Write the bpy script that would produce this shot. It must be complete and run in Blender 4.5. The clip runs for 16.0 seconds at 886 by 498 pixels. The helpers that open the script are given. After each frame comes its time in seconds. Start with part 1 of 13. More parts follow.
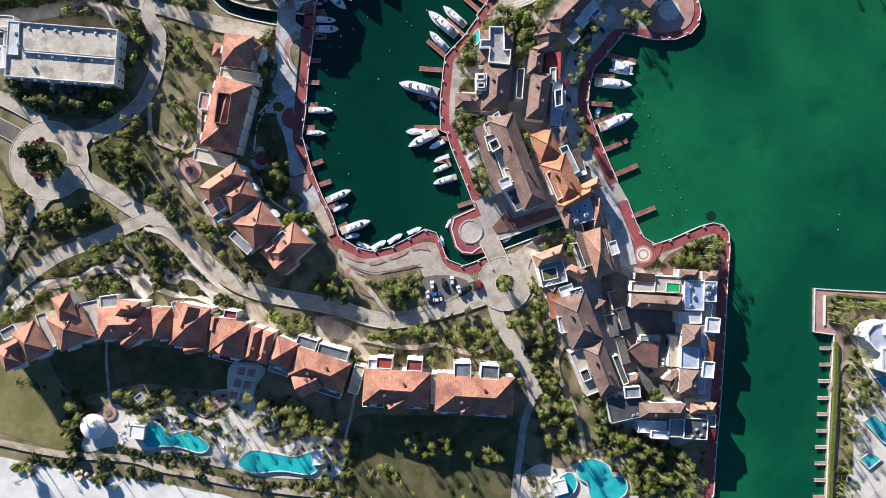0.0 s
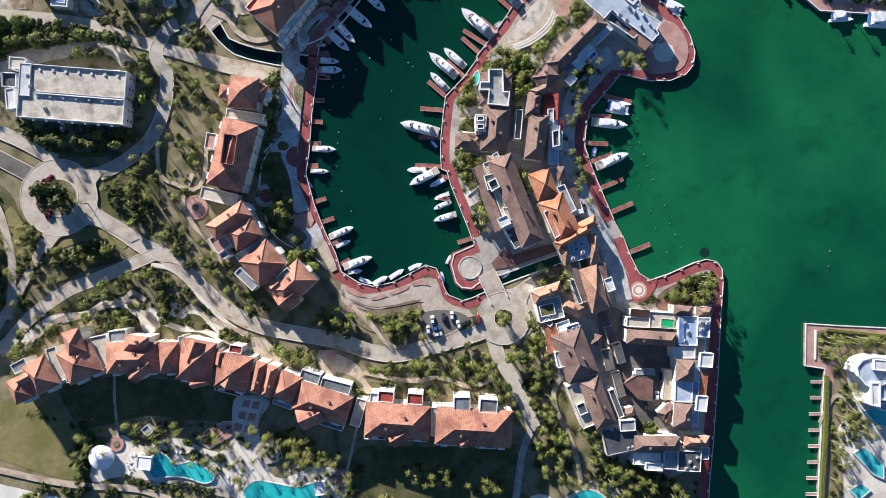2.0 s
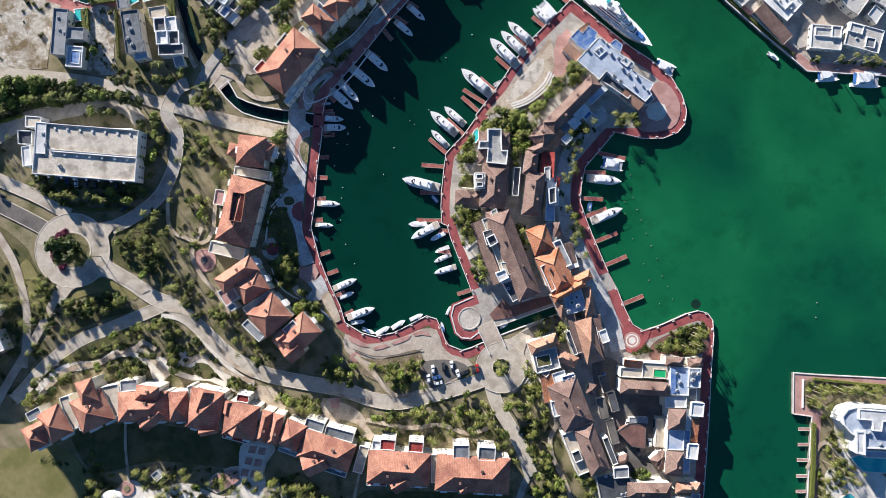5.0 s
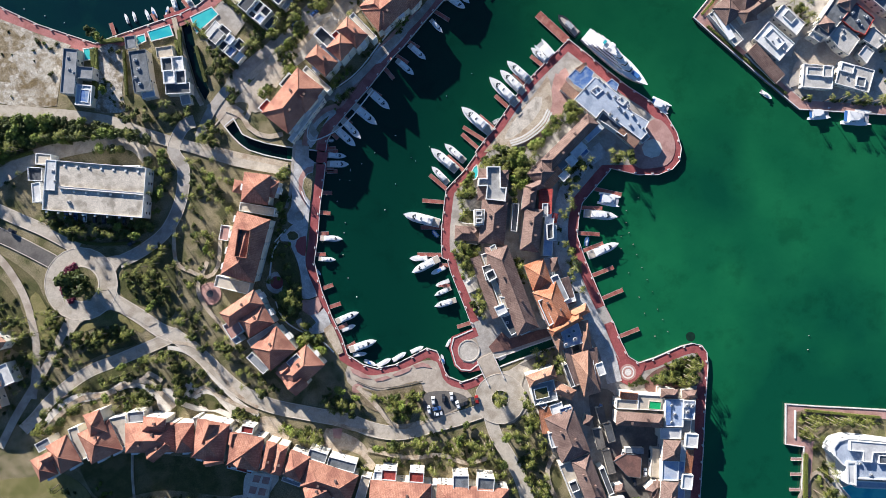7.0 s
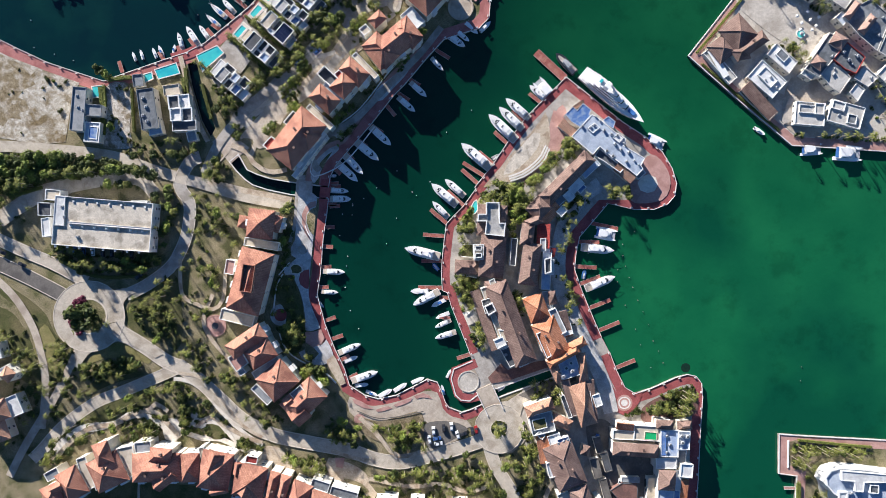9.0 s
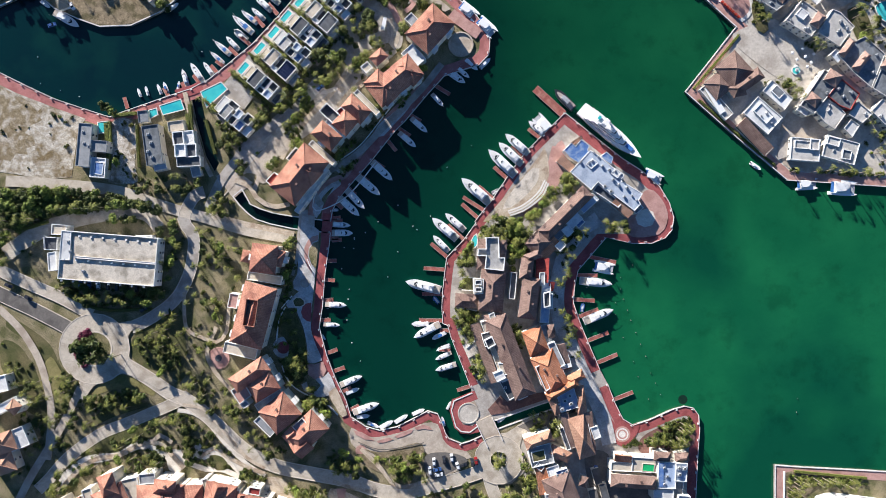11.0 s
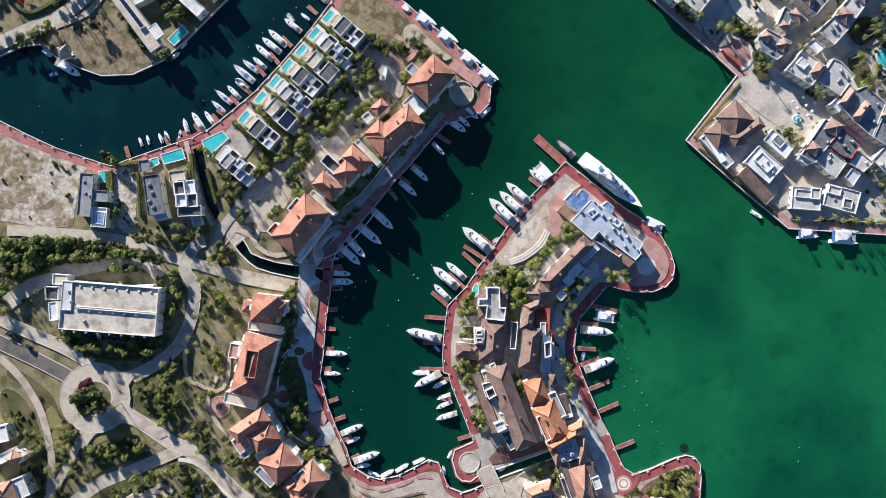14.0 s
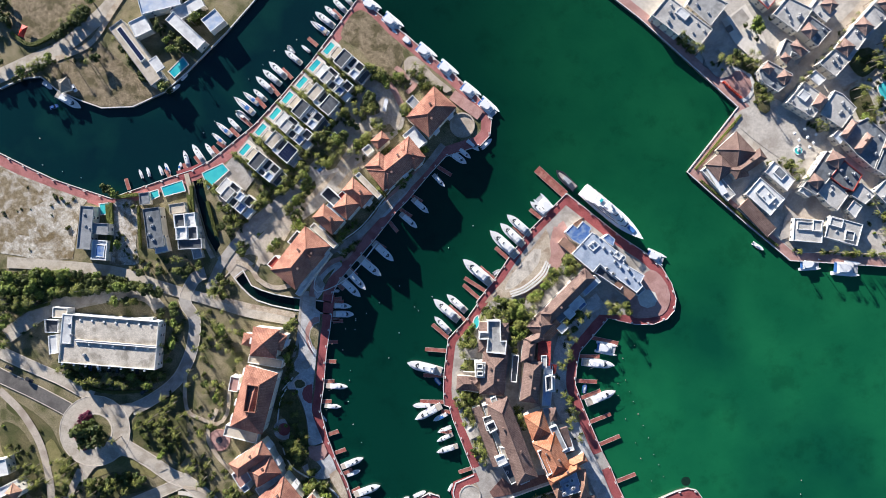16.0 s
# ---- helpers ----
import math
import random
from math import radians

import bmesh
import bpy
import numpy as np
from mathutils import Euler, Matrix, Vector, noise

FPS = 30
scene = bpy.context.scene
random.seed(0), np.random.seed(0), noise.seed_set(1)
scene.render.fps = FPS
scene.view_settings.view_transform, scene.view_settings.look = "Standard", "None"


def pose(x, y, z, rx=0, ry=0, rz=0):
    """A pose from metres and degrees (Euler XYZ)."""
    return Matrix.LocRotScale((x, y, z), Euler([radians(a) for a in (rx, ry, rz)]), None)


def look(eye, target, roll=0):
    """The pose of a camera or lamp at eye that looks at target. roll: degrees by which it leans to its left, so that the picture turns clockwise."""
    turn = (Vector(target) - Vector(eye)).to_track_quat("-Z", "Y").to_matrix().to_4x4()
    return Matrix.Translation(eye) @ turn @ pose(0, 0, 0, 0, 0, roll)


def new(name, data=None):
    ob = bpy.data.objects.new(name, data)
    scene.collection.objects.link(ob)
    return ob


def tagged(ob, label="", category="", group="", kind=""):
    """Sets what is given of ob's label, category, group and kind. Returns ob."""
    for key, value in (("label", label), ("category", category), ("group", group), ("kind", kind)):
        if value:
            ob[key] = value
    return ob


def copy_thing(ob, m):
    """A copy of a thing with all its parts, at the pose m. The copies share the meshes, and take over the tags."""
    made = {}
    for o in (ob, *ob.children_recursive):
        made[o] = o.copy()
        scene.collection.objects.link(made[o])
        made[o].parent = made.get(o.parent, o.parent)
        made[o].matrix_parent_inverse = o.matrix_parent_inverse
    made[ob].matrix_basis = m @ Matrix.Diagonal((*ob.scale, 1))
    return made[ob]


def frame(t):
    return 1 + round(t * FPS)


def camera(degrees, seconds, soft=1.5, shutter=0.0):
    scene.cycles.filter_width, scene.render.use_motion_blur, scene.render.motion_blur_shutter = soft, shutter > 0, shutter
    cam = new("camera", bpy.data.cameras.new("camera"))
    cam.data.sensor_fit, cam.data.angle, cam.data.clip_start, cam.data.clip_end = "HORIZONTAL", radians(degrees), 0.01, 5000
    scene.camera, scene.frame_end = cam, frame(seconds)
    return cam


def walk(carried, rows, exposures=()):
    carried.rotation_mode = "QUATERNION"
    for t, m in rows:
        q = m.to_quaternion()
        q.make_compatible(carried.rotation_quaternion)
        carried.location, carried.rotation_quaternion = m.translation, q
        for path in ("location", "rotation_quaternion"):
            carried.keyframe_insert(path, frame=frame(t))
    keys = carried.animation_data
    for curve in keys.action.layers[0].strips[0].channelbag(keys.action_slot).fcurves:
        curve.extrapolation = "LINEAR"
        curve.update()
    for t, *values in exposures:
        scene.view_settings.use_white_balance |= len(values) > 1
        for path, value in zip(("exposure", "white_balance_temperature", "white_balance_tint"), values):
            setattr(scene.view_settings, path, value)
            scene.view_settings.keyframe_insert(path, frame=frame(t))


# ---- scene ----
cam = camera(72.0, 16.0, 0.68)
PATH = [
    (0, -2.47, 3.86, 299.28, -0.677, -0.550, -0.029),
    (0.5, -2.55, 8.16, 301.10, -0.645, -0.559, -0.001),
    (1, -2.63, 12.47, 302.92, -0.613, -0.566, 0.026),
    (1.5, -2.71, 16.78, 304.74, -0.579, -0.573, 0.051),
    (2, -2.78, 21.09, 306.56, -0.545, -0.578, 0.076),
    (2.5, -2.85, 25.39, 308.34, -0.510, -0.583, 0.099),
    (3, -2.92, 29.67, 310.12, -0.475, -0.587, 0.121),
    (3.5, -2.98, 33.95, 311.90, -0.438, -0.589, 0.142),
    (4, -3.04, 38.22, 313.67, -0.402, -0.591, 0.162),
    (6.5, -3.30, 59.61, 322.66, -0.207, -0.585, 0.246),
    (7, -3.35, 63.88, 324.47, -0.166, -0.581, 0.259),
    (7.5, -3.39, 68.14, 326.29, -0.124, -0.576, 0.271),
    (8, -3.43, 72.39, 328.11, -0.082, -0.570, 0.282),
    (8.5, -3.47, 76.63, 329.90, -0.039, -0.563, 0.292),
    (9, -3.50, 80.88, 331.57, 0.005, -0.555, 0.301),
    (11.5, -3.62, 102.50, 336.74, 0.234, -0.501, 0.329),
    (12, -3.63, 106.74, 336.89, 0.282, -0.487, 0.331),
    (12.5, -3.64, 110.94, 336.81, 0.330, -0.472, 0.332),
    (13, -3.65, 115.10, 336.63, 0.380, -0.456, 0.332),
    (13.5, -3.65, 119.23, 336.47, 0.429, -0.439, 0.331),
    (14, -3.65, 123.35, 336.33, 0.480, -0.422, 0.328),
    (14.5, -3.65, 127.47, 336.18, 0.531, -0.403, 0.325),
    (15, -3.64, 131.60, 336.02, 0.583, -0.383, 0.321),
    (15.5, -3.63, 135.74, 335.85, 0.636, -0.363, 0.315),
    (16, -3.61, 139.87, 335.71, 0.689, -0.341, 0.308),
]
walk(cam, [(t, pose(x, y, z, rx, ry, rz)) for t, x, y, z, rx, ry, rz in PATH], [(0.0, 1.26, 6390, 12), (16.0, 1.27, 6360, 12)])

# ---- light ----
AZ, EL = math.atan2(-0.55, 0.835), radians(16.5)
world = bpy.data.worlds.new("sky")
scene.world = world
world.use_nodes = True
wn = world.node_tree.nodes
sky = wn.new("ShaderNodeTexSky")
sky.sky_type, sky.sun_disc = "NISHITA", False
sky.sun_elevation, sky.sun_rotation = EL, AZ
sky.air_density, sky.dust_density, sky.ozone_density = 1.0, 0.1, 6.5
world.node_tree.links.new(sky.outputs[0], wn["Background"].inputs[0])
wn["Background"].inputs[1].default_value = 0.054
sun = new("sun", bpy.data.lights.new("sun", "SUN"))
sun.data.energy, sun.data.angle, sun.data.color = 5.0, radians(0.5), (1.0, 0.953, 0.88)
sun.matrix_world = look((0, 0, 400), (0 - 400 * math.sin(AZ) / math.tan(EL), 0 - 400 * math.cos(AZ) / math.tan(EL), 0))


# ---- materials ----
def surface(name, c1, c2, size=2.0, c3=None, size3=12.0, rough=0.8, bump=0.2, fine=0.0, local=False, spread=0.0, metal=0.0, coat=0.0):
    """Two colours mixed by a noise of that size in metres, a third in larger patches, a fine grain and a relief."""
    m = bpy.data.materials.new(name)
    m.use_nodes = True
    nt = m.node_tree
    N, L = nt.nodes, nt.links
    b = N["Principled BSDF"]
    if local:
        co = N.new("ShaderNodeTexCoord").outputs["Object"]
    else:
        co = N.new("ShaderNodeNewGeometry").outputs["Position"]

    def noise_at(scale, detail=4.0):
        n = N.new("ShaderNodeTexNoise")
        n.inputs["Scale"].default_value, n.inputs["Detail"].default_value = scale, detail
        L.new(co, n.inputs["Vector"])
        return n.outputs["Fac"]

    def ramp(fac, lo, hi):
        r = N.new("ShaderNodeMapRange")
        r.inputs["From Min"].default_value, r.inputs["From Max"].default_value = lo, hi
        L.new(fac, r.inputs["Value"])
        return r.outputs["Result"]

    def mix(fac, a, c):
        x = N.new("ShaderNodeMix")
        x.data_type = "RGBA"
        L.new(fac, x.inputs["Factor"])
        for k, v in ((6, a), (7, c)):
            if isinstance(v, tuple):
                x.inputs[k].default_value = (*v, 1)
            else:
                L.new(v, x.inputs[k])
        return x.outputs[2]

    n1 = noise_at(1 / size)
    col = mix(ramp(n1, 0.35, 0.65), c1, c2)
    if c3:
        col = mix(ramp(noise_at(1 / size3, 6.0), 0.48, 0.62), col, c3)
    if fine:
        f = N.new("ShaderNodeHueSaturation")
        L.new(ramp(noise_at(2.5, 2.0), 0.2, 0.8), f.inputs["Value"])
        r = f.inputs["Value"].links[0].from_node
        r.inputs["To Min"].default_value, r.inputs["To Max"].default_value = 1 - 1.5 * fine, 1 + 1.5 * fine
        L.new(col, f.inputs["Color"])
        col = f.outputs["Color"]
    if spread and local:
        f = N.new("ShaderNodeHueSaturation")
        r = N.new("ShaderNodeMapRange")
        r.inputs["To Min"].default_value, r.inputs["To Max"].default_value = 0.6, 1.4
        L.new(N.new("ShaderNodeNewGeometry").outputs["Random Per Island"], r.inputs["Value"])
        L.new(r.outputs["Result"], f.inputs["Value"])
        L.new(col, f.inputs["Color"])
        col = f.outputs["Color"]
    if spread:
        f = N.new("ShaderNodeHueSaturation")
        o = N.new("ShaderNodeObjectInfo")
        r = N.new("ShaderNodeMapRange")
        r.inputs["To Min"].default_value, r.inputs["To Max"].default_value = 1 - spread, 1 + spread
        L.new(o.outputs["Random"], r.inputs["Value"])
        L.new(r.outputs["Result"], f.inputs["Value"])
        L.new(col, f.inputs["Color"])
        col = f.outputs["Color"]
    L.new(col, b.inputs["Base Color"])
    b.inputs["Roughness"].default_value, b.inputs["Metallic"].default_value = rough, metal
    b.inputs["Coat Weight"].default_value = coat
    if rough >= 0.5:
        b.inputs["Specular IOR Level"].default_value = 0.18
    if bump:
        bp = N.new("ShaderNodeBump")
        bp.inputs["Strength"].default_value, bp.inputs["Distance"].default_value = bump, 0.1
        L.new(noise_at(3.0 / size), bp.inputs["Height"])
        L.new(bp.outputs["Normal"], b.inputs["Normal"])
    return m


def tiled_roof(name, c1, c2, c3):
    """Barrel tiles: courses up the slope and rolls along the eave from the metre UVs, with weathered patches."""
    m = surface(name, c1, c2, 1.6, c3, 7.0, 0.85, 0.0, 0.30, spread=0.10)
    nt = m.node_tree
    N, L = nt.nodes, nt.links
    b = N["Principled BSDF"]
    uv = N.new("ShaderNodeUVMap")
    sep = N.new("ShaderNodeSeparateXYZ")
    L.new(uv.outputs["UV"], sep.inputs[0])

    def wave(src, period):
        k = N.new("ShaderNodeMath")
        k.operation = "MULTIPLY"
        k.inputs[1].default_value = 2 * math.pi / period
        L.new(src, k.inputs[0])
        s = N.new("ShaderNodeMath")
        s.operation = "SINE"
        L.new(k.outputs[0], s.inputs[0])
        return s.outputs[0]

    rolls = N.new("ShaderNodeMapRange")
    rolls.inputs["From Min"].default_value, rolls.inputs["From Max"].default_value = -1, 1
    rolls.inputs["To Min"].default_value, rolls.inputs["To Max"].default_value = 0.87, 1.12
    L.new(wave(sep.outputs[0], 0.84), rolls.inputs["Value"])
    tint = N.new("ShaderNodeHueSaturation")
    L.new(rolls.outputs["Result"], tint.inputs["Value"])
    L.new(b.inputs["Base Color"].links[0].from_socket, tint.inputs["Color"])
    L.new(tint.outputs["Color"], b.inputs["Base Color"])
    add = N.new("ShaderNodeMath")
    add.operation = "ADD"
    L.new(wave(sep.outputs[0], 0.42), add.inputs[0])
    L.new(wave(sep.outputs[1], 0.55), add.inputs[1])
    bp = N.new("ShaderNodeBump")
    bp.inputs["Strength"].default_value, bp.inputs["Distance"].default_value = 0.35, 0.04
    L.new(add.outputs[0], bp.inputs["Height"])
    L.new(bp.outputs["Normal"], b.inputs["Normal"])
    return m


def water_surface(name, c1, c2, c3, size3, rough=0.08, ripple=0.25, wl=0.5):
    m = surface(name, c1, c2, 40.0, c3, size3, rough, 0.0)
    nt = m.node_tree
    N, L = nt.nodes, nt.links
    b = N["Principled BSDF"]
    b.inputs["IOR"].default_value = 1.33
    co = N.new("ShaderNodeNewGeometry")
    n = N.new("ShaderNodeTexNoise")
    n.inputs["Scale"].default_value, n.inputs["Detail"].default_value = wl, 6.0
    L.new(co.outputs["Position"], n.inputs["Vector"])
    bp = N.new("ShaderNodeBump")
    bp.inputs["Strength"].default_value, bp.inputs["Distance"].default_value = ripple, 0.2
    L.new(n.outputs["Fac"], bp.inputs["Height"])
    L.new(bp.outputs["Normal"], b.inputs["Normal"])
    return m


# South to north metres over which the painted sky sheen fades.
SHEEN_SPAN = (33.0, 236.0)


def deepen(m, dark, x0, x1):
    """The water, mottled by seaweed, darkens towards the enclosed western basin; a painted sky sheen pales it
    southwards and dims it northwards.
    """
    N, L = m.node_tree.nodes, m.node_tree.links
    b = N["Principled BSDF"]
    src = b.inputs["Base Color"].links[0].from_socket
    sep = N.new("ShaderNodeSeparateXYZ")
    L.new(N.new("ShaderNodeNewGeometry").outputs["Position"], sep.inputs[0])
    r = N.new("ShaderNodeMapRange")
    r.interpolation_type = "SMOOTHSTEP"
    r.inputs["From Min"].default_value, r.inputs["From Max"].default_value = x0, x1
    L.new(sep.outputs[0], r.inputs["Value"])
    x = N.new("ShaderNodeMix")
    x.data_type = "RGBA"
    L.new(r.outputs["Result"], x.inputs["Factor"])
    x.inputs[6].default_value = (*dark, 1)
    L.new(src, x.inputs[7])
    q = N.new("ShaderNodeMapRange")
    q.interpolation_type = "SMOOTHSTEP"
    q.inputs["From Min"].default_value, q.inputs["From Max"].default_value = SHEEN_SPAN
    q.inputs["To Min"].default_value, q.inputs["To Max"].default_value = 1.24, 0.74
    L.new(sep.outputs[1], q.inputs["Value"])
    v = N.new("ShaderNodeHueSaturation")
    darkpatch = N.new("ShaderNodeTexNoise")
    darkpatch.inputs["Scale"].default_value, darkpatch.inputs["Detail"].default_value, darkpatch.inputs["Roughness"].default_value = 0.045, 8.0, 0.7
    L.new(N.new("ShaderNodeNewGeometry").outputs["Position"], darkpatch.inputs["Vector"])
    w = N.new("ShaderNodeMapRange")
    w.interpolation_type = "SMOOTHSTEP"
    w.inputs["From Min"].default_value, w.inputs["From Max"].default_value = 0.50, 0.68
    w.inputs["To Min"].default_value, w.inputs["To Max"].default_value = 1.03, 0.80
    L.new(darkpatch.outputs["Fac"], w.inputs["Value"])
    k = N.new("ShaderNodeMath")
    k.operation = "MULTIPLY"
    L.new(q.outputs["Result"], k.inputs[0])
    L.new(w.outputs["Result"], k.inputs[1])
    L.new(k.outputs[0], v.inputs["Value"])
    L.new(x.outputs[2], v.inputs["Color"])
    L.new(v.outputs["Color"], b.inputs["Base Color"])
    return m


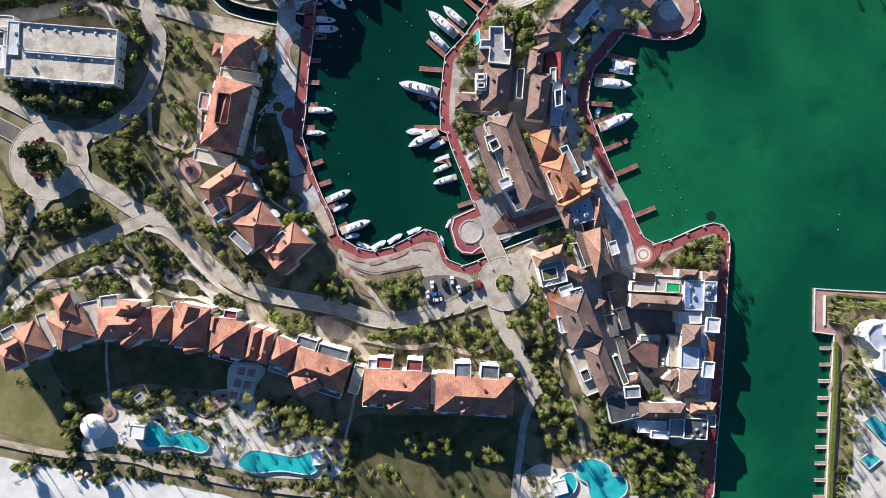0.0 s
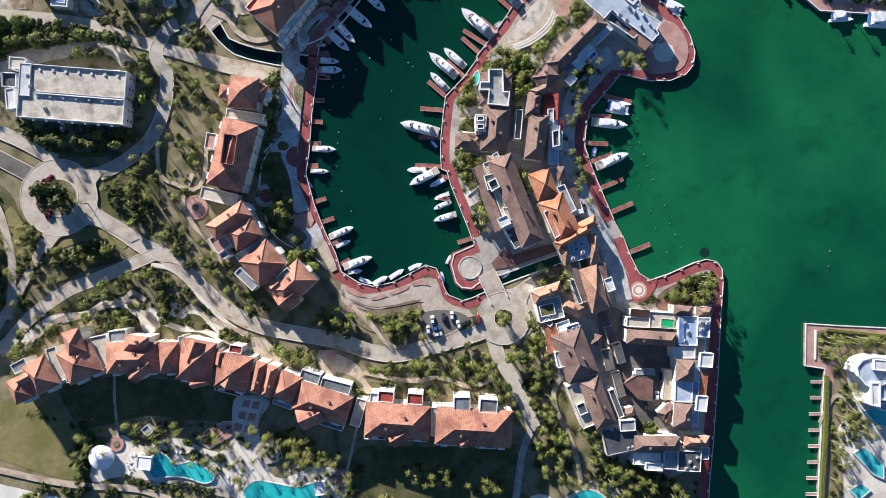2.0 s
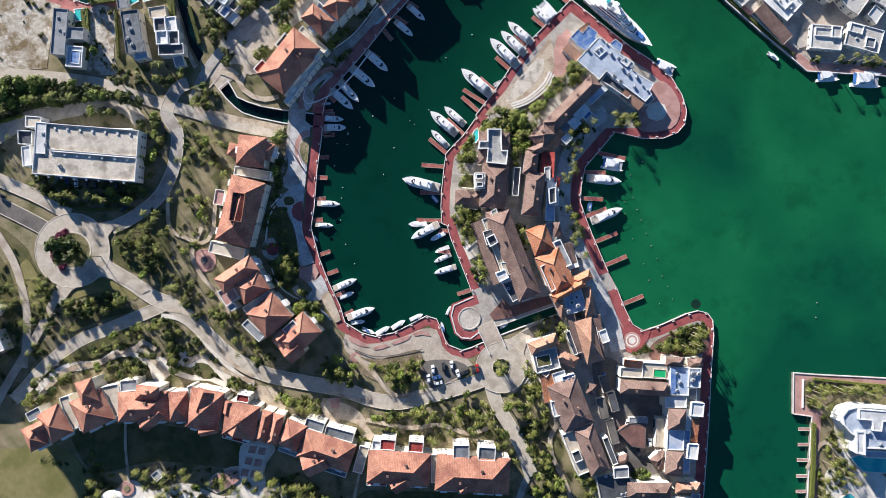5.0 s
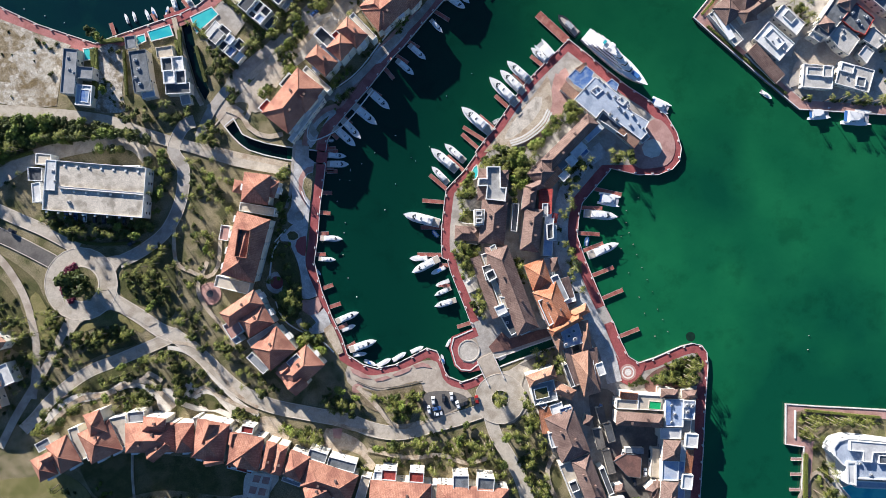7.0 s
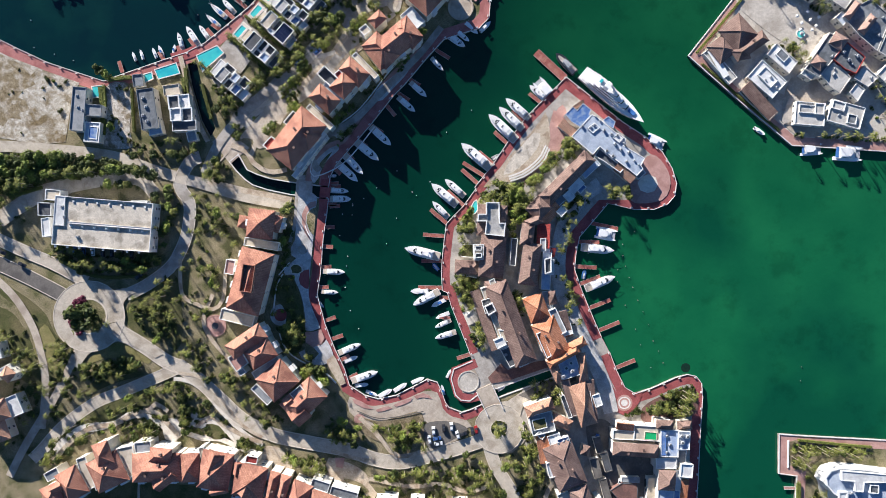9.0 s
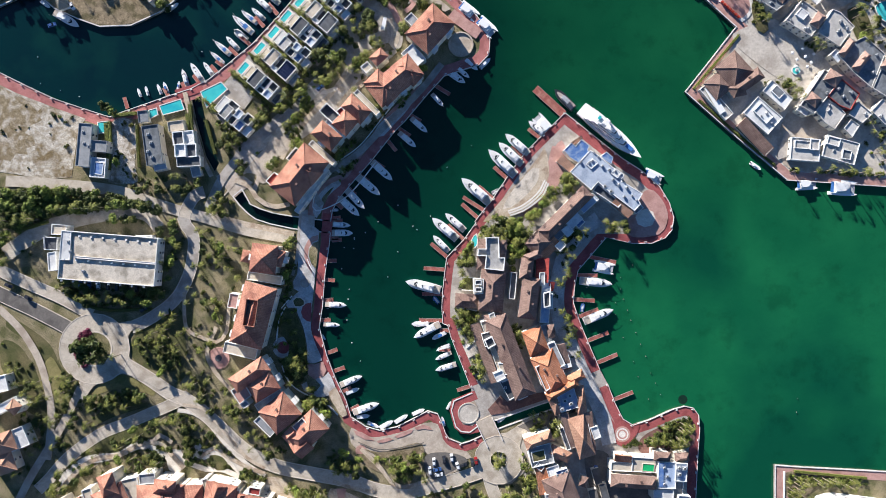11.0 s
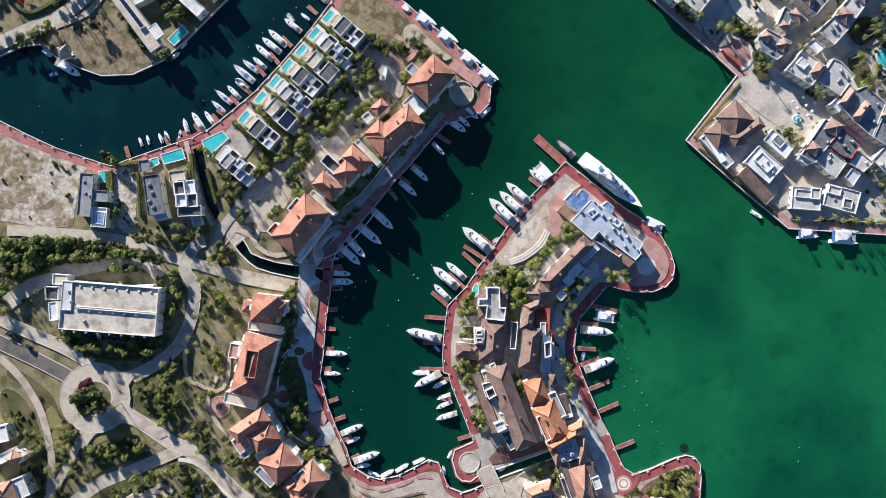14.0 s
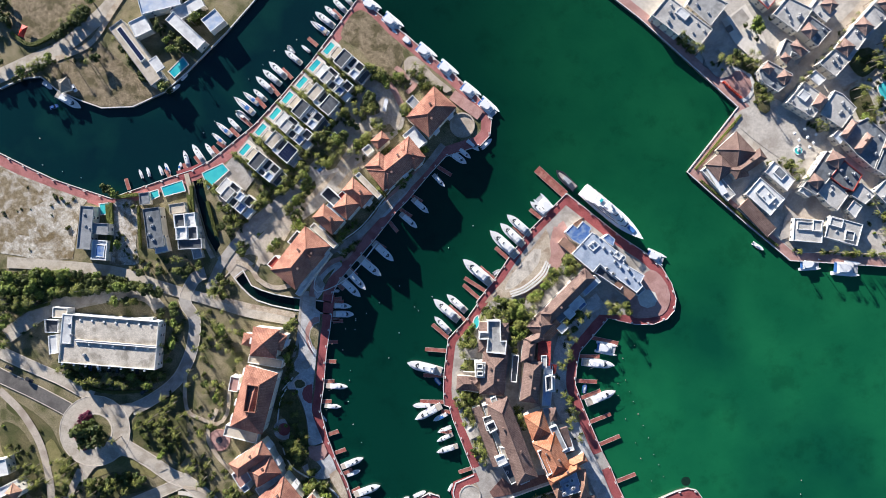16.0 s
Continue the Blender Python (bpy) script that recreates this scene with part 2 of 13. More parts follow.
MAT = dict(
    water=deepen(water_surface("harbour_water", (0.007, 0.108, 0.041), (0.004, 0.083, 0.033), (0.002, 0.053, 0.026), 130.0), (0.001, 0.026, 0.016), -30.0, 130.0),
    basin=water_surface("inner_basin_water", (0.002, 0.021, 0.023), (0.002, 0.016, 0.021), (0.004, 0.032, 0.028), 45.0),
    # Near black: the canal walls' shade is put into this water's colour.
    canalwater=water_surface("canal_water_wall_shade", (0.001, 0.008, 0.008), (0.001, 0.006, 0.007), (0.002, 0.011, 0.010), 20.0),
    pool=water_surface("pool_water", (0.02, 0.42, 0.42), (0.04, 0.52, 0.50), (0.02, 0.36, 0.40), 9.0, 0.05, 0.2, 1.5),
    lap=water_surface("villa_pool_water", (0.05, 0.45, 0.46), (0.08, 0.52, 0.50), (0.03, 0.38, 0.44), 9.0, 0.05, 0.2, 1.5),
    land=surface("garden_ground", (0.185, 0.158, 0.085), (0.285, 0.235, 0.148), 4.0, (0.105, 0.103, 0.045), 8.0, 0.95, 0.6, 0.6),
    # Shade is put into lawn's dark tone, sunlight into sunlawn's paler one.
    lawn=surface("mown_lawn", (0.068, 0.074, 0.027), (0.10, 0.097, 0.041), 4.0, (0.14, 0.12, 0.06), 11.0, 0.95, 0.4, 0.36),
    darkpatch=surface("dark_water_patch", (0.004, 0.022, 0.014), (0.006, 0.03, 0.018), 1.5, None, 3, 0.6, 0.2),
    sunlawn=surface("sunlit_lawn_tone", (0.19, 0.17, 0.07), (0.24, 0.205, 0.09), 3.0, (0.15, 0.145, 0.05), 14.0, 0.95, 0.4, 0.28),
    dry=surface("dry_lot", (0.175, 0.135, 0.085), (0.285, 0.225, 0.145), 2.2, (0.11, 0.092, 0.048), 6.0, 0.95, 0.5, 0.5),
    gravel=surface("bare_limestone_lot", (0.34, 0.29, 0.23), (0.58, 0.54, 0.48), 2.6, (0.20, 0.155, 0.095), 6.0, 0.95, 0.5, 0.5),
    scrublot=surface("limestone_scrub_lot", (0.33, 0.28, 0.21), (0.56, 0.52, 0.45), 2.0, (0.19, 0.14, 0.075), 9.0, 0.95, 0.5, 0.5),
    scrubbrown=surface("brown_scrub", (0.18, 0.135, 0.075), (0.29, 0.235, 0.155), 2.4, (0.42, 0.37, 0.30), 5.0, 0.95, 0.5, 0.5),
    sand=surface("white_beach_sand", (0.68, 0.66, 0.61), (0.76, 0.74, 0.69), 3.0, (0.60, 0.58, 0.53), 15.0, 0.95, 0.4, 0.08),
    deck=surface("pale_pool_terrace", (0.62, 0.565, 0.49), (0.70, 0.645, 0.57), 1.5, (0.53, 0.47, 0.395), 8.0, 0.8, 0.2, 0.14),
    road=surface("concrete_road", (0.45, 0.395, 0.325), (0.525, 0.465, 0.385), 2.0, (0.37, 0.315, 0.25), 7.0, 0.85, 0.2, 0.18),
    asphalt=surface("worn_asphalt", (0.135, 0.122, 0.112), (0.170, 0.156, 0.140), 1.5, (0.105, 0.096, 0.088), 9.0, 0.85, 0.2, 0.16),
    kerb=surface("kerb_concrete", (0.578, 0.507, 0.423), (0.651, 0.575, 0.486), 1.0, None, 5, 0.8, 0.1, 0.1),
    path=surface("garden_path_stone", (0.441, 0.361, 0.270), (0.525, 0.439, 0.342), 1.2, (0.347, 0.263, 0.189), 5.0, 0.85, 0.2, 0.24),
    stone=surface("grey_paving", (0.357, 0.327, 0.293), (0.441, 0.400, 0.356), 1.5, (0.284, 0.254, 0.221), 7.0, 0.8, 0.2, 0.12),
    plaza=surface("light_plaza_paving", (0.420, 0.356, 0.288), (0.504, 0.429, 0.347), 1.5, (0.347, 0.283, 0.225), 9.0, 0.8, 0.2, 0.12),
    townstone=surface("cream_town_paving", (0.46, 0.415, 0.355), (0.56, 0.51, 0.445), 1.5, (0.38, 0.335, 0.285), 8.0, 0.8, 0.2, 0.16),
    walkstone=surface("blue_grey_walk_paving", (0.44, 0.43, 0.42), (0.54, 0.53, 0.52), 1.3, (0.35, 0.335, 0.32), 6.0, 0.8, 0.2, 0.2),
    stage=surface("white_stained_stage", (0.55, 0.49, 0.41), (0.64, 0.575, 0.49), 2.0, (0.38, 0.335, 0.28), 4.0, 0.8, 0.2, 0.2),
    brick2=surface("brown_lane_brick", (0.17, 0.09, 0.075), (0.22, 0.12, 0.10), 1.0, (0.14, 0.08, 0.07), 5.0, 0.85, 0.2, 0.2),
    brick=surface("red_promenade_brick", (0.29, 0.078, 0.078), (0.35, 0.10, 0.098), 1.0, (0.24, 0.062, 0.062), 6.0, 0.8, 0.2, 0.2),
    rosebrick=surface("rose_promenade_brick", (0.37, 0.145, 0.132), (0.44, 0.18, 0.165), 1.0, (0.31, 0.115, 0.105), 6.0, 0.8, 0.2, 0.2),
    pinkbrick=surface("faded_red_paving", (0.42, 0.24, 0.21), (0.48, 0.29, 0.25), 1.2, (0.36, 0.20, 0.17), 6.0, 0.8, 0.2, 0.12),
    coping=surface("white_quay_coping", (0.60, 0.57, 0.54), (0.70, 0.67, 0.63), 0.8, None, 5, 0.75, 0.1, 0.1),
    quay=surface("quay_concrete", (0.18, 0.17, 0.15), (0.25, 0.235, 0.21), 1.2, (0.10, 0.10, 0.085), 3.0, 0.9, 0.4, 0.1),
    wood=surface("red_stained_decking", (0.28, 0.085, 0.07), (0.34, 0.12, 0.095), 0.5, (0.38, 0.17, 0.13), 3.0, 0.75, 0.2, 0.15, spread=0.12),
    greywood=surface("weathered_decking", (0.36, 0.30, 0.27), (0.44, 0.38, 0.34), 0.5, None, 3.0, 0.8, 0.2, 0.15, spread=0.1),
    pile=surface("timber_pile", (0.12, 0.09, 0.07), (0.18, 0.14, 0.11), 0.4, None, 3, 0.9, 0.3),
    wall=surface("cream_render", (0.66, 0.61, 0.52), (0.72, 0.67, 0.58), 1.5, (0.60, 0.55, 0.46), 6.0, 0.85, 0.1, 0.06),
    white=surface("white_render", (0.74, 0.73, 0.70), (0.79, 0.78, 0.75), 1.5, (0.68, 0.67, 0.64), 6.0, 0.8, 0.1, 0.05),
    greyroof=surface("grey_roof_membrane", (0.26, 0.27, 0.28), (0.31, 0.32, 0.33), 1.8, (0.21, 0.22, 0.23), 5.0, 0.8, 0.15, 0.12, spread=0.15),
    darkroof=surface("dark_roof_deck", (0.085, 0.09, 0.10), (0.115, 0.12, 0.13), 1.5, (0.07, 0.075, 0.08), 5.0, 0.75, 0.15, 0.12, spread=0.15),
    blueroof=surface("blue_coated_roof", (0.42, 0.46, 0.53), (0.50, 0.54, 0.59), 1.8, (0.30, 0.38, 0.52), 5.0, 0.6, 0.1, 0.1),
    creamroof=surface("cream_roof_screed", (0.489, 0.426, 0.344), (0.562, 0.495, 0.400), 2.0, (0.416, 0.356, 0.279), 5.0, 0.85, 0.15, 0.1, spread=0.08),
    whiteroof=surface("white_roof_screed", (0.60, 0.60, 0.59), (0.68, 0.68, 0.66), 2.0, (0.50, 0.50, 0.50), 5.0, 0.8, 0.15, 0.08, spread=0.08),
    sandstone=surface("beach_sandstone", (0.42, 0.32, 0.22), (0.52, 0.41, 0.30), 0.8, None, 3, 0.95, 0.4),
    bluedeck=surface("bright_blue_roof_coating", (0.07, 0.15, 0.36), (0.12, 0.21, 0.42), 1.2, (0.24, 0.32, 0.45), 3.0, 0.6, 0.1, 0.1),
    hallroof=surface("pale_blue_grey_roof_coating", (0.37, 0.42, 0.50), (0.44, 0.49, 0.56), 2.2, (0.30, 0.35, 0.43), 6.0, 0.6, 0.1, 0.18),
    townroof=surface("weathered_pale_roof", (0.47, 0.45, 0.42), (0.56, 0.54, 0.505), 2.0, (0.38, 0.365, 0.34), 4.0, 0.85, 0.15, 0.2, spread=0.12),
    slate=surface("slate_grey_roof", (0.15, 0.165, 0.18), (0.20, 0.215, 0.23), 1.6, (0.12, 0.13, 0.14), 4.0, 0.8, 0.15, 0.2, spread=0.2),
    villagrey=surface("villa_grey_roof", (0.36, 0.35, 0.335), (0.44, 0.43, 0.41), 1.5, (0.28, 0.275, 0.26), 4.0, 0.8, 0.15, 0.16, spread=0.15),
    garagedeck=surface("stained_garage_deck", (0.48, 0.43, 0.36), (0.58, 0.525, 0.445), 2.5, (0.31, 0.275, 0.225), 7.0, 0.85, 0.2, 0.25),
    turf=surface("bright_green_turf", (0.01, 0.36, 0.12), (0.015, 0.42, 0.15), 0.8, None, 3, 0.9, 0.1),
    terracotta=tiled_roof("terracotta_tiles", (0.35, 0.162, 0.110), (0.44, 0.218, 0.152), (0.27, 0.120, 0.087)),
    brownroof=tiled_roof("brown_clay_tiles", (0.2, 0.131, 0.109), (0.252, 0.17, 0.139), (0.161, 0.104, 0.087)),
    orangeroof=tiled_roof("orange_clay_tiles", (0.43, 0.18, 0.10), (0.51, 0.235, 0.14), (0.37, 0.14, 0.07)),
    sandroof=tiled_roof("sandy_clay_tiles", (0.38, 0.215, 0.145), (0.45, 0.265, 0.185), (0.31, 0.17, 0.115)),
    pinkroof=tiled_roof("pinkish_clay_tiles", (0.30, 0.20, 0.165), (0.37, 0.25, 0.205), (0.25, 0.16, 0.13)),
    redroof=tiled_roof("red_tiles", (0.32, 0.055, 0.045), (0.38, 0.075, 0.06), (0.26, 0.045, 0.04)),
    glass=surface("dark_glass", (0.02, 0.025, 0.03), (0.025, 0.03, 0.035), 1.0, None, 3, 0.08, 0.0),
    trim=surface("white_trim", (0.76, 0.75, 0.72), (0.80, 0.79, 0.76), 0.6, None, 3, 0.6, 0.0),
    metal=surface("galvanised_metal", (0.50, 0.51, 0.52), (0.58, 0.59, 0.60), 0.3, None, 3, 0.4, 0.0, metal=0.7),
    solar=surface("solar_cells", (0.015, 0.02, 0.05), (0.02, 0.027, 0.065), 0.4, None, 3, 0.12, 0.0, coat=0.5),
    palm=surface("palm_leaf", (0.125, 0.145, 0.028), (0.235, 0.235, 0.058), 0.7, None, 3, 0.55, 0.0, spread=0.4, local=True),
    leaf=surface("tree_leaf", (0.048, 0.070, 0.016), (0.095, 0.115, 0.030), 0.8, None, 3, 0.6, 0.0, spread=0.35, local=True),
    bright=surface("bright_tree_leaf", (0.13, 0.18, 0.03), (0.20, 0.24, 0.05), 0.8, None, 3, 0.6, 0.0, spread=0.2, local=True),
    shrub=surface("shrub_leaf", (0.085, 0.105, 0.022), (0.15, 0.158, 0.040), 0.6, None, 3, 0.65, 0.0, spread=0.35, local=True),
    purple=surface("bougainvillea_leaf", (0.17, 0.025, 0.065), (0.11, 0.028, 0.045), 0.4, None, 3, 0.65, 0.0, local=True),
    bark=surface("palm_bark", (0.20, 0.165, 0.13), (0.27, 0.23, 0.185), 0.3, None, 3, 0.9, 0.3, local=True),
    gel=surface("white_gelcoat", (0.80, 0.80, 0.79), (0.83, 0.83, 0.82), 0.5, None, 3, 0.25, 0.0, local=True, coat=0.3),
    deckgel=surface("cream_deck", (0.72, 0.70, 0.67), (0.76, 0.74, 0.71), 0.2, None, 3, 0.6, 0.0, local=True),
    teak=surface("teak_cockpit", (0.46, 0.40, 0.33), (0.54, 0.47, 0.39), 0.05, None, 3, 0.7, 0.0, local=True),
    canvas=surface("blue_canvas", (0.04, 0.14, 0.38), (0.06, 0.18, 0.44), 0.2, None, 3, 0.8, 0.0, local=True),
    rubber=surface("grey_rubber_tube", (0.35, 0.36, 0.37), (0.42, 0.43, 0.44), 0.1, None, 3, 0.6, 0.0, local=True),
    darkhull=surface("dark_navy_hull", (0.03, 0.035, 0.04), (0.045, 0.05, 0.055), 0.1, None, 3, 0.3, 0.0, local=True),
    carwhite=surface("white_car_paint", (0.75, 0.75, 0.75), (0.78, 0.78, 0.78), 1, None, 3, 0.3, 0.0, coat=0.5),
    cardark=surface("dark_car_paint", (0.03, 0.03, 0.035), (0.04, 0.04, 0.045), 1, None, 3, 0.25, 0.0, coat=0.5),
    carred=surface("red_car_paint", (0.30, 0.02, 0.02), (0.33, 0.025, 0.02), 1, None, 3, 0.3, 0.0, coat=0.5),
    carblue=surface("blue_car_paint", (0.05, 0.12, 0.32), (0.06, 0.14, 0.36), 1, None, 3, 0.3, 0.0, coat=0.5),
    tyre=surface("tyre_rubber", (0.02, 0.02, 0.02), (0.03, 0.03, 0.03), 0.2, None, 3, 0.9, 0.0),
    thatch=surface("palm_thatch", (0.30, 0.26, 0.20), (0.40, 0.35, 0.28), 0.4, None, 3, 0.95, 0.4),
    sail=surface("white_awning", (0.72, 0.72, 0.71), (0.77, 0.77, 0.76), 1.0, None, 3, 0.8, 0.05),
    redpaint=surface("red_painted_steel", (0.55, 0.05, 0.03), (0.6, 0.07, 0.04), 0.5, None, 3, 0.5, 0.0),
)


# ---- mesh helpers ----
def mesh_of(bm, name, mats, smooth=False):
    me = bpy.data.meshes.new(name)
    bmesh.ops.recalc_face_normals(bm, faces=bm.faces)
    bm.to_mesh(me)
    bm.free()
    for m in mats if isinstance(mats, (list, tuple)) else [mats]:
        me.materials.append(m)
    if smooth:
        me.polygons.foreach_set("use_smooth", [True] * len(me.polygons))
    return me


def part(name, bm, material, parent, label="", smooth=False):
    ob = new(name, mesh_of(bm, name, material, smooth))
    ob.parent = parent
    if label:
        ob["label"] = label
    return ob


def shared(name, me, parent, m):
    ob = new(name, me)
    ob.parent = parent
    ob.matrix_basis = m
    return ob


def box(bm, cx, cy, z0, lx, ly, h, rot=0.0, top=1.0, mat=0):
    """A box standing at z0; top scales its upper face."""
    c, s = math.cos(rot), math.sin(rot)
    v = []
    for z, k in ((z0, 1.0), (z0 + h, top)):
        for sx, sy in ((-1, -1), (1, -1), (1, 1), (-1, 1)):
            x, y = sx * lx / 2 * k, sy * ly / 2 * k
            v.append(bm.verts.new((cx + x * c - y * s, cy + x * s + y * c, z)))
    for f in ((3, 2, 1, 0), (4, 5, 6, 7), (0, 1, 5, 4), (1, 2, 6, 5), (2, 3, 7, 6), (3, 0, 4, 7)):
        bm.faces.new([v[i] for i in f]).material_index = mat
    return bm


def loft(bm, rings, cap=True, closed=True, mat=0):
    """Skins rings of equally many points."""
    R = [[bm.verts.new(p) for p in ring] for ring in rings]
    n = len(R[0])
    for a, b in zip(R, R[1:]):
        for i in range(n if closed else n - 1):
            j = (i + 1) % n
            bm.faces.new((a[i], a[j], b[j], b[i])).material_index = mat
    if cap and closed:
        bm.faces.new(R[0][::-1]).material_index = mat
        bm.faces.new(R[-1]).material_index = mat
    return bm


def tube(bm, pts, radii, n=6, mat=0):
    rings = []
    for i, p in enumerate(pts):
        p = Vector(p)
        d = (Vector(pts[min(i + 1, len(pts) - 1)]) - Vector(pts[max(i - 1, 0)])).normalized()
        x = d.orthogonal().normalized()
        y = d.cross(x)
        rings.append([p + (x * math.cos(a) + y * math.sin(a)) * radii[i] for a in [2 * math.pi * k / n for k in range(n)]])
    return loft(bm, rings, mat=mat)


def smooth_line(pts, step=3.0, closed=False):
    """A Catmull-Rom curve through the points."""
    P = [Vector((p[0], p[1])) for p in pts]
    n = len(P)
    out = []
    for i in range(n if closed else n - 1):
        a, b = P[i], P[(i + 1) % n]
        p0 = P[(i - 1) % n] if closed or i > 0 else a * 2 - b
        p3 = P[(i + 2) % n] if closed or i + 2 < n else b * 2 - a
        k = max(1, int((b - a).length / step))
        for j in range(k):
            u = j / k
            out.append(0.5 * (2 * a + (b - p0) * u + (2 * p0 - 5 * a + 4 * b - p3) * u * u + (3 * a - p0 - 3 * b + p3) * u ** 3))
    if not closed:
        out.append(P[-1])
    return out


def offset_line(P, d, closed=False):
    """The line moved d to its left."""
    n, out = len(P), []
    for i in range(n):
        a = P[i - 1] if closed or i > 0 else P[i] * 2 - P[i + 1]
        c = P[(i + 1) % n] if closed or i + 1 < n else P[i] * 2 - P[i - 1]
        u, v = (P[i] - a).normalized(), (c - P[i]).normalized()
        nu, nv = Vector((-u.y, u.x)), Vector((-v.y, v.x))
        m = (nu + nv)
        m = m / max(0.5, m.length_squared / 2) if m.length > 1e-6 else nu
        out.append(P[i] + m * d)
    return out


def inside(x, y, poly):
    r, j = False, len(poly) - 1
    for i in range(len(poly)):
        a, b = poly[i], poly[j]
        if (a[1] > y) != (b[1] > y) and x < (b[0] - a[0]) * (y - a[1]) / (b[1] - a[1]) + a[0]:
            r = not r
        j = i
    return r


BLOCKED = []   # outlines in which nothing grows
LAYER = [0]    # each sheet of paving lies a little above the one before


def keep_clear(poly):
    xs, ys = [p[0] for p in poly], [p[1] for p in poly]
    BLOCKED.append((min(xs), max(xs), min(ys), max(ys), [(p[0], p[1]) for p in poly]))


def is_clear(x, y):
    for x0, x1, y0, y1, poly in BLOCKED:
        if x0 <= x <= x1 and y0 <= y <= y1 and inside(x, y, poly):
            return False
    return True


def slab_mesh(bm, outlines, z0, z1, side=0, topmat=0):
    """A slab with the first outline and holes by the others."""
    from mathutils.geometry import tessellate_polygon
    loops = [[Vector((p[0], p[1], 0)) for p in o] for o in outlines]
    flat = [p for o in loops for p in o]
    top = [bm.verts.new((p.x, p.y, z1)) for p in flat]
    low = [bm.verts.new((p.x, p.y, z0)) for p in flat]
    for t in tessellate_polygon(loops):
        try:
            f = bm.faces.new([top[i] for i in t])
            f.normal_update()
            if f.normal.z < 0:
                f.normal_flip()
            f.material_index = topmat
        except ValueError:
            pass
    k = 0
    for o in loops:
        n = len(o)
        for i in range(n):
            j = (i + 1) % n
            bm.faces.new((top[k + i], top[k + j], low[k + j], low[k + i])).material_index = side
        k += n
    return bm


def structure(ob, label, category):
    return tagged(ob, label, category, kind="structure")


def sheet(name, pts, mat, label, category="pavement", thick=0.06, curved=True, clear=True, z=None, kerb=None, step=3.0, holes=()):
    """A flat piece of ground of its own with an outline, laid on the land."""
    P = smooth_line(pts, step, True) if curved else [Vector(p) for p in pts]
    if z is None:
        LAYER[0] += 1
        z = 0.04 + 0.004 * LAYER[0]
    bm = slab_mesh(bmesh.new(), [P, *[[Vector(q) for q in h] for h in holes]], z - thick, z)
    ob = structure(new(name, mesh_of(bm, name, MAT[mat])), label, category)
    if clear:
        keep_clear(P)
    if kerb:
        Q = offset_line(P, kerb, True)
        bm = slab_mesh(bmesh.new(), [P if kerb < 0 else Q, Q if kerb < 0 else P], z - 0.1, z + 0.10)
        k = new("kerb", mesh_of(bm, "kerb", MAT["kerb"]))
        k.parent = ob
    return ob


def strip(name, pts, width, mat, label, category="road", curved=True, kerbs=0.0, closed=False, clear=True, thick=0.06, left=0.5, kerbmat="kerb", z=None, step=3.0):
    """A road or path along a line; left is the share of its width to the left of the line."""
    P = smooth_line(pts, step, closed) if curved else [Vector(p) for p in pts]
    A, B = offset_line(P, width * left, closed), offset_line(P, -width * (1 - left), closed)
    if z is None:
        LAYER[0] += 1
        z = 0.04 + 0.004 * LAYER[0]

    def band(bm, a, b, z0, z1):
        R = [[bm.verts.new((p.x, p.y, h)) for p, h in ((u, z1), (v, z1), (v, z0), (u, z0))] for u, v in zip(a, b)]
        for i in range(len(R) if closed else len(R) - 1):
            q, r = R[i], R[(i + 1) % len(R)]
            for k in range(4):
                bm.faces.new((q[k], q[(k + 1) % 4], r[(k + 1) % 4], r[k]))
        if not closed:
            bm.faces.new(R[0][::-1]), bm.faces.new(R[-1])
        return bm

    ob = structure(new(name, mesh_of(band(bmesh.new(), A, B, z - thick, z), name, MAT[mat])), label, category)
    if clear:
        keep_clear(A + B[::-1])
    if kerbs:
        for side, line in ((kerbs, A), (-kerbs, B)):
            other = offset_line(line, side, closed)
            k = new("kerb", mesh_of(band(bmesh.new(), line, other, z - 0.1, z + 0.10), "kerb", MAT[kerbmat]))
            k.parent = ob
    return ob


# ---- buildings ----
def window_mesh():
    bm = bmesh.new()
    xs, zs = (-0.7, -0.6, -0.04, 0.04, 0.6, 0.7), (0.0, 0.1, 1.6, 1.7)
    V = {(i, k, d): bm.verts.new((x, y, z)) for i, x in enumerate(xs) for k, z in enumerate(zs) for d, y in enumerate((-0.1, -0.03))}
    for i in range(5):
        for k in range(3):
            glazed = k == 1 and i in (1, 3)
            ring = ((i, k), (i + 1, k), (i + 1, k + 1), (i, k + 1))
            bm.faces.new([V[(*p, int(glazed))] for p in ring]).material_index = int(glazed)
            if glazed:
                for p, q in zip(ring, ring[1:] + ring[:1]):
                    bm.faces.new([V[(*p, 0)], V[(*q, 0)], V[(*q, 1)], V[(*p, 1)]])
    rim = [(i, 0) for i in range(6)] + [(5, 1), (5, 2)] + [(i, 3) for i in range(5, -1, -1)] + [(0, 2), (0, 1)]
    for p, q in zip(rim, rim[1:] + rim[:1]):
        back = [bm.verts.new((V[(*s, 0)].co.x, 0.05, V[(*s, 0)].co.z)) for s in (p, q)]
        bm.faces.new([V[(*q, 0)], V[(*p, 0)], back[0], back[1]])
    for v in [v for v in bm.verts if not v.link_faces]:
        bm.verts.remove(v)
    bmesh.ops.remove_doubles(bm, verts=bm.verts, dist=0.001)
    return mesh_of(bm, "window", [MAT["trim"], MAT["glass"]])


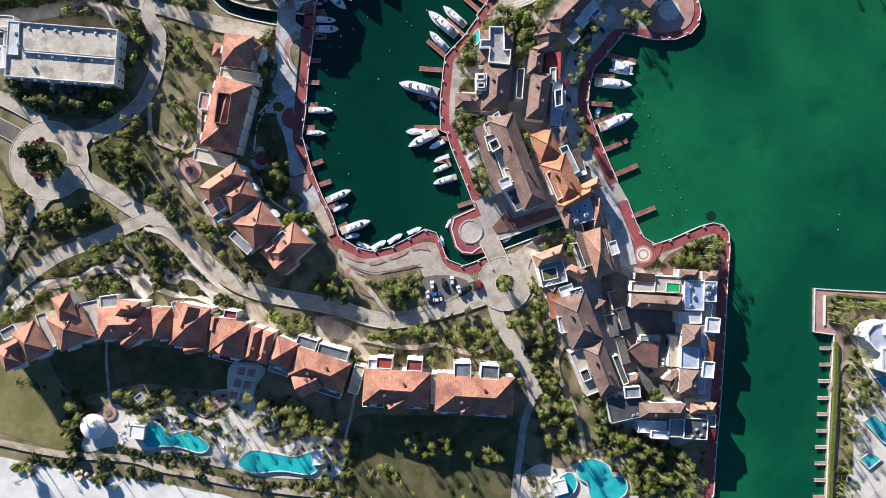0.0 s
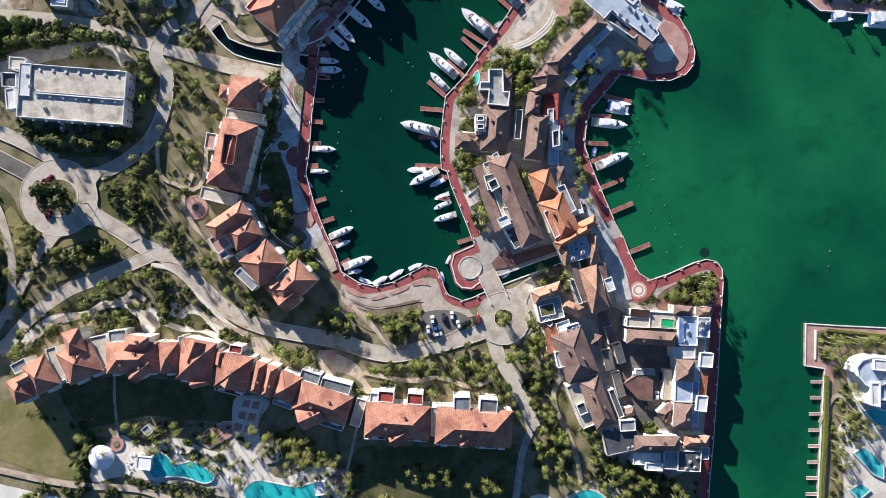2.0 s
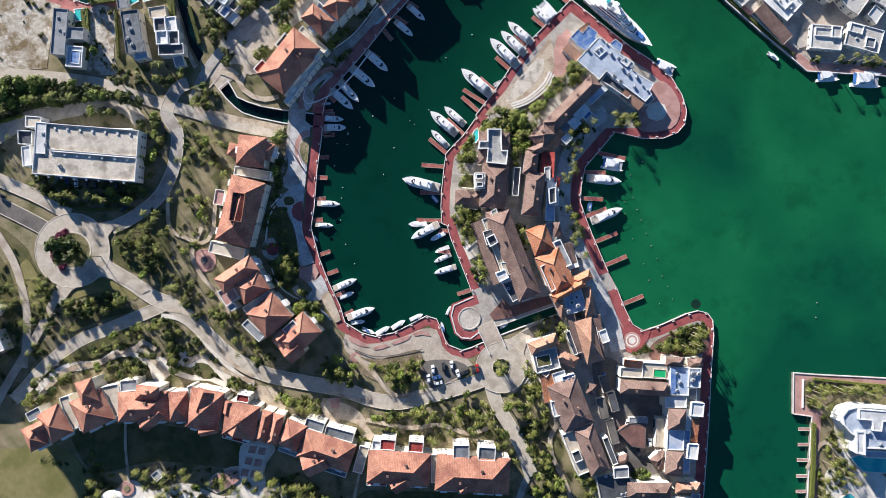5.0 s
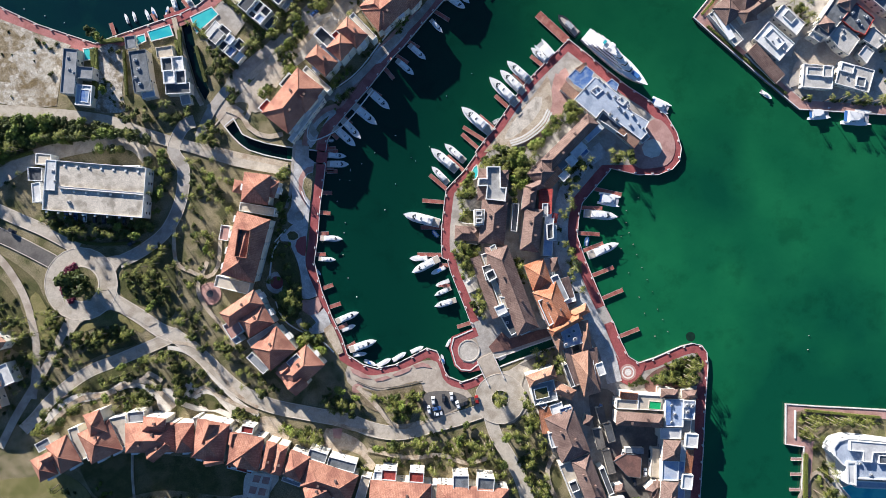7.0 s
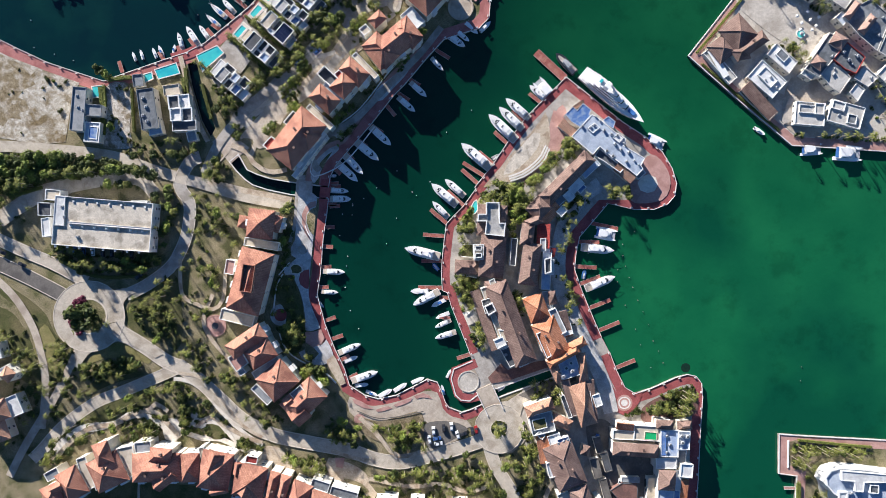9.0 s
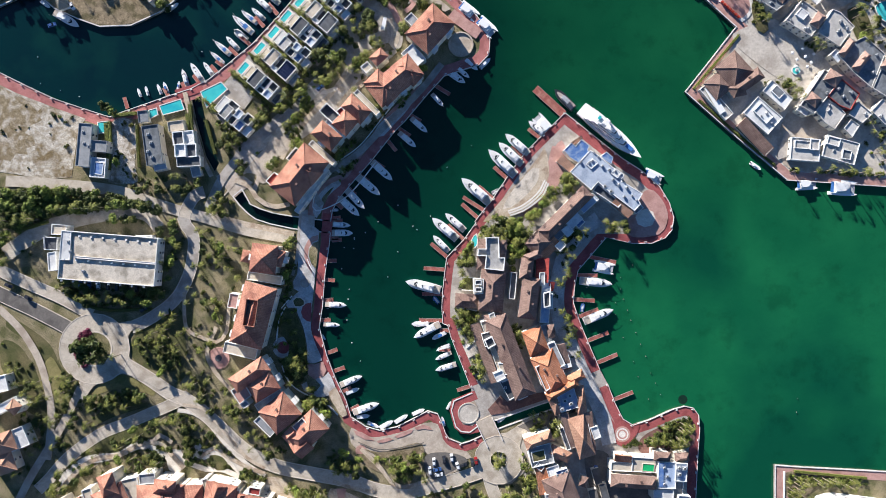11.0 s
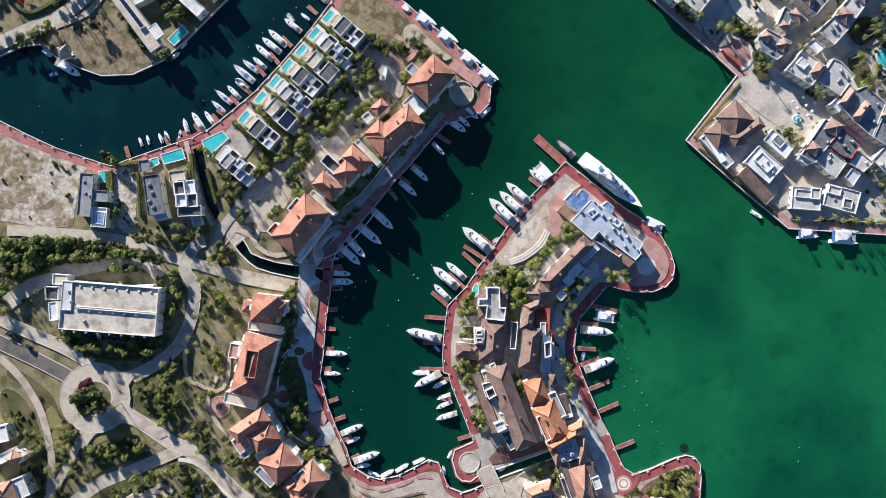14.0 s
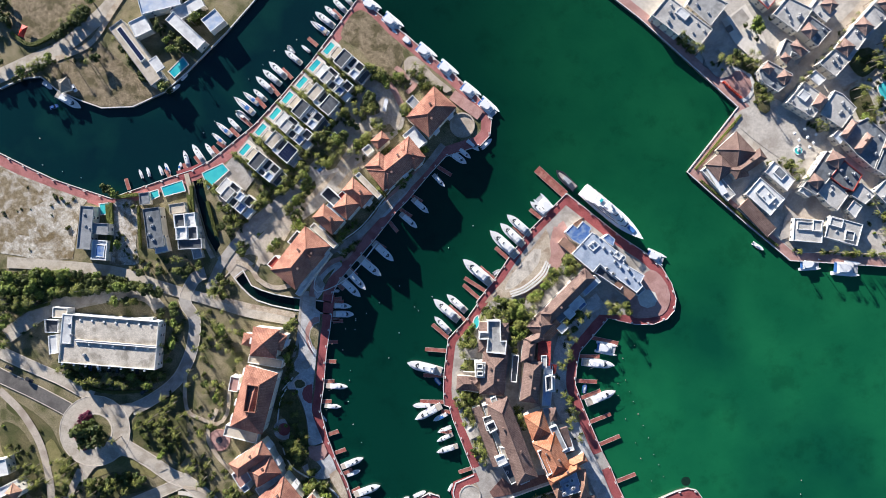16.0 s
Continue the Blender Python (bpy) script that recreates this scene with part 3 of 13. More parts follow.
def balcony_mesh():
    """A balcony with a solid rail and a canopy slab, one moulded shape."""
    bm = bmesh.new()
    side = [(0, -0.2), (-1.8, -0.2), (-1.8, 0.95), (-1.66, 0.95), (-1.66, 0), (-0.08, 0), (-0.08, 2.45), (-1.7, 2.45), (-1.7, 2.62), (0, 2.62)]
    loft(bm, [[(x, y, z) for y, z in side] for x in (-1.7, 1.7)])
    return mesh_of(bm, "balcony", MAT["trim"])


WINDOW, BALCONY = window_mesh(), balcony_mesh()


def house(name, x, y, label, category="building"):
    ob = new(name)
    ob.location = (x, y, 0)
    return tagged(ob, label, category)


def slope(bm, uvl, pts):
    f = bm.faces.new([bm.verts.new(p) for p in pts])
    a, b = Vector(pts[0]), Vector(pts[1])
    u = (b - a).normalized()
    f.normal_update()
    v = f.normal.cross(u)
    for l in f.loops:
        l[uvl].uv = ((l.vert.co - a).dot(u), (l.vert.co - a).dot(v))


def wing(h, x, y, L, W, rot, top, roof="hip", rise=None, tiles="terracotta", wall="wall", deck="greyroof", base=0.0, sides="ns", depth=0.6, over=0.45, gap=8.0, rim="white", edge=0.3):
    """One volume of a building: walls, a tiled or flat roof, windows on the named sides (of its own axes), balconies on capital ones."""
    hx, hy = h.location.x, h.location.y
    M = Matrix.Translation((x - hx, y - hy, base)) @ Matrix.Rotation(radians(rot), 4, "Z")
    W0 = Matrix.Translation((x, y, 0)) @ Matrix.Rotation(radians(rot), 4, "Z")
    keep_clear([(W0 @ Vector((sx * (L / 2 + 1), sy * (W / 2 + 1), 0))).to_2d() for sx, sy in ((-1, -1), (1, -1), (1, 1), (-1, 1))])
    H = top - base
    bm = bmesh.new()
    flat = roof == "flat"
    box(bm, 0, 0, 0, L - (0 if flat else 2 * over), W - (0 if flat else 2 * over), H - (depth if flat else 0.0))
    box(bm, 0, 0, 0, L - (0 if flat else 2 * over) + 0.16, W - (0 if flat else 2 * over) + 0.16, 0.5)
    w = part("wall", bm, MAT[wall], h)
    w.matrix_basis = M
    if flat:
        bm = bmesh.new()
        t = min(edge, L * 0.12, W * 0.12)
        z0, z1 = H - depth, H
        box(bm, 0, -W / 2 + t / 2, z0, L + 0.1, t, depth)
        box(bm, 0, W / 2 - t / 2, z0, L + 0.1, t, depth)
        box(bm, -L / 2 + t / 2, 0, z0, t, W - 2 * t, depth)
        box(bm, L / 2 - t / 2, 0, z0, t, W - 2 * t, depth)
        part("parapet", bm, MAT[rim], h).matrix_basis = M
        bm = bmesh.new()
        box(bm, 0, 0, z0 + 0.004, L - 2 * t - 0.01, W - 2 * t - 0.01, 0.12)
        part("roof_deck", bm, MAT[deck], h).matrix_basis = M
    else:
        bm = bmesh.new()
        uvl = bm.loops.layers.uv.new("UVMap")
        a, b = L / 2, W / 2
        r = rise * 1.2 if rise else b * 0.5
        z = H - 0.05
        if roof == "hip":
            k = max(0.0, a - b)
            e1, e2 = (-k, 0, z + r), (k, 0, z + r)
        else:
            e1, e2 = (-a, 0, z + r), (a, 0, z + r)
        if roof == "shed":
            slope(bm, uvl, [(-a, -b, z), (a, -b, z), (a, b, z + r), (-a, b, z + r)])
            slope(bm, uvl, [(-a, b, z - 0.2), (-a, b, z + r), (a, b, z + r), (a, b, z - 0.2)])
        elif roof == "hip" and e1 == e2:
            for p, q in (((-a, -b), (a, -b)), ((a, -b), (a, b)), ((a, b), (-a, b)), ((-a, b), (-a, -b))):
                slope(bm, uvl, [(*p, z), (*q, z), e1])
        else:
            slope(bm, uvl, [(-a, -b, z), (a, -b, z), e2, e1])
            slope(bm, uvl, [(a, b, z), (-a, b, z), e1, e2])
            slope(bm, uvl, [(a, -b, z), (a, b, z), e2])
            slope(bm, uvl, [(-a, b, z), (-a, -b, z), e1])
        # fascia and soffit
        for p, q in (((-a, -b), (a, -b)), ((a, -b), (a, b)), ((a, b), (-a, b)), ((-a, b), (-a, -b))):
            slope(bm, uvl, [(*p, z - 0.25), (*q, z - 0.25), (*q, z), (*p, z)])
        slope(bm, uvl, [(-a, b, z - 0.25), (a, b, z - 0.25), (a, -b, z - 0.25), (-a, -b, z - 0.25)])
        ro = part("roof", bm, MAT[tiles], h)
        ro.matrix_basis = M
        if roof in ("hip", "gable"):
            bm = bmesh.new()
            lines = [(e1, e2)] if e1 != e2 else []
            if roof == "hip":
                lines += [(e1, (-a, -b, z)), (e1, (-a, b, z)), (e2, (a, -b, z)), (e2, (a, b, z))]
            for p, q in lines:
                tube(bm, [(p[0], p[1], p[2] + 0.05), (q[0], q[1], q[2] + 0.05)], (0.2, 0.2), 5)
            part("ridge_tiles", bm, MAT[tiles], ro)
            if L > 11 and a > b:
                for u in (-0.45, 0.3) if L > 22 else (0.25,):
                    px, py = u * (a - b * 0.5), b * 0.35 * (1 if u > 0 else -1)
                    pz = z + r * (1 - abs(py) / b) - 0.3
                    bm = bmesh.new()
                    box(bm, px, py, pz, 0.9, 0.9, 1.5)
                    box(bm, px, py, pz + 1.5, 1.2, 1.2, 0.18)
                    part("chimney", bm, MAT["brownroof"], h).matrix_basis = M
    # openings
    storeys = max(1, round(H / 3.5))
    in_ = 0 if flat else over
    for side in "nsew":
        on = side in sides or side.upper() in sides
        if not on:
            continue
        run, half, turn = (L, W / 2 - in_, {"s": 0, "n": math.pi}[side]) if side in "ns" else (W, L / 2 - in_, {"e": math.pi / 2, "w": -math.pi / 2}[side])
        n = max(1, int(run / gap))
        for i in range(n):
            u = (i + 0.5) / n * run - run / 2
            for s in range(storeys):
                zz = s * H / storeys + 0.9
                if zz + 1.7 > H - (depth if flat else 0.2):
                    continue
                m = M @ Matrix.Rotation(turn, 4, "Z") @ Matrix.Translation((u, -half, zz))
                shared("window", WINDOW, h, m)
                if side.upper() in sides and s > 0:
                    shared("balcony", BALCONY, h, m @ Matrix.Translation((0, 0, -0.8)))
    return h


def block(h, pts, top, deck="greyroof", wall="white", rim="white", base=0.0, depth=0.6, edge=0.35, glazed=False):
    """A flat-roofed volume on any outline: walls, a parapet round the edge and a sunken roof deck."""
    P = [Vector((x - h.location.x, y - h.location.y)) for x, y in pts]
    if sum(P[i - 1].x * P[i].y - P[i].x * P[i - 1].y for i in range(len(P))) < 0:
        P.reverse()
    keep_clear(pts)
    Q = offset_line(P, edge, True)
    part("wall", slab_mesh(bmesh.new(), [P], base, top - depth), MAT[wall], h)
    part("parapet", slab_mesh(bmesh.new(), [offset_line(P, -0.05, True), Q], top - depth, top), MAT[rim], h)
    part("roof_deck", slab_mesh(bmesh.new(), [offset_line(P, edge + 0.005, True)], top - depth + 0.004, top - depth + 0.12), MAT[deck], h)
    if glazed:
        for a, b in zip(P, P[1:] + P[:1]):
            d = b - a
            n = int(d.length / 3.4)
            if n < 1 or d.y > 0.35 * d.length:
                continue
            for i in range(n):
                q = a + d * ((i + 0.5) / n)
                for z in (0.9, top - depth - 2.1) if top > 5 else (0.9,):
                    shared("window", WINDOW, h, Matrix.Translation((q.x, q.y, z)) @ Matrix.Rotation(math.atan2(d.y, d.x), 4, "Z"))
    return h


# ---- plants ----
def palm_parts(seed, height=7.0, reach=2.6, fronds=15):
    rnd = random.Random(seed)
    bm = bmesh.new()
    lean = Vector((rnd.uniform(-0.6, 0.6), rnd.uniform(-0.6, 0.6), 0))
    stem = [lean * (k / 5) ** 2 + Vector((0, 0, height * k / 5)) for k in range(6)]
    tube(bm, stem, [0.26, 0.19, 0.17, 0.16, 0.15, 0.17], 6)
    trunk = mesh_of(bm, "trunk", MAT["bark"], True)
    bm = bmesh.new()
    top = stem[-1]
    tube(bm, [top - Vector((0, 0, 0.3)), top + Vector((0, 0, 0.5))], [0.2, 0.08], 5)
    for i in range(fronds):
        a = 2 * math.pi * (i * 0.382 + rnd.uniform(-0.03, 0.03))
        up = rnd.uniform(-0.15, 1.0)
        R = reach * rnd.uniform(0.8, 1.15)
        d = Vector((math.cos(a), math.sin(a), 0))
        s = Vector((-d.y, d.x, 0))
        line = []
        for k in range(7):
            u = k / 6
            line.append(top + d * R * (u - 0.12 * u * u * (1 - up)) + Vector((0, 0, R * (up * u * 0.75 - 0.85 * u * u))))
        prev = [bm.verts.new(p) for p in line]
        for k in range(6):
            u = k / 6
            wd = R * 0.19 * math.sin(math.pi * min(1, u * 0.8 + 0.22)) ** 0.7
            for sg in (-1, 1):
                for f in (0.0, 0.5):
                    p = line[k].lerp(line[k + 1], f)
                    q = line[k].lerp(line[k + 1], f + 0.28)
                    tip = p + s * sg * wd * rnd.uniform(0.8, 1.15) + (line[k + 1] - line[k]) * 0.9 - Vector((0, 0, wd * rnd.uniform(0.25, 0.6)))
                    bm.faces.new([bm.verts.new(v) for v in (p, q, tip)])
    return trunk, mesh_of(bm, "crown", MAT["palm"])


def leaf_cloud(bm, lobes, count, size, rnd, mat=0):
    """Small leaf sprays spread over the shells of some lobes."""
    for _ in range(count):
        c, r = lobes[rnd.randrange(len(lobes))]
        d = Vector((rnd.gauss(0, 1), rnd.gauss(0, 1), rnd.gauss(0.25, 1))).normalized()
        p = Vector(c) + Vector((d.x * r[0], d.y * r[1], d.z * r[2])) * rnd.uniform(0.6, 1.08)
        n = (d + Vector((rnd.uniform(-1, 1), rnd.uniform(-1, 1), rnd.uniform(-0.4, 1.2))) * 0.8).normalized()
        x = n.orthogonal().normalized()
        x = (Matrix.Rotation(rnd.uniform(0, 6.28), 3, n) @ x)
        y = n.cross(x)
        k = size * rnd.uniform(0.6, 1.3)
        bm.faces.new([bm.verts.new(p + v) for v in (x * k, y * k * 0.55, -x * k * 0.8, -y * k * 0.6)])


def tree_parts(seed, mat, height=6.0, reach=2.8, leaves=620):
    rnd = random.Random(seed)
    bm = bmesh.new()
    tube(bm, [(0, 0, 0), (0.1, 0.05, height * 0.3), (0.15, -0.1, height * 0.55)], [0.32, 0.22, 0.14], 7)
    lobes = []
    for i in range(7):
        a = i * 2.4 + rnd.uniform(-0.4, 0.4)
        q = reach * rnd.uniform(0.2, 0.68)
        c = (math.cos(a) * q, math.sin(a) * q, height * rnd.uniform(0.55, 0.82))
        r = reach * rnd.uniform(0.32, 0.55)
        lobes.append((c, (r, r, r * 0.75)))
        tube(bm, [(0.1, 0, height * 0.32), (c[0] * 0.5, c[1] * 0.5, height * 0.5), c], [0.14, 0.09, 0.04], 5)
    trunk = mesh_of(bm, "trunk", MAT["bark"], True)
    bm = bmesh.new()
    leaf_cloud(bm, lobes, leaves, 0.42, rnd)
    return trunk, mesh_of(bm, "crown", MAT[mat])


def bush_mesh(seed, mat, reach=1.3, height=1.4, leaves=190, long=1.0):
    rnd = random.Random(seed)
    bm = bmesh.new()
    lobes = []
    for i in range(5):
        x, y = rnd.uniform(-0.6, 0.6) * reach * long, rnd.uniform(-0.6, 0.6) * reach
        r = reach * rnd.uniform(0.4, 0.65)
        lobes.append(((x, y, height * rnd.uniform(0.3, 0.5)), (r * long, r, height * 0.55)))
    for c, r in lobes:
        tube(bm, [(c[0] * 0.3, c[1] * 0.3, -0.05), (c[0], c[1], c[2])], [0.05, 0.02], 4)
    leaf_cloud(bm, lobes, leaves, 0.30, rnd)
    return mesh_of(bm, "shrub", MAT[mat])


PALMS = [palm_parts(s, h, r, n) for s, h, r, n in ((1, 7.5, 2.3, 17), (2, 6.0, 2.5, 18), (3, 9.0, 2.1, 15), (4, 4.5, 2.1, 15))]
TREES = [tree_parts(11, "leaf"), tree_parts(12, "leaf", 5.0, 2.4), tree_parts(13, "bright", 6.5, 3.0), tree_parts(14, "leaf", 4.2, 2.2, 480)]
BUSHES = [bush_mesh(21, "shrub"), bush_mesh(22, "shrub", 1.6, 1.6, 240), bush_mesh(23, "leaf", 1.2, 1.2), bush_mesh(24, "bright", 1.1, 1.0), bush_mesh(25, "purple", 1.2, 1.3)]
GROW = random.Random(77)


PLOT = {"palm": [], "tree": [], "bush": []}


def palm(x, y, size=1.0, k=None):
    PLOT["palm"].append((x, y, size * GROW.uniform(0.85, 1.2), GROW.randrange(4) if k is None else k, GROW.uniform(0, 360)))


def tree(x, y, size=1.0, k=None):
    PLOT["tree"].append((x, y, size * GROW.uniform(0.8, 1.15), GROW.choice((0, 1, 3, 1, 2)) if k is None else k, GROW.uniform(0, 360)))


def bush(x, y, size=1.0, k=None):
    PLOT["bush"].append((x, y, size * GROW.uniform(0.75, 1.25), GROW.choice((0, 1, 2, 2, 2, 3)) if k is None else k, GROW.uniform(0, 360)))


PALM_LABELS = ("slender garden palm with arching yellow-green fronds", "garden palm with a full yellow-green crown",
               "tall slender palm with a small feathery crown", "low young palm with spreading fronds")
TREE_LABELS = ("broad-leaved garden tree with a dark green uneven crown", "small garden tree with a dark green crown",
               "broad-leaved garden tree with a bright green crown", "low spreading garden tree with dense leaves")
BUSH_LABELS = ("olive green rounded garden shrub", "large olive green garden shrub", "low dark green garden shrub",
               "low bright green garden shrub", "purple bougainvillea shrub in bloom")


def joined(name, rows, meshes, mats, label, category):
    """Many plants as one mesh; each row is a plant, meshes[k] its parts."""
    V, LI, LS, LT, MI, nv, nl = [], [], [], [], [], 0, 0
    data = {}
    for k, parts in enumerate(meshes):
        out = []
        for me in parts:
            v = np.empty(len(me.vertices) * 3)
            me.vertices.foreach_get("co", v)
            li = np.empty(len(me.loops), int)
            me.loops.foreach_get("vertex_index", li)
            lt = np.empty(len(me.polygons), int)
            me.polygons.foreach_get("loop_total", lt)
            out.append((v.reshape(-1, 3), li, lt, mats.index(me.materials[0])))
        data[k] = out
    for x, y, size, k, turn in rows:
        c, s_ = math.cos(radians(turn)) * size, math.sin(radians(turn)) * size
        for v, li, lt, mi in data[k]:
            V.append(np.stack([v[:, 0] * c - v[:, 1] * s_ + x, v[:, 0] * s_ + v[:, 1] * c + y, v[:, 2] * size], 1))
            LI.append(li + nv)
            LT.append(lt)
            MI.append(np.full(len(lt), mi))
            nv += len(v)
    V, LI, LT, MI = np.concatenate(V), np.concatenate(LI), np.concatenate(LT), np.concatenate(MI)
    me = bpy.data.meshes.new(name)
    me.vertices.add(len(V))
    me.vertices.foreach_set("co", V.ravel())
    me.loops.add(len(LI))
    me.loops.foreach_set("vertex_index", LI)
    me.polygons.add(len(LT))
    me.polygons.foreach_set("loop_start", np.concatenate([[0], np.cumsum(LT)[:-1]]))
    for m in mats:
        me.materials.append(m)
    me.polygons.foreach_set("material_index", MI)
    me.update(calc_edges=True)
    return tagged(new(name, me), label, category, kind="stuff")


def plant_all():
    """The plants of the middle of the gardens stand singly, the rest are joined."""
    for what, meshes, labels, name, cat, mats in (("palm", PALMS, PALM_LABELS, "palm_tree", "palm", ("bark", "palm")),
                                                  ("tree", TREES, TREE_LABELS, "tree", "tree", ("bark", "leaf", "bright")),
                                                  ("bush", [(b,) for b in BUSHES], BUSH_LABELS, "shrub", "shrub", ("shrub", "leaf", "bright", "purple"))):
        rows = sorted(PLOT[what], key=lambda r: (r[0] + 40) ** 2 + (r[1] - 40) ** 2)
        for x, y, size, k, turn in rows[:185]:
            m = pose(x, y, 0, 0, 0, turn) @ Matrix.Scale(size, 4)
            if what == "bush":
                ob = new(name, meshes[k][0])
            else:
                ob = new(name)
                for n, me in zip(("trunk", "crown"), meshes[k]):
                    shared(n, me, ob, Matrix.Identity(4))
            tagged(ob, labels[k], cat, "garden " + cat + "s")
            ob.matrix_basis = m
        if rows[185:]:
            joined("far_" + name + "s", rows[185:], meshes, [MAT[m] for m in mats], {"palm": "many palms with yellow-green feathery crowns", "tree": "many broad-leaved trees with green crowns", "bush": "many olive green garden shrubs"}[what], cat)


def grove(outline, palms=0, trees=0, bushes=0, size=1.0, k=None):
    """Plants strewn inside an outline, clear of buildings and paving."""
    xs, ys = [p[0] for p in outline], [p[1] for p in outline]
    knots = [(GROW.uniform(min(xs), max(xs)), GROW.uniform(min(ys), max(ys))) for _ in range(12 + (palms + trees + bushes) // 2)]
    knots = [p for p in knots if inside(*p, outline)] or [(xs[0], ys[0])]
    for plant, count, room in ((tree, trees, 3.4), (palm, palms, 2.1), (bush, bushes, 1.2)):
        put, tries = [], 0
        while len(put) < count and tries < count * 60:
            tries += 1
            x, y = GROW.uniform(min(xs), max(xs)), GROW.uniform(min(ys), max(ys))
            if GROW.random() < 0.6:
                a, b = GROW.choice(knots)
                x, y = GROW.gauss(a, 2.8), GROW.gauss(b, 2.8)
            if inside(x, y, outline) and is_clear(x, y) and all((x - a) ** 2 + (y - b) ** 2 > room * room for a, b in put):
                put.append((x, y))
                plant(x, y, size) if k is None else plant(x, y, size, k)


def hedge(pts, width=1.4, height=1.5, name="hedge", mat="shrub"):
    """A clipped hedge along a line: thousands of leaf sprays on a core."""
    P = smooth_line(pts, 1.0)
    rnd = random.Random(len(pts) * 31 + int(pts[0][0]))
    bm = bmesh.new()
    A, B = offset_line(P, width * 0.4), offset_line(P, -width * 0.4)
    loft(bm, [[(a.x, a.y, 0), (a.x, a.y, height * 0.8), (b.x, b.y, height * 0.8), (b.x, b.y, 0)] for a, b in zip(A, B)])
    for p in P:
        if rnd.random() < 0.9:
            leaf_cloud(bm, [((p.x, p.y, height * 0.55), (width * 0.65, width * 0.65, height * 0.5))], 22, 0.30, rnd)
    return tagged(new(name, mesh_of(bm, name, MAT[mat])), "dense green hedge of small leaves", "hedge", kind="stuff")


# ---- boats, each one metre long, bow along +x, waterline at 0 ----
def hull_bm(beam=0.27, free=0.10, rake=0.06, full=0.6):
    bm = bmesh.new()
    rings = []
    for k in range(11):
        u = k / 10
        x = -0.5 + u * (1.0 - rake)
        b = beam / 2 * (0.90 + 0.10 * min(1, u / 0.3)) * (1 if u < full else max(0.02, 1 - ((u - full) / (1 - full)) ** 2.6))
        sheer = free * (0.85 + 0.45 * u * u)
        xr = x + rake * u * u
        rings.append([(x, -b * 0.45, -0.03), (x, -b * 0.85, 0.0), (xr, -b, sheer), (xr, b, sheer), (x, b * 0.85, 0.0), (x, b * 0.45, -0.03)])
    return loft(bm, rings)


def plan_solid(bm, x0, x1, w0, w1, z0, h, nose=0.0, shrink=0.9, lean=0.0, mat=0):
    """A deckhouse: tapered plan with a rounded front and sloping sides."""
    def ring(z, k, dx):
        p = [(x0, -w0 / 2 * k), (x0 * 0.4 + x1 * 0.6, -(w0 * 0.4 + w1 * 0.6) / 2 * k), (x1 - nose, -w1 / 2 * k), (x1 + dx, -w1 * 0.22 * k),
             (x1 + dx, w1 * 0.22 * k), (x1 - nose, w1 / 2 * k), (x0 * 0.4 + x1 * 0.6, (w0 * 0.4 + w1 * 0.6) / 2 * k), (x0, w0 / 2 * k)]
        return [(x, y, z) for x, y in p]
    return loft(bm, [ring(z0, 1.0, 0.0), ring(z0 + h, shrink, -lean)], mat=mat)


def boat_root(name, label, category="boat"):
    return tagged(new(name), label, category, "moored boats")


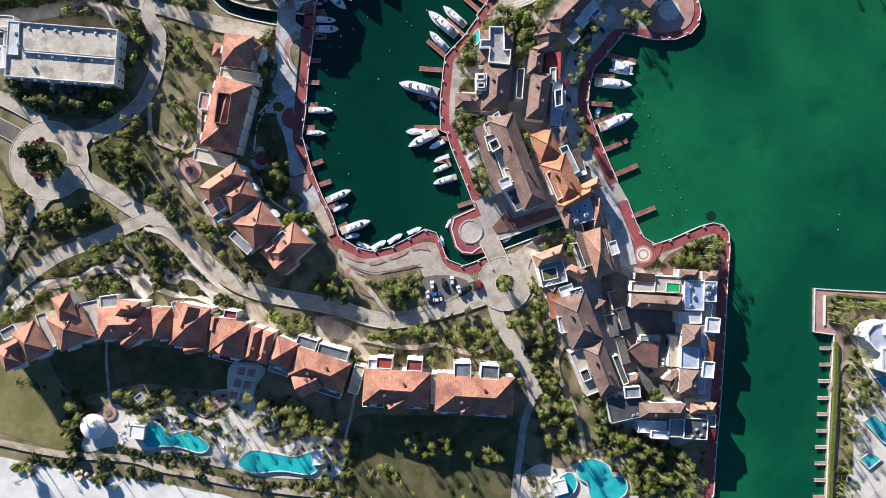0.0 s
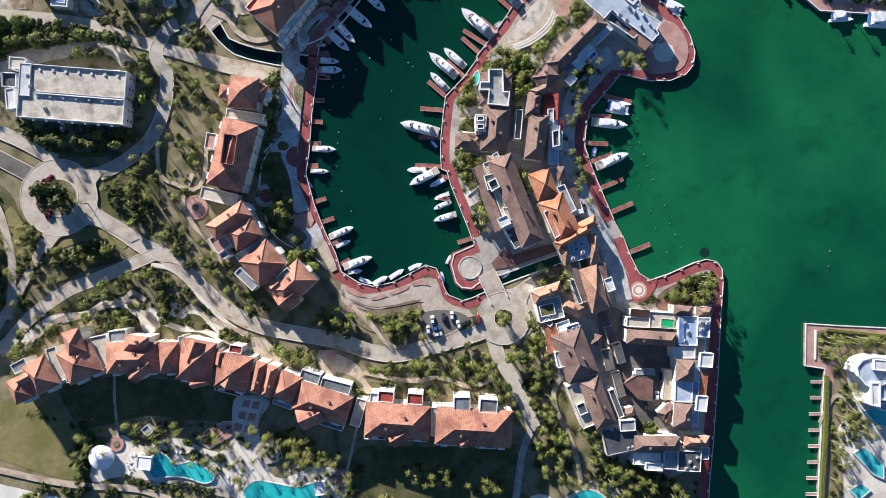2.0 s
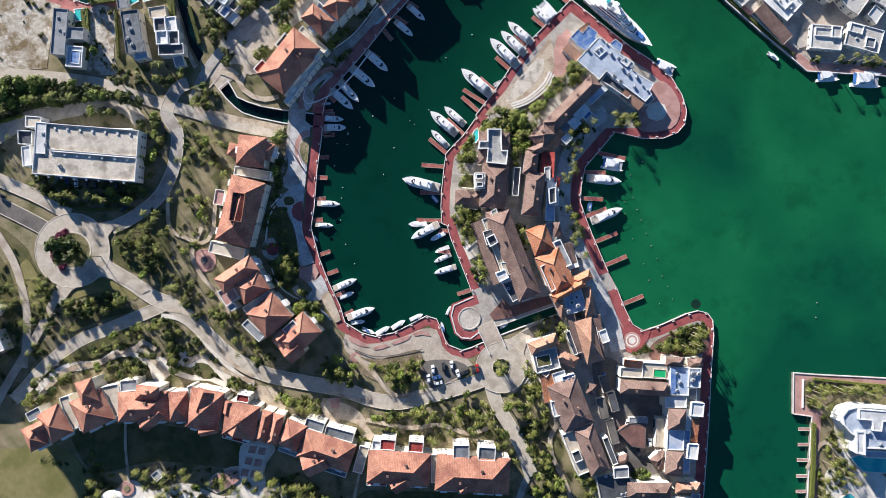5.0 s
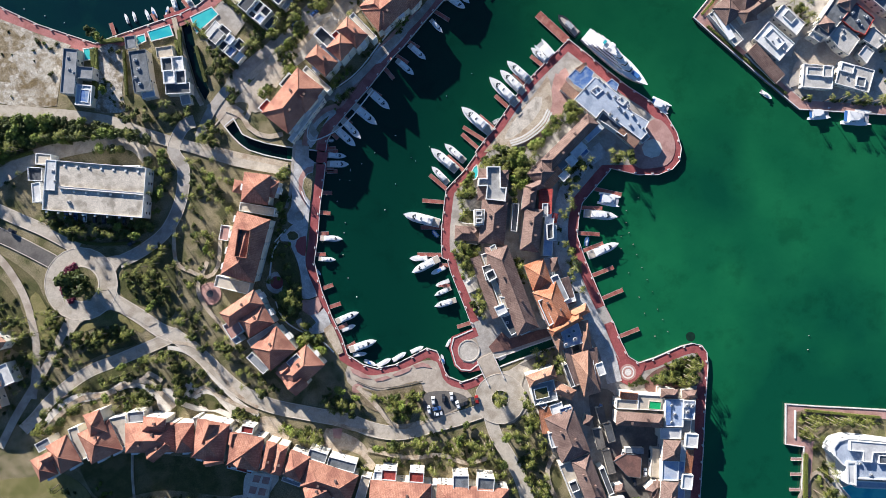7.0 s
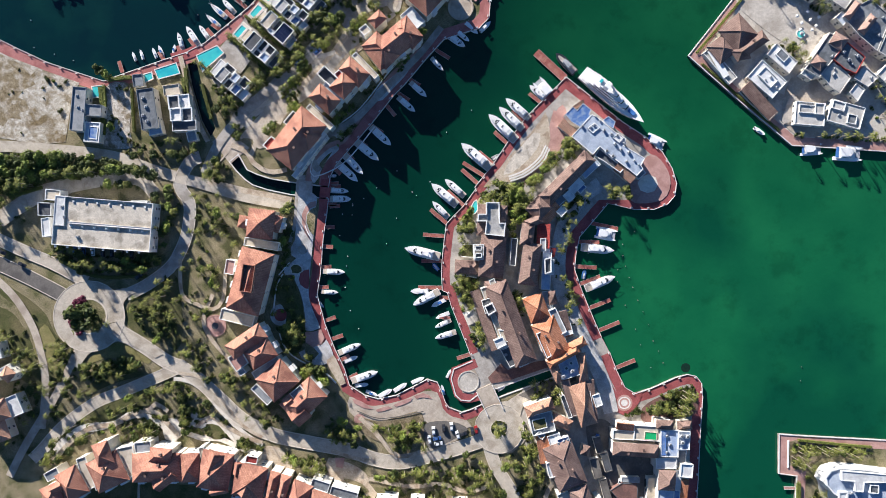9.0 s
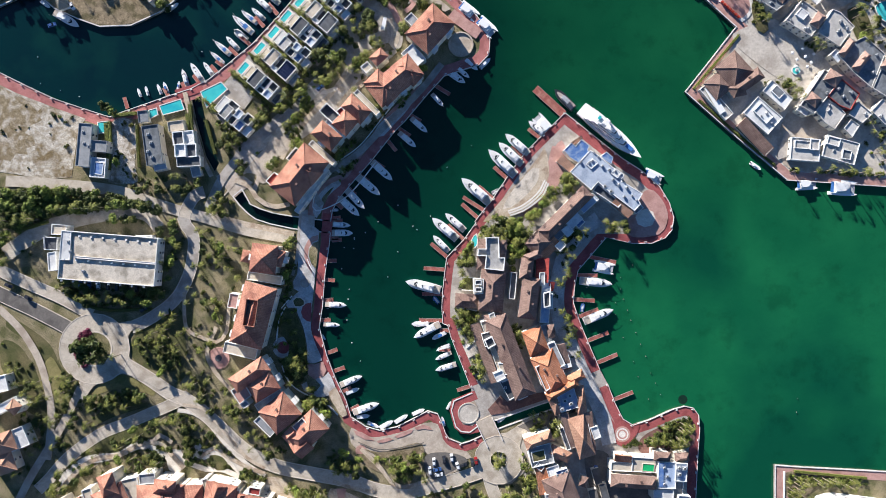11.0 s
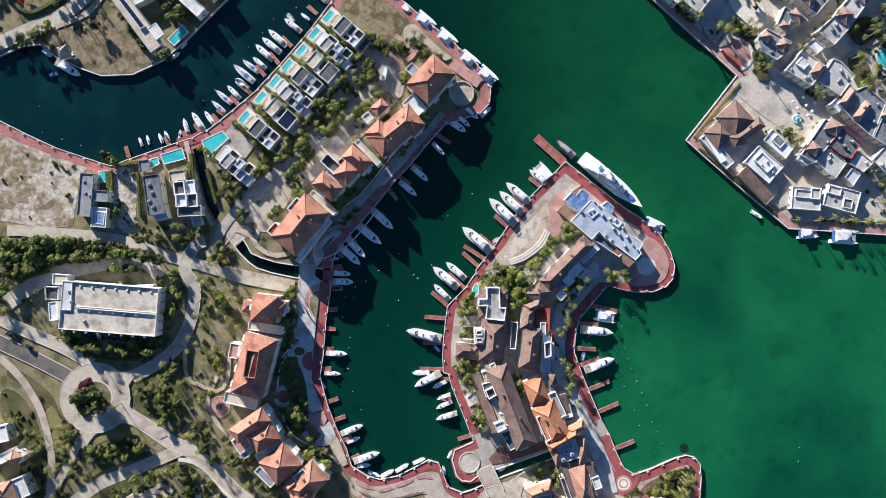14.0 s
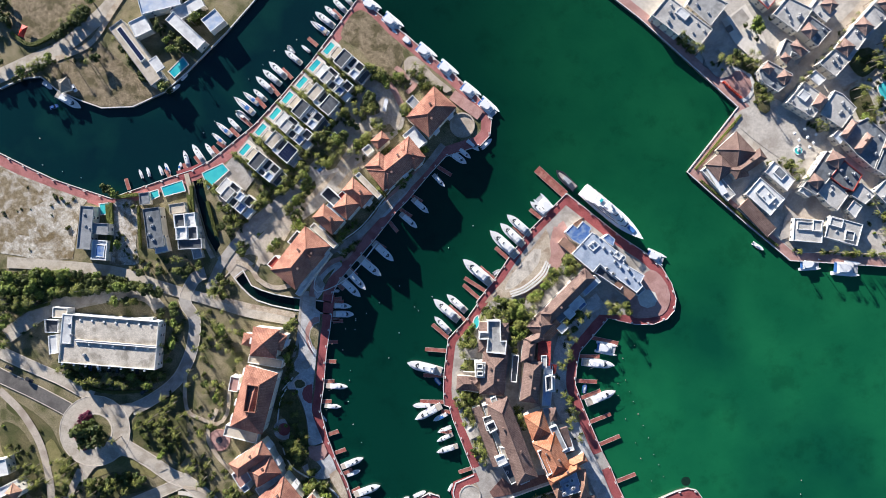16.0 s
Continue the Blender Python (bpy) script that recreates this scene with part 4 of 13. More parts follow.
def motor_yacht(name, label, sport=False):
    ob = boat_root(name, label, "yacht")
    part("hull", hull_bm(0.265, 0.085), MAT["gel"], ob, smooth=False)
    bm = bmesh.new()
    plan_solid(bm, -0.30, 0.42, 0.23, 0.12, 0.112, 0.012, 0.12, 0.98)
    part("foredeck", bm, MAT["deckgel"], ob)
    bm = bmesh.new()
    plan_solid(bm, -0.485, -0.30, 0.215, 0.225, 0.09, 0.012, 0.0, 1.0)
    part("cockpit", bm, MAT["teak"], ob, "teak cockpit floor")
    bm = bmesh.new()
    plan_solid(bm, -0.30, 0.24, 0.20, 0.13, 0.12, 0.055, 0.10, 0.92, 0.05)
    cab = part("cabin", bm, MAT["gel"], ob)
    bm = bmesh.new()
    plan_solid(bm, -0.28, 0.215, 0.192, 0.12, 0.150, 0.022, 0.10, 0.92, 0.05)
    bm2 = bmesh.new()
    plan_solid(bm2, 0.165, 0.250, 0.150, 0.120, 0.14, 0.037, 0.06, 0.85, 0.07)
    part("windscreen", bm2, MAT["glass"], cab, "dark tinted windscreen")
    plan_solid(bm, -0.29, 0.11, 0.190, 0.15, 0.174, 0.006, 0.03, 0.99)
    part("coachroof", bm, MAT["gel"], cab)
    bm = bmesh.new()
    if sport:
        plan_solid(bm, -0.22, 0.02, 0.16, 0.13, 0.18, 0.03, 0.04, 0.96)
        fly = part("flybridge", bm, MAT["gel"], ob)
        bm = bmesh.new()
        plan_solid(bm, -0.19, -0.02, 0.15, 0.13, 0.27, 0.010, 0.03, 0.97)
        part("hardtop", bm, MAT["gel"], fly)
        for sx in (-0.17, -0.04):
            for sy in (-0.06, 0.06):
                bm = bmesh.new()
                tube(bm, [(sx, sy, 0.20), (sx, sy, 0.272)], [0.004, 0.004], 4)
                part("post", bm, MAT["metal"], fly)
        for sy in (-1, 1):
            bm = bmesh.new()
            tube(bm, [(-0.10, sy * 0.08, 0.2), (-0.36, sy * 0.18, 0.42)], [0.004, 0.002], 4)
            part("outrigger", bm, MAT["metal"], ob)
    else:
        plan_solid(bm, -0.26, 0.04, 0.165, 0.12, 0.18, 0.028, 0.06, 0.94)
        fly = part("flybridge", bm, MAT["gel"], ob)
        bm = bmesh.new()
        plan_solid(bm, -0.22, 0.0, 0.135, 0.10, 0.207, 0.005, 0.05, 0.98)
        part("sun_deck", bm, MAT["deckgel"], fly)
        bm = bmesh.new()
        loft(bm, [[(-0.20, sy, z), (-0.17, sy, z), (-0.15, sy, z + 0.008), (-0.18, sy, z + 0.008)] for sy, z in ((-0.075, 0.20), (-0.07, 0.25), (0.07, 0.25), (0.075, 0.20))])
        part("radar_arch", bm, MAT["gel"], ob)
        bm = bmesh.new()
        plan_solid(bm, 0.005, 0.032, 0.09, 0.06, 0.207, 0.012, 0.02, 0.85)
        part("wind_deflector", bm, MAT["glass"], fly)
    bm = bmesh.new()
    tube(bm, [(0.18, -0.105, 0.165), (0.36, -0.06, 0.175), (0.485, 0, 0.18), (0.36, 0.06, 0.175), (0.18, 0.105, 0.165)], [0.003] * 5, 4)
    part("bow_rail", bm, MAT["metal"], ob)
    return ob


def open_boat(name, label, canopy="gel"):
    ob = boat_root(name, label)
    part("hull", hull_bm(0.30, 0.10, 0.05), MAT["gel"], ob)
    bm = bmesh.new()
    plan_solid(bm, -0.44, 0.34, 0.25, 0.12, 0.108, 0.012, 0.14, 0.98)
    part("deck", bm, MAT["deckgel"], ob)
    bm = bmesh.new()
    plan_solid(bm, -0.16, 0.04, 0.12, 0.09, 0.12, 0.09, 0.03, 0.85, 0.03)
    part("console", bm, MAT["gel"], ob)
    bm = bmesh.new()
    plan_solid(bm, -0.20, 0.06, 0.18, 0.15, 0.27, 0.010, 0.03, 0.97)
    part("t_top", bm, MAT[canopy], ob)
    for sx in (-0.16, 0.0):
        for sy in (-0.07, 0.07):
            bm = bmesh.new()
            tube(bm, [(sx, sy, 0.11), (sx, sy, 0.275)], [0.006, 0.006], 4)
            part("post", bm, MAT["metal"], ob)
    bm = bmesh.new()
    plan_solid(bm, -0.54, -0.47, 0.08, 0.08, 0.02, 0.14, 0.01, 0.9)
    part("outboard_motor", bm, MAT["darkhull"], ob)
    return ob


def dinghy(name, label, tube_mat="rubber", inner="deckgel"):
    ob = boat_root(name, label, "dinghy")
    bm = bmesh.new()
    pts = [(-0.5, -0.16, 0.06), (0.15, -0.18, 0.06), (0.36, -0.12, 0.08), (0.46, 0, 0.10), (0.36, 0.12, 0.08), (0.15, 0.18, 0.06), (-0.5, 0.16, 0.06)]
    tube(bm, pts, [0.05] * 7, 8)
    part("tube", bm, MAT[tube_mat], ob, smooth=True)
    bm = bmesh.new()
    plan_solid(bm, -0.46, 0.38, 0.30, 0.18, 0.0, 0.05, 0.12, 1.0)
    part("floor", bm, MAT[inner], ob)
    bm = bmesh.new()
    plan_solid(bm, -0.15, 0.0, 0.14, 0.12, 0.05, 0.12, 0.02, 0.9)
    part("seat", bm, MAT["gel"], ob)
    bm = bmesh.new()
    plan_solid(bm, -0.56, -0.46, 0.09, 0.09, 0.02, 0.18, 0.01, 0.9)
    part("outboard_motor", bm, MAT["darkhull"], ob)
    return ob


def catamaran(name, label):
    ob = boat_root(name, label, "catamaran")
    for sy in (-0.21, 0.21):
        bm = hull_bm(0.14, 0.10, 0.04)
        bmesh.ops.translate(bm, verts=bm.verts, vec=(0, sy, 0))
        part("hull", bm, MAT["gel"], ob)
    bm = bmesh.new()
    box(bm, -0.09, 0, 0.075, 0.66, 0.42, 0.04)
    part("bridge_deck", bm, MAT["deckgel"], ob)
    bm = bmesh.new()
    box(bm, 0.33, 0, 0.08, 0.18, 0.30, 0.008)
    part("trampoline", bm, MAT["rubber"], ob, "grey bow trampoline net")
    bm = bmesh.new()
    plan_solid(bm, -0.28, 0.20, 0.40, 0.30, 0.115, 0.08, 0.12, 0.85, 0.06)
    cab = part("cabin", bm, MAT["gel"], ob)
    bm = bmesh.new()
    plan_solid(bm, -0.2, 0.185, 0.375, 0.28, 0.14, 0.04, 0.12, 0.9, 0.04)
    part("window_band", bm, MAT["glass"], cab, "dark wraparound windows")
    bm = bmesh.new()
    plan_solid(bm, -0.36, 0.06, 0.34, 0.26, 0.235, 0.012, 0.06, 0.97)
    top = part("hardtop", bm, MAT["sail"], ob)
    for sx, sy in ((-0.33, -0.14), (-0.33, 0.14), (0.0, -0.1), (0.0, 0.1)):
        bm = bmesh.new()
        tube(bm, [(sx, sy, 0.10), (sx, sy, 0.24)], [0.006, 0.006], 4)
        part("post", bm, MAT["metal"], top)
    bm = bmesh.new()
    box(bm, -0.40, 0, 0.10, 0.10, 0.36, 0.02)
    part("aft_bench", bm, MAT["canvas"], ob, "blue cushioned aft bench")
    return ob


def sailing_boat(name, label):
    ob = boat_root(name, label, "sailboat")
    part("hull", hull_bm(0.26, 0.09, 0.08, 0.45), MAT["gel"], ob)
    bm = bmesh.new()
    plan_solid(bm, -0.42, 0.40, 0.21, 0.08, 0.098, 0.012, 0.16, 0.98)
    part("deck", bm, MAT["greywood"], ob)
    bm = bmesh.new()
    plan_solid(bm, -0.12, 0.26, 0.14, 0.07, 0.11, 0.04, 0.08, 0.85)
    part("cabin", bm, MAT["gel"], ob)
    bm = bmesh.new()
    plan_solid(bm, -0.40, -0.14, 0.13, 0.13, 0.108, 0.01, 0.02, 1.0)
    part("cockpit", bm, MAT["teak"], ob)
    bm = bmesh.new()
    tube(bm, [(0.06, 0, 0.14), (0.06, 0, 1.15)], [0.009, 0.005], 6)
    part("mast", bm, MAT["metal"], ob)
    bm = bmesh.new()
    tube(bm, [(0.05, 0, 0.24), (-0.34, 0, 0.23)], [0.018, 0.014], 6)
    part("boom", bm, MAT["canvas"], ob, "boom with a blue sail cover")
    bm = bmesh.new()
    box(bm, -0.20, 0, 0.23, 0.16, 0.17, 0.008)
    part("bimini", bm, MAT["canvas"], ob, "blue canvas sun cover")
    return ob


def superyacht():
    ob = boat_root("superyacht", "large white superyacht with four tiered decks alongside the quay", "yacht")
    part("hull", hull_bm(0.20, 0.10, 0.08, 0.5), MAT["gel"], ob)
    bm = bmesh.new()
    plan_solid(bm, -0.46, 0.42, 0.18, 0.08, 0.108, 0.012, 0.16, 0.98)
    part("main_deck", bm, MAT["deckgel"], ob)
    z = 0.12
    for x0, x1, w0, w1 in ((-0.36, 0.24, 0.165, 0.13), (-0.30, 0.15, 0.15, 0.11), (-0.22, 0.05, 0.12, 0.09)):
        bm = bmesh.new()
        plan_solid(bm, x0, x1, w0, w1, z, 0.036, 0.10, 0.94, 0.04)
        d = part("deckhouse", bm, MAT["gel"], ob)
        bm = bmesh.new()
        plan_solid(bm, x0 + 0.04, x1 - 0.012, w0 * 0.982 + 0.002, w1 * 0.982 + 0.002, z + 0.012, 0.014, 0.10, 0.975, 0.014)
        part("window_band", bm, MAT["glass"], d, "dark window band")
        bm = bmesh.new()
        plan_solid(bm, x0 - 0.03, x1 - 0.05, w0 * 0.98, w1 * 0.9, z + 0.037, 0.006, 0.08, 0.99)
        part("roof_deck", bm, MAT["deckgel"], d)
        z += 0.045
    bm = bmesh.new()
    loft(bm, [[(-0.18, y, h), (-0.13, y, h), (-0.12, y, h + 0.01), (-0.17, y, h + 0.01)] for y, h in ((-0.055, 0.25), (-0.04, 0.31), (0.04, 0.31), (0.055, 0.25))])
    part("radar_arch", bm, MAT["gel"], ob)
    for x in (-0.06, -0.02):
        bm = bmesh.new()
        bmesh.ops.create_icosphere(bm, subdivisions=2, radius=0.014, matrix=Matrix.Translation((x, 0, 0.27)))
        part("satellite_dome", bm, MAT["gel"], ob, smooth=True)
    bm = bmesh.new()
    box(bm, 0.30, 0, 0.122, 0.10, 0.05, 0.012)
    part("tender_cover", bm, MAT["canvas"], ob, "blue covered tender on the foredeck")
    bm = bmesh.new()
    box(bm, -0.25, 0, 0.262, 0.035, 0.05, 0.006)
    part("spa_pool", bm, MAT["lap"], ob, "small turquoise deck pool")
    return ob


def work_boat():
    ob = boat_root("work_boat", "dark-hulled boat with a grey deck by the pier")
    part("hull", hull_bm(0.32, 0.11, 0.05), MAT["darkhull"], ob)
    bm = bmesh.new()
    plan_solid(bm, -0.45, 0.36, 0.26, 0.14, 0.12, 0.012, 0.14, 0.98)
    part("deck", bm, MAT["greywood"], ob)
    bm = bmesh.new()
    plan_solid(bm, -0.2, 0.12, 0.18, 0.15, 0.13, 0.10, 0.03, 0.9)
    part("wheelhouse", bm, MAT["rubber"], ob)
    bm = bmesh.new()
    tube(bm, [(-0.05, 0, 0.2), (-0.05, 0, 0.5)], [0.008, 0.004], 5)
    part("mast", bm, MAT["metal"], ob)
    return ob


FLEET = {}


def boat(kind, x, y, length, heading):
    """The first boat of a kind is built, the others are copies of it."""
    m = pose(x, y, -1.36, 0, 0, heading)
    if kind in FLEET:
        return copy_thing(FLEET[kind], m @ Matrix.Scale(length / FLEET[kind].scale.x, 4))
    ob = {"yacht": lambda: motor_yacht("motor_yacht", "white motor yacht with dark windscreen moored stern-to"),
          "sport": lambda: motor_yacht("sport_fishing_boat", "white sport-fishing boat with hardtop and outriggers", True),
          "open": lambda: open_boat("centre_console_boat", "white open boat with a small t-top"),
          "blue": lambda: open_boat("centre_console_boat", "white open boat with a blue canvas top", "canvas"),
          "rib": lambda: dinghy("inflatable_dinghy", "grey inflatable dinghy with an outboard motor"),
          "bluerib": lambda: dinghy("small_tender", "small blue tender with white seats", "canvas"),
          "cat": lambda: catamaran("power_catamaran", "white power catamaran with a hardtop and blue bench"),
          "sail": lambda: sailing_boat("sailboat", "white sailboat with bare mast and blue covers"),
          "super": superyacht, "work": work_boat}[kind]()
    ob.matrix_basis = m @ Matrix.Scale(length, 4)
    FLEET[kind] = ob
    return ob


def pier(x, y, length, width, heading, mat="wood"):
    """A finger pier on piles: deck, two white edge beams and piles."""
    ob = tagged(new("finger_pier"), "red-decked finger pier on dark timber piles" if mat == "wood" else "pale pink finger pier with white edge", "pier", "finger piers")
    ob.matrix_basis = pose(x, y, -1.6, 0, 0, heading)
    n = max(4, int(length / 1.5))
    for i in range(n):
        bm = bmesh.new()
        box(bm, length * (i + 0.5) / n, 0, 1.05, length / n - 0.04, width - 0.3, 0.14)
        part("deck_panel", bm, MAT[mat], ob)
    for sy in (-1, 1):
        bm = bmesh.new()
        box(bm, length / 2, sy * (width / 2 - 0.07), 1.0, length, 0.14, 0.26)
        part("edge_beam", bm, MAT["greywood" if mat == "wood" else "coping"], ob)
    for i in range(max(2, int(length / 5))):
        px = length - 0.4 - i * 4.5
        if px < 0.3:
            continue
        for sy in (-1, 1):
            bm = bmesh.new()
            tube(bm, [(px, sy * (width / 2 - 0.35), -3.0), (px, sy * (width / 2 - 0.35), 1.0)], [0.16, 0.15], 7)
            part("post", bm, MAT["pile"], ob)
    return ob


def pool(pts, label, mat="pool", curved=True, rim="coping"):
    P = smooth_line(pts, 1.5, True) if curved else [Vector(p) for p in pts]
    LAYER[0] += 1
    z = 0.10 + 0.004 * LAYER[0]
    ob = tagged(new("swimming_pool"), label, "pool", "swimming pools")
    bm = slab_mesh(bmesh.new(), [P], z - 0.2, z)
    part("water", bm, MAT[mat], ob)
    area = sum(P[i - 1].x * P[i].y - P[i].x * P[i - 1].y for i in range(len(P)))
    Q = offset_line(P, -0.5 if area > 0 else 0.5, True)
    bm = slab_mesh(bmesh.new(), [Q, P], z - 0.25, z + 0.14)
    part("pool_rim", bm, MAT[rim], ob)
    keep_clear(Q)
    return ob


# ---- small things ----
def pergola(h, x, y, L, W, rot, z, n=6):
    """White beams over a roof terrace, each a part of its house."""
    M = Matrix.Translation((x - h.location.x, y - h.location.y, z)) @ Matrix.Rotation(radians(rot), 4, "Z")
    me = None
    for i in range(n):
        if me is None:
            bm = bmesh.new()
            box(bm, 0, 0, 0, L, W / (2.6 * n), 0.25)
            me = mesh_of(bm, "pergola_beam", MAT["trim"])
        shared("pergola_beam", me, h, M @ Matrix.Translation((0, (i + 0.5) / n * W - W / 2, 0)))


def car(x, y, heading, paint="carwhite", label="white parked car"):
    ob = tagged(new("car"), label, "car", "parked cars")
    ob.matrix_basis = pose(x, y, 0.04 + 0.004 * LAYER[0] + 0.01, 0, 0, heading)
    bm = bmesh.new()
    prof = [(-2.2, 0.35), (-2.25, 0.8), (-1.6, 0.92), (1.0, 0.9), (2.1, 0.72), (2.25, 0.4), (2.2, 0.25), (-2.2, 0.25)]
    loft(bm, [[(a * (1 if abs(w) < 0.8 else 0.97), w, z) for a, z in prof] for w in (-0.9, -0.75, 0.75, 0.9)])
    part("body", bm, MAT[paint], ob)
    bm = bmesh.new()
    loft(bm, [[(-1.9, -0.78, 0.9), (0.95, -0.78, 0.88), (0.95, 0.78, 0.88), (-1.9, 0.78, 0.9)], [(-1.4, -0.64, 1.42), (0.2, -0.64, 1.42), (0.2, 0.64, 1.42), (-1.4, 0.64, 1.42)]])
    part("glasshouse", bm, MAT["glass"], ob)
    bm = bmesh.new()
    box(bm, -0.6, 0, 1.41, 1.66, 1.3, 0.05)
    part("roof", bm, MAT[paint], ob)
    for sx in (-1.35, 1.35):
        for sy in (-0.85, 0.85):
            bm = bmesh.new()
            bmesh.ops.create_cone(bm, cap_ends=True, segments=12, radius1=0.32, radius2=0.32, depth=0.2, matrix=Matrix.Translation((sx, sy, 0.32)) @ Matrix.Rotation(math.pi / 2, 4, "X"))
            part("wheel", bm, MAT["tyre"], ob)
    return ob


def roof_unit(x, y, z, size, heading, round_fan=True):
    ob = tagged(new("rooftop_air_unit"), "pale metal rooftop air-conditioning unit with a fan", "air conditioner", "rooftop units")
    ob.matrix_basis = pose(x, y, z, 0, 0, heading)
    bm = bmesh.new()
    box(bm, 0, 0, 0, size, size * 0.9, size * 0.6)
    part("casing", bm, MAT["metal"], ob)
    bm = bmesh.new()
    bmesh.ops.create_cone(bm, cap_ends=True, segments=14, radius1=size * 0.36, radius2=size * 0.33, depth=size * 0.14, matrix=Matrix.Translation((0, 0, size * 0.67)))
    part("fan_cowl", bm, MAT["whiteroof"], ob)
    bm = bmesh.new()
    bmesh.ops.create_cone(bm, cap_ends=True, segments=14, radius1=size * 0.26, radius2=size * 0.26, depth=0.02, matrix=Matrix.Translation((0, 0, size * 0.755)))
    part("fan_grille", bm, MAT["darkroof"], ob)
    return ob


def round_thing(name, label, category, x, y, z, rings, mat, n=20):
    """A turned shape: rings of (radius, height)."""
    bm = bmesh.new()
    loft(bm, [[(r * math.cos(a), r * math.sin(a), h) for a in [math.tau * k / n for k in range(n)]] for r, h in rings])
    ob = tagged(new(name, mesh_of(bm, name, MAT[mat], False)), label, category)
    ob.location = (x, y, z)
    return ob


def post_row(pts, spacing, inset, name, label, category, make):
    """Like things at even steps along a line."""
    P = [Vector(p) for p in pts]
    P = offset_line(P, -inset)
    run, first = 0.0, None
    for a, b in zip(P, P[1:]):
        d = (b - a).length
        turn = math.degrees(math.atan2(b.y - a.y, b.x - a.x))
        while run < d:
            q = a.lerp(b, run / d)
            m = pose(q.x, q.y, 0.1 + 0.004 * LAYER[0] * 0, 0, 0, turn)
            if first is None:
                first = make()
                tagged(first, label, category, name + " row")
                first.matrix_basis = m
            else:
                copy_thing(first, m)
            run += spacing
        run -= d


def pedestal():
    ob = new("dock_pedestal")
    bm = bmesh.new()
    box(bm, 0, 0, 0, 1.1, 0.4, 0.6, top=0.92)
    part("box", bm, MAT["trim"], ob)
    bm = bmesh.new()
    box(bm, 0, 0, 0.60, 1.2, 0.5, 0.08)
    part("cap", bm, MAT["coping"], ob)
    return ob


def lounger(x, y, heading, z):
    ob = tagged(new("sun_lounger"), "white sun lounger on the pool terrace", "lounger", "sun loungers")
    ob.matrix_basis = pose(x, y, z, 0, 0, heading)
    bm = bmesh.new()
    box(bm, 0.2, 0, 0.28, 1.3, 0.65, 0.1)
    part("seat", bm, MAT["sail"], ob)
    bm = bmesh.new()
    loft(bm, [[(-0.45, -0.32, 0.28), (-0.45, 0.32, 0.28), (-0.45, 0.32, 0.38), (-0.45, -0.32, 0.38)], [(-0.95, -0.32, 0.62), (-0.95, 0.32, 0.62), (-0.93, 0.32, 0.72), (-0.93, -0.32, 0.72)]])
    part("backrest", bm, MAT["sail"], ob)
    for sx in (-0.35, 0.75):
        for sy in (-0.28, 0.28):
            bm = bmesh.new()
            box(bm, sx, sy, 0, 0.06, 0.06, 0.28)
            part("leg", bm, MAT["metal"], ob)
    return ob


def parasol(x, y, z, size=1.6, mat="sail", label="square white garden parasol"):
    ob = tagged(new("parasol"), label, "parasol", "parasols")
    ob.matrix_basis = pose(x, y, z, 0, 0, GROW.uniform(0, 90))
    bm = bmesh.new()
    tube(bm, [(0, 0, 0), (0, 0, 2.6)], [0.05, 0.04], 6)
    part("pole", bm, MAT["metal"], ob)
    bm = bmesh.new()
    box(bm, 0, 0, 2.3, 2 * size, 2 * size, 0.5, top=0.06)
    part("canopy", bm, MAT[mat], ob)
    return ob


# ---- water, quays and land ----
QUAY_1 = [(-263.9, 204.9), (-245.3, 195.4), (-229.7, 187.7), (-214.1, 180.6), (-195.5, 174.5), (-184.0, 170.9), (-175.4, 174.3), (-152.2, 182.6), (-139.9, 186.7), (-130.0, 192.0), (-121.4, 199.0), (-106.0, 211.9), (-90.6, 228.8), (-75.2, 247.1), (-59.8, 268.2), (-49.2, 282.7)]
QUAY_2 = [(-49.2, 282.7), (-28.5, 266.9), (-9.7, 251.6), (2.8, 241.7), (17.0, 228.6), (22.6, 222.4), (24.8, 214.6), (24.2, 206.8), (18.6, 200.8), (14.9, 199.8), (-0.3, 194.8), (-9.3, 184.8), (-21.3, 170.3), (-27.2, 164.3), (-40.6, 147.1), (-51.1, 135.0), (-58.5, 126.0), (-61.5, 120.0), (-62.4, 114.0)]
QUAY_3 = [(-62.4, 114.0), (-83.4, 116.6), (-93.9, 118.3), (-101.2, 120.6), (-106.9, 123.1), (-108.9, 126.7), (-111.5, 131.2), (-115.9, 127.5), (-112.6, 123.1), (-107.7, 118.3), (-103.6, 115.4), (-95.5, 112.8), (-83.3, 110.3), (-62.4, 108.0)]
QUAY_4 = [(-62.4, 108.0), (-63.2, 100.5), (-65.2, 86.2), (-66.6, 66.9), (-68.3, 55.9), (-64.0, 40.2), (-58.8, 26.9), (-53.3, 15.8), (-50.5, 6.7), (-42.3, 1.5), (-34.8, -0.5), (-25.6, 1.4), (-17.3, 5.6), (-8.5, 10.3), (-2.9, 8.6), (-0.2, 2.8), (1.5, -2.2), (3.5, -5.0), (10.4, -7.7), (14.6, -6.4), (20.7, -3.6)]
QUAY_5 = [(20.7, -3.6), (32.6, 1.4), (45.1, 6.1), (61.2, 11.9), (60.7, 16.1), (46.5, 11.1), (29.8, 5.0), (22.1, 3.9), (18.7, 1.1), (14.8, -1.9), (9.8, -1.4), (6.8, 1.4), (4.3, 10.3), (5.7, 15.8), (15.9, 20.3)]
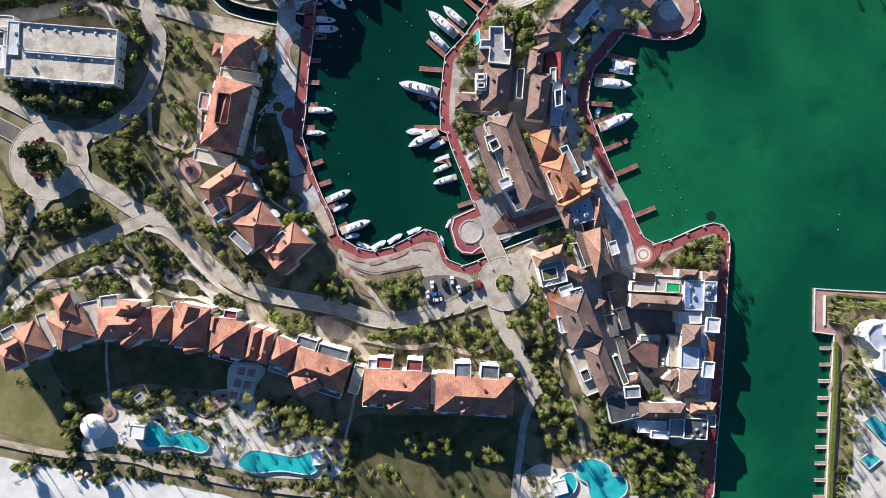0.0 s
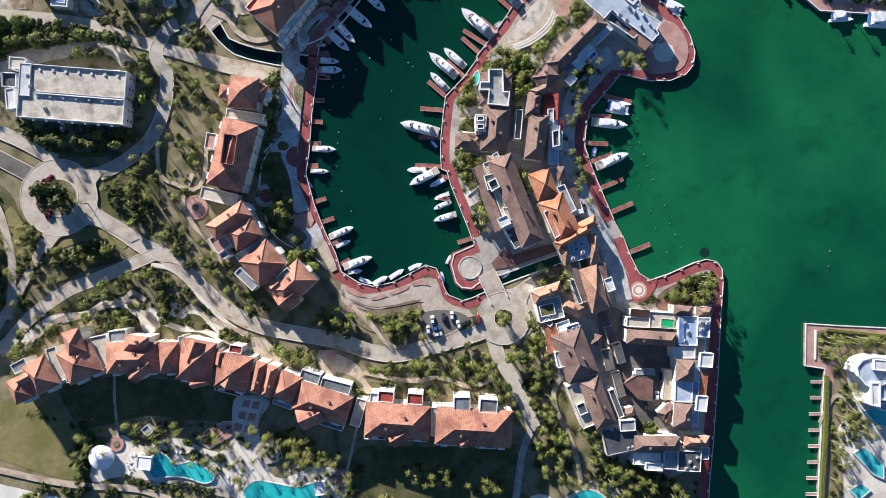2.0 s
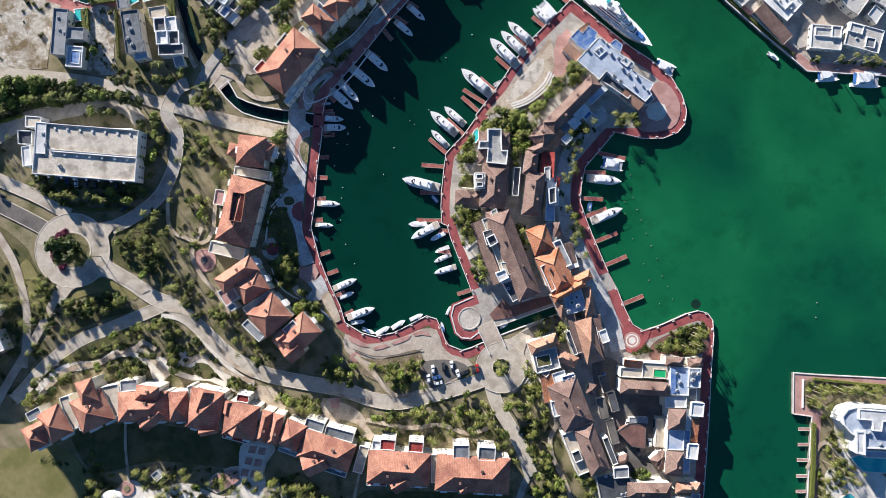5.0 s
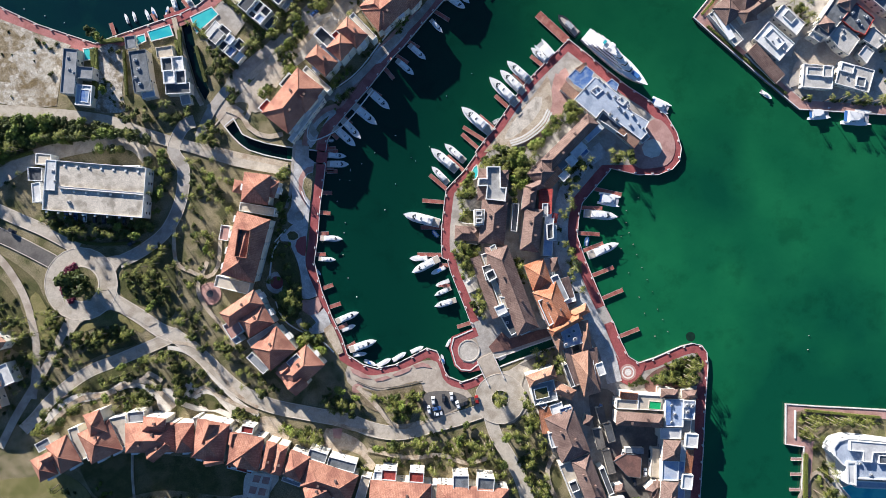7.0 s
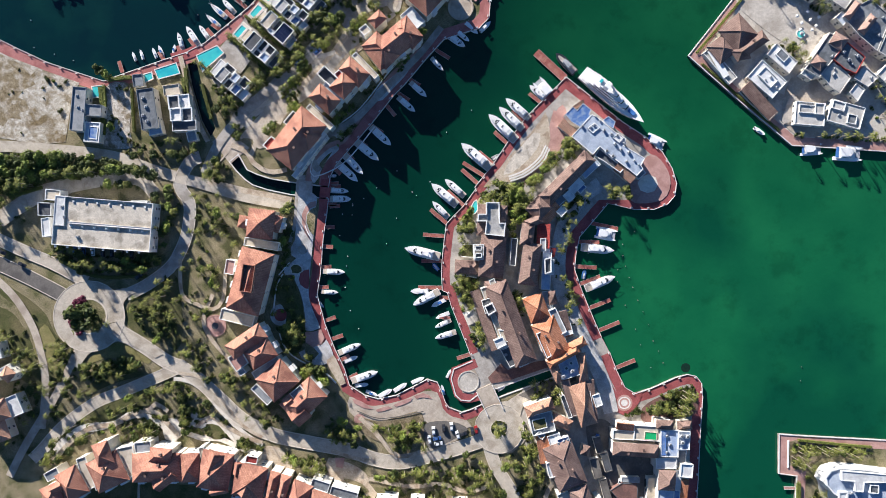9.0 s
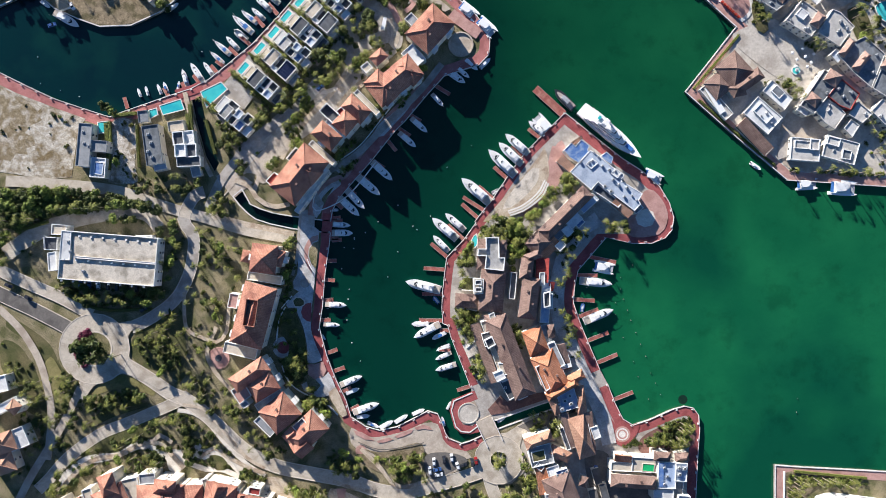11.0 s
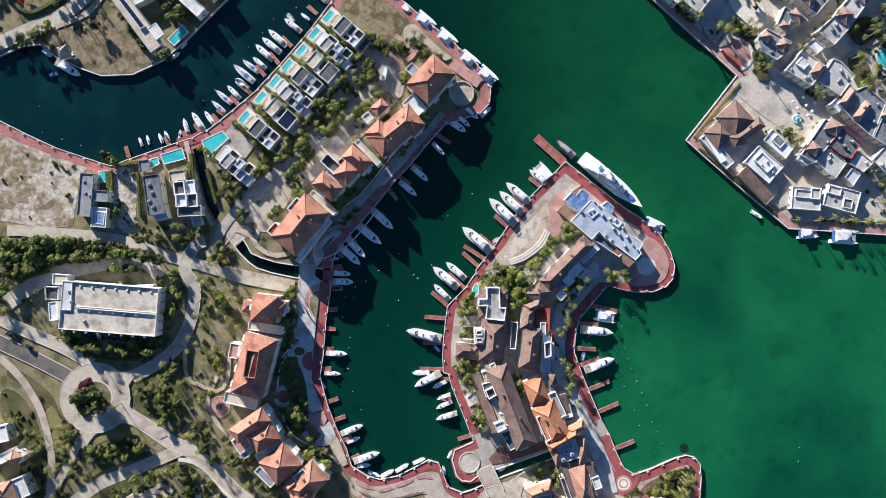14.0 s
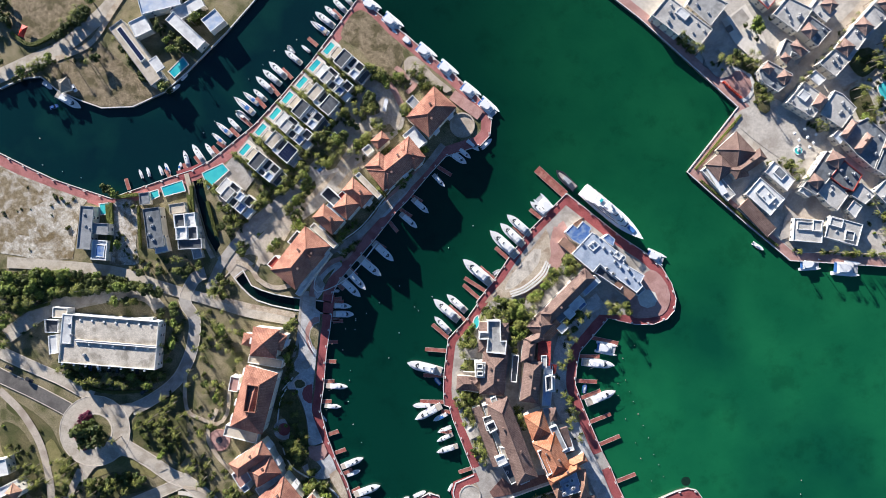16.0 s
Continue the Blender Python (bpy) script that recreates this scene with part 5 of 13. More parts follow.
QUAY_6 = [(14.8, 23.3), (11.8, 31.1), (7.1, 42.7), (4.0, 50.4), (2.1, 57.1), (-0.7, 58.2), (-1.2, 67.0), (-0.9, 75.3), (0.2, 86.3), (1.3, 94.6), (4.9, 98.7), (10.4, 104.2), (17.3, 113.9), (16.6, 114.5), (27.0, 128.0), (36.0, 141.6), (45.0, 153.7), (57.0, 165.8), (66.3, 175.2)]
QUAY_7 = [(66.3, 175.2), (76.6, 167.2), (85.7, 160.0), (97.8, 150.5), (110.0, 142.8), (119.1, 134.7), (124.6, 125.7), (127.1, 117.5), (126.2, 110.6), (122.3, 106.0), (114.7, 103.0), (104.1, 102.9), (88.4, 106.5), (89.4, 105.8), (74.2, 87.8), (72.2, 78.2), (71.7, 69.9), (75.1, 60.2), (78.4, 51.9), (82.6, 42.2), (86.5, 33.3)]
QUAY_8 = [(91.0, 25.0), (95.2, 14.4), (99.4, 6.1), (105.0, 2.8), (113.4, 5.5), (127.4, 11.7), (133.5, 13.3), (138.5, 12.2), (141.4, 8.3), (142.0, 0.5), (140.9, -16.2), (139.7, -44.1), (137.6, -77.7), (135.7, -100.2), (134.4, -123.2), (131.1, -184.7), (125.9, -298.2)]
FAR = 2600.0
MAINLAND = [*QUAY_1, *QUAY_2[1:], *QUAY_3[1:-1], *QUAY_4, *QUAY_5[1:], *QUAY_6, *QUAY_7[1:], *QUAY_8, (90.0, -FAR), (-FAR, -FAR), (-FAR, 260.0), (-420.0, 235.0)]
SIDE_CANAL = [(-139.9, 183.9), (-134.9, 183.9), (-131.7, 170.1), (-126.6, 152.2), (-124.0, 145.7), (-126.5, 140.9), (-131.5, 149.8), (-137.2, 170.0)]
sea = slab_mesh(bmesh.new(), [[(-FAR, -FAR), (FAR, -FAR), (FAR, FAR), (-FAR, FAR)]], -6.0, -1.4)
structure(new("water", mesh_of(sea, "water", MAT["water"])), "emerald green harbour water with faint ripples", "water")

basin = slab_mesh(bmesh.new(), [[(-338.5, 232.4), (-245.2, 194.1), (-184.0, 169.6), (-152.2, 181.3), (-121.4, 197.7), (-90.6, 227.6), (-47.4, 284.0), (-60.0, 300.2), (-154.0, 343.4), (-340.4, 341.8)]], -5.0, -1.38)
structure(new("water_inner_basin", mesh_of(basin, "water_inner_basin", MAT["basin"])), "dark teal water of the inner basin", "water")
land = slab_mesh(bmesh.new(), [MAINLAND, SIDE_CANAL], -5.5, 0.0, side=1)
structure(new("ground", mesh_of(land, "ground", [MAT["land"], MAT["quay"]])), "olive and tan garden ground behind concrete quays", "ground")
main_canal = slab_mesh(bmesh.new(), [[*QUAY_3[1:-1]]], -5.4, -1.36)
structure(new("water_canal", mesh_of(main_canal, "water_canal", MAT["canalwater"])), "still water of a walled canal, painted with wall shade", "water")
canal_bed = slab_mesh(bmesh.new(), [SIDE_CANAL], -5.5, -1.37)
structure(new("water_side_canal", mesh_of(canal_bed, "water_side_canal", MAT["canalwater"])), "water of a narrow walled canal, painted with wall shade", "water")
QUAY_NE = [(58.9, 310.6), (91.9, 283.5), (106.0, 272.6), (128.0, 253.0), (143.7, 238.9), (161.0, 223.4), (146.9, 205.1), (132.8, 187.1), (146.9, 174.7), (165.6, 158.6), (178.2, 148.3), (190.0, 138.4), (215.7, 137.0), (243.3, 135.3), (347.6, 130.5)]
QUAY_SE = [(370.2, -29.1), (219.6, -21.1), (200.4, -20.2), (183.8, -19.1), (183.7, -40.9), (193.6, -42.3), (192.3, -66.7), (191.1, -94.8), (190.2, -123.5), (187.6, -199.2), (185.4, -298.8)]
QUAY_NW = [(-368.7, 201.1), (-282.7, 220.3), (-245.8, 230.5), (-233.4, 236.2), (-223.6, 237.3), (-214.8, 230.1), (-202.3, 224.6), (-189.9, 220.3), (-172.8, 221.1), (-155.9, 229.0), (-143.5, 240.0), (-122.0, 262.1), (-105.1, 281.9), (-85.0, 309.4), (-29.2, 376.2)]
for name, outline in (("ground_north_east", [*QUAY_NE, (FAR, 120.0), (FAR, FAR), (-100.0, FAR), (60.0, 320.0)]),
                      ("ground_south_east", [*QUAY_SE, (250.0, -FAR), (FAR, -FAR), (FAR, -60.0)]),
                      ("ground_north_west", [*QUAY_NW, (-60.0, FAR), (-FAR, FAR), (-FAR, 330.0)])):
    bm = slab_mesh(bmesh.new(), [outline], -5.5, 0.0, side=1)
    structure(new(name, mesh_of(bm, name, [MAT["land"], MAT["quay"]])), "garden ground behind a concrete quay", "ground")
PENINSULA = [(61.2, 11.9), (60.7, 16.1), (46.5, 11.1), (29.8, 5.0), (22.1, 3.9), (18.7, 1.1), (14.8, -1.9), (9.8, -1.4), (6.8, 1.4), (4.3, 10.3), (5.7, 15.8), (15.9, 20.3), (14.8, 23.3), (11.8, 31.1), (7.1, 42.7), (4.0, 50.4), (2.1, 57.1), (-0.7, 58.2), (-1.2, 67.0), (-0.9, 75.3), (0.2, 86.3), (1.3, 94.6), (4.9, 98.7), (10.4, 104.2), (17.3, 113.9), (16.6, 114.5), (27.0, 128.0), (36.0, 141.6), (45.0, 153.7), (57.0, 165.8), (66.3, 175.2), (76.6, 167.2), (85.7, 160.0), (97.8, 150.5), (110.0, 142.8), (119.1, 134.7), (124.6, 125.7)]
PENINSULA += [(127.1, 117.5), (126.2, 110.6), (122.3, 106.0), (114.7, 103.0), (104.1, 102.9), (88.4, 106.5), (89.4, 105.8), (74.2, 87.8), (72.2, 78.2), (71.7, 69.9), (75.1, 60.2), (78.4, 51.9), (82.6, 42.2), (86.5, 33.3), (91.0, 25.0), (95.2, 14.4), (99.4, 6.1), (105.0, 2.8), (113.4, 5.5), (127.4, 11.7), (133.5, 13.3), (138.5, 12.2), (141.4, 8.3), (142.0, 0.5), (140.9, -16.2), (139.7, -44.1), (137.6, -77.7), (136.8, -89.0), (116.6, -97.3), (97.0, -91.6), (77.4, -84.5), (71.7, -69.1), (60.5, -48.2), (52.1, -32.8), (41.0, -21.7), (34.0, -7.8), (45.1, 6.1)]
sheet("pavement_peninsula", PENINSULA, "stone", "grey stone paving between the peninsula houses", curved=False, clear=False)
sheet('pavement_north_east', [(96.6, 281.0), (109.2, 273.3), (128.0, 256.1), (143.7, 242.1), (162.5, 224.0), (148.4, 204.5), (135.9, 187.8), (146.9, 177.8), (165.6, 161.7), (178.2, 151.5), (190.7, 142.2), (215.7, 140.7), (243.3, 139.3), (347.7, 136.7), (349.4, 379.8), (159.5, 378.0), (106.0, 301.6)], 'townstone', 'grey and cream street paving round the quayside houses', curved=False, clear=False)
# ---- promenades ----
strip("promenade", QUAY_1, 6.2, "rosebrick", "dark red brick promenade with a white stone coping", "promenade", curved=False, left=0.0)
strip("quay_coping", QUAY_1, 0.36, "coping", "white stone coping along the quay edge", "coping", curved=False, left=0.1, z=0.42, thick=0.4, clear=False)
strip("promenade", QUAY_2, 5.6, "rosebrick", "dark red brick promenade with a white stone coping", "promenade", curved=False, left=0.0)
strip("quay_coping", QUAY_2, 0.36, "coping", "white stone coping along the quay edge", "coping", curved=False, left=0.1, z=0.42, thick=0.4, clear=False)
strip("promenade", QUAY_4, 4.8, "brick", "dark red brick promenade with a white stone coping", "promenade", curved=False, left=0.0)
strip("quay_coping", QUAY_4, 0.36, "coping", "white stone coping along the quay edge", "coping", curved=False, left=0.1, z=0.42, thick=0.4, clear=False)
strip("promenade", QUAY_6, 4.6, "brick", "dark red brick promenade with a white stone coping", "promenade", curved=False, left=0.0)
strip("quay_coping", QUAY_6, 0.36, "coping", "white stone coping along the quay edge", "coping", curved=False, left=0.1, z=0.42, thick=0.4, clear=False)
strip("promenade", QUAY_7, 5.4, "brick", "dark red brick promenade with a white stone coping", "promenade", curved=False, left=0.0)
strip("quay_coping", QUAY_7, 0.36, "coping", "white stone coping along the quay edge", "coping", curved=False, left=0.1, z=0.42, thick=0.4, clear=False)
strip("promenade", QUAY_8, 5.2, "brick", "dark red brick promenade with a white stone coping", "promenade", curved=False, left=0.0)
strip("quay_coping", QUAY_8, 0.36, "coping", "white stone coping along the quay edge", "coping", curved=False, left=0.1, z=0.42, thick=0.4, clear=False)
strip('promenade', [(20.4, -1.4), (14.8, -2.7), (9.8, -2.2), (6.2, 0.9), (3.5, 10.3), (4.8, 16.4), (17.3, 21.4)], 5.0, 'brick', 'dark red brick path round a small plaza', left=0.0, curved=False)
for line, side in ((QUAY_3, 0.1), (QUAY_5, 0.1), (QUAY_NW, 0.9)):
    strip("quay_wall", line, 0.6, "coping", "pale stone capping of a canal wall", "coping", curved=False, left=side, z=0.30, thick=0.4, clear=False)
strip("promenade", QUAY_NE, 5.0, "pinkbrick", "faded pink brick promenade along the quay", "promenade", curved=False, left=1.0)
strip("quay_coping", QUAY_NE, 0.5, "coping", "pale stone coping along the quay edge", "coping", curved=False, left=0.9, z=0.42, thick=0.4, clear=False)
strip("promenade", QUAY_SE, 5.2, "pinkbrick", "faded pink brick promenade along the quay", "promenade", curved=False, left=1.0)
strip("quay_coping", QUAY_SE, 0.5, "coping", "pale stone coping along the quay edge", "coping", curved=False, left=0.9, z=0.42, thick=0.4, clear=False)
# ---- grounds ----
sheet('beach', [(-232.9, -98.8), (-216.5, -101.1), (-200.0, -105.0), (-175.3, -109.6), (-147.7, -113.0), (-120.1, -118.2), (-98.0, -124.4), (-84.2, -144.0), (-84.8, -296.0), (-465.3, -292.2), (-461.7, -97.9), (-298.6, -98.5)], 'sand', 'white beach sand with raked tracks', category='beach', clear=False)
sheet('lawn', [(-239.8, 61.4), (-228.2, 55.7), (-215.4, 45.3), (-209.5, 33.7), (-199.1, 23.3), (-202.4, 11.7), (-210.5, 7.1), (-215.2, 21.0), (-221.1, 34.9), (-229.3, 47.6), (-239.7, 55.6)], 'lawn', 'mown green lawn between the path and the road', category='lawn', clear=False)
sheet('lawn', [(-170.4, 50.1), (-163.5, 56.0), (-153.1, 61.8), (-146.2, 67.7), (-142.1, 53.8), (-141.3, 37.5), (-143.6, 25.9), (-154.0, 30.5), (-164.5, 33.9), (-170.8, 39.2)], 'lawn', 'mown green lawn beside the roundabout', category='lawn', clear=False)
sheet('lawn', [(-242.0, 47.5), (-232.7, 45.2), (-224.5, 33.7), (-219.8, 20.9), (-217.4, 7.0), (-227.8, 9.3), (-232.5, 20.9), (-241.8, 32.4)], 'lawn', 'mown green lawn beside the white houses', category='lawn', clear=False)
sheet('lawn_south', [(-216.1, -58.6), (-199.6, -57.3), (-186.0, -68.4), (-183.4, -87.8), (-182.1, -97.6), (-199.9, -94.7), (-216.4, -89.1), (-238.3, -82.1), (-238.1, -62.7)], 'sunlawn', 'mown olive-green lawn, evening light in its colour', category='lawn', clear=False)
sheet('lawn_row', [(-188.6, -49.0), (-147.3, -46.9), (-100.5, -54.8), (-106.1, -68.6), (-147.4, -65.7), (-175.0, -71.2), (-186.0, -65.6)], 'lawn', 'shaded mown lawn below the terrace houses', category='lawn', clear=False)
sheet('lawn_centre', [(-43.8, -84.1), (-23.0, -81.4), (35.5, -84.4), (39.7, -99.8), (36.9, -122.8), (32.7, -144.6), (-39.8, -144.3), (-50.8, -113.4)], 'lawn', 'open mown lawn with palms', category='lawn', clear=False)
sheet('pool_terrace', [(-161.3, -75.4), (-150.3, -81.0), (-133.7, -76.9), (-111.7, -83.9), (-106.1, -71.4), (-103.3, -56.1), (-86.7, -58.1), (-92.3, -71.5), (-84.1, -96.5), (-61.9, -91.1), (-48.0, -96.7), (-50.8, -110.6), (-67.5, -112.8), (-92.4, -111.0), (-106.3, -106.2), (-125.6, -102.0), (-142.1, -99.1), (-161.4, -96.3), (-175.2, -99.0), (-175.1, -87.9)], 'deck', 'pale stone pool terrace with long palm shadows', category='terrace', clear=False)
sheet('pool_terrace', [(39.7, -111.0), (49.4, -105.5), (60.6, -108.3), (77.4, -98.6), (91.4, -105.6), (97.1, -123.0), (88.7, -144.9), (41.1, -144.7), (34.1, -122.8)], 'deck', 'pale stone terrace round a lagoon pool', category='terrace', clear=False)
sheet('bare_lot', [(-254.9, 192.1), (-245.2, 188.6), (-235.4, 183.7), (-212.7, 175.1), (-197.1, 169.7), (-200.9, 164.5), (-204.6, 137.5), (-220.2, 136.3), (-234.8, 139.0), (-254.2, 141.5)], 'scrublot', 'bare limestone vacant lot with brown scrub', category='lot', clear=False, curved=False)
sheet('scrub', [(-254.9, 191.1), (-245.1, 187.6), (-235.4, 182.8), (-226.0, 178.3), (-220.8, 176.0), (-224.3, 172.4), (-220.7, 168.7), (-226.8, 165.9), (-230.3, 161.7), (-225.7, 159.5), (-224.0, 154.9), (-229.2, 153.3), (-228.5, 149.7), (-234.6, 150.3), (-238.1, 145.9), (-241.7, 147.0), (-243.9, 141.5), (-254.2, 142.4)], 'scrubbrown', 'dry brown scrub on the vacant lot', category='lot', clear=False)
sheet('bare_lot', [(-183.3, 167.6), (-170.9, 169.5), (-169.1, 158.1), (-170.2, 144.7), (-168.4, 135.4), (-177.9, 134.2), (-184.4, 135.3), (-182.1, 149.1)], 'gravel', 'bare white limestone vacant lot between villas', category='lot', clear=False)
sheet('dry_lot', [(-212.0, 255.1), (-196.5, 258.4), (-182.5, 249.1), (-168.4, 236.7), (-155.9, 229.6), (-172.8, 222.3), (-189.9, 221.6), (-202.3, 225.9), (-214.8, 231.7), (-218.0, 242.6)], 'dry', 'brown grass lot on the basin shore', category='lot', clear=False)
sheet('dry_lot', [(-237.2, 286.2), (-203.1, 289.6), (-195.3, 280.3), (-209.0, 266.1), (-224.5, 258.2), (-236.9, 264.3)], 'dry', 'dry olive field behind hedges', category='lot', clear=False)
sheet('dry_lot', [(-58.8, 261.9), (-48.0, 275.8), (-31.6, 262.1), (-24.7, 254.7), (-23.7, 249.6), (-28.4, 239.0), (-33.3, 237.0), (-41.5, 245.1), (-48.4, 253.9)], 'dry', 'brown grass lot at the promenade', category='lot', clear=False)
sheet('lawn', [(-193.4, 18.9), (-187.2, 24.7), (-181.1, 27.6), (-175.5, 29.5), (-169.2, 27.5), (-160.6, 23.0), (-157.1, 19.8), (-159.1, 17.8), (-164.9, 19.8), (-173.5, 21.5), (-182.2, 21.2), (-189.4, 18.3)], 'sunlawn', 'small lawn beside the roundabout, painted sunlit', category='lawn', clear=True, curved=False)
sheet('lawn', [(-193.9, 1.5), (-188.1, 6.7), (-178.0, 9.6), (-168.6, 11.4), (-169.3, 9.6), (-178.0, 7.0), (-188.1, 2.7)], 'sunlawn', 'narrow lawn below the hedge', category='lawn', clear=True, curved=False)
sheet('plaza', [(-50.6, 0.6), (-39.5, -4.4), (-22.9, -1.6), (-10.4, 3.4), (-2.9, 2.8), (0.1, -5.5), (4.8, -10.0), (13.2, -12.2), (15.9, -15.5), (2.1, -17.4), (-9.0, -13.3), (-22.9, -13.8), (-34.0, -16.0), (-43.7, -12.7), (-50.6, -7.7)], 'plaza', 'pale paved waterfront plaza with red bands', category='plaza')
sheet('viewing_plaza', [(9.0, 7.5), (12.6, 13.9), (17.3, 15.8), (19.3, 8.9), (16.5, 2.0), (10.9, 2.8)], 'plaza', 'small round viewing plaza', category='plaza')
sheet('amphitheatre', [(21.5, 114.5), (28.4, 116.7), (39.3, 118.3), (48.6, 123.7), (54.2, 130.8), (57.6, 139.9), (57.5, 147.7), (55.0, 155.8), (52.5, 151.4), (46.9, 144.2), (39.2, 135.7), (31.4, 126.4)], 'path', 'pale amphitheatre floor beside the quay', category='plaza', clear=True)
sheet('amphitheatre_stage', [(32.4, 121.4), (36.1, 129.8), (42.3, 137.3), (48.5, 144.2), (52.2, 144.2), (51.6, 137.7), (46.1, 130.2), (37.1, 122.7)], 'stage', 'white stained stone stage floor', category='plaza', clear=True)
strip('red_walk', [(60.9, 156.4), (58.8, 147.7), (59.4, 140.8), (55.7, 130.5), (50.1, 123.3), (42.4, 117.1)], 3.0, 'pinkbrick', 'red brick walk behind the amphitheatre seats', category='path', clear=True)
sheet('garden_lawn', [(8.7, 65.6), (17.3, 65.1), (18.7, 51.0), (14.8, 47.7), (9.8, 56.0)], 'lawn', 'small green lawn beside the promenade', category='lawn', clear=False)
sheet('garden_lawn', [(10.4, 83.0), (17.3, 83.0), (16.8, 77.2), (9.8, 77.2)], 'lawn', 'small green lawn in a walled garden', category='lawn', clear=False)
sheet('red_walk', [(60.0, 153.8), (64.5, 159.9), (67.6, 150.9), (64.6, 138.8), (60.2, 131.3), (58.6, 141.8)], 'pinkbrick', 'red brick walk beside the amphitheatre', category='pavement')
sheet('forecourt', [(-104.5, -28.4), (-86.6, -32.6), (-61.7, -41.0), (-39.6, -46.6), (-36.8, -54.9), (-61.7, -43.7), (-86.6, -36.8), (-94.9, -34.8)], 'path', 'pale forecourt north of the terrace houses', category='forecourt')
sheet('forecourt', [(-61.7, -32.6), (-45.1, -38.2), (-39.6, -46.0), (-50.7, -43.8), (-61.7, -41.0)], 'path', 'pale paved forecourt', category='forecourt')
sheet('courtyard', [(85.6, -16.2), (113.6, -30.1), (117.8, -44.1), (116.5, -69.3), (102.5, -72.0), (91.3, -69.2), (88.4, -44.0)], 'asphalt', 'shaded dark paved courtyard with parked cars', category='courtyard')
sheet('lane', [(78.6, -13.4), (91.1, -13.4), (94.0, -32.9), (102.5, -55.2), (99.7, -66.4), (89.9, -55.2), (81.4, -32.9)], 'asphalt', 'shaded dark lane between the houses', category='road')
sheet('plaza', [(163.2, 221.8), (181.4, 225.1), (206.5, 209.5), (219.0, 200.2), (206.4, 189.2), (190.7, 192.2), (175.1, 201.5), (159.4, 215.5)], 'townstone', 'pale open square with cafe tables', category='plaza')
sheet('plaza', [(190.7, 176.5), (206.4, 173.5), (212.7, 165.7), (209.5, 145.4), (190.7, 145.3), (184.4, 157.7)], 'plaza', 'pale paved court beside the quay', category='plaza')
sheet('driveway_court', [(-55.3, 228.5), (-43.5, 236.4), (-27.8, 225.6), (-24.0, 211.5), (-41.6, 194.2), (-58.7, 175.3), (-83.4, 156.4), (-108.2, 145.3), (-115.1, 152.4), (-89.8, 175.1), (-68.2, 198.6)], 'stone', 'grey-brown paving between villas and apartments', category='forecourt', clear=False)
strip('driveway', [(-55.3, 226.0), (-52.2, 232.2), (-44.1, 235.5), (-34.1, 231.2), (-27.8, 220.9), (-29.3, 211.5), (-37.7, 206.7), (-48.9, 213.5)], 4.6, 'road', 'curving pale driveway loop behind the villas', closed=True)
strip('driveway', [(-46.4, 210.4), (-55.7, 194.1), (-68.1, 184.6), (-80.5, 175.1), (-92.8, 162.5), (-108.3, 150.0)], 4.4, 'road', 'pale driveway between villas and apartments')
strip('driveway', [(-30.8, 209.9), (-40.1, 195.7), (-50.9, 186.3), (-58.7, 176.8)], 3.6, 'path', 'pale winding walk between apartments')
strip('driveway', [(-71.3, 203.3), (-61.9, 190.9), (-55.6, 186.2)], 3.0, 'path', 'pale walk through the gardens')
sheet('garden_bed', [(-71.7, 196.2), (-63.0, 206.2), (-53.6, 199.4), (-58.6, 191.2), (-65.4, 186.8)], 'land', 'planted bed between the driveways', category='garden', clear=False)
sheet('garden_bed', [(-88.6, 177.3), (-77.8, 184.9), (-71.5, 178.1), (-80.8, 169.6)], 'land', 'planted bed between the driveways', category='garden', clear=False)
sheet('garden_bed', [(-90.6, 157.4), (-83.8, 163.1), (-75.7, 156.3), (-80.6, 150.9)], 'land', 'planted bed before the apartments', category='garden', clear=False)
sheet('garden_bed', [(-103.9, 149.9), (-93.1, 155.5), (-89.3, 146.9), (-98.5, 140.0)], 'land', 'planted bed before the apartments', category='garden', clear=False)
sheet('garden_bed', [(-51.5, 199.4), (-43.7, 207.6), (-38.1, 210.7), (-31.3, 212.7), (-28.2, 208.9), (-40.6, 206.3), (-46.8, 197.6)], 'land', 'planted bed behind the long apartment house', category='garden', clear=False)
strip('garden_path', [(-89.9, 148.4), (-83.2, 160.0), (-75.2, 171.2), (-65.9, 180.6), (-58.5, 190.0), (-53.6, 198.1), (-46.2, 206.3)], 2.6, 'path', 'pale stone walk through the beds', category='path', clear=False)
strip('garden_path', [(-104.6, 131.2), (-100.4, 141.2), (-93.0, 150.6), (-83.8, 156.2)], 2.4, 'path', 'pale stone walk through the beds', category='path', clear=False)
strip('garden_path', [(-77.8, 187.4), (-68.5, 185.0), (-59.2, 187.5)], 2.0, 'deck', 'pale stone walk through the beds', category='path', clear=False)
sheet('garden_circle', [(-103.5, 139.0), (-102.3, 142.1), (-99.2, 143.4), (-96.0, 141.9), (-95.1, 138.7), (-96.6, 135.6), (-100.0, 134.7), (-102.5, 135.9)], 'plaza', 'round paved garden circle', category='pavement', clear=False)
sheet('garden_island', [(-48.2, 221.9), (-43.9, 228.2), (-38.2, 225.1), (-37.0, 218.9), (-43.8, 217.3)], 'land', 'planted oval island in the driveway', category='garden', clear=False)
sheet('driveway', [(-123.8, 125.0), (-108.5, 143.7), (-90.0, 162.4), (-83.8, 156.2), (-96.1, 143.7), (-89.8, 134.4), (-108.4, 140.5), (-117.6, 131.2)], 'plaza', 'pale courtyard paving before a red-roofed house', category='road')
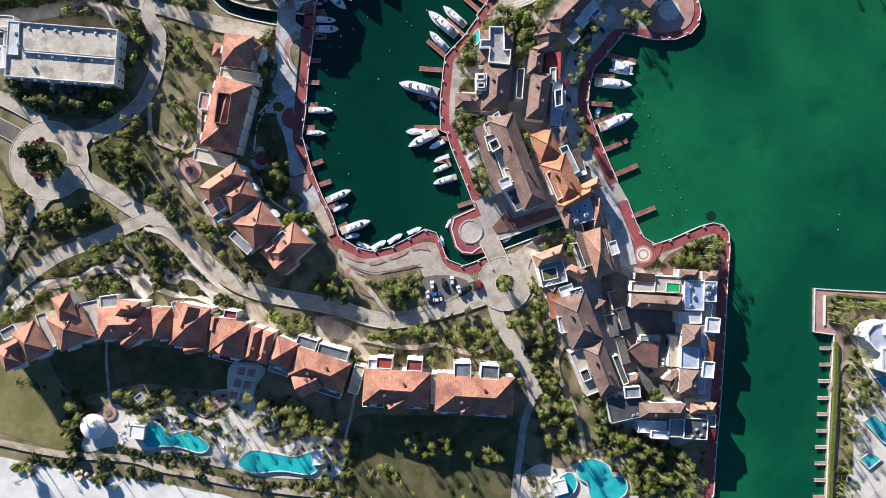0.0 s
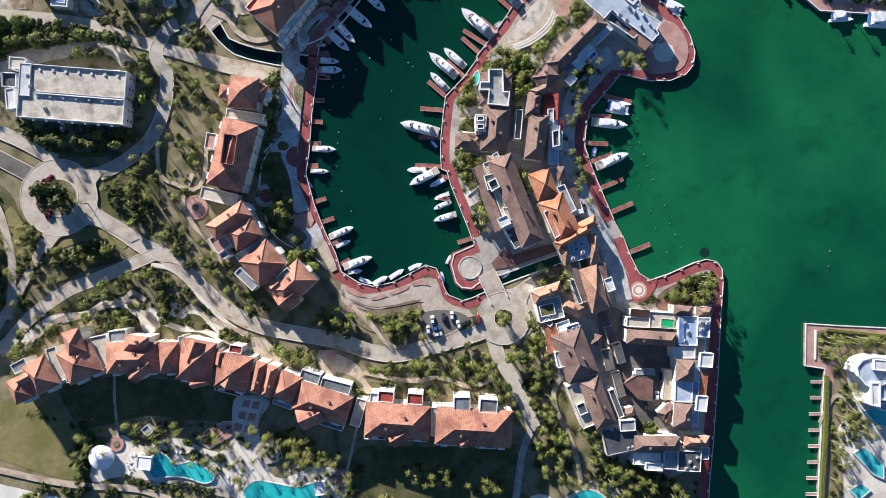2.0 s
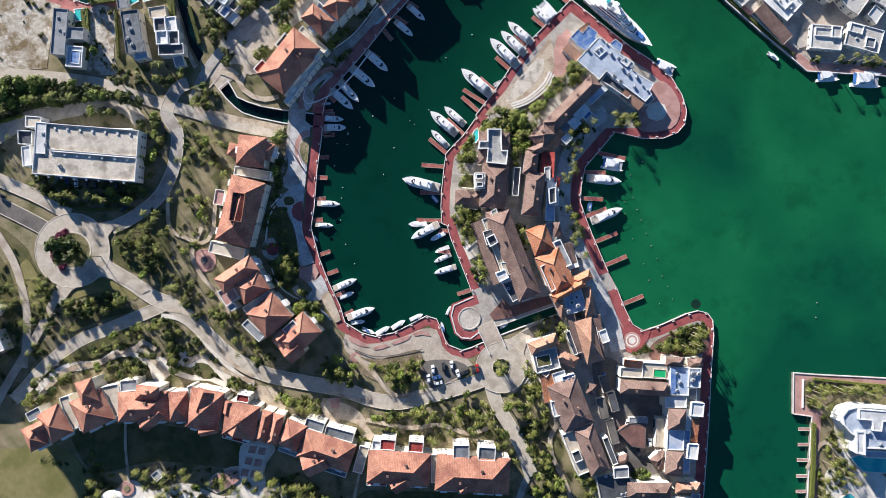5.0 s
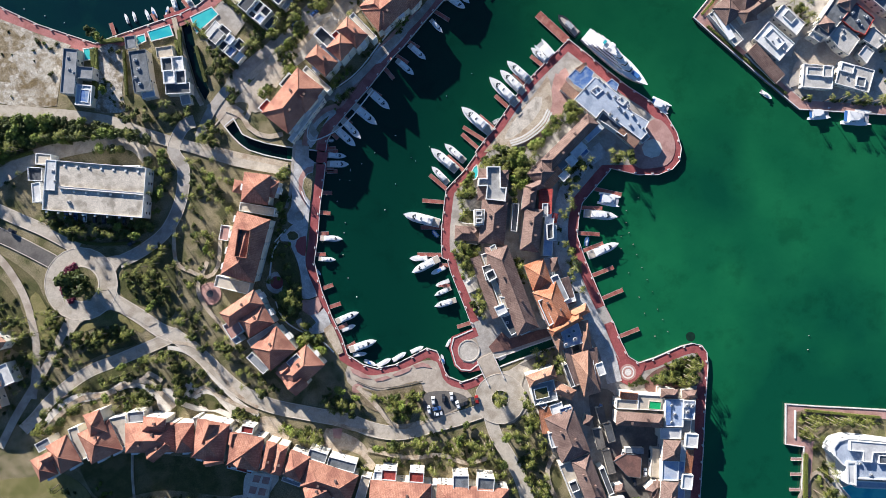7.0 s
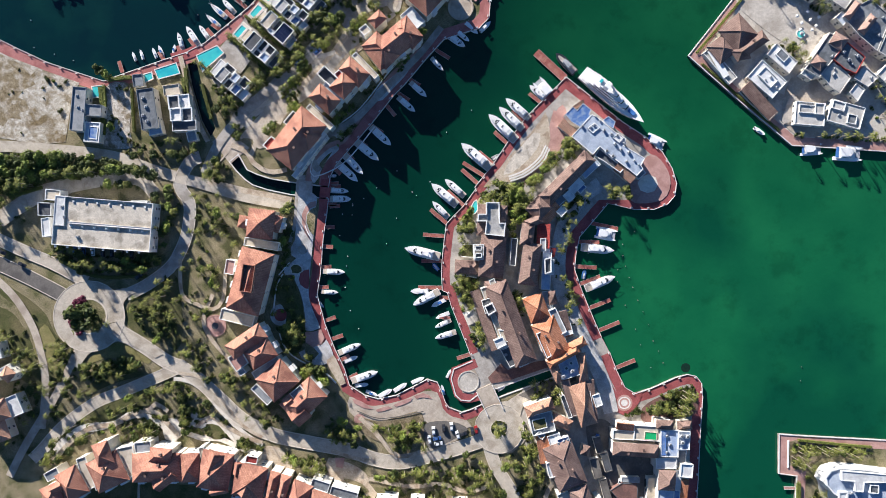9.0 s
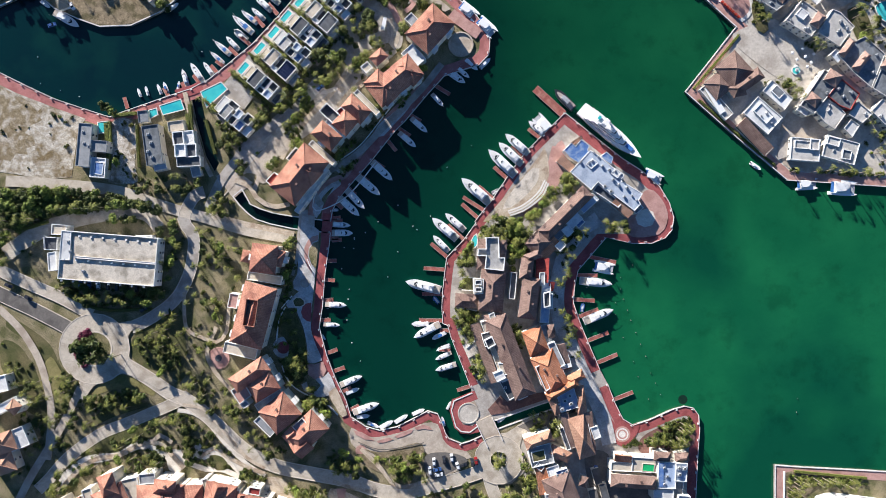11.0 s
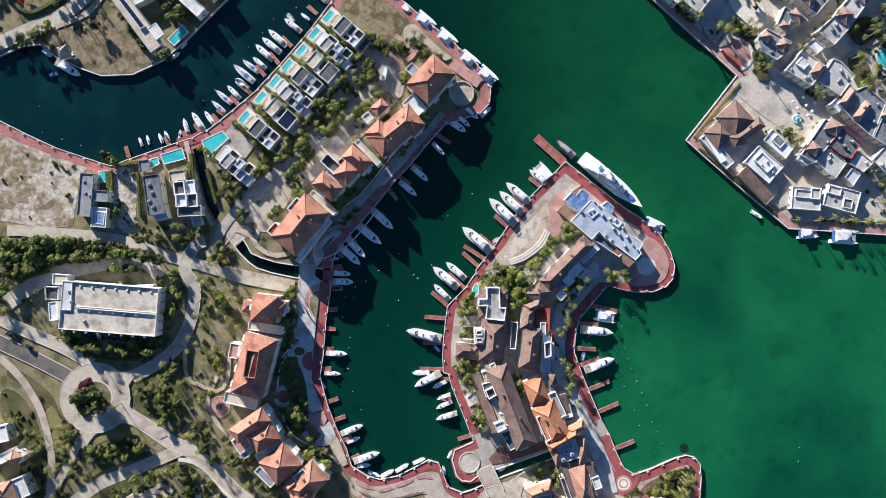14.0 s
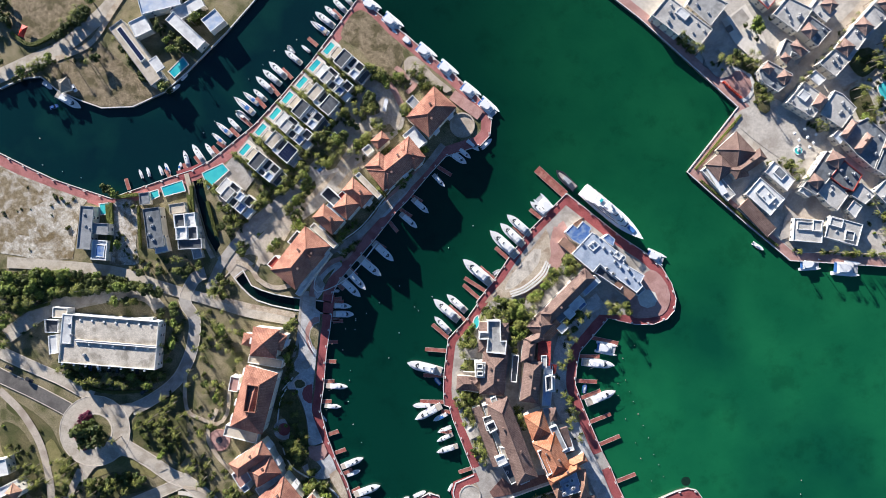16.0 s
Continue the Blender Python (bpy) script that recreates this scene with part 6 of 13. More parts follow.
sheet('forecourt', [(113.0, 133.1), (120.6, 127.1), (123.7, 117.5), (119.2, 108.4), (104.1, 106.5), (101.0, 112.0), (104.0, 124.0)], 'pinkbrick', 'red paved point of the promenade', category='plaza')
sheet('circle', [(105.6, 117.4), (107.7, 121.0), (111.6, 122.3), (115.5, 120.5), (116.8, 116.9), (115.0, 113.2), (111.0, 112.0), (107.1, 113.5)], 'deck', 'round pale grey paved circle on the point', category='plaza')
sheet('promenade_corner', [(92.3, 7.1), (97.9, 0.5), (108.3, 3.9), (105.4, -5.0), (98.5, -9.1), (92.4, -4.2), (89.2, 4.8)], 'brick', 'dark red brick corner of the promenade', category='promenade', clear=True)
sheet("circle", [(99.0 + 4.4 * math.cos(math.tau * k / 20), -2.4 + 4.4 * math.sin(math.tau * k / 20)) for k in range(20)], "pinkbrick", "round faded brick ring in the promenade", "plaza", curved=False)
sheet("circle", [(99.0 + 3.4 * math.cos(math.tau * k / 20), -2.4 + 3.4 * math.sin(math.tau * k / 20)) for k in range(20)], "coping", "pale stone ring in the promenade", "plaza", curved=False)
sheet("circle", [(99.0 + 2.7 * math.cos(math.tau * k / 20), -2.4 + 2.7 * math.sin(math.tau * k / 20)) for k in range(20)], "pinkbrick", "round faded brick ring in the promenade", "plaza", curved=False)
sheet("circle", [(99.0 + 1.8 * math.cos(math.tau * k / 20), -2.4 + 1.8 * math.sin(math.tau * k / 20)) for k in range(20)], "coping", "small round stone circle in the promenade", "plaza", curved=False)
sheet('forecourt', [(107.9, -7.8), (112.0, -2.3), (124.6, 3.3), (137.2, 4.7), (138.6, -7.8), (127.5, -10.6), (110.7, -13.4)], 'brick2', 'pale paved terrace behind the promenade', category='plaza', clear=False)
sheet('terrace', [(205.2, -41.8), (211.3, -35.8), (217.4, -34.2), (235.7, -40.3), (248.0, -44.8), (248.1, -69.7), (217.6, -69.7), (208.4, -60.0)], 'deck', 'pale terrace round a white house', category='terrace')
sheet('terrace', [(200.8, -72.3), (212.1, -69.5), (234.7, -78.0), (235.3, -145.7), (207.0, -145.6), (198.4, -123.5), (203.9, -100.4)], 'deck', 'pale pool terrace on the island', category='terrace', clear=False)
sheet('plaza_rim', [(170.7, 235.4), (170.4, 232.8), (169.4, 230.6), (168.2, 228.7), (166.3, 227.2), (164.1, 225.9), (163.2, 226.8), (161.9, 228.1), (160.3, 229.3), (158.5, 230.9), (156.9, 232.7), (155.0, 234.3), (153.4, 235.5), (152.2, 236.8), (150.9, 237.7), (151.9, 239.9), (153.1, 241.8), (155.0, 243.4), (157.2, 244.7), (159.4, 245.3), (161.9, 245.3), (164.1, 244.7), (166.3, 243.5), (168.2, 241.9), (169.5, 240.1), (170.4, 237.9)], 'coping', 'pale stone rim of a round red plaza', category='plaza')
sheet('plaza_red', [(168.8, 235.3), (168.5, 233.5), (167.9, 231.6), (166.6, 230.0), (165.4, 228.7), (163.5, 227.8), (162.2, 227.8), (161.0, 228.7), (159.7, 229.9), (158.5, 231.2), (156.9, 232.4), (155.6, 233.7), (154.4, 234.9), (153.1, 235.9), (152.8, 237.1), (153.4, 239.0), (154.7, 240.6), (156.0, 241.8), (157.8, 242.8), (159.7, 243.4), (161.6, 243.5), (163.5, 242.8), (165.4, 241.9), (166.6, 240.7), (167.9, 239.1), (168.5, 237.2)], 'pinkbrick', 'round faded red plaza by the quay', category='plaza')
sheet('bare_soil', [(-47.6, -9.8), (-38.2, -13.5), (-29.5, -22.1), (-24.6, -24.1), (-11.4, -22.1), (-11.5, -8.0), (-22.9, -9.7), (-34.4, -12.6)], 'dry', 'tan bare soil under garden trees', category='garden', clear=False)
sheet('forecourt', [(-152.0, -12.1), (-141.1, -11.6), (-138.9, -18.7), (-142.6, -20.4), (-150.8, -18.7)], 'path', 'pale paved garden court', category='forecourt', clear=True)
sheet('forecourt', [(-96.6, -26.7), (-86.9, -27.9), (-80.6, -35.9), (-64.0, -41.7), (-69.7, -44.6), (-81.7, -42.3), (-94.9, -34.5)], 'path', 'pale paved forecourt before the terrace houses', category='forecourt', clear=True)
# Brown brick laid extra dark, with the houses' shade in its colour.
sheet('canal_lane', [(24.5, 11.0), (31.6, 18.8), (35.4, 15.4), (51.0, 20.0), (58.5, 21.2), (59.6, 17.7), (35.1, 9.3), (26.5, 7.9)], 'brick2', 'brown brick lane beside the canal, shade painted in', category='pavement', clear=True, curved=False)
sheet('forecourt', [(28.8, -3.6), (35.2, -1.6), (44.7, 4.4), (48.1, 1.6), (44.1, -3.6), (42.1, -10.0), (41.3, -15.7), (45.3, -22.1), (41.0, -26.7), (35.3, -30.2), (28.0, -18.6)], 'road', 'pale concrete forecourt beside the bridge', category='pavement', clear=True)
sheet('plaza_panel', [(-49.1, -0.6), (-44.5, -1.7), (-41.0, -3.7), (-37.6, -6.3), (-42.8, -5.7), (-47.9, -3.1)], 'pinkbrick', 'curved red paving panel in the plaza', category='pavement', clear=False)
sheet('plaza_panel', [(-36.4, -6.6), (-29.6, -4.6), (-27.3, -5.7), (-31.9, -7.2), (-35.3, -7.7)], 'pinkbrick', 'curved red paving panel in the plaza', category='pavement', clear=False)
sheet('plaza_panel', [(-26.7, -4.0), (-19.8, -0.8), (-16.4, 0.0), (-17.5, -2.0), (-25.0, -4.9)], 'pinkbrick', 'curved red paving panel in the plaza', category='pavement', clear=False)
sheet('plaza_panel', [(-15.8, 0.9), (-10.9, 2.6), (-7.4, 1.5), (-5.7, -0.5), (-10.9, 0.3), (-14.1, -0.5)], 'pinkbrick', 'curved red paving panel in the plaza', category='pavement', clear=False)
sheet('bare_soil', [(-47.3, -13.8), (-38.2, -15.2), (-31.5, -22.1), (-33.0, -24.1), (-41.0, -20.4)], 'dry', 'tan bare soil beside the waterfront plaza', category='garden', clear=False)
sheet('villa_ground', [(-129.9, 179.3), (-121.3, 189.6), (-84.4, 234.2), (-64.3, 256.2), (-51.8, 246.9), (-71.9, 224.9), (-90.4, 202.9), (-111.8, 173.2), (-119.5, 160.7)], 'stone', 'grey paved ground between the villas', category='pavement', clear=False, curved=False)
sheet('stone_band', [(-160.3, -94.0), (-151.8, -97.7), (-139.4, -98.6), (-131.1, -95.8), (-121.4, -99.2), (-114.0, -101.4), (-106.8, -104.8), (-106.8, -107.1), (-114.5, -105.3), (-122.8, -102.5), (-133.9, -99.1), (-140.8, -100.8), (-151.8, -99.9), (-160.3, -96.8)], 'plaza', 'pale curved stone band below the pool', category='pavement', clear=False)
sheet('stone_terrace', [(-121.3, -79.2), (-119.9, -74.7), (-113.8, -70.6), (-106.1, -68.6), (-105.6, -75.6), (-111.7, -79.2), (-116.6, -81.7)], 'path', 'brown raised garden terrace by the pools', category='terrace', clear=False, kerb=0.5)
sheet('stone_terrace', [(-91.8, -82.6), (-89.0, -78.4), (-85.1, -77.0), (-81.8, -81.2), (-80.7, -86.8), (-87.4, -89.6), (-91.0, -87.6)], 'path', 'brown raised garden terrace by the pools', category='terrace', clear=False, kerb=0.5)
sheet('lawn_patch', [(-78.4, -71.5), (-70.1, -74.9), (-57.7, -90.5), (-64.1, -90.5), (-72.9, -84.0), (-78.5, -77.1)], 'sunlawn', 'bright lawn patch beside the pool terrace', category='lawn', clear=False)
sheet('garden_bed', [(-81.1, -36.8), (-70.0, -39.6), (-63.1, -43.7), (-65.9, -47.1), (-75.6, -43.7), (-82.5, -40.9)], 'land', 'planted bed in the forecourt', category='garden', clear=False)
sheet('garden_bed', [(-58.4, -32.6), (-52.9, -32.6), (-54.0, -38.2), (-57.6, -37.6)], 'pinkbrick', 'red paved corner of the forecourt', category='pavement', clear=False)
sheet('garden_bed', [(-53.4, -43.8), (-43.7, -46.6), (-39.6, -50.7), (-46.5, -52.7), (-52.1, -49.3)], 'land', 'planted bed in the forecourt', category='garden', clear=False)
# The dark sheet stands in for the tall houses' shade on the lane.
sheet('canal_lane', [(40.9, 1.6), (59.1, 10.8), (63.1, 6.8), (63.7, 1.0), (49.6, -2.8), (45.3, 0.1)], 'asphalt', 'lane beside the canal, house shade painted dark', category='pavement', clear=False, curved=False)
strip('white_wall', [(188.9, -22.7), (188.8, -37.5)], 0.8, 'white', 'low white bench wall on the corner quay', category='wall', curved=False, thick=0.6, z=0.6, clear=False)
sheet('bare_soil', [(189.8, -23.3), (200.5, -24.7), (208.9, -28.9), (200.6, -35.9), (192.1, -38.7)], 'dry', 'brown bare soil under the corner palms', category='garden', clear=False)
# ---- roads and paths ----
strip('garden_path', [(-208.9, -33.1), (-206.6, -27.9), (-199.8, -19.3), (-187.2, -17.0), (-177.0, -14.2), (-166.5, -9.9), (-158.2, -11.0), (-152.0, -15.3)], 3.0, 'deck', 'winding cream garden path')
strip('garden_path', [(-139.7, -18.7), (-129.7, -22.2), (-120.9, -22.4), (-106.6, -28.5), (-95.5, -32.5)], 2.8, 'deck', 'winding cream garden path')
strip('garden_path', [(-138.3, -15.9), (-132.6, -11.5), (-125.4, -13.0), (-116.9, -18.7), (-109.7, -22.2)], 2.4, 'deck', 'winding cream garden path')
strip('garden_path', [(-210.3, -28.2), (-202.1, -21.3), (-195.2, -16.7), (-185.6, -15.0), (-177.3, -14.5), (-170.4, -9.8), (-164.9, -8.1), (-160.8, -7.0)], 2.8, 'deck', 'winding cream garden path', category='path', clear=True)
strip('garden_path', [(-164.9, -9.0), (-159.5, -10.3), (-154.0, -13.1), (-149.9, -17.3), (-145.8, -20.0)], 2.4, 'deck', 'winding cream garden path', category='path', clear=True)
strip('garden_path', [(-145.6, 10.1), (-137.4, 8.7), (-129.1, 3.2), (-120.9, -6.5), (-112.7, -14.8), (-105.9, -20.4), (-97.6, -25.9)], 2.2, 'deck', 'cream walk beside the road', category='path', clear=True)
strip('garden_path', [(-136.1, -14.5), (-130.6, -15.9), (-122.3, -13.1), (-116.9, -18.7), (-110.0, -25.6)], 2.0, 'deck', 'winding cream garden path', category='path', clear=True)
sheet('garden_court', [(-151.2, -13.1), (-143.8, -11.7), (-141.1, -18.7), (-143.9, -23.6), (-149.9, -22.8)], 'deck', 'cream paved garden court', category='pavement', clear=True)
sheet('garden_court', [(-136.4, -9.8), (-135.0, -8.2), (-132.8, -8.2), (-131.4, -10.1), (-132.3, -12.6), (-134.7, -13.1)], 'deck', 'small round cream garden court', category='pavement', clear=True)
sheet('lawn_west', [(-215.2, 39.2), (-207.1, 28.3), (-198.9, 25.5), (-203.2, 11.7), (-212.7, 11.7), (-220.8, 25.5)], 'sunlawn', 'olive lawn painted sunlit', category='lawn', clear=False)
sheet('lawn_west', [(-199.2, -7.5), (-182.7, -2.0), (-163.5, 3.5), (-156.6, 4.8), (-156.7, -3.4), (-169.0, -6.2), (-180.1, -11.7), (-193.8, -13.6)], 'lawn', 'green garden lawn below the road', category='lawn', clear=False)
sheet('lawn_west', [(-127.9, -14.5), (-121.0, -15.4), (-117.4, -21.5), (-123.8, -22.8), (-128.4, -19.2)], 'lawn', 'small green garden lawn', category='lawn', clear=False)
sheet('lawn_west', [(-188.1, 9.0), (-174.4, 13.1), (-160.7, 13.9), (-162.1, 11.7), (-177.2, 7.6), (-193.7, 0.7)], 'lawn', 'green garden lawn above the road', category='lawn', clear=False)
strip('road', [(-221.4, -33.7), (-215.8, -28.2), (-204.8, -15.8), (-188.2, -3.4), (-171.7, 3.5), (-152.4, 11.7), (-142.0, 16.4)], 5.6, 'road', 'concrete road with white kerbs', kerbs=0.35)
strip('road', [(-142.0, 16.4), (-149.6, 19.4), (-160.6, 26.9), (-174.2, 35.1)], 7.0, 'road', 'concrete road with white kerbs', kerbs=0.35)
strip('road', [(-143.6, 17.8), (-133.2, 10.3), (-122.3, 0.7), (-108.6, -11.8), (-92.1, -20.1), (-72.7, -24.3), (-50.6, -28.5), (-36.8, -33.2), (-22.9, -34.9), (-6.3, -31.3), (13.2, -25.8), (24.8, -21.6)], 7.0, 'road', 'concrete road with white kerbs', kerbs=0.35)
strip('road', [(24.8, -23.9), (28.5, -35.6), (36.8, -49.5), (42.4, -60.7), (46.1, -71.9)], 6.2, 'road', 'concrete road with white kerbs', kerbs=0.35)
strip('road', [(46.1, -70.5), (41.0, -83.0), (38.3, -99.8), (35.5, -122.8), (34.1, -144.7)], 3.6, 'stone', 'shaded grey service path')
strip('road', [(-262.1, 83.5), (-243.5, 73.7), (-225.0, 65.1), (-209.5, 57.2), (-203.9, 54.1)], 7.2, 'asphalt', 'worn grey asphalt carriageway', kerbs=0.35)
strip('road', [(-262.3, 96.4), (-243.7, 86.6), (-225.1, 78.1), (-209.6, 71.4), (-192.6, 62.2)], 6.0, 'road', 'concrete road with white kerbs', kerbs=0.35)
strip('road', [(-171.3, 55.2), (-160.3, 60.7), (-148.0, 70.1), (-141.6, 80.5), (-138.2, 91.5), (-137.6, 105.2), (-143.0, 114.8), (-137.7, 127.0), (-131.8, 130.0)], 6.0, 'stone', 'grey-brown paved lane through the gardens', kerbs=0.3)
strip('road', [(-240.2, 135.2), (-234.3, 135.0), (-216.5, 133.9), (-192.7, 132.0), (-174.9, 129.1), (-160.0, 123.8), (-145.1, 119.4), (-131.7, 115.9), (-109.3, 109.2), (-85.4, 104.8)], 6.0, 'road', 'concrete road with white kerbs')
strip('lane', [(-204.6, 113.1), (-192.7, 115.6), (-174.9, 118.7), (-163.0, 116.9), (-156.4, 109.8)], 7.0, 'road', 'pale lane behind the parking deck')
strip('road', [(-240.1, 95.0), (-228.3, 103.4), (-216.4, 110.0), (-201.6, 114.3)], 8.5, 'road', 'pale lane beside the parking deck')
strip('road', [(-129.6, 121.0), (-122.8, 136.0), (-112.4, 149.6), (-94.6, 166.2), (-79.7, 178.3), (-67.8, 188.8)], 5.0, 'stone', 'grey paved lane along the villas')
strip('road', [(-258.2, 233.0), (-245.9, 237.7), (-227.4, 246.3), (-212.0, 253.6), (-196.6, 266.2), (-184.4, 278.8), (-172.2, 299.3)], 8.0, 'road', 'pale sandy road between hedges')
strip('lane', [(-215.0, 247.3), (-196.5, 255.9), (-184.3, 274.1), (-178.2, 283.6)], 3.0, 'path', 'pale walkway beside the road')
strip('canal_walk', [(-142.9, 184.6), (-140.1, 173.3), (-136.8, 161.9), (-132.3, 147.3), (-127.8, 138.4)], 2.6, 'path', 'pale stone walk along the narrow canal', category='path', clear=True)
strip('canal_walk', [(-127.9, 116.9), (-116.6, 114.2), (-106.8, 111.8), (-95.5, 109.7), (-82.5, 107.0)], 3.0, 'path', 'pale stone walk along the canal', category='path', clear=True)
strip('canal_walk', [(-115.2, 136.4), (-107.0, 132.9), (-103.4, 127.2), (-98.8, 123.8), (-92.3, 122.1), (-85.1, 123.6)], 2.6, 'path', 'pale curved walk above the canal', category='path', clear=True)
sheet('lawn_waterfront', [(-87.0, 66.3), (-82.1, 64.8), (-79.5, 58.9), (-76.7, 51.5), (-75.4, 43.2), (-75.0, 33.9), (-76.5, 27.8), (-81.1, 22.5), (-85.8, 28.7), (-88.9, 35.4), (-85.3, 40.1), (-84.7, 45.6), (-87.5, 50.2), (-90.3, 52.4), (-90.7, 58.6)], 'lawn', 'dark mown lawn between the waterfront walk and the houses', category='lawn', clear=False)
sheet('waterfront_walk', [(-78.5, 120.5), (-79.3, 106.6), (-80.1, 94.2), (-80.7, 84.9), (-82.8, 81.2), (-82.5, 77.1), (-79.7, 75.6), (-83.4, 72.2), (-87.1, 68.8), (-85.5, 66.6), (-81.8, 66.6), (-79.9, 62.3), (-77.4, 56.5), (-75.4, 48.4), (-74.8, 41.7), (-74.7, 36.1), (-71.0, 36.1), (-66.7, 37.7), (-69.5, 44.8), (-72.4, 52.5), (-73.0, 58.6), (-72.5, 66.4), (-71.6, 75.6), (-70.5, 88.0), (-69.4, 102.0), (-68.8, 109.1), (-71.6, 111.3), (-74.7, 112.8), (-75.1, 120.5)], 'walkstone', 'pale blue-grey paved waterfront walk', category='pavement', clear=True)
sheet('walk_bed', [(-69.1, 106.6), (-72.2, 106.0), (-75.0, 103.5), (-76.8, 99.5), (-76.7, 94.2), (-75.2, 89.2), (-72.6, 85.5), (-73.3, 90.5), (-74.9, 94.8), (-74.3, 99.5), (-72.2, 102.6), (-69.4, 103.8)], 'pinkbrick', 'red brick crescent round a planted bed', category='pavement', clear=False)
sheet('planting_bed', [(-69.4, 103.2), (-71.8, 102.3), (-74.0, 99.2), (-74.3, 95.1), (-72.7, 90.5), (-70.5, 88.0)], 'land', 'planted bed inside a red brick crescent', category='garden', clear=False)
sheet('walk_bed', [(-72.8, 69.5), (-75.3, 69.1), (-77.5, 67.3), (-78.4, 64.2), (-77.4, 61.1), (-74.9, 59.2), (-73.1, 58.9)], 'brick', 'half-round red brick terrace at the promenade', category='terrace', clear=False)
sheet('planting_bed', [(-82.7, 70.3), (-81.2, 71.9), (-78.7, 71.9), (-76.9, 70.4), (-76.8, 68.5), (-79.0, 67.3), (-81.8, 67.6)], 'lawn', 'small oval lawn bed with a pale rim', category='garden', clear=False, kerb=0.5)
sheet('walk_bed', [(-74.7, 35.8), (-71.0, 35.5), (-66.1, 37.1), (-64.2, 32.4), (-66.0, 28.7), (-70.3, 27.2), (-74.4, 29.9)], 'pinkbrick', 'red brick square beside the promenade', category='pavement', clear=True, curved=False)
sheet('waterfront_walk', [(-70.3, 27.5), (-65.7, 28.7), (-63.2, 31.5), (-59.5, 23.8), (-60.4, 19.5), (-65.6, 17.6), (-71.8, 18.2), (-76.5, 21.3), (-78.0, 24.4), (-75.0, 26.2), (-74.0, 21.9), (-70.3, 20.7), (-67.2, 23.8)], 'walkstone', 'pale blue-grey paved waterfront walk', category='pavement', clear=True)
sheet('walk_bed', [(-63.2, 20.1), (-59.2, 23.2), (-52.6, 7.8), (-55.3, 6.6), (-58.8, 11.5)], 'path', 'dusty pinkish walk beside the promenade', category='pavement', clear=True)
strip('garden_walk', [(-78.8, 120.5), (-79.9, 106.6), (-80.8, 94.2), (-83.2, 84.3)], 1.6, 'stone', 'narrow grey garden walk', category='path', clear=False)
strip('white_wall', [(-87.0, 66.9), (-89.8, 61.7), (-91.0, 55.5), (-91.8, 48.4)], 0.6, 'white', 'low white curved garden wall', category='wall', thick=0.9, z=0.9, clear=False)
strip('white_wall', [(-88.6, 34.8), (-86.4, 28.7), (-82.7, 23.7), (-76.4, 19.5), (-70.2, 17.0), (-63.4, 13.3), (-57.8, 7.8)], 0.6, 'white', 'low white curved garden wall', category='wall', thick=0.9, z=0.9, clear=False)
strip('white_wall', [(-75.2, 93.3), (-73.3, 88.6), (-70.8, 84.9)], 0.5, 'white', 'low white curved bed wall', category='wall', thick=0.6, z=0.6, clear=False)
strip('white_wall', [(-83.4, 73.1), (-86.1, 70.0), (-89.2, 66.3)], 0.5, 'white', 'low white curved garden wall', category='wall', thick=0.9, z=0.9, clear=False)
strip('red_walk', [(-73.5, 117.4), (-71.7, 125.2), (-66.8, 132.1), (-61.3, 136.8), (-55.1, 139.3), (-46.5, 151.8), (-40.3, 159.0), (-31.0, 171.5), (-21.8, 180.9), (-13.1, 188.4)], 3.4, 'pinkbrick', 'red brick walk below the apartment houses', category='path', clear=False)
sheet('waterfront_walk', [(-72.3, 119.0), (-71.1, 125.2), (-67.4, 130.8), (-61.9, 135.2), (-57.5, 137.1), (-56.9, 134.6), (-61.8, 130.2), (-65.8, 125.2), (-67.9, 119.0), (-70.4, 115.9)], 'walkstone', 'pale blue-grey oval paving by the promenade', category='pavement', clear=False)
sheet('planting_bed', [(-69.2, 122.7), (-66.8, 127.7), (-62.5, 132.1), (-60.6, 133.3), (-63.7, 128.4), (-66.7, 123.4)], 'land', 'dark planted oval bed', category='garden', clear=False)
sheet('waterfront_walk', [(-39.1, 160.2), (-36.9, 167.1), (-31.0, 172.1), (-20.5, 180.3), (-18.6, 179.3), (-22.3, 173.7), (-28.5, 167.1), (-33.5, 161.5)], 'walkstone', 'pale blue-grey paving by the promenade', category='pavement', clear=False)
strip('walkway', [(-67.5, 122.9), (-72.0, 130.4), (-67.6, 139.4), (-49.7, 150.0), (-31.7, 168.2), (-13.8, 186.3), (-1.9, 201.4)], 3.6, 'stone', 'grey paved walk below the red-roofed houses')
strip('walkway', [(85.2, 116.8), (74.1, 108.5), (65.8, 94.7), (62.5, 78.1), (63.7, 61.6), (71.5, 42.2), (81.3, 22.8), (88.3, 6.1), (91.7, -7.8)], 8.0, 'walkstone', 'grey-blue paved street on the peninsula', clear=False)
strip('garden_path', [(-210.4, -35.1), (-199.3, -22.7), (-189.7, -16.7), (-177.3, -14.5), (-163.6, -7.6), (-154.0, -9.0), (-147.1, -15.9), (-141.7, -21.4)], 2.6, 'path', 'winding pale garden path')
strip('garden_path', [(-159.4, -7.6), (-155.3, -3.5), (-148.4, -7.6)], 2.2, 'path', 'winding pale garden path')
strip('garden_path', [(-133.4, -15.9), (-125.1, -10.4), (-119.6, -14.5), (-105.9, -21.5), (-97.6, -24.3)], 2.2, 'path', 'winding pale garden path')
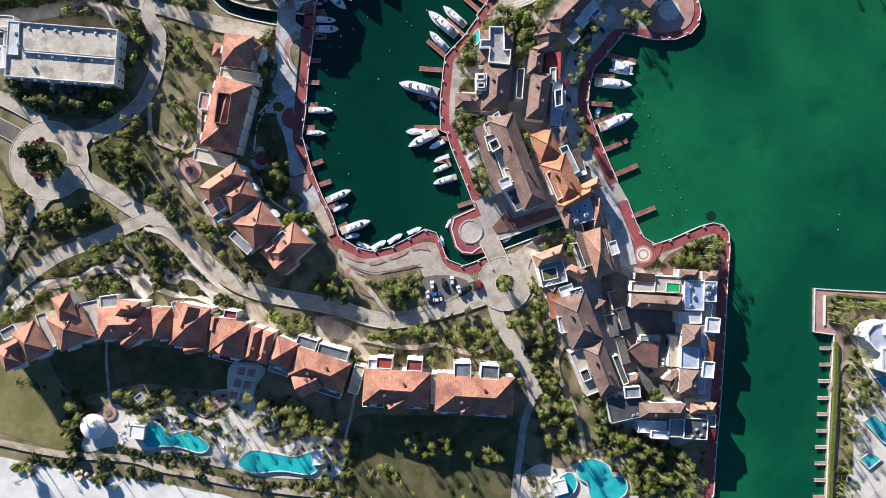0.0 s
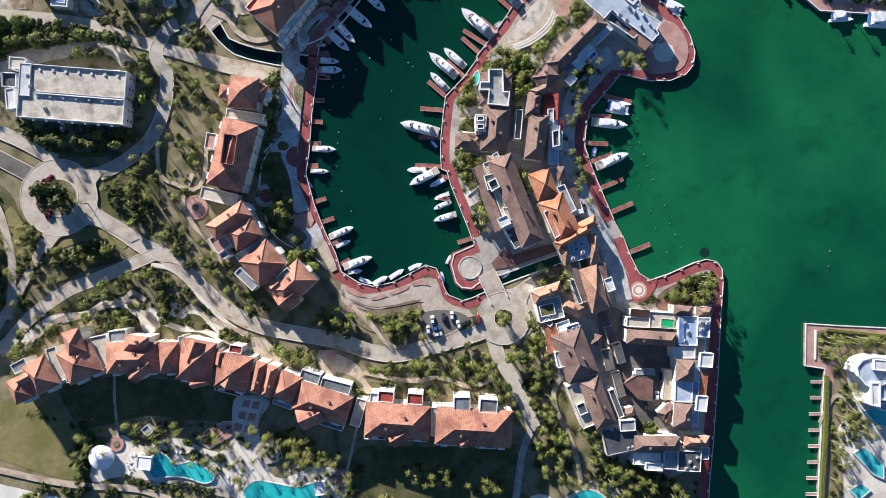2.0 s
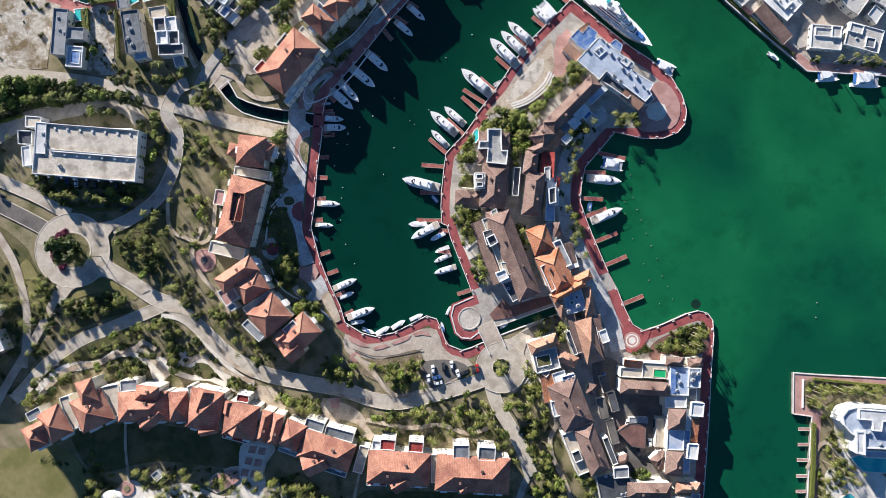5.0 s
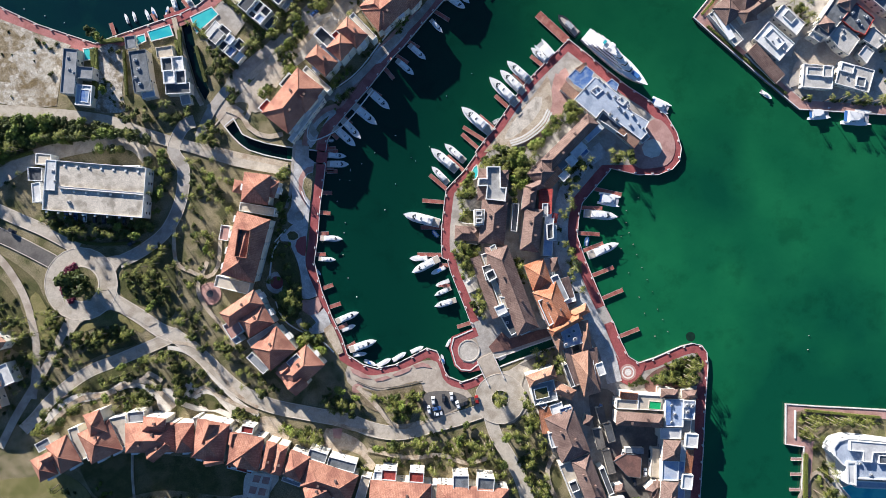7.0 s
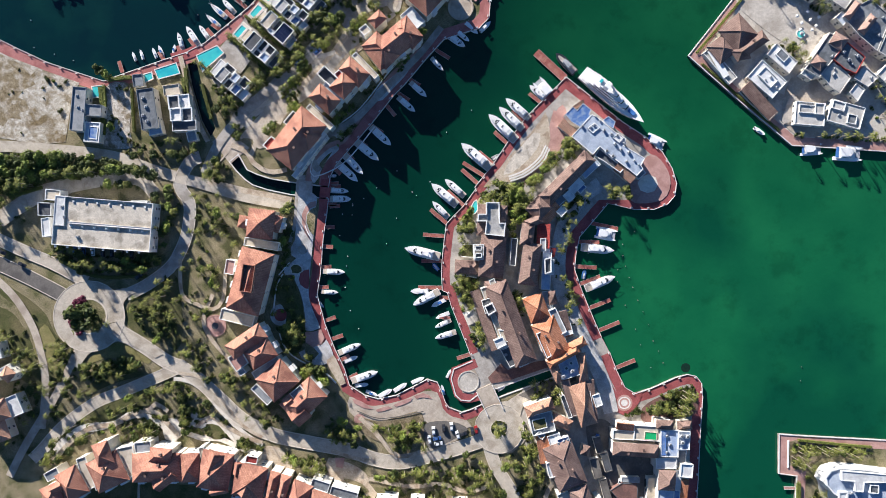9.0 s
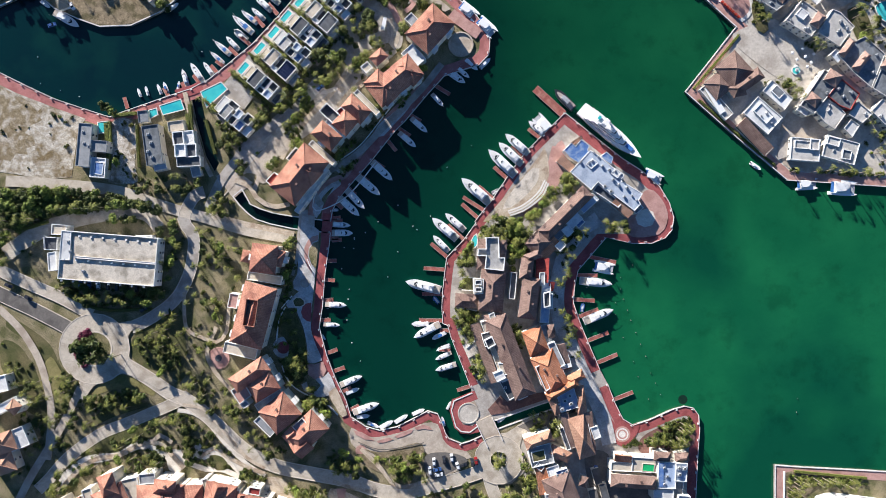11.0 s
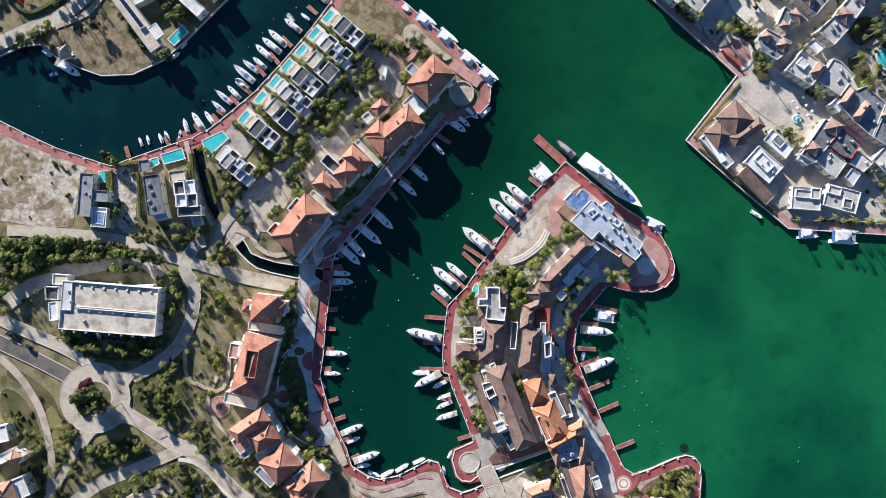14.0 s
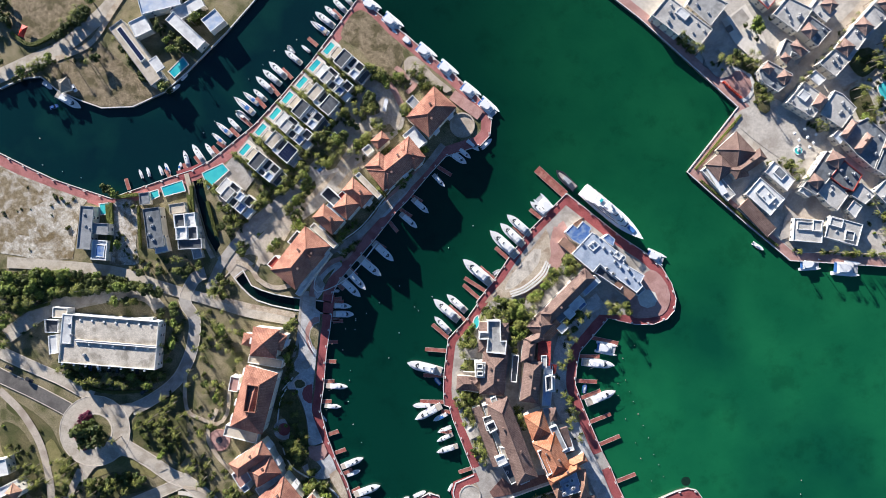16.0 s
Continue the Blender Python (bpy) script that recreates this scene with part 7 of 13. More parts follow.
strip('garden_path', [(-142.8, 13.1), (-130.5, 10.3), (-119.5, -2.1), (-107.2, -15.9), (-97.6, -21.5)], 1.8, 'path', 'pale garden path beside the road')
strip('garden_path', [(-224.6, -91.9), (-216.4, -93.8), (-200.0, -97.5), (-180.7, -100.6), (-153.2, -102.4), (-136.7, -107.5), (-122.9, -109.8), (-106.3, -113.8), (-78.6, -118.3), (-50.9, -121.8), (-34.2, -127.5)], 3.2, 'path', 'beige path along the beach')
strip('garden_path', [(-163.8, -45.2), (-163.9, -57.4), (-162.1, -76.8)], 1.4, 'path', 'narrow pale path across the lawn')
strip('garden_path', [(-42.4, -68.8), (-45.2, -82.7), (-48.0, -93.9)], 1.4, 'path', 'narrow pale path across the lawn')
strip('garden_path', [(60.5, -45.4), (56.3, -53.7), (57.8, -63.5), (63.4, -74.7), (67.6, -85.9), (70.4, -99.9)], 2.4, 'path', 'winding beige path between palms')
strip('garden_path', [(-142.4, 75.0), (-141.2, 55.8), (-133.0, 50.3), (-124.8, 47.6), (-119.2, 53.1), (-117.8, 69.6)], 2.0, 'path', 'pale garden path')
strip('garden_path', [(-124.7, 55.8), (-129.7, 42.0), (-124.9, 31.0), (-115.3, 20.0), (-109.8, 9.0)], 2.2, 'path', 'pale garden path behind the houses')
strip('garden_path', [(-60.3, -28.5), (-47.9, -32.7), (-36.8, -34.1)], 2.0, 'path', 'pale path')
strip('garden_path', [(-45.0, -10.5), (-34.0, -21.6), (-24.3, -31.3), (-9.1, -28.5), (7.6, -21.6)], 2.4, 'path', 'pale path round the waterfront garden')
strip('garden_path', [(-39.6, -43.8), (-17.4, -48.0), (-0.7, -46.6), (13.2, -50.9), (24.3, -48.1)], 2.2, 'path', 'pale garden path')
strip('garden_path', [(-243.4, 65.7), (-231.0, 53.4), (-221.5, 38.0), (-216.7, 22.7), (-214.3, 6.7), (-216.2, -17.2)], 4.0, 'plaza', 'pale path beside the white houses')
strip('garden_path', [(-197.0, 25.2), (-209.1, 0.4), (-224.3, -25.0), (-233.4, -42.9)], 4.2, 'plaza', 'pale path through palms')
strip('garden_path', [(190.9, -69.5), (200.7, -55.5), (213.5, -69.5), (220.0, -78.0)], 2.0, 'path', 'pale island path')
strip('garden_path', [(219.1, 233.2), (231.7, 239.6), (243.7, 245.9)], 2.5, 'path', 'pale garden path')
strip('street', [(184.5, 231.4), (200.3, 248.1), (222.3, 269.4), (241.3, 290.1)], 8.0, 'plaza', 'narrow brown paved street')
strip('street', [(179.8, 232.9), (200.2, 220.5), (222.2, 203.4), (243.5, 186.3), (259.8, 173.8)], 6.0, 'stone', 'paved street between white houses')
RING = [(-191.1 + 14.2 * math.cos(a), 43.6 + 14.2 * math.sin(a)) for a in [math.tau * k / 24 for k in range(24)]]
strip("roundabout", RING, 9.6, "road", "pale concrete roundabout with white kerbs", closed=True, kerbs=0.35)
sheet('road_junction', [(-172.9, 48.2), (-172.8, 41.5), (-170.9, 36.6), (-166.3, 33.1), (-159.1, 28.3), (-151.2, 23.3), (-155.5, 21.2), (-162.0, 25.0), (-169.2, 28.3), (-175.4, 30.2), (-181.4, 28.3), (-187.2, 25.7), (-185.7, 30.2), (-180.7, 33.8), (-176.3, 40.3), (-175.1, 46.1)], 'road', 'flared concrete road mouth', category='road', clear=True, curved=False)
sheet('road_junction', [(-210.0, 40.3), (-206.6, 32.8), (-202.3, 28.3), (-197.9, 25.1), (-197.2, 20.8), (-199.2, 16.4), (-196.6, 15.4), (-194.2, 19.3), (-191.5, 23.0), (-187.1, 25.7), (-190.8, 28.8), (-198.0, 30.9), (-203.7, 35.3), (-207.7, 40.3)], 'road', 'flared concrete road mouth', category='road', clear=True, curved=False)
sheet('road_junction', [(-172.9, 47.9), (-172.6, 51.2), (-170.5, 54.1), (-166.6, 56.5), (-171.9, 59.1), (-178.3, 57.7), (-182.0, 54.8), (-178.8, 51.9), (-176.2, 49.0)], 'road', 'flared concrete road mouth', category='road', clear=True, curved=False)
RING_SMALL = [(30.7 + 9.0 * math.cos(a), -16.6 + 9.0 * math.sin(a)) for a in [math.tau * k / 18 for k in range(18)]]
strip("roundabout", RING_SMALL, 8.4, "road", "small pale concrete turning circle", closed=True, kerbs=0.3)
sheet("roundabout_island", [(-191.1 + 9.8 * math.cos(math.tau * k / 24), 43.6 + 9.8 * math.sin(math.tau * k / 24)) for k in range(24)], "land", "planted round island with a pale border", "garden", curved=False, clear=False, kerb=0.6)
strip('seat_wall', [(55.4, 137.7), (52.9, 132.4), (48.3, 127.4), (42.0, 123.0), (35.2, 120.5)], 0.9, 'coping', 'pale curved seat step of the amphitheatre', category='wall', thick=0.6, z=0.45)
strip('seat_wall', [(56.3, 136.8), (53.8, 131.1), (48.9, 126.1), (42.7, 121.8), (35.5, 119.2)], 0.9, 'coping', 'pale curved seat step of the amphitheatre', category='wall', thick=0.6, z=0.8)
strip('seat_wall', [(57.3, 135.8), (54.8, 129.9), (49.8, 124.9), (43.3, 120.5), (36.1, 118.0)], 0.9, 'coping', 'pale curved seat step of the amphitheatre', category='wall', thick=0.6, z=1.15)
# Dark asphalt tone puts the trees' shade into the car park's colour.
sheet('parking_lot', [(-9.6, -14.4), (4.3, -12.7), (13.7, -16.9), (5.4, -22.7), (-7.1, -27.2)], 'asphalt', 'car park beside the waterfront garden, tree shade in its colour', category='car park')
strip('plaza_band', [(-46.4, -7.1), (-35.4, -11.0), (-22.9, -9.9), (-10.4, -7.2)], 0.5, 'asphalt', 'dark drain line in the plaza', category='pavement', clear=False)
strip('red_walk', [(-33.3, 237.0), (-28.3, 229.9), (-24.5, 222.1)], 3.2, 'pinkbrick', 'curved red brick walk', category='path')
strip('red_walk', [(-28.4, 244.0), (-22.1, 239.3), (-17.4, 234.7), (-22.1, 229.9)], 2.6, 'pinkbrick', 'curved red brick walk', category='path')
sheet('plaza', [(-23.7, 247.1), (-17.5, 250.3), (-6.5, 239.4), (2.9, 231.7), (-0.2, 230.1), (-9.6, 234.7), (-15.9, 234.7), (-22.1, 239.3)], 'plaza', 'pale paved garden court at the promenade', category='plaza', clear=False)
strip('seat_wall', [(-20.5, 234.6), (-17.4, 238.4), (-11.2, 238.5), (-4.9, 235.4)], 0.8, 'stone', 'grey curved seat wall', category='wall', thick=0.6, z=0.6)
strip('red_walk', [(2.9, 229.2), (12.3, 222.3), (18.6, 217.7)], 6.0, 'pinkbrick', 'red brick terrace by the point', category='path')
strip('white_wall', [(-67.6, 134.9), (-72.0, 125.9), (-70.5, 119.9), (-58.5, 124.5), (-49.6, 132.0), (-37.7, 147.1)], 0.5, 'white', 'low white garden wall', category='wall', thick=0.8, z=0.8, clear=False)
strip('white_wall', [(-58.5, 147.2), (-46.1, 156.6), (-33.7, 172.3), (-21.3, 188.1)], 0.5, 'white', 'low white garden wall above the promenade', category='wall', thick=0.8, z=0.8, clear=False)
strip('white_wall', [(9.8, 83.6), (17.6, 83.6), (17.0, 76.4), (9.8, 76.9)], 0.4, 'white', 'low white garden wall', category='wall', thick=1.2, z=1.2, clear=False, curved=False)
strip('white_wall', [(8.2, 67.0), (18.2, 65.4)], 0.4, 'white', 'low white garden wall', category='wall', thick=1.2, z=1.2, clear=False, curved=False)
strip('white_wall', [(12.6, 44.9), (18.7, 49.9), (22.0, 39.4)], 0.4, 'white', 'low white garden wall', category='wall', thick=1.2, z=1.2, clear=False, curved=False)
sheet('yard', [(10.4, 89.6), (17.6, 89.6), (17.6, 84.1), (10.4, 84.1)], 'stone', 'grey paved yard', category='yard', curved=False)
sheet('yard', [(10.4, 46.3), (17.3, 49.1), (19.3, 42.1), (13.7, 39.4)], 'deck', 'white paved yard', category='yard', curved=False)
sheet('curved_garden', [(139.9, 256.2), (147.5, 257.8), (154.7, 248.4), (159.4, 242.8), (151.6, 239.0), (145.3, 243.7), (142.1, 249.9)], 'stone', 'pale blue-grey curved garden paving', category='garden', clear=False)
strip('garden_wall', [(140.6, 255.9), (143.1, 251.5), (141.8, 246.8), (147.5, 243.4), (151.6, 239.6)], 0.5, 'asphalt', 'dark curved garden edging', category='wall', thick=0.4, z=0.4, clear=False)
strip('garden_wall', [(143.1, 255.9), (145.6, 251.5), (144.3, 246.8), (150.0, 243.4), (154.1, 239.6)], 0.5, 'asphalt', 'dark curved garden edging', category='wall', thick=0.4, z=0.4, clear=False)
strip('garden_wall', [(145.6, 255.9), (148.1, 251.5), (146.8, 246.8), (152.5, 243.4), (156.6, 239.7)], 0.5, 'asphalt', 'dark curved garden edging', category='wall', thick=0.4, z=0.4, clear=False)
sheet('pool_garden_terrace', [(-120.5, -75.3), (-113.8, -71.4), (-106.6, -70.0), (-104.7, -74.8), (-110.3, -78.4), (-117.2, -81.1)], 'pinkbrick', 'raised stone garden terrace by the pools', category='terrace', clear=False)
sheet('pool_garden_terrace', [(-92.9, -79.8), (-87.3, -77.6), (-81.3, -84.0), (-81.8, -88.8), (-87.4, -89.6), (-90.9, -85.9)], 'plaza', 'raised pale garden terrace by the pools', category='terrace', clear=False)
sheet('garden_walk', [(-100.1, -55.5), (-89.3, -57.2), (-93.9, -76.0), (-105.2, -74.0)], 'deck', 'pale paved court below the terrace houses', category='terrace', clear=False, curved=False)
sheet('court_panel', [(-99.5, -57.2), (-95.8, -57.7), (-97.0, -61.4), (-100.6, -60.9)], 'pinkbrick', 'dusky red paving panel in the court', category='pavement', clear=False, curved=False)
sheet('court_panel', [(-94.7, -58.0), (-91.0, -58.6), (-92.1, -62.3), (-95.8, -61.7)], 'pinkbrick', 'dusky red paving panel in the court', category='pavement', clear=False, curved=False)
sheet('court_panel', [(-101.5, -63.1), (-97.8, -63.7), (-99.0, -67.4), (-102.6, -66.8)], 'pinkbrick', 'dusky red paving panel in the court', category='pavement', clear=False, curved=False)
sheet('court_panel', [(-96.7, -64.0), (-93.0, -64.6), (-94.1, -68.3), (-97.8, -67.7)], 'pinkbrick', 'dusky red paving panel in the court', category='pavement', clear=False, curved=False)
sheet('court_panel', [(-103.5, -69.1), (-99.8, -69.7), (-100.9, -73.4), (-104.6, -72.8)], 'pinkbrick', 'dusky red paving panel in the court', category='pavement', clear=False, curved=False)
sheet('court_panel', [(-98.7, -70.0), (-95.0, -70.6), (-96.1, -74.3), (-99.8, -73.7)], 'pinkbrick', 'dusky red paving panel in the court', category='pavement', clear=False, curved=False)
sheet('quay_lawn', [(156.3, 252.2), (165.1, 251.7), (173.5, 242.9), (171.3, 236.0), (168.2, 241.6), (161.9, 244.7)], 'lawn', 'small green lawn behind the round plaza', category='lawn', clear=False)
sheet('quay_lawn', [(169.5, 236.0), (174.5, 239.2), (178.9, 221.6), (172.6, 221.6)], 'lawn', 'small green lawn behind the round plaza', category='lawn', clear=False)
sheet('court_lawn', [(222.3, 249.6), (233.3, 256.9), (239.9, 249.7), (230.1, 240.2)], 'lawn', 'green courtyard lawn behind the town houses', category='lawn', clear=False)
sheet('court_lawn', [(222.9, 233.2), (231.1, 234.5), (236.4, 223.9), (237.9, 206.6), (231.6, 211.9), (225.4, 223.2)], 'lawn', 'green courtyard lawn behind the town houses', category='lawn', clear=False)
sheet('mosaic_plaza', [(151.9, 271.1), (165.1, 280.6), (174.5, 264.3), (178.9, 253.3), (171.3, 247.9), (159.4, 258.5)], 'deck', 'pale patterned town square', category='plaza', clear=False, curved=False)
sheet('mosaic_panel', [(156.9, 273.0), (163.2, 278.1), (167.6, 272.4), (161.3, 267.4)], 'stone', 'grey-blue paving panel in the town square', category='pavement', clear=False, curved=False)
sheet('mosaic_panel', [(153.8, 267.3), (156.9, 269.2), (158.8, 266.1), (155.6, 264.2)], 'asphalt', 'dark paving panel in the town square', category='pavement', clear=False, curved=False)
sheet('cafe_deck', [(186.3, 160.9), (190.1, 166.5), (194.5, 162.5), (190.1, 151.5), (184.4, 149.9)], 'stone', 'pale blue-grey terrace by the quay', category='terrace', clear=False)
# ---- buildings ----
h = house('parking_garage', -186.1, 95.5, 'long pale concrete parking deck with white parapets', 'parking garage')
wing(h, -179.8, 93.2, 51.5, 25.9, -4.3, 9, roof='flat', deck='garagedeck', wall='white', sides='nsew', depth=1.0, gap=4.5)
wing(h, -176.1, 92.3, 43.3, 1.1, -4.4, 9.1, roof='flat', deck='whiteroof', base=8.2, sides='', depth=0.3)
wing(h, -202.3, 100.1, 5.3, 15.7, -2.7, 8.9, roof='flat', deck='whiteroof', base=8.1, sides='', depth=0.3)
block(h, [(-213.6, 96.0), (-209.2, 96.8), (-208.3, 86.8), (-212.8, 86.1)], 6.5, deck='whiteroof', depth=0.5)
block(h, [(-210.8, 111.6), (-202.9, 111.0), (-203.2, 105.6), (-211.1, 105.9)], 7.2, deck='creamroof', depth=0.5)
block(h, [(-216.6, 104.7), (-209.0, 104.4), (-209.2, 97.4), (-216.2, 97.7)], 5.0, deck='darkroof', depth=1.0)
block(h, [(-166.9, 105.8), (-158.4, 105.9), (-158.4, 103.7), (-166.8, 103.6)], 5.0, deck='whiteroof', depth=0.3)
h = house('apartment_house', -99.8, 97.1, 'cream apartment house with a terracotta hipped roof and white balconies')
wing(h, -96.1, 93.6, 14.1, 15.5, -6.3, 11, rise=3.6, sides='nsEW')
wing(h, -88.4, 93.8, 5.3, 9.1, -17.4, 9.5, rise=1.5, sides='E')
wing(h, -106.1, 94.7, 5.4, 6.7, -11.2, 8, rise=1.2, sides='w')
wing(h, -96.5, 83.1, 18.4, 4.5, -9.1, 8, roof='flat', deck='creamroof', sides='e')
h = house('apartment_house', -105.4, 66.8, 'long cream apartment house with terracotta roof and a dark roof well')
wing(h, -101.1, 63.5, 33.5, 17.6, -104.4, 12, rise=4.2, sides='nS')
wing(h, -101.0, 65.3, 14.1, 6.3, -97.7, 17.6, roof='flat', deck='darkroof', base=11, depth=2.2, rim='terracotta', sides='')
wing(h, -113.2, 70.8, 4.9, 7.8, -9.4, 8, roof='flat', deck='pinkbrick', sides='n')
wing(h, -109.5, 43.9, 18.2, 6.0, -13.6, 7, roof='flat', deck='creamroof', sides='')
h = house('apartment_house', -104.2, 29.7, 'cream apartment house with stepped terracotta roofs')
wing(h, -103.1, 32.0, 21.4, 9.2, 34.7, 11.5, rise=3.0, sides='nsE')
wing(h, -95.8, 25.7, 15.1, 11.5, 31.5, 11.3, rise=3.4, sides='E')
block(h, [(-113.8, 23.0), (-106.7, 27.0), (-102.8, 20.3), (-109.1, 15.5)], 9.0, deck='pinkbrick', depth=0.8)
block(h, [(-109.0, 15.5), (-105.8, 17.5), (-103.9, 15.1), (-107.0, 13.1)], 8.2, deck='greyroof', depth=0.6)
wing(h, -93.3, 17.4, 16.2, 4.8, 32.4, 8.4, roof='flat', deck='villagrey', sides='')
h = house('apartment_house', -90.5, 11.7, 'square cream house with a pyramid terracotta roof')
wing(h, -86.7, 11.7, 17.3, 15.9, 40.0, 11.8, rise=4.2, sides='nsEw')
wing(h, -95.8, 3.5, 12.3, 4.2, -44.3, 8.5, roof='flat', deck='greyroof', sides='s')
h = house('apartment_house', -76.8, 0.6, 'cream house with crossed terracotta roofs and grey roof wells')
wing(h, -73.4, 1.0, 21.5, 14.4, 42.9, 10.5, rise=3.8, sides='nsEw')
wing(h, -75.6, 5.0, 7.0, 5.6, 42.9, 12.6, roof='flat', deck='slate', base=10, sides='')
wing(h, -75.2, -6.0, 8.9, 10.2, 41.3, 11.5, roof='gable', rise=2.2, sides='')
wing(h, -80.6, 0.6, 5.0, 6.5, 42.9, 11.6, roof='gable', rise=1.8, sides='')
h = house('terrace_house', -207.8, -46.2, 'cream terrace house with terracotta hipped roofs above a shaded lawn')
wing(h, -194.0, -43.0, 12.5, 16.2, 29.6, 10.6, rise=4, sides='nS')
wing(h, -204.1, -49.7, 10.1, 12.5, 25.3, 10.3, rise=3.2, sides='nS')
wing(h, -201.3, -44.3, 6.4, 4.9, 26.2, 11.2, roof='gable', rise=2.0, sides='')
wing(h, -187.7, -38.0, 5.1, 17.1, 18.4, 9.3, roof='flat', deck='creamroof', sides='')
wing(h, -205.3, -38.8, 7.6, 4.9, 28.2, 9.3, roof='flat', deck='slate', sides='')
h = house('terrace_house', -183.0, -33.8, 'cream terrace house with terracotta hipped roofs above a shaded lawn')
wing(h, -177.1, -26.8, 8.9, 12.3, 19.0, 12.3, rise=3, sides='n')
wing(h, -175.5, -36.6, 17.6, 17.3, 25.0, 10.6, rise=4, sides='nS')
wing(h, -166.0, -32.0, 8.7, 15.9, 12.3, 9.3, roof='flat', deck='creamroof', sides='')
wing(h, -179.6, -44.3, 6.7, 3.9, 16.2, 9.3, roof='flat', deck='redroof', sides='')
h = house('terrace_house', -155.5, -35.2, 'wide cream terrace house with terracotta hipped roofs above a shaded lawn')
wing(h, -149.9, -34.5, 25.5, 15.2, 1.1, 10.6, rise=4.2, sides='nS')
wing(h, -147.0, -27.2, 11.4, 7.5, -5.4, 12.9, roof='hip', rise=2.2, sides='n')
wing(h, -157.9, -24.3, 8.6, 5.6, 5.3, 9.3, roof='flat', deck='greyroof', sides='n')
wing(h, -145.2, -40.3, 12.2, 6.9, 40.6, 11.9, roof='gable', rise=2, sides='')
h = house('terrace_house', -137.6, -35.3, 'narrow cream terrace house with terracotta hipped roofs above a shaded lawn')
wing(h, -132.4, -34.5, 10.1, 15.2, 2.9, 10.6, rise=3.2, sides='nS')
wing(h, -125.1, -32.7, 3.0, 17.4, 15.2, 9.3, roof='flat', deck='creamroof', sides='')
h = house('terrace_house', -122.5, -38.1, 'cream terrace house with terracotta hipped roofs above a shaded lawn')
wing(h, -119.1, -36.0, 16.7, 20.4, -10.2, 10.9, rise=4.2, sides='nS')
wing(h, -117.3, -46.5, 9.5, 4.6, 11.2, 10.2, roof='gable', rise=1.8, sides='')
wing(h, -113.0, -31.9, 8.9, 4.4, -7.0, 9.8, roof='flat', deck='pinkbrick', sides='')
wing(h, -119.8, -31.0, 10.3, 9.6, -111.1, 10.9, roof='gable', rise=3.9, sides='')
wing(h, -119.6, -46.7, 4.6, 3.9, 55.6, 10.0, roof='gable', rise=1.0, sides='')
h = house('terrace_house', -104.6, -43.7, 'cream terrace house with terracotta hipped roofs above a shaded lawn')
wing(h, -101.3, -41.5, 17.0, 17.7, -10.9, 10.9, rise=4, sides='nS')
wing(h, -100.6, -30.6, 6.2, 3.8, -10.0, 9.8, roof='flat', deck='redroof', sides='n')
wing(h, -104.4, -50.5, 13.2, 3.7, -14.2, 9, roof='flat', deck='redroof', sides='s')
wing(h, -102.3, -44.2, 8.9, 11.3, -111.7, 10.9, roof='gable', rise=3.5, sides='')
wing(h, -107.5, -34.9, 6.2, 4.5, -101.1, 10.9, roof='gable', rise=1.6, sides='')
h = house('terrace_house', -88.0, -47.8, 'slim cream terrace house with terracotta hipped roofs above a shaded lawn')
wing(h, -89.6, -44.3, 16.0, 5.7, -103.8, 10.4, roof='hip', rise=2.0, sides='nS')
wing(h, -84.1, -46.0, 15.9, 5.8, -103.9, 10.4, roof='hip', rise=2.0, sides='s')
h = house('terrace_house', -64.5, -54.8, 'long cream terrace house with terracotta hipped roofs above a shaded lawn')
wing(h, -75.4, -48.8, 10.9, 14.0, -22.1, 10.4, rise=3.6, sides='nS')
wing(h, -58.1, -56.6, 27.0, 14.8, -18.6, 10.6, rise=4.2, sides='nS')
wing(h, -78.2, -57.9, 10.0, 2.3, -19.9, 8.6, roof='flat', deck='greyroof', sides='s')
wing(h, -54.7, -67.9, 12.7, 2.8, -17.9, 8.6, roof='flat', deck='slate', sides='s')
wing(h, -64.0, -62.6, 11.7, 10.8, 24.2, 11.5, roof='gable', rise=2.4, sides='')
wing(h, -64.6, -44.3, 9.8, 5.1, -17.6, 9.3, roof='flat', deck='slate', sides='n')
wing(h, -52.1, -48.8, 14.7, 5.1, -15.0, 9.3, roof='flat', deck='slate', sides='n')
h = house('terrace_house', -23.0, -68.9, 'cream terrace house with terracotta roof and white roof terraces')
wing(h, -21.8, -65.5, 31.7, 16.8, -4.0, 10.6, rise=4, sides='nS')
wing(h, -32.9, -54.3, 4.8, 4.6, -3.3, 9.8, roof='flat', deck='whiteroof', sides='n')
wing(h, -27.5, -53.7, 7.5, 5.4, -4.2, 10.6, roof='flat', deck='redroof', sides='n')
wing(h, -13.3, -54.8, 7.5, 5.4, -4.2, 10.6, roof='flat', deck='redroof', sides='n')
wing(h, -33.0, -73.0, 10.2, 4.1, -3.2, 9, roof='flat', deck='redroof', sides='s')
wing(h, -12.6, -74.4, 10.0, 3.0, -3.3, 9, roof='flat', deck='redroof', sides='s')
wing(h, -21.3, -72.4, 9.4, 8.8, 30.9, 11, roof='gable', rise=2.2, sides='')
h = house('terrace_house', 16.0, -71.8, 'cream terrace house with terracotta roof and grey roof boxes')
wing(h, 15.4, -68.6, 37.4, 18.4, -3.4, 10.6, rise=4, sides='nS')
wing(h, 9.6, -57.5, 8.0, 7.8, -0.1, 11.4, roof='flat', deck='slate', sides='n')
wing(h, 22.5, -58.1, 8.6, 6.7, -3.7, 11.4, roof='flat', deck='slate', sides='n')
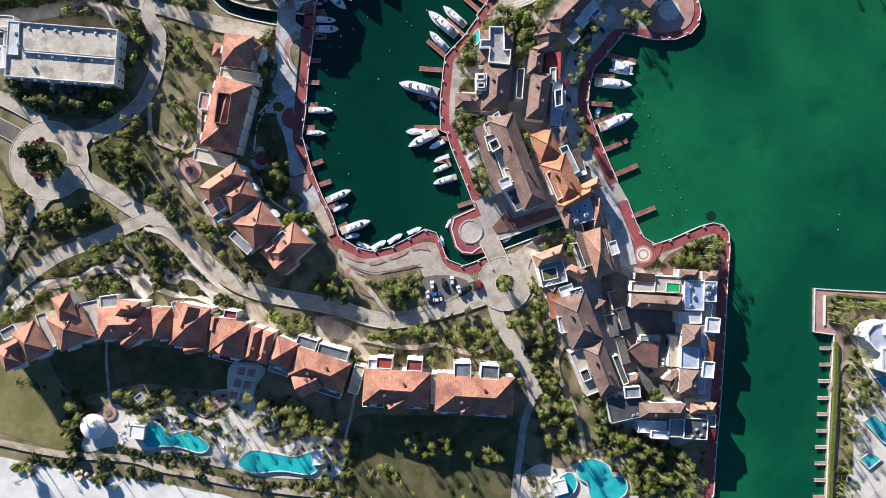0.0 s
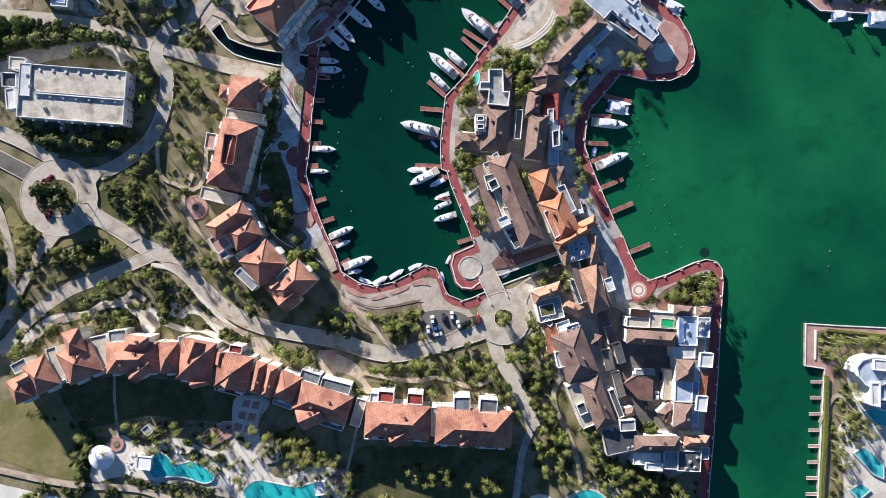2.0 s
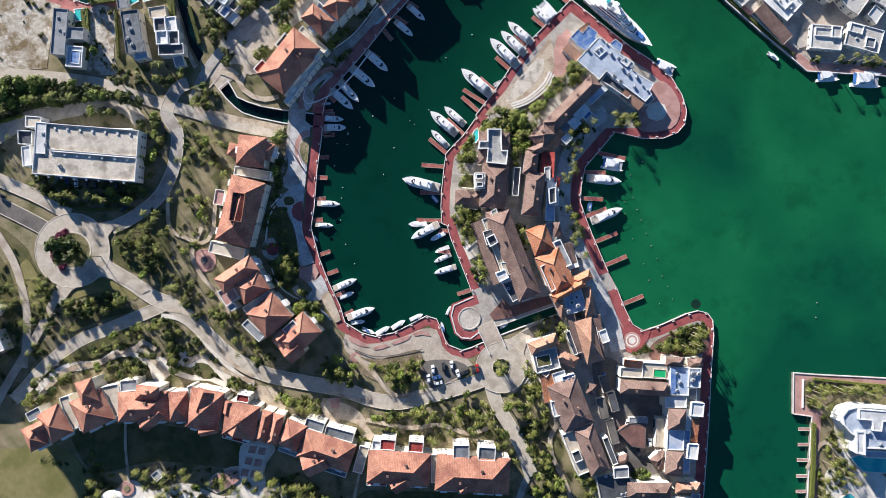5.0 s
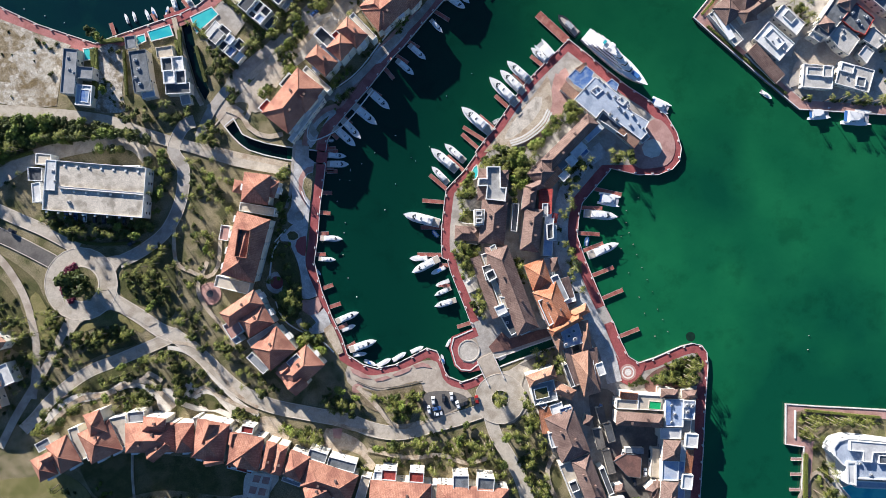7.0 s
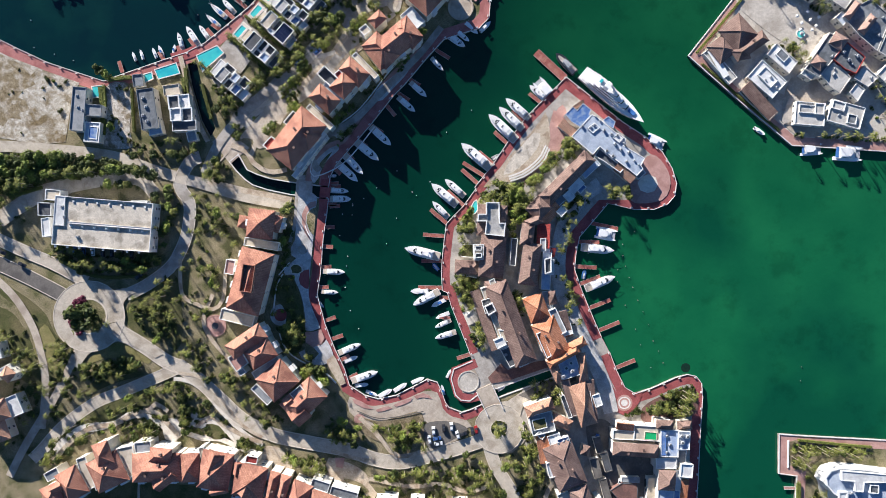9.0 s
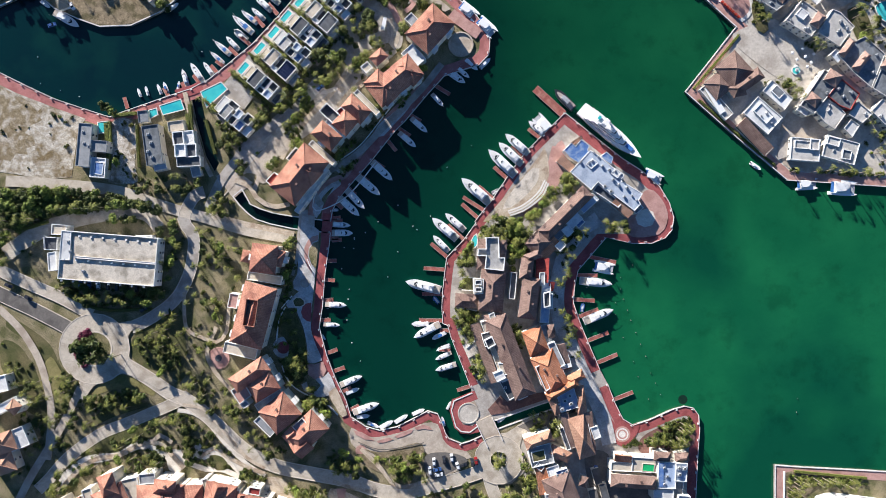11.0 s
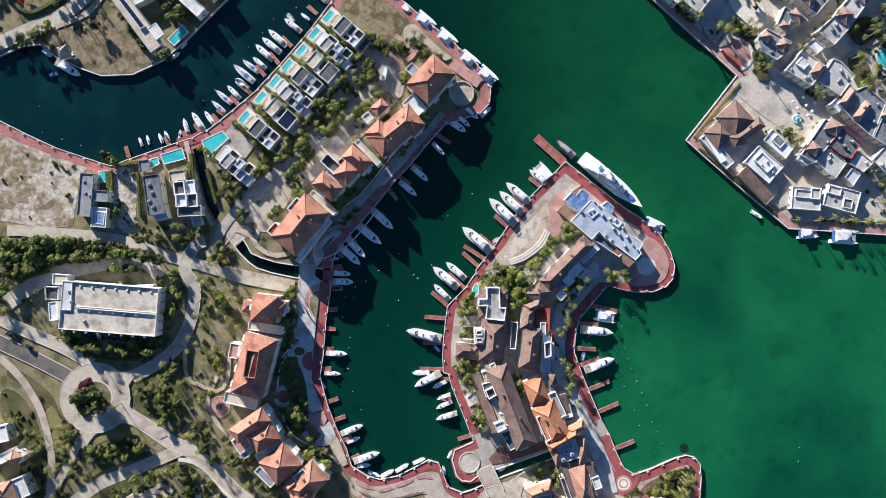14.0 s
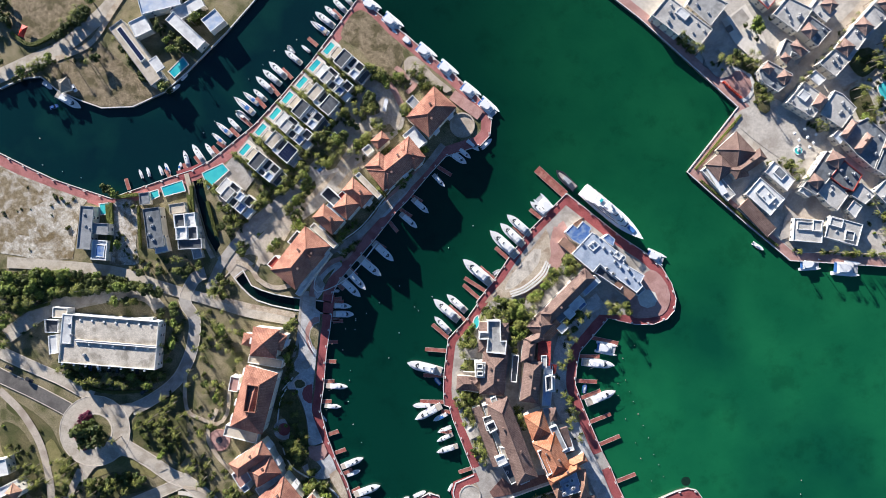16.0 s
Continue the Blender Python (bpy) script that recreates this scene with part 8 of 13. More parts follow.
wing(h, 2.1, -76.1, 10.3, 3.3, -3.2, 9.5, roof='flat', deck='greyroof', sides='s')
wing(h, 21.1, -77.5, 10.0, 3.8, -3.3, 9.5, roof='flat', deck='greyroof', sides='s')
wing(h, 11.5, -74.6, 6.6, 5.4, 43.3, 11, roof='gable', rise=2, sides='')
wing(h, -41.3, -62.1, 5.0, 13.9, -15.7, 8, roof='flat', deck='creamroof', sides='')
wing(h, -4.0, -66.3, 3.2, 14.3, -0.1, 9, roof='flat', deck='creamroof', sides='')
h = house('quay_house', 27.0, 98.8, 'quay house with white-walled grey roof terraces')
wing(h, 25.7, 96.2, 15.9, 16.7, -2.7, 7.5, tiles='brownroof', rise=1.2, sides='nw')
block(h, [(22.3, 105.7), (29.2, 105.7), (29.6, 94.9), (32.6, 94.9), (32.0, 87.7), (21.8, 88.8), (22.4, 95.7), (17.8, 95.7), (18.1, 99.6), (22.3, 99.6)], 10.3, deck='villagrey', depth=1.2, edge=0.45)
h = house('quay_house', 26.5, 78.1, 'brown-tiled quay house with small white terraces')
wing(h, 25.8, 76.9, 22.3, 13.4, -94.8, 8.5, tiles='brownroof', rise=3, sides='s')
wing(h, 19.6, 78.6, 6.5, 7.5, -2.3, 8, roof='flat', deck='greyroof', sides='w')
wing(h, 12.8, 71.2, 13.4, 7.6, -3.4, 5, tiles='brownroof', rise=1.6, sides='sw')
block(h, [(15.8, 83.5), (21.2, 83.5), (20.9, 75.4), (16.1, 75.7)], 10.8, deck='creamroof', depth=0.5)
block(h, [(16.6, 82.7), (19.9, 82.7), (19.9, 80.3), (16.6, 80.3)], 11.3, deck='darkroof', base=10.2, depth=0.5)
block(h, [(16.7, 78.8), (20.0, 78.8), (20.0, 76.4), (16.7, 76.4)], 11.3, deck='darkroof', base=10.2, depth=0.5)
h = house('quay_house', 35.4, 42.2, 'long brown-tiled quay house with white roof terraces')
wing(h, 35.8, 41.8, 45.5, 11.9, -68.8, 10.4, tiles='brownroof', rise=3.2, sides='n')
wing(h, 27.8, 59.8, 11.9, 9.5, -173.5, 8.6, tiles='brownroof', rise=2.6, sides='n')
wing(h, 22.4, 43.1, 33.5, 5.2, -69.6, 6.5, tiles='brownroof', roof='shed', rise=1.8, sides='s')
wing(h, 27.1, 44.5, 3.2, 34.4, 20.0, 9.4, roof='flat', deck='creamroof', sides='')
wing(h, 23.7, 51.2, 5.6, 7.3, 16.7, 10, roof='flat', deck='darkroof', sides='w')
wing(h, 31.3, 31.1, 5.7, 4.9, 19.3, 10.6, roof='flat', deck='whiteroof', sides='s')
wing(h, 38.0, 26.0, 11.8, 11.1, 28.9, 9.4, roof='flat', deck='darkroof', sides='s')
wing(h, 42.4, 25.9, 5.1, 6.3, 25.2, 9.9, roof='flat', deck='greyroof', sides='')
block(h, [(21.5, 50.8), (25.7, 52.9), (27.8, 48.5), (23.7, 46.1)], 11.8, deck='darkroof', depth=1.0, edge=0.5)
block(h, [(24.0, 64.2), (26.7, 65.7), (30.7, 55.5), (28.0, 53.4)], 10.2, deck='creamroof', depth=0.4)
block(h, [(27.7, 45.5), (30.1, 46.8), (35.3, 36.0), (32.9, 34.2)], 10.0, deck='villagrey', depth=0.8)
block(h, [(28.9, 38.6), (37.9, 38.1), (39.1, 32.7), (31.3, 32.1)], 10.9, deck='creamroof', depth=0.4)
block(h, [(26.4, 32.9), (31.2, 35.0), (33.3, 30.8), (28.5, 28.4)], 11.6, deck='whiteroof', depth=0.6)
block(h, [(38.0, 24.7), (42.8, 27.2), (45.2, 20.6), (40.4, 18.5)], 10.4, deck='villagrey', depth=0.5)
h = house('quay_house', 64.7, 120.8, 'long brown-tiled quay house with white and blue roof terraces')
wing(h, 65.5, 118.9, 35.0, 8.3, 45.3, 7.5, tiles='brownroof', rise=2.4, sides='n')
wing(h, 50.9, 102.9, 11.3, 10.4, 47.4, 7.2, tiles='brownroof', rise=2.6, sides='nw')
wing(h, 57.1, 99.8, 12.9, 5.4, 49.2, 6, tiles='orangeroof', roof='shed', rise=1.4, sides='')
wing(h, 62.5, 108.3, 8.8, 5.0, 42.5, 6.4, roof='flat', deck='greyroof', sides='s')
wing(h, 69.6, 115.7, 8.5, 7.1, 43.9, 7.6, roof='flat', deck='whiteroof', sides='s')
wing(h, 66.8, 109.5, 4.8, 5.2, 42.8, 7.4, roof='flat', deck='whiteroof', sides='s')
wing(h, 78.0, 124.6, 11.3, 5.0, 43.1, 6.6, roof='flat', deck='blueroof', sides='s')
wing(h, 72.9, 114.4, 5.0, 5.0, 45.2, 6.2, roof='flat', deck='bluedeck', sides='s')
wing(h, 63.0, 101.5, 5.0, 4.2, 45.2, 7.2, roof='flat', deck='whiteroof', sides='s')
wing(h, 75.2, 121.8, 3.8, 5.6, -38.2, 5.5, roof='flat', deck='whiteroof', sides='s')
h = house('quay_house', 49.2, 90.5, 'brown-tiled quay house with a deep red side roof')
wing(h, 44.4, 88.9, 11.6, 7.0, -96.6, 8.5, tiles='brownroof', rise=2.6, sides='s')
wing(h, 53.1, 88.1, 13.2, 6.8, -92.3, 6.5, tiles='redroof', roof='shed', rise=1.2, sides='')
wing(h, 47.7, 95.7, 9.4, 4.9, 23.7, 8, tiles='brownroof', rise=2, sides='n')
h = house('quay_house', 47.8, 74.0, 'brown-tiled quay house beside a roof terrace with a pool')
wing(h, 45.8, 73.1, 22.4, 9.7, -96.8, 9, tiles='brownroof', rise=3, sides='s')
wing(h, 55.0, 71.1, 23.2, 4.9, -92.6, 7, roof='flat', deck='blueroof', sides='n')
wing(h, 56.6, 71.6, 4.3, 8.3, 0.1, 8.5, roof='flat', deck='whiteroof', sides='e')
wing(h, 37.3, 79.6, 3.3, 14.5, -4.6, 7.5, roof='flat', deck='darkroof', sides='', depth=1.5)
wing(h, 58.2, 79.4, 3.0, 4.9, -10.1, 6, tiles='redroof', roof='shed', rise=1.0, sides='')
block(h, [(53.3, 75.9), (57.0, 76.8), (57.3, 68.9), (53.7, 68.0)], 9.4, deck='darkroof', depth=1.0, edge=0.5)
block(h, [(51.4, 86.8), (54.4, 87.1), (54.4, 80.2), (51.4, 79.8)], 8.2, deck='villagrey', depth=0.5)
h = house('quay_house', 56.2, 39.4, 'long orange-tiled quay house with white terraces')
wing(h, 49.3, 50.0, 10.9, 14.1, 20.2, 8.8, tiles='orangeroof', rise=3, sides='w')
wing(h, 57.2, 33.4, 22.4, 13.5, -64.2, 9.2, tiles='orangeroof', rise=3, sides='')
wing(h, 53.4, 33.8, 5.2, 20.8, 21.2, 7.2, tiles='orangeroof', roof='shed', rise=1.2, sides='w')
wing(h, 52.2, 32.9, 3.4, 12.7, 18.4, 8.6, roof='flat', deck='darkroof', sides='w')
wing(h, 55.5, 52.7, 4.9, 12.3, 6.4, 7, roof='flat', deck='greyroof', sides='')
wing(h, 58.0, 55.2, 4.1, 7.3, 7.6, 7.4, tiles='brownroof', rise=1.4, sides='e')
wing(h, 65.4, 41.5, 4.0, 14.3, 15.9, 7, tiles='brownroof', roof='shed', rise=1.4, sides='e')
wing(h, 65.7, 38.7, 5.7, 6.8, 16.7, 7.8, roof='flat', deck='whiteroof', sides='e')
wing(h, 70.7, 30.4, 10.9, 5.3, 26.5, 8, tiles='orangeroof', rise=2, sides='')
wing(h, 63.6, 24.2, 18.6, 4.6, 29.5, 9.4, tiles='orangeroof', rise=2.2, sides='')
wing(h, 66.7, 19.0, 10.2, 12.1, 17.0, 9, roof='flat', deck='blueroof', sides='')
wing(h, 74.0, 18.0, 5.5, 16.0, 8.5, 8, tiles='sandroof', rise=2.4, sides='e')
wing(h, 60.2, 16.3, 5.3, 11.9, 23.9, 8.4, tiles='sandroof', rise=2.2, sides='w')
block(h, [(49.0, 36.3), (51.7, 37.8), (57.2, 25.0), (54.8, 23.4)], 10.8, deck='darkroof', depth=1.2, edge=0.4)
block(h, [(55.5, 48.5), (59.4, 50.1), (65.5, 37.5), (61.9, 35.6)], 9.6, deck='greyroof', depth=0.8, edge=0.4)
block(h, [(61.1, 35.7), (63.5, 36.7), (66.6, 29.2), (64.1, 27.9)], 9.0, deck='creamroof', depth=0.5)
h = house('quay_house', 75.8, -0.8, 'sandy-tiled quay house over a shaded lane')
wing(h, 74.5, -1.4, 9.1, 22.9, 17.3, 8.5, tiles='sandroof', rise=3, sides='')
wing(h, 67.6, 1.7, 4.2, 20.3, 14.9, 7.4, tiles='brownroof', roof='shed', rise=1.2, sides='w')
wing(h, 79.4, 0.5, 4.4, 22.6, 7.1, 7, tiles='brownroof', roof='shed', rise=1.2, sides='e')
wing(h, 82.2, 0.9, 4.0, 6.6, 19.6, 8.6, roof='flat', deck='whiteroof', sides='e')
wing(h, 65.8, -2.7, 2.3, 12.6, 20.5, 8, roof='flat', deck='darkroof', sides='')
wing(h, 77.5, 2.8, 2.8, 17.1, 11.3, 8, roof='flat', deck='greyroof', sides='')
h = house('quay_house', 53.5, -10.6, 'quay house with a planted white roof terrace')
wing(h, 51.3, -3.0, 15.5, 6.6, 20.3, 9, tiles='sandroof', rise=2.2, sides='n')
wing(h, 52.6, -11.2, 12.5, 10.9, 13.7, 9.5, roof='flat', deck='greyroof', sides='w', depth=1.3)
wing(h, 51.3, -11.5, 7.2, 5.6, 12.9, 9.4, roof='flat', deck='lawn', base=8, sides='', depth=0.4)
wing(h, 63.0, -10.5, 11.9, 6.0, -24.2, 8, tiles='sandroof', rise=2, sides='')
wing(h, 51.9, -17.5, 4.4, 2.9, -37.5, 9, roof='flat', deck='greyroof', sides='')
h = house('quay_house', 66.1, -32.8, 'brown-tiled quay house with sunken roof terraces')
wing(h, 64.8, -33.3, 25.0, 16.1, -68.3, 9.5, tiles='brownroof', rise=3.2, sides='n')
wing(h, 54.2, -25.7, 6.6, 14.9, 9.4, 7, tiles='orangeroof', roof='shed', rise=1.5, sides='w')
wing(h, 60.5, -22.9, 6.8, 12.1, 18.4, 9, roof='flat', deck='whiteroof', sides='')
wing(h, 63.9, -20.3, 6.5, 3.6, 16.9, 10, roof='flat', deck='bluedeck', sides='')
wing(h, 57.8, -35.5, 4.4, 8.1, 13.9, 10, roof='flat', deck='whiteroof', sides='w')
wing(h, 63.5, -32.7, 5.1, 4.1, 18.3, 10.5, roof='flat', deck='whiteroof', sides='')
wing(h, 64.8, -39.1, 3.4, 10.2, 18.3, 10.4, roof='flat', deck='darkroof', sides='')
h = house('quay_house', 75.9, -58.0, 'brown-tiled quay house with a cream roof terrace')
wing(h, 76.0, -56.5, 25.3, 10.7, -68.5, 9.5, tiles='brownroof', rise=3, sides='n')
wing(h, 69.5, -58.1, 9.4, 22.5, 22.0, 8.5, roof='flat', deck='creamroof', sides='w')
wing(h, 68.5, -59.9, 4.1, 5.6, 23.1, 9.6, roof='flat', deck='darkroof', sides='w')
wing(h, 85.6, -57.6, 2.9, 14.7, 21.7, 8.6, roof='flat', deck='darkroof', sides='e')
wing(h, 92.1, -62.7, 7.2, 4.4, 17.6, 6, tiles='brownroof', rise=1.6, sides='e')
h = house('quay_house', 106.5, -21.8, 'brown-tiled quay house with a green turf terrace')
wing(h, 102.5, -25.3, 24.5, 7.1, -3.9, 9, tiles='brownroof', rise=2.6, sides='s')
wing(h, 97.0, -13.1, 9.0, 3.8, -5.2, 8, tiles='orangeroof', roof='shed', rise=1.2, sides='n')
wing(h, 96.5, -17.8, 11.4, 4.9, -2.8, 7.6, roof='flat', deck='creamroof', sides='w')
wing(h, 108.9, -16.7, 13.9, 7.9, -3.4, 8, roof='flat', deck='creamroof', sides='n')
wing(h, 110.8, -18.1, 6.6, 4.3, -4.8, 8, roof='flat', deck='turf', base=7, sides='', depth=0.3, rim='creamroof')
h = house('quay_house', 126.1, -21.8, 'white flat-roofed quay house with blue roof coating')
wing(h, 118.0, -11.8, 9.0, 4.9, -3.5, 8.6, tiles='brownroof', rise=1.6, sides='n')
wing(h, 129.2, -12.4, 7.9, 4.8, 3.9, 7.4, tiles='brownroof', rise=1.8, sides='e')
wing(h, 120.6, -21.8, 9.8, 14.4, -1.6, 9, roof='flat', deck='blueroof', sides='')
wing(h, 117.4, -21.4, 2.4, 12.7, -0.1, 9.2, roof='flat', deck='bluedeck', sides='', base=8.2, depth=0.2, rim='bluedeck')
wing(h, 128.1, -20.0, 6.2, 9.7, -2.5, 9.6, roof='flat', deck='blueroof', sides='e')
wing(h, 119.0, -32.6, 10.9, 5.7, -0.1, 8.5, roof='flat', deck='whiteroof', sides='s')
wing(h, 127.1, -30.5, 6.0, 9.3, -5.3, 7, roof='flat', deck='greyroof', sides='e')
h = house('quay_house', 123.4, -42.7, 'brown-tiled quay house with white roof pavilions')
wing(h, 119.1, -41.2, 10.8, 9.2, -92.6, 9.5, tiles='brownroof', rise=2.8, sides='s')
wing(h, 125.9, -41.8, 3.3, 10.9, -0.1, 7.6, roof='flat', deck='whiteroof', sides='')
wing(h, 129.6, -36.1, 6.5, 7.1, -4.8, 9.6, roof='flat', deck='whiteroof', sides='e')
wing(h, 128.9, -47.9, 4.1, 12.9, -3.9, 7, tiles='orangeroof', roof='shed', rise=1.0, sides='e')
h = house('quay_house', 123.4, -53.3, 'white flat-roofed quay house with pale blue coating')
wing(h, 118.7, -51.8, 8.7, 10.3, -1.9, 9, roof='flat', deck='blueroof', sides='')
wing(h, 124.6, -51.9, 3.3, 9.8, -4.9, 8.4, roof='flat', deck='bluedeck', sides='e')
h = house('quay_house', 122.1, -65.1, 'brown-tiled quay house with an octagonal white turret')
wing(h, 117.9, -63.4, 11.9, 9.0, -93.7, 9.5, tiles='brownroof', rise=2.8, sides='s')
wing(h, 124.6, -63.8, 4.4, 11.0, -3.7, 7.6, roof='flat', deck='blueroof', sides='')
wing(h, 127.4, -57.5, 5.5, 7.7, -5.8, 9.6, roof='flat', deck='whiteroof', sides='e')
wing(h, 111.3, -62.0, 8.5, 5.0, 39.8, 6, tiles='brownroof', rise=1.6, sides='w')
wing(h, 112.2, -62.9, 3.3, 9.6, -0.1, 6.6, tiles='brownroof', rise=1.0, sides='')
h = house('quay_house', 88.5, -77.6, 'quay house with a broad dark flat roof')
wing(h, 87.8, -75.2, 16.7, 13.0, 13.0, 9, roof='flat', deck='darkroof', sides='ws', rim='greyroof')
wing(h, 90.8, -68.1, 7.6, 5.4, 3.9, 10, roof='flat', deck='greyroof', sides='')
wing(h, 89.3, -81.6, 5.5, 2.7, -0.2, 6.5, roof='flat', deck='whiteroof', sides='s')
h = house('quay_house', 108.2, -83.3, 'brown-tiled quay house with white terraces below')
wing(h, 105.3, -77.1, 22.5, 7.6, -0.9, 9.4, tiles='brownroof', rise=2.6, sides='')
wing(h, 101.2, -85.4, 13.7, 6.0, -2.5, 7.5, roof='flat', deck='whiteroof', sides='sw')
wing(h, 104.3, -88.8, 8.4, 3.8, -3.9, 9, roof='flat', deck='whiteroof', sides='s')
wing(h, 112.7, -85.8, 7.1, 8.7, -2.4, 8.5, roof='flat', deck='greyroof', sides='s')
h = house('quay_house', 127.8, -84.7, 'quay house with dark roof deck and orange tile strips')
wing(h, 125.2, -76.1, 12.5, 5.7, -2.7, 8.6, tiles='sandroof', rise=2, sides='n')
wing(h, 121.7, -86.0, 11.4, 10.1, -2.9, 9, roof='flat', deck='darkroof', sides='s')
wing(h, 129.4, -82.4, 4.4, 6.0, -3.8, 8.4, roof='flat', deck='greyroof', sides='e')
wing(h, 129.8, -89.0, 3.9, 5.2, -4.3, 7, tiles='redroof', roof='shed', rise=1, sides='e')
h = house('quay_hall', 91.8, 139.0, 'large flat-roofed hall with pale blue roof coating')
block(h, [(68.0, 141.5), (79.0, 153.4), (83.3, 150.7), (91.2, 144.3), (97.4, 140.4), (96.2, 136.7), (100.4, 134.3), (107.5, 130.1), (105.4, 126.1), (106.6, 124.3), (103.2, 120.6), (96.8, 125.4), (88.2, 131.8), (83.3, 136.1), (79.6, 131.8), (75.3, 135.4)], 6.5, deck='hallroof', depth=0.3)
block(h, [(64.7, 153.4), (68.6, 157.4), (71.1, 155.6), (74.1, 159.3), (78.7, 155.9), (77.5, 153.5), (78.4, 152.8), (72.6, 146.7), (68.0, 149.4)], 6.2, deck='bluedeck', rim='hallroof', depth=0.3)
block(h, [(84.9, 150.4), (87.9, 152.6), (91.6, 149.6), (90.4, 145.9), (86.7, 148.3)], 6.2, deck='bluedeck', rim='hallroof', depth=0.3)
block(h, [(83.5, 135.4), (88.1, 131.5), (96.8, 124.8), (94.6, 122.3), (84.8, 129.0), (80.8, 131.4)], 5.6, deck='darkroof', depth=0.9)
block(h, [(76.4, 145.8), (80.1, 148.9), (83.2, 146.4), (79.5, 143.1)], 6.9, deck='hallroof', base=6.2, depth=0.3)
block(h, [(89.9, 141.0), (92.9, 143.4), (96.0, 141.0), (93.6, 138.2)], 7.0, deck='whiteroof', base=6.2, depth=0.3)
wing(h, 69.2, 143.3, 17.9, 4.4, -41.2, 4.6, tiles='sandroof', roof='shed', rise=1.2, sides='s')
wing(h, 72.3, 158.9, 6.4, 2.1, 34.0, 4.4, tiles='sandroof', roof='shed', rise=0.8, sides='')
wing(h, 96.9, 122.2, 12.3, 4.6, -38.6, 4.6, tiles='sandroof', roof='shed', rise=1.2, sides='s')
wing(h, 105.3, 122.2, 5.5, 4.2, 40.8, 4.8, roof='flat', deck='greyroof', sides='s')
h = house('apartment_house', -80.5, 139.1, 'cream apartment house with terracotta hipped roofs and white balconies')
wing(h, -77.4, 138.6, 29.8, 17.3, 51.9, 11.5, rise=3.9, sides='nS')
wing(h, -72.9, 140.4, 13.8, 10.4, -40.0, 11.6, rise=3.2, sides='')
wing(h, -71.6, 130.1, 28.4, 2.7, 53.5, 7.0, roof='flat', deck='whiteroof', sides='ns', gap=3.4)
block(h, [(-95.7, 135.1), (-91.2, 140.0), (-88.2, 137.3), (-92.7, 132.5)], 9.8, deck='redroof')
block(h, [(-84.8, 147.2), (-79.7, 153.3), (-76.7, 150.9), (-81.7, 144.9)], 10.6, deck='darkroof', depth=1.6)
wing(h, -65.9, 150.7, 17.3, 3.2, -41.7, 8, roof='flat', deck='creamroof', sides='')
h = house('apartment_house', -57.4, 167.3, 'cream apartment house with stepped terracotta roofs and grey-blue terraces')
wing(h, -62.9, 159.3, 14.3, 9.8, -40.2, 11.5, rise=3.4, sides='neS')
block(h, [(-64.2, 166.7), (-62.2, 168.8), (-53.7, 160.7), (-56.1, 158.6)], 10.2, deck='blueroof')
block(h, [(-67.1, 172.6), (-63.2, 176.8), (-55.9, 170.2), (-60.1, 166.0)], 11.5, deck='darkroof', depth=1.8)
wing(h, -52.9, 166.5, 10.2, 11.7, -40.2, 11.8, rise=3.8, sides='e')
block(h, [(-57.9, 172.2), (-55.2, 174.6), (-52.5, 171.7), (-55.5, 169.2)], 12.4, deck='redroof')
wing(h, -47.4, 173.4, 14.3, 9.5, -40.2, 11.8, rise=3.6, sides='eE')
wing(h, -42.0, 177.8, 17.3, 3.0, -45.2, 9, roof='flat', deck='creamroof', sides='')
h = house('apartment_house', -26.5, 192.4, 'long cream apartment house with crossed terracotta roofs and white balconies')
wing(h, -27.0, 189.5, 29.0, 14.5, 39.0, 9.6, rise=3.2, sides='nS')
wing(h, -33.5, 185.6, 18.0, 11.5, -44.2, 9.7, rise=2.8, sides='e')
wing(h, -20.0, 194.0, 15.0, 7.6, -42.8, 9.6, rise=2.2, sides='')
wing(h, -35.7, 201.8, 8.5, 6.4, 42.1, 10.4, rise=1.4, sides='n')
block(h, [(-45.7, 197.1), (-42.0, 200.1), (-39.0, 196.8), (-42.7, 193.7)], 8.4, deck='creamroof')
h = house('apartment_house', -8.9, 220.6, 'cream apartment house with terracotta hipped roofs and white balconies')
wing(h, -8.3, 217.4, 22.4, 16.6, 48.2, 9.6, rise=3.5, sides='nSe')
wing(h, -17.8, 222.5, 5.1, 7.3, 45.5, 8, roof='flat', deck='greyroof', sides='n')
wing(h, -17.2, 203.8, 8.2, 11.2, 42.4, 6.4, roof='flat', deck='whiteroof', sides='')
h = house('villa', -193.7, 152.5, 'modern flat-roofed villa of white and grey boxes', 'villa')
wing(h, -194.4, 154.3, 7.3, 23.3, -4.4, 6.5, roof='flat', deck='greyroof', sides='nsew', rim='greyroof')
wing(h, -187.5, 153.8, 10.3, 6.1, -3.1, 6, roof='flat', deck='greyroof', sides='e', rim='greyroof')
wing(h, -187.7, 142.3, 8.2, 10.8, -3.9, 5, roof='flat', deck='blueroof', sides='es', edge=0.5)
wing(h, -187.1, 141.9, 4.9, 6.8, -6.8, 5.2, base=4.4, roof='flat', deck='bluedeck', sides='', depth=0.3, edge=0.4)
h = house('villa', -159.7, 154.2, 'long grey flat-roofed villa', 'villa')
wing(h, -157.6, 154.5, 8.9, 21.5, 8.2, 7, roof='flat', deck='slate', sides='nsew', rim='slate')
wing(h, -164.3, 170.5, 5.5, 6.4, 6.7, 3.6, roof='flat', deck='slate', sides='', rim='slate')
wing(h, -154.6, 145.0, 6.9, 7.6, 13.2, 5, roof='flat', deck='blueroof', sides='s')
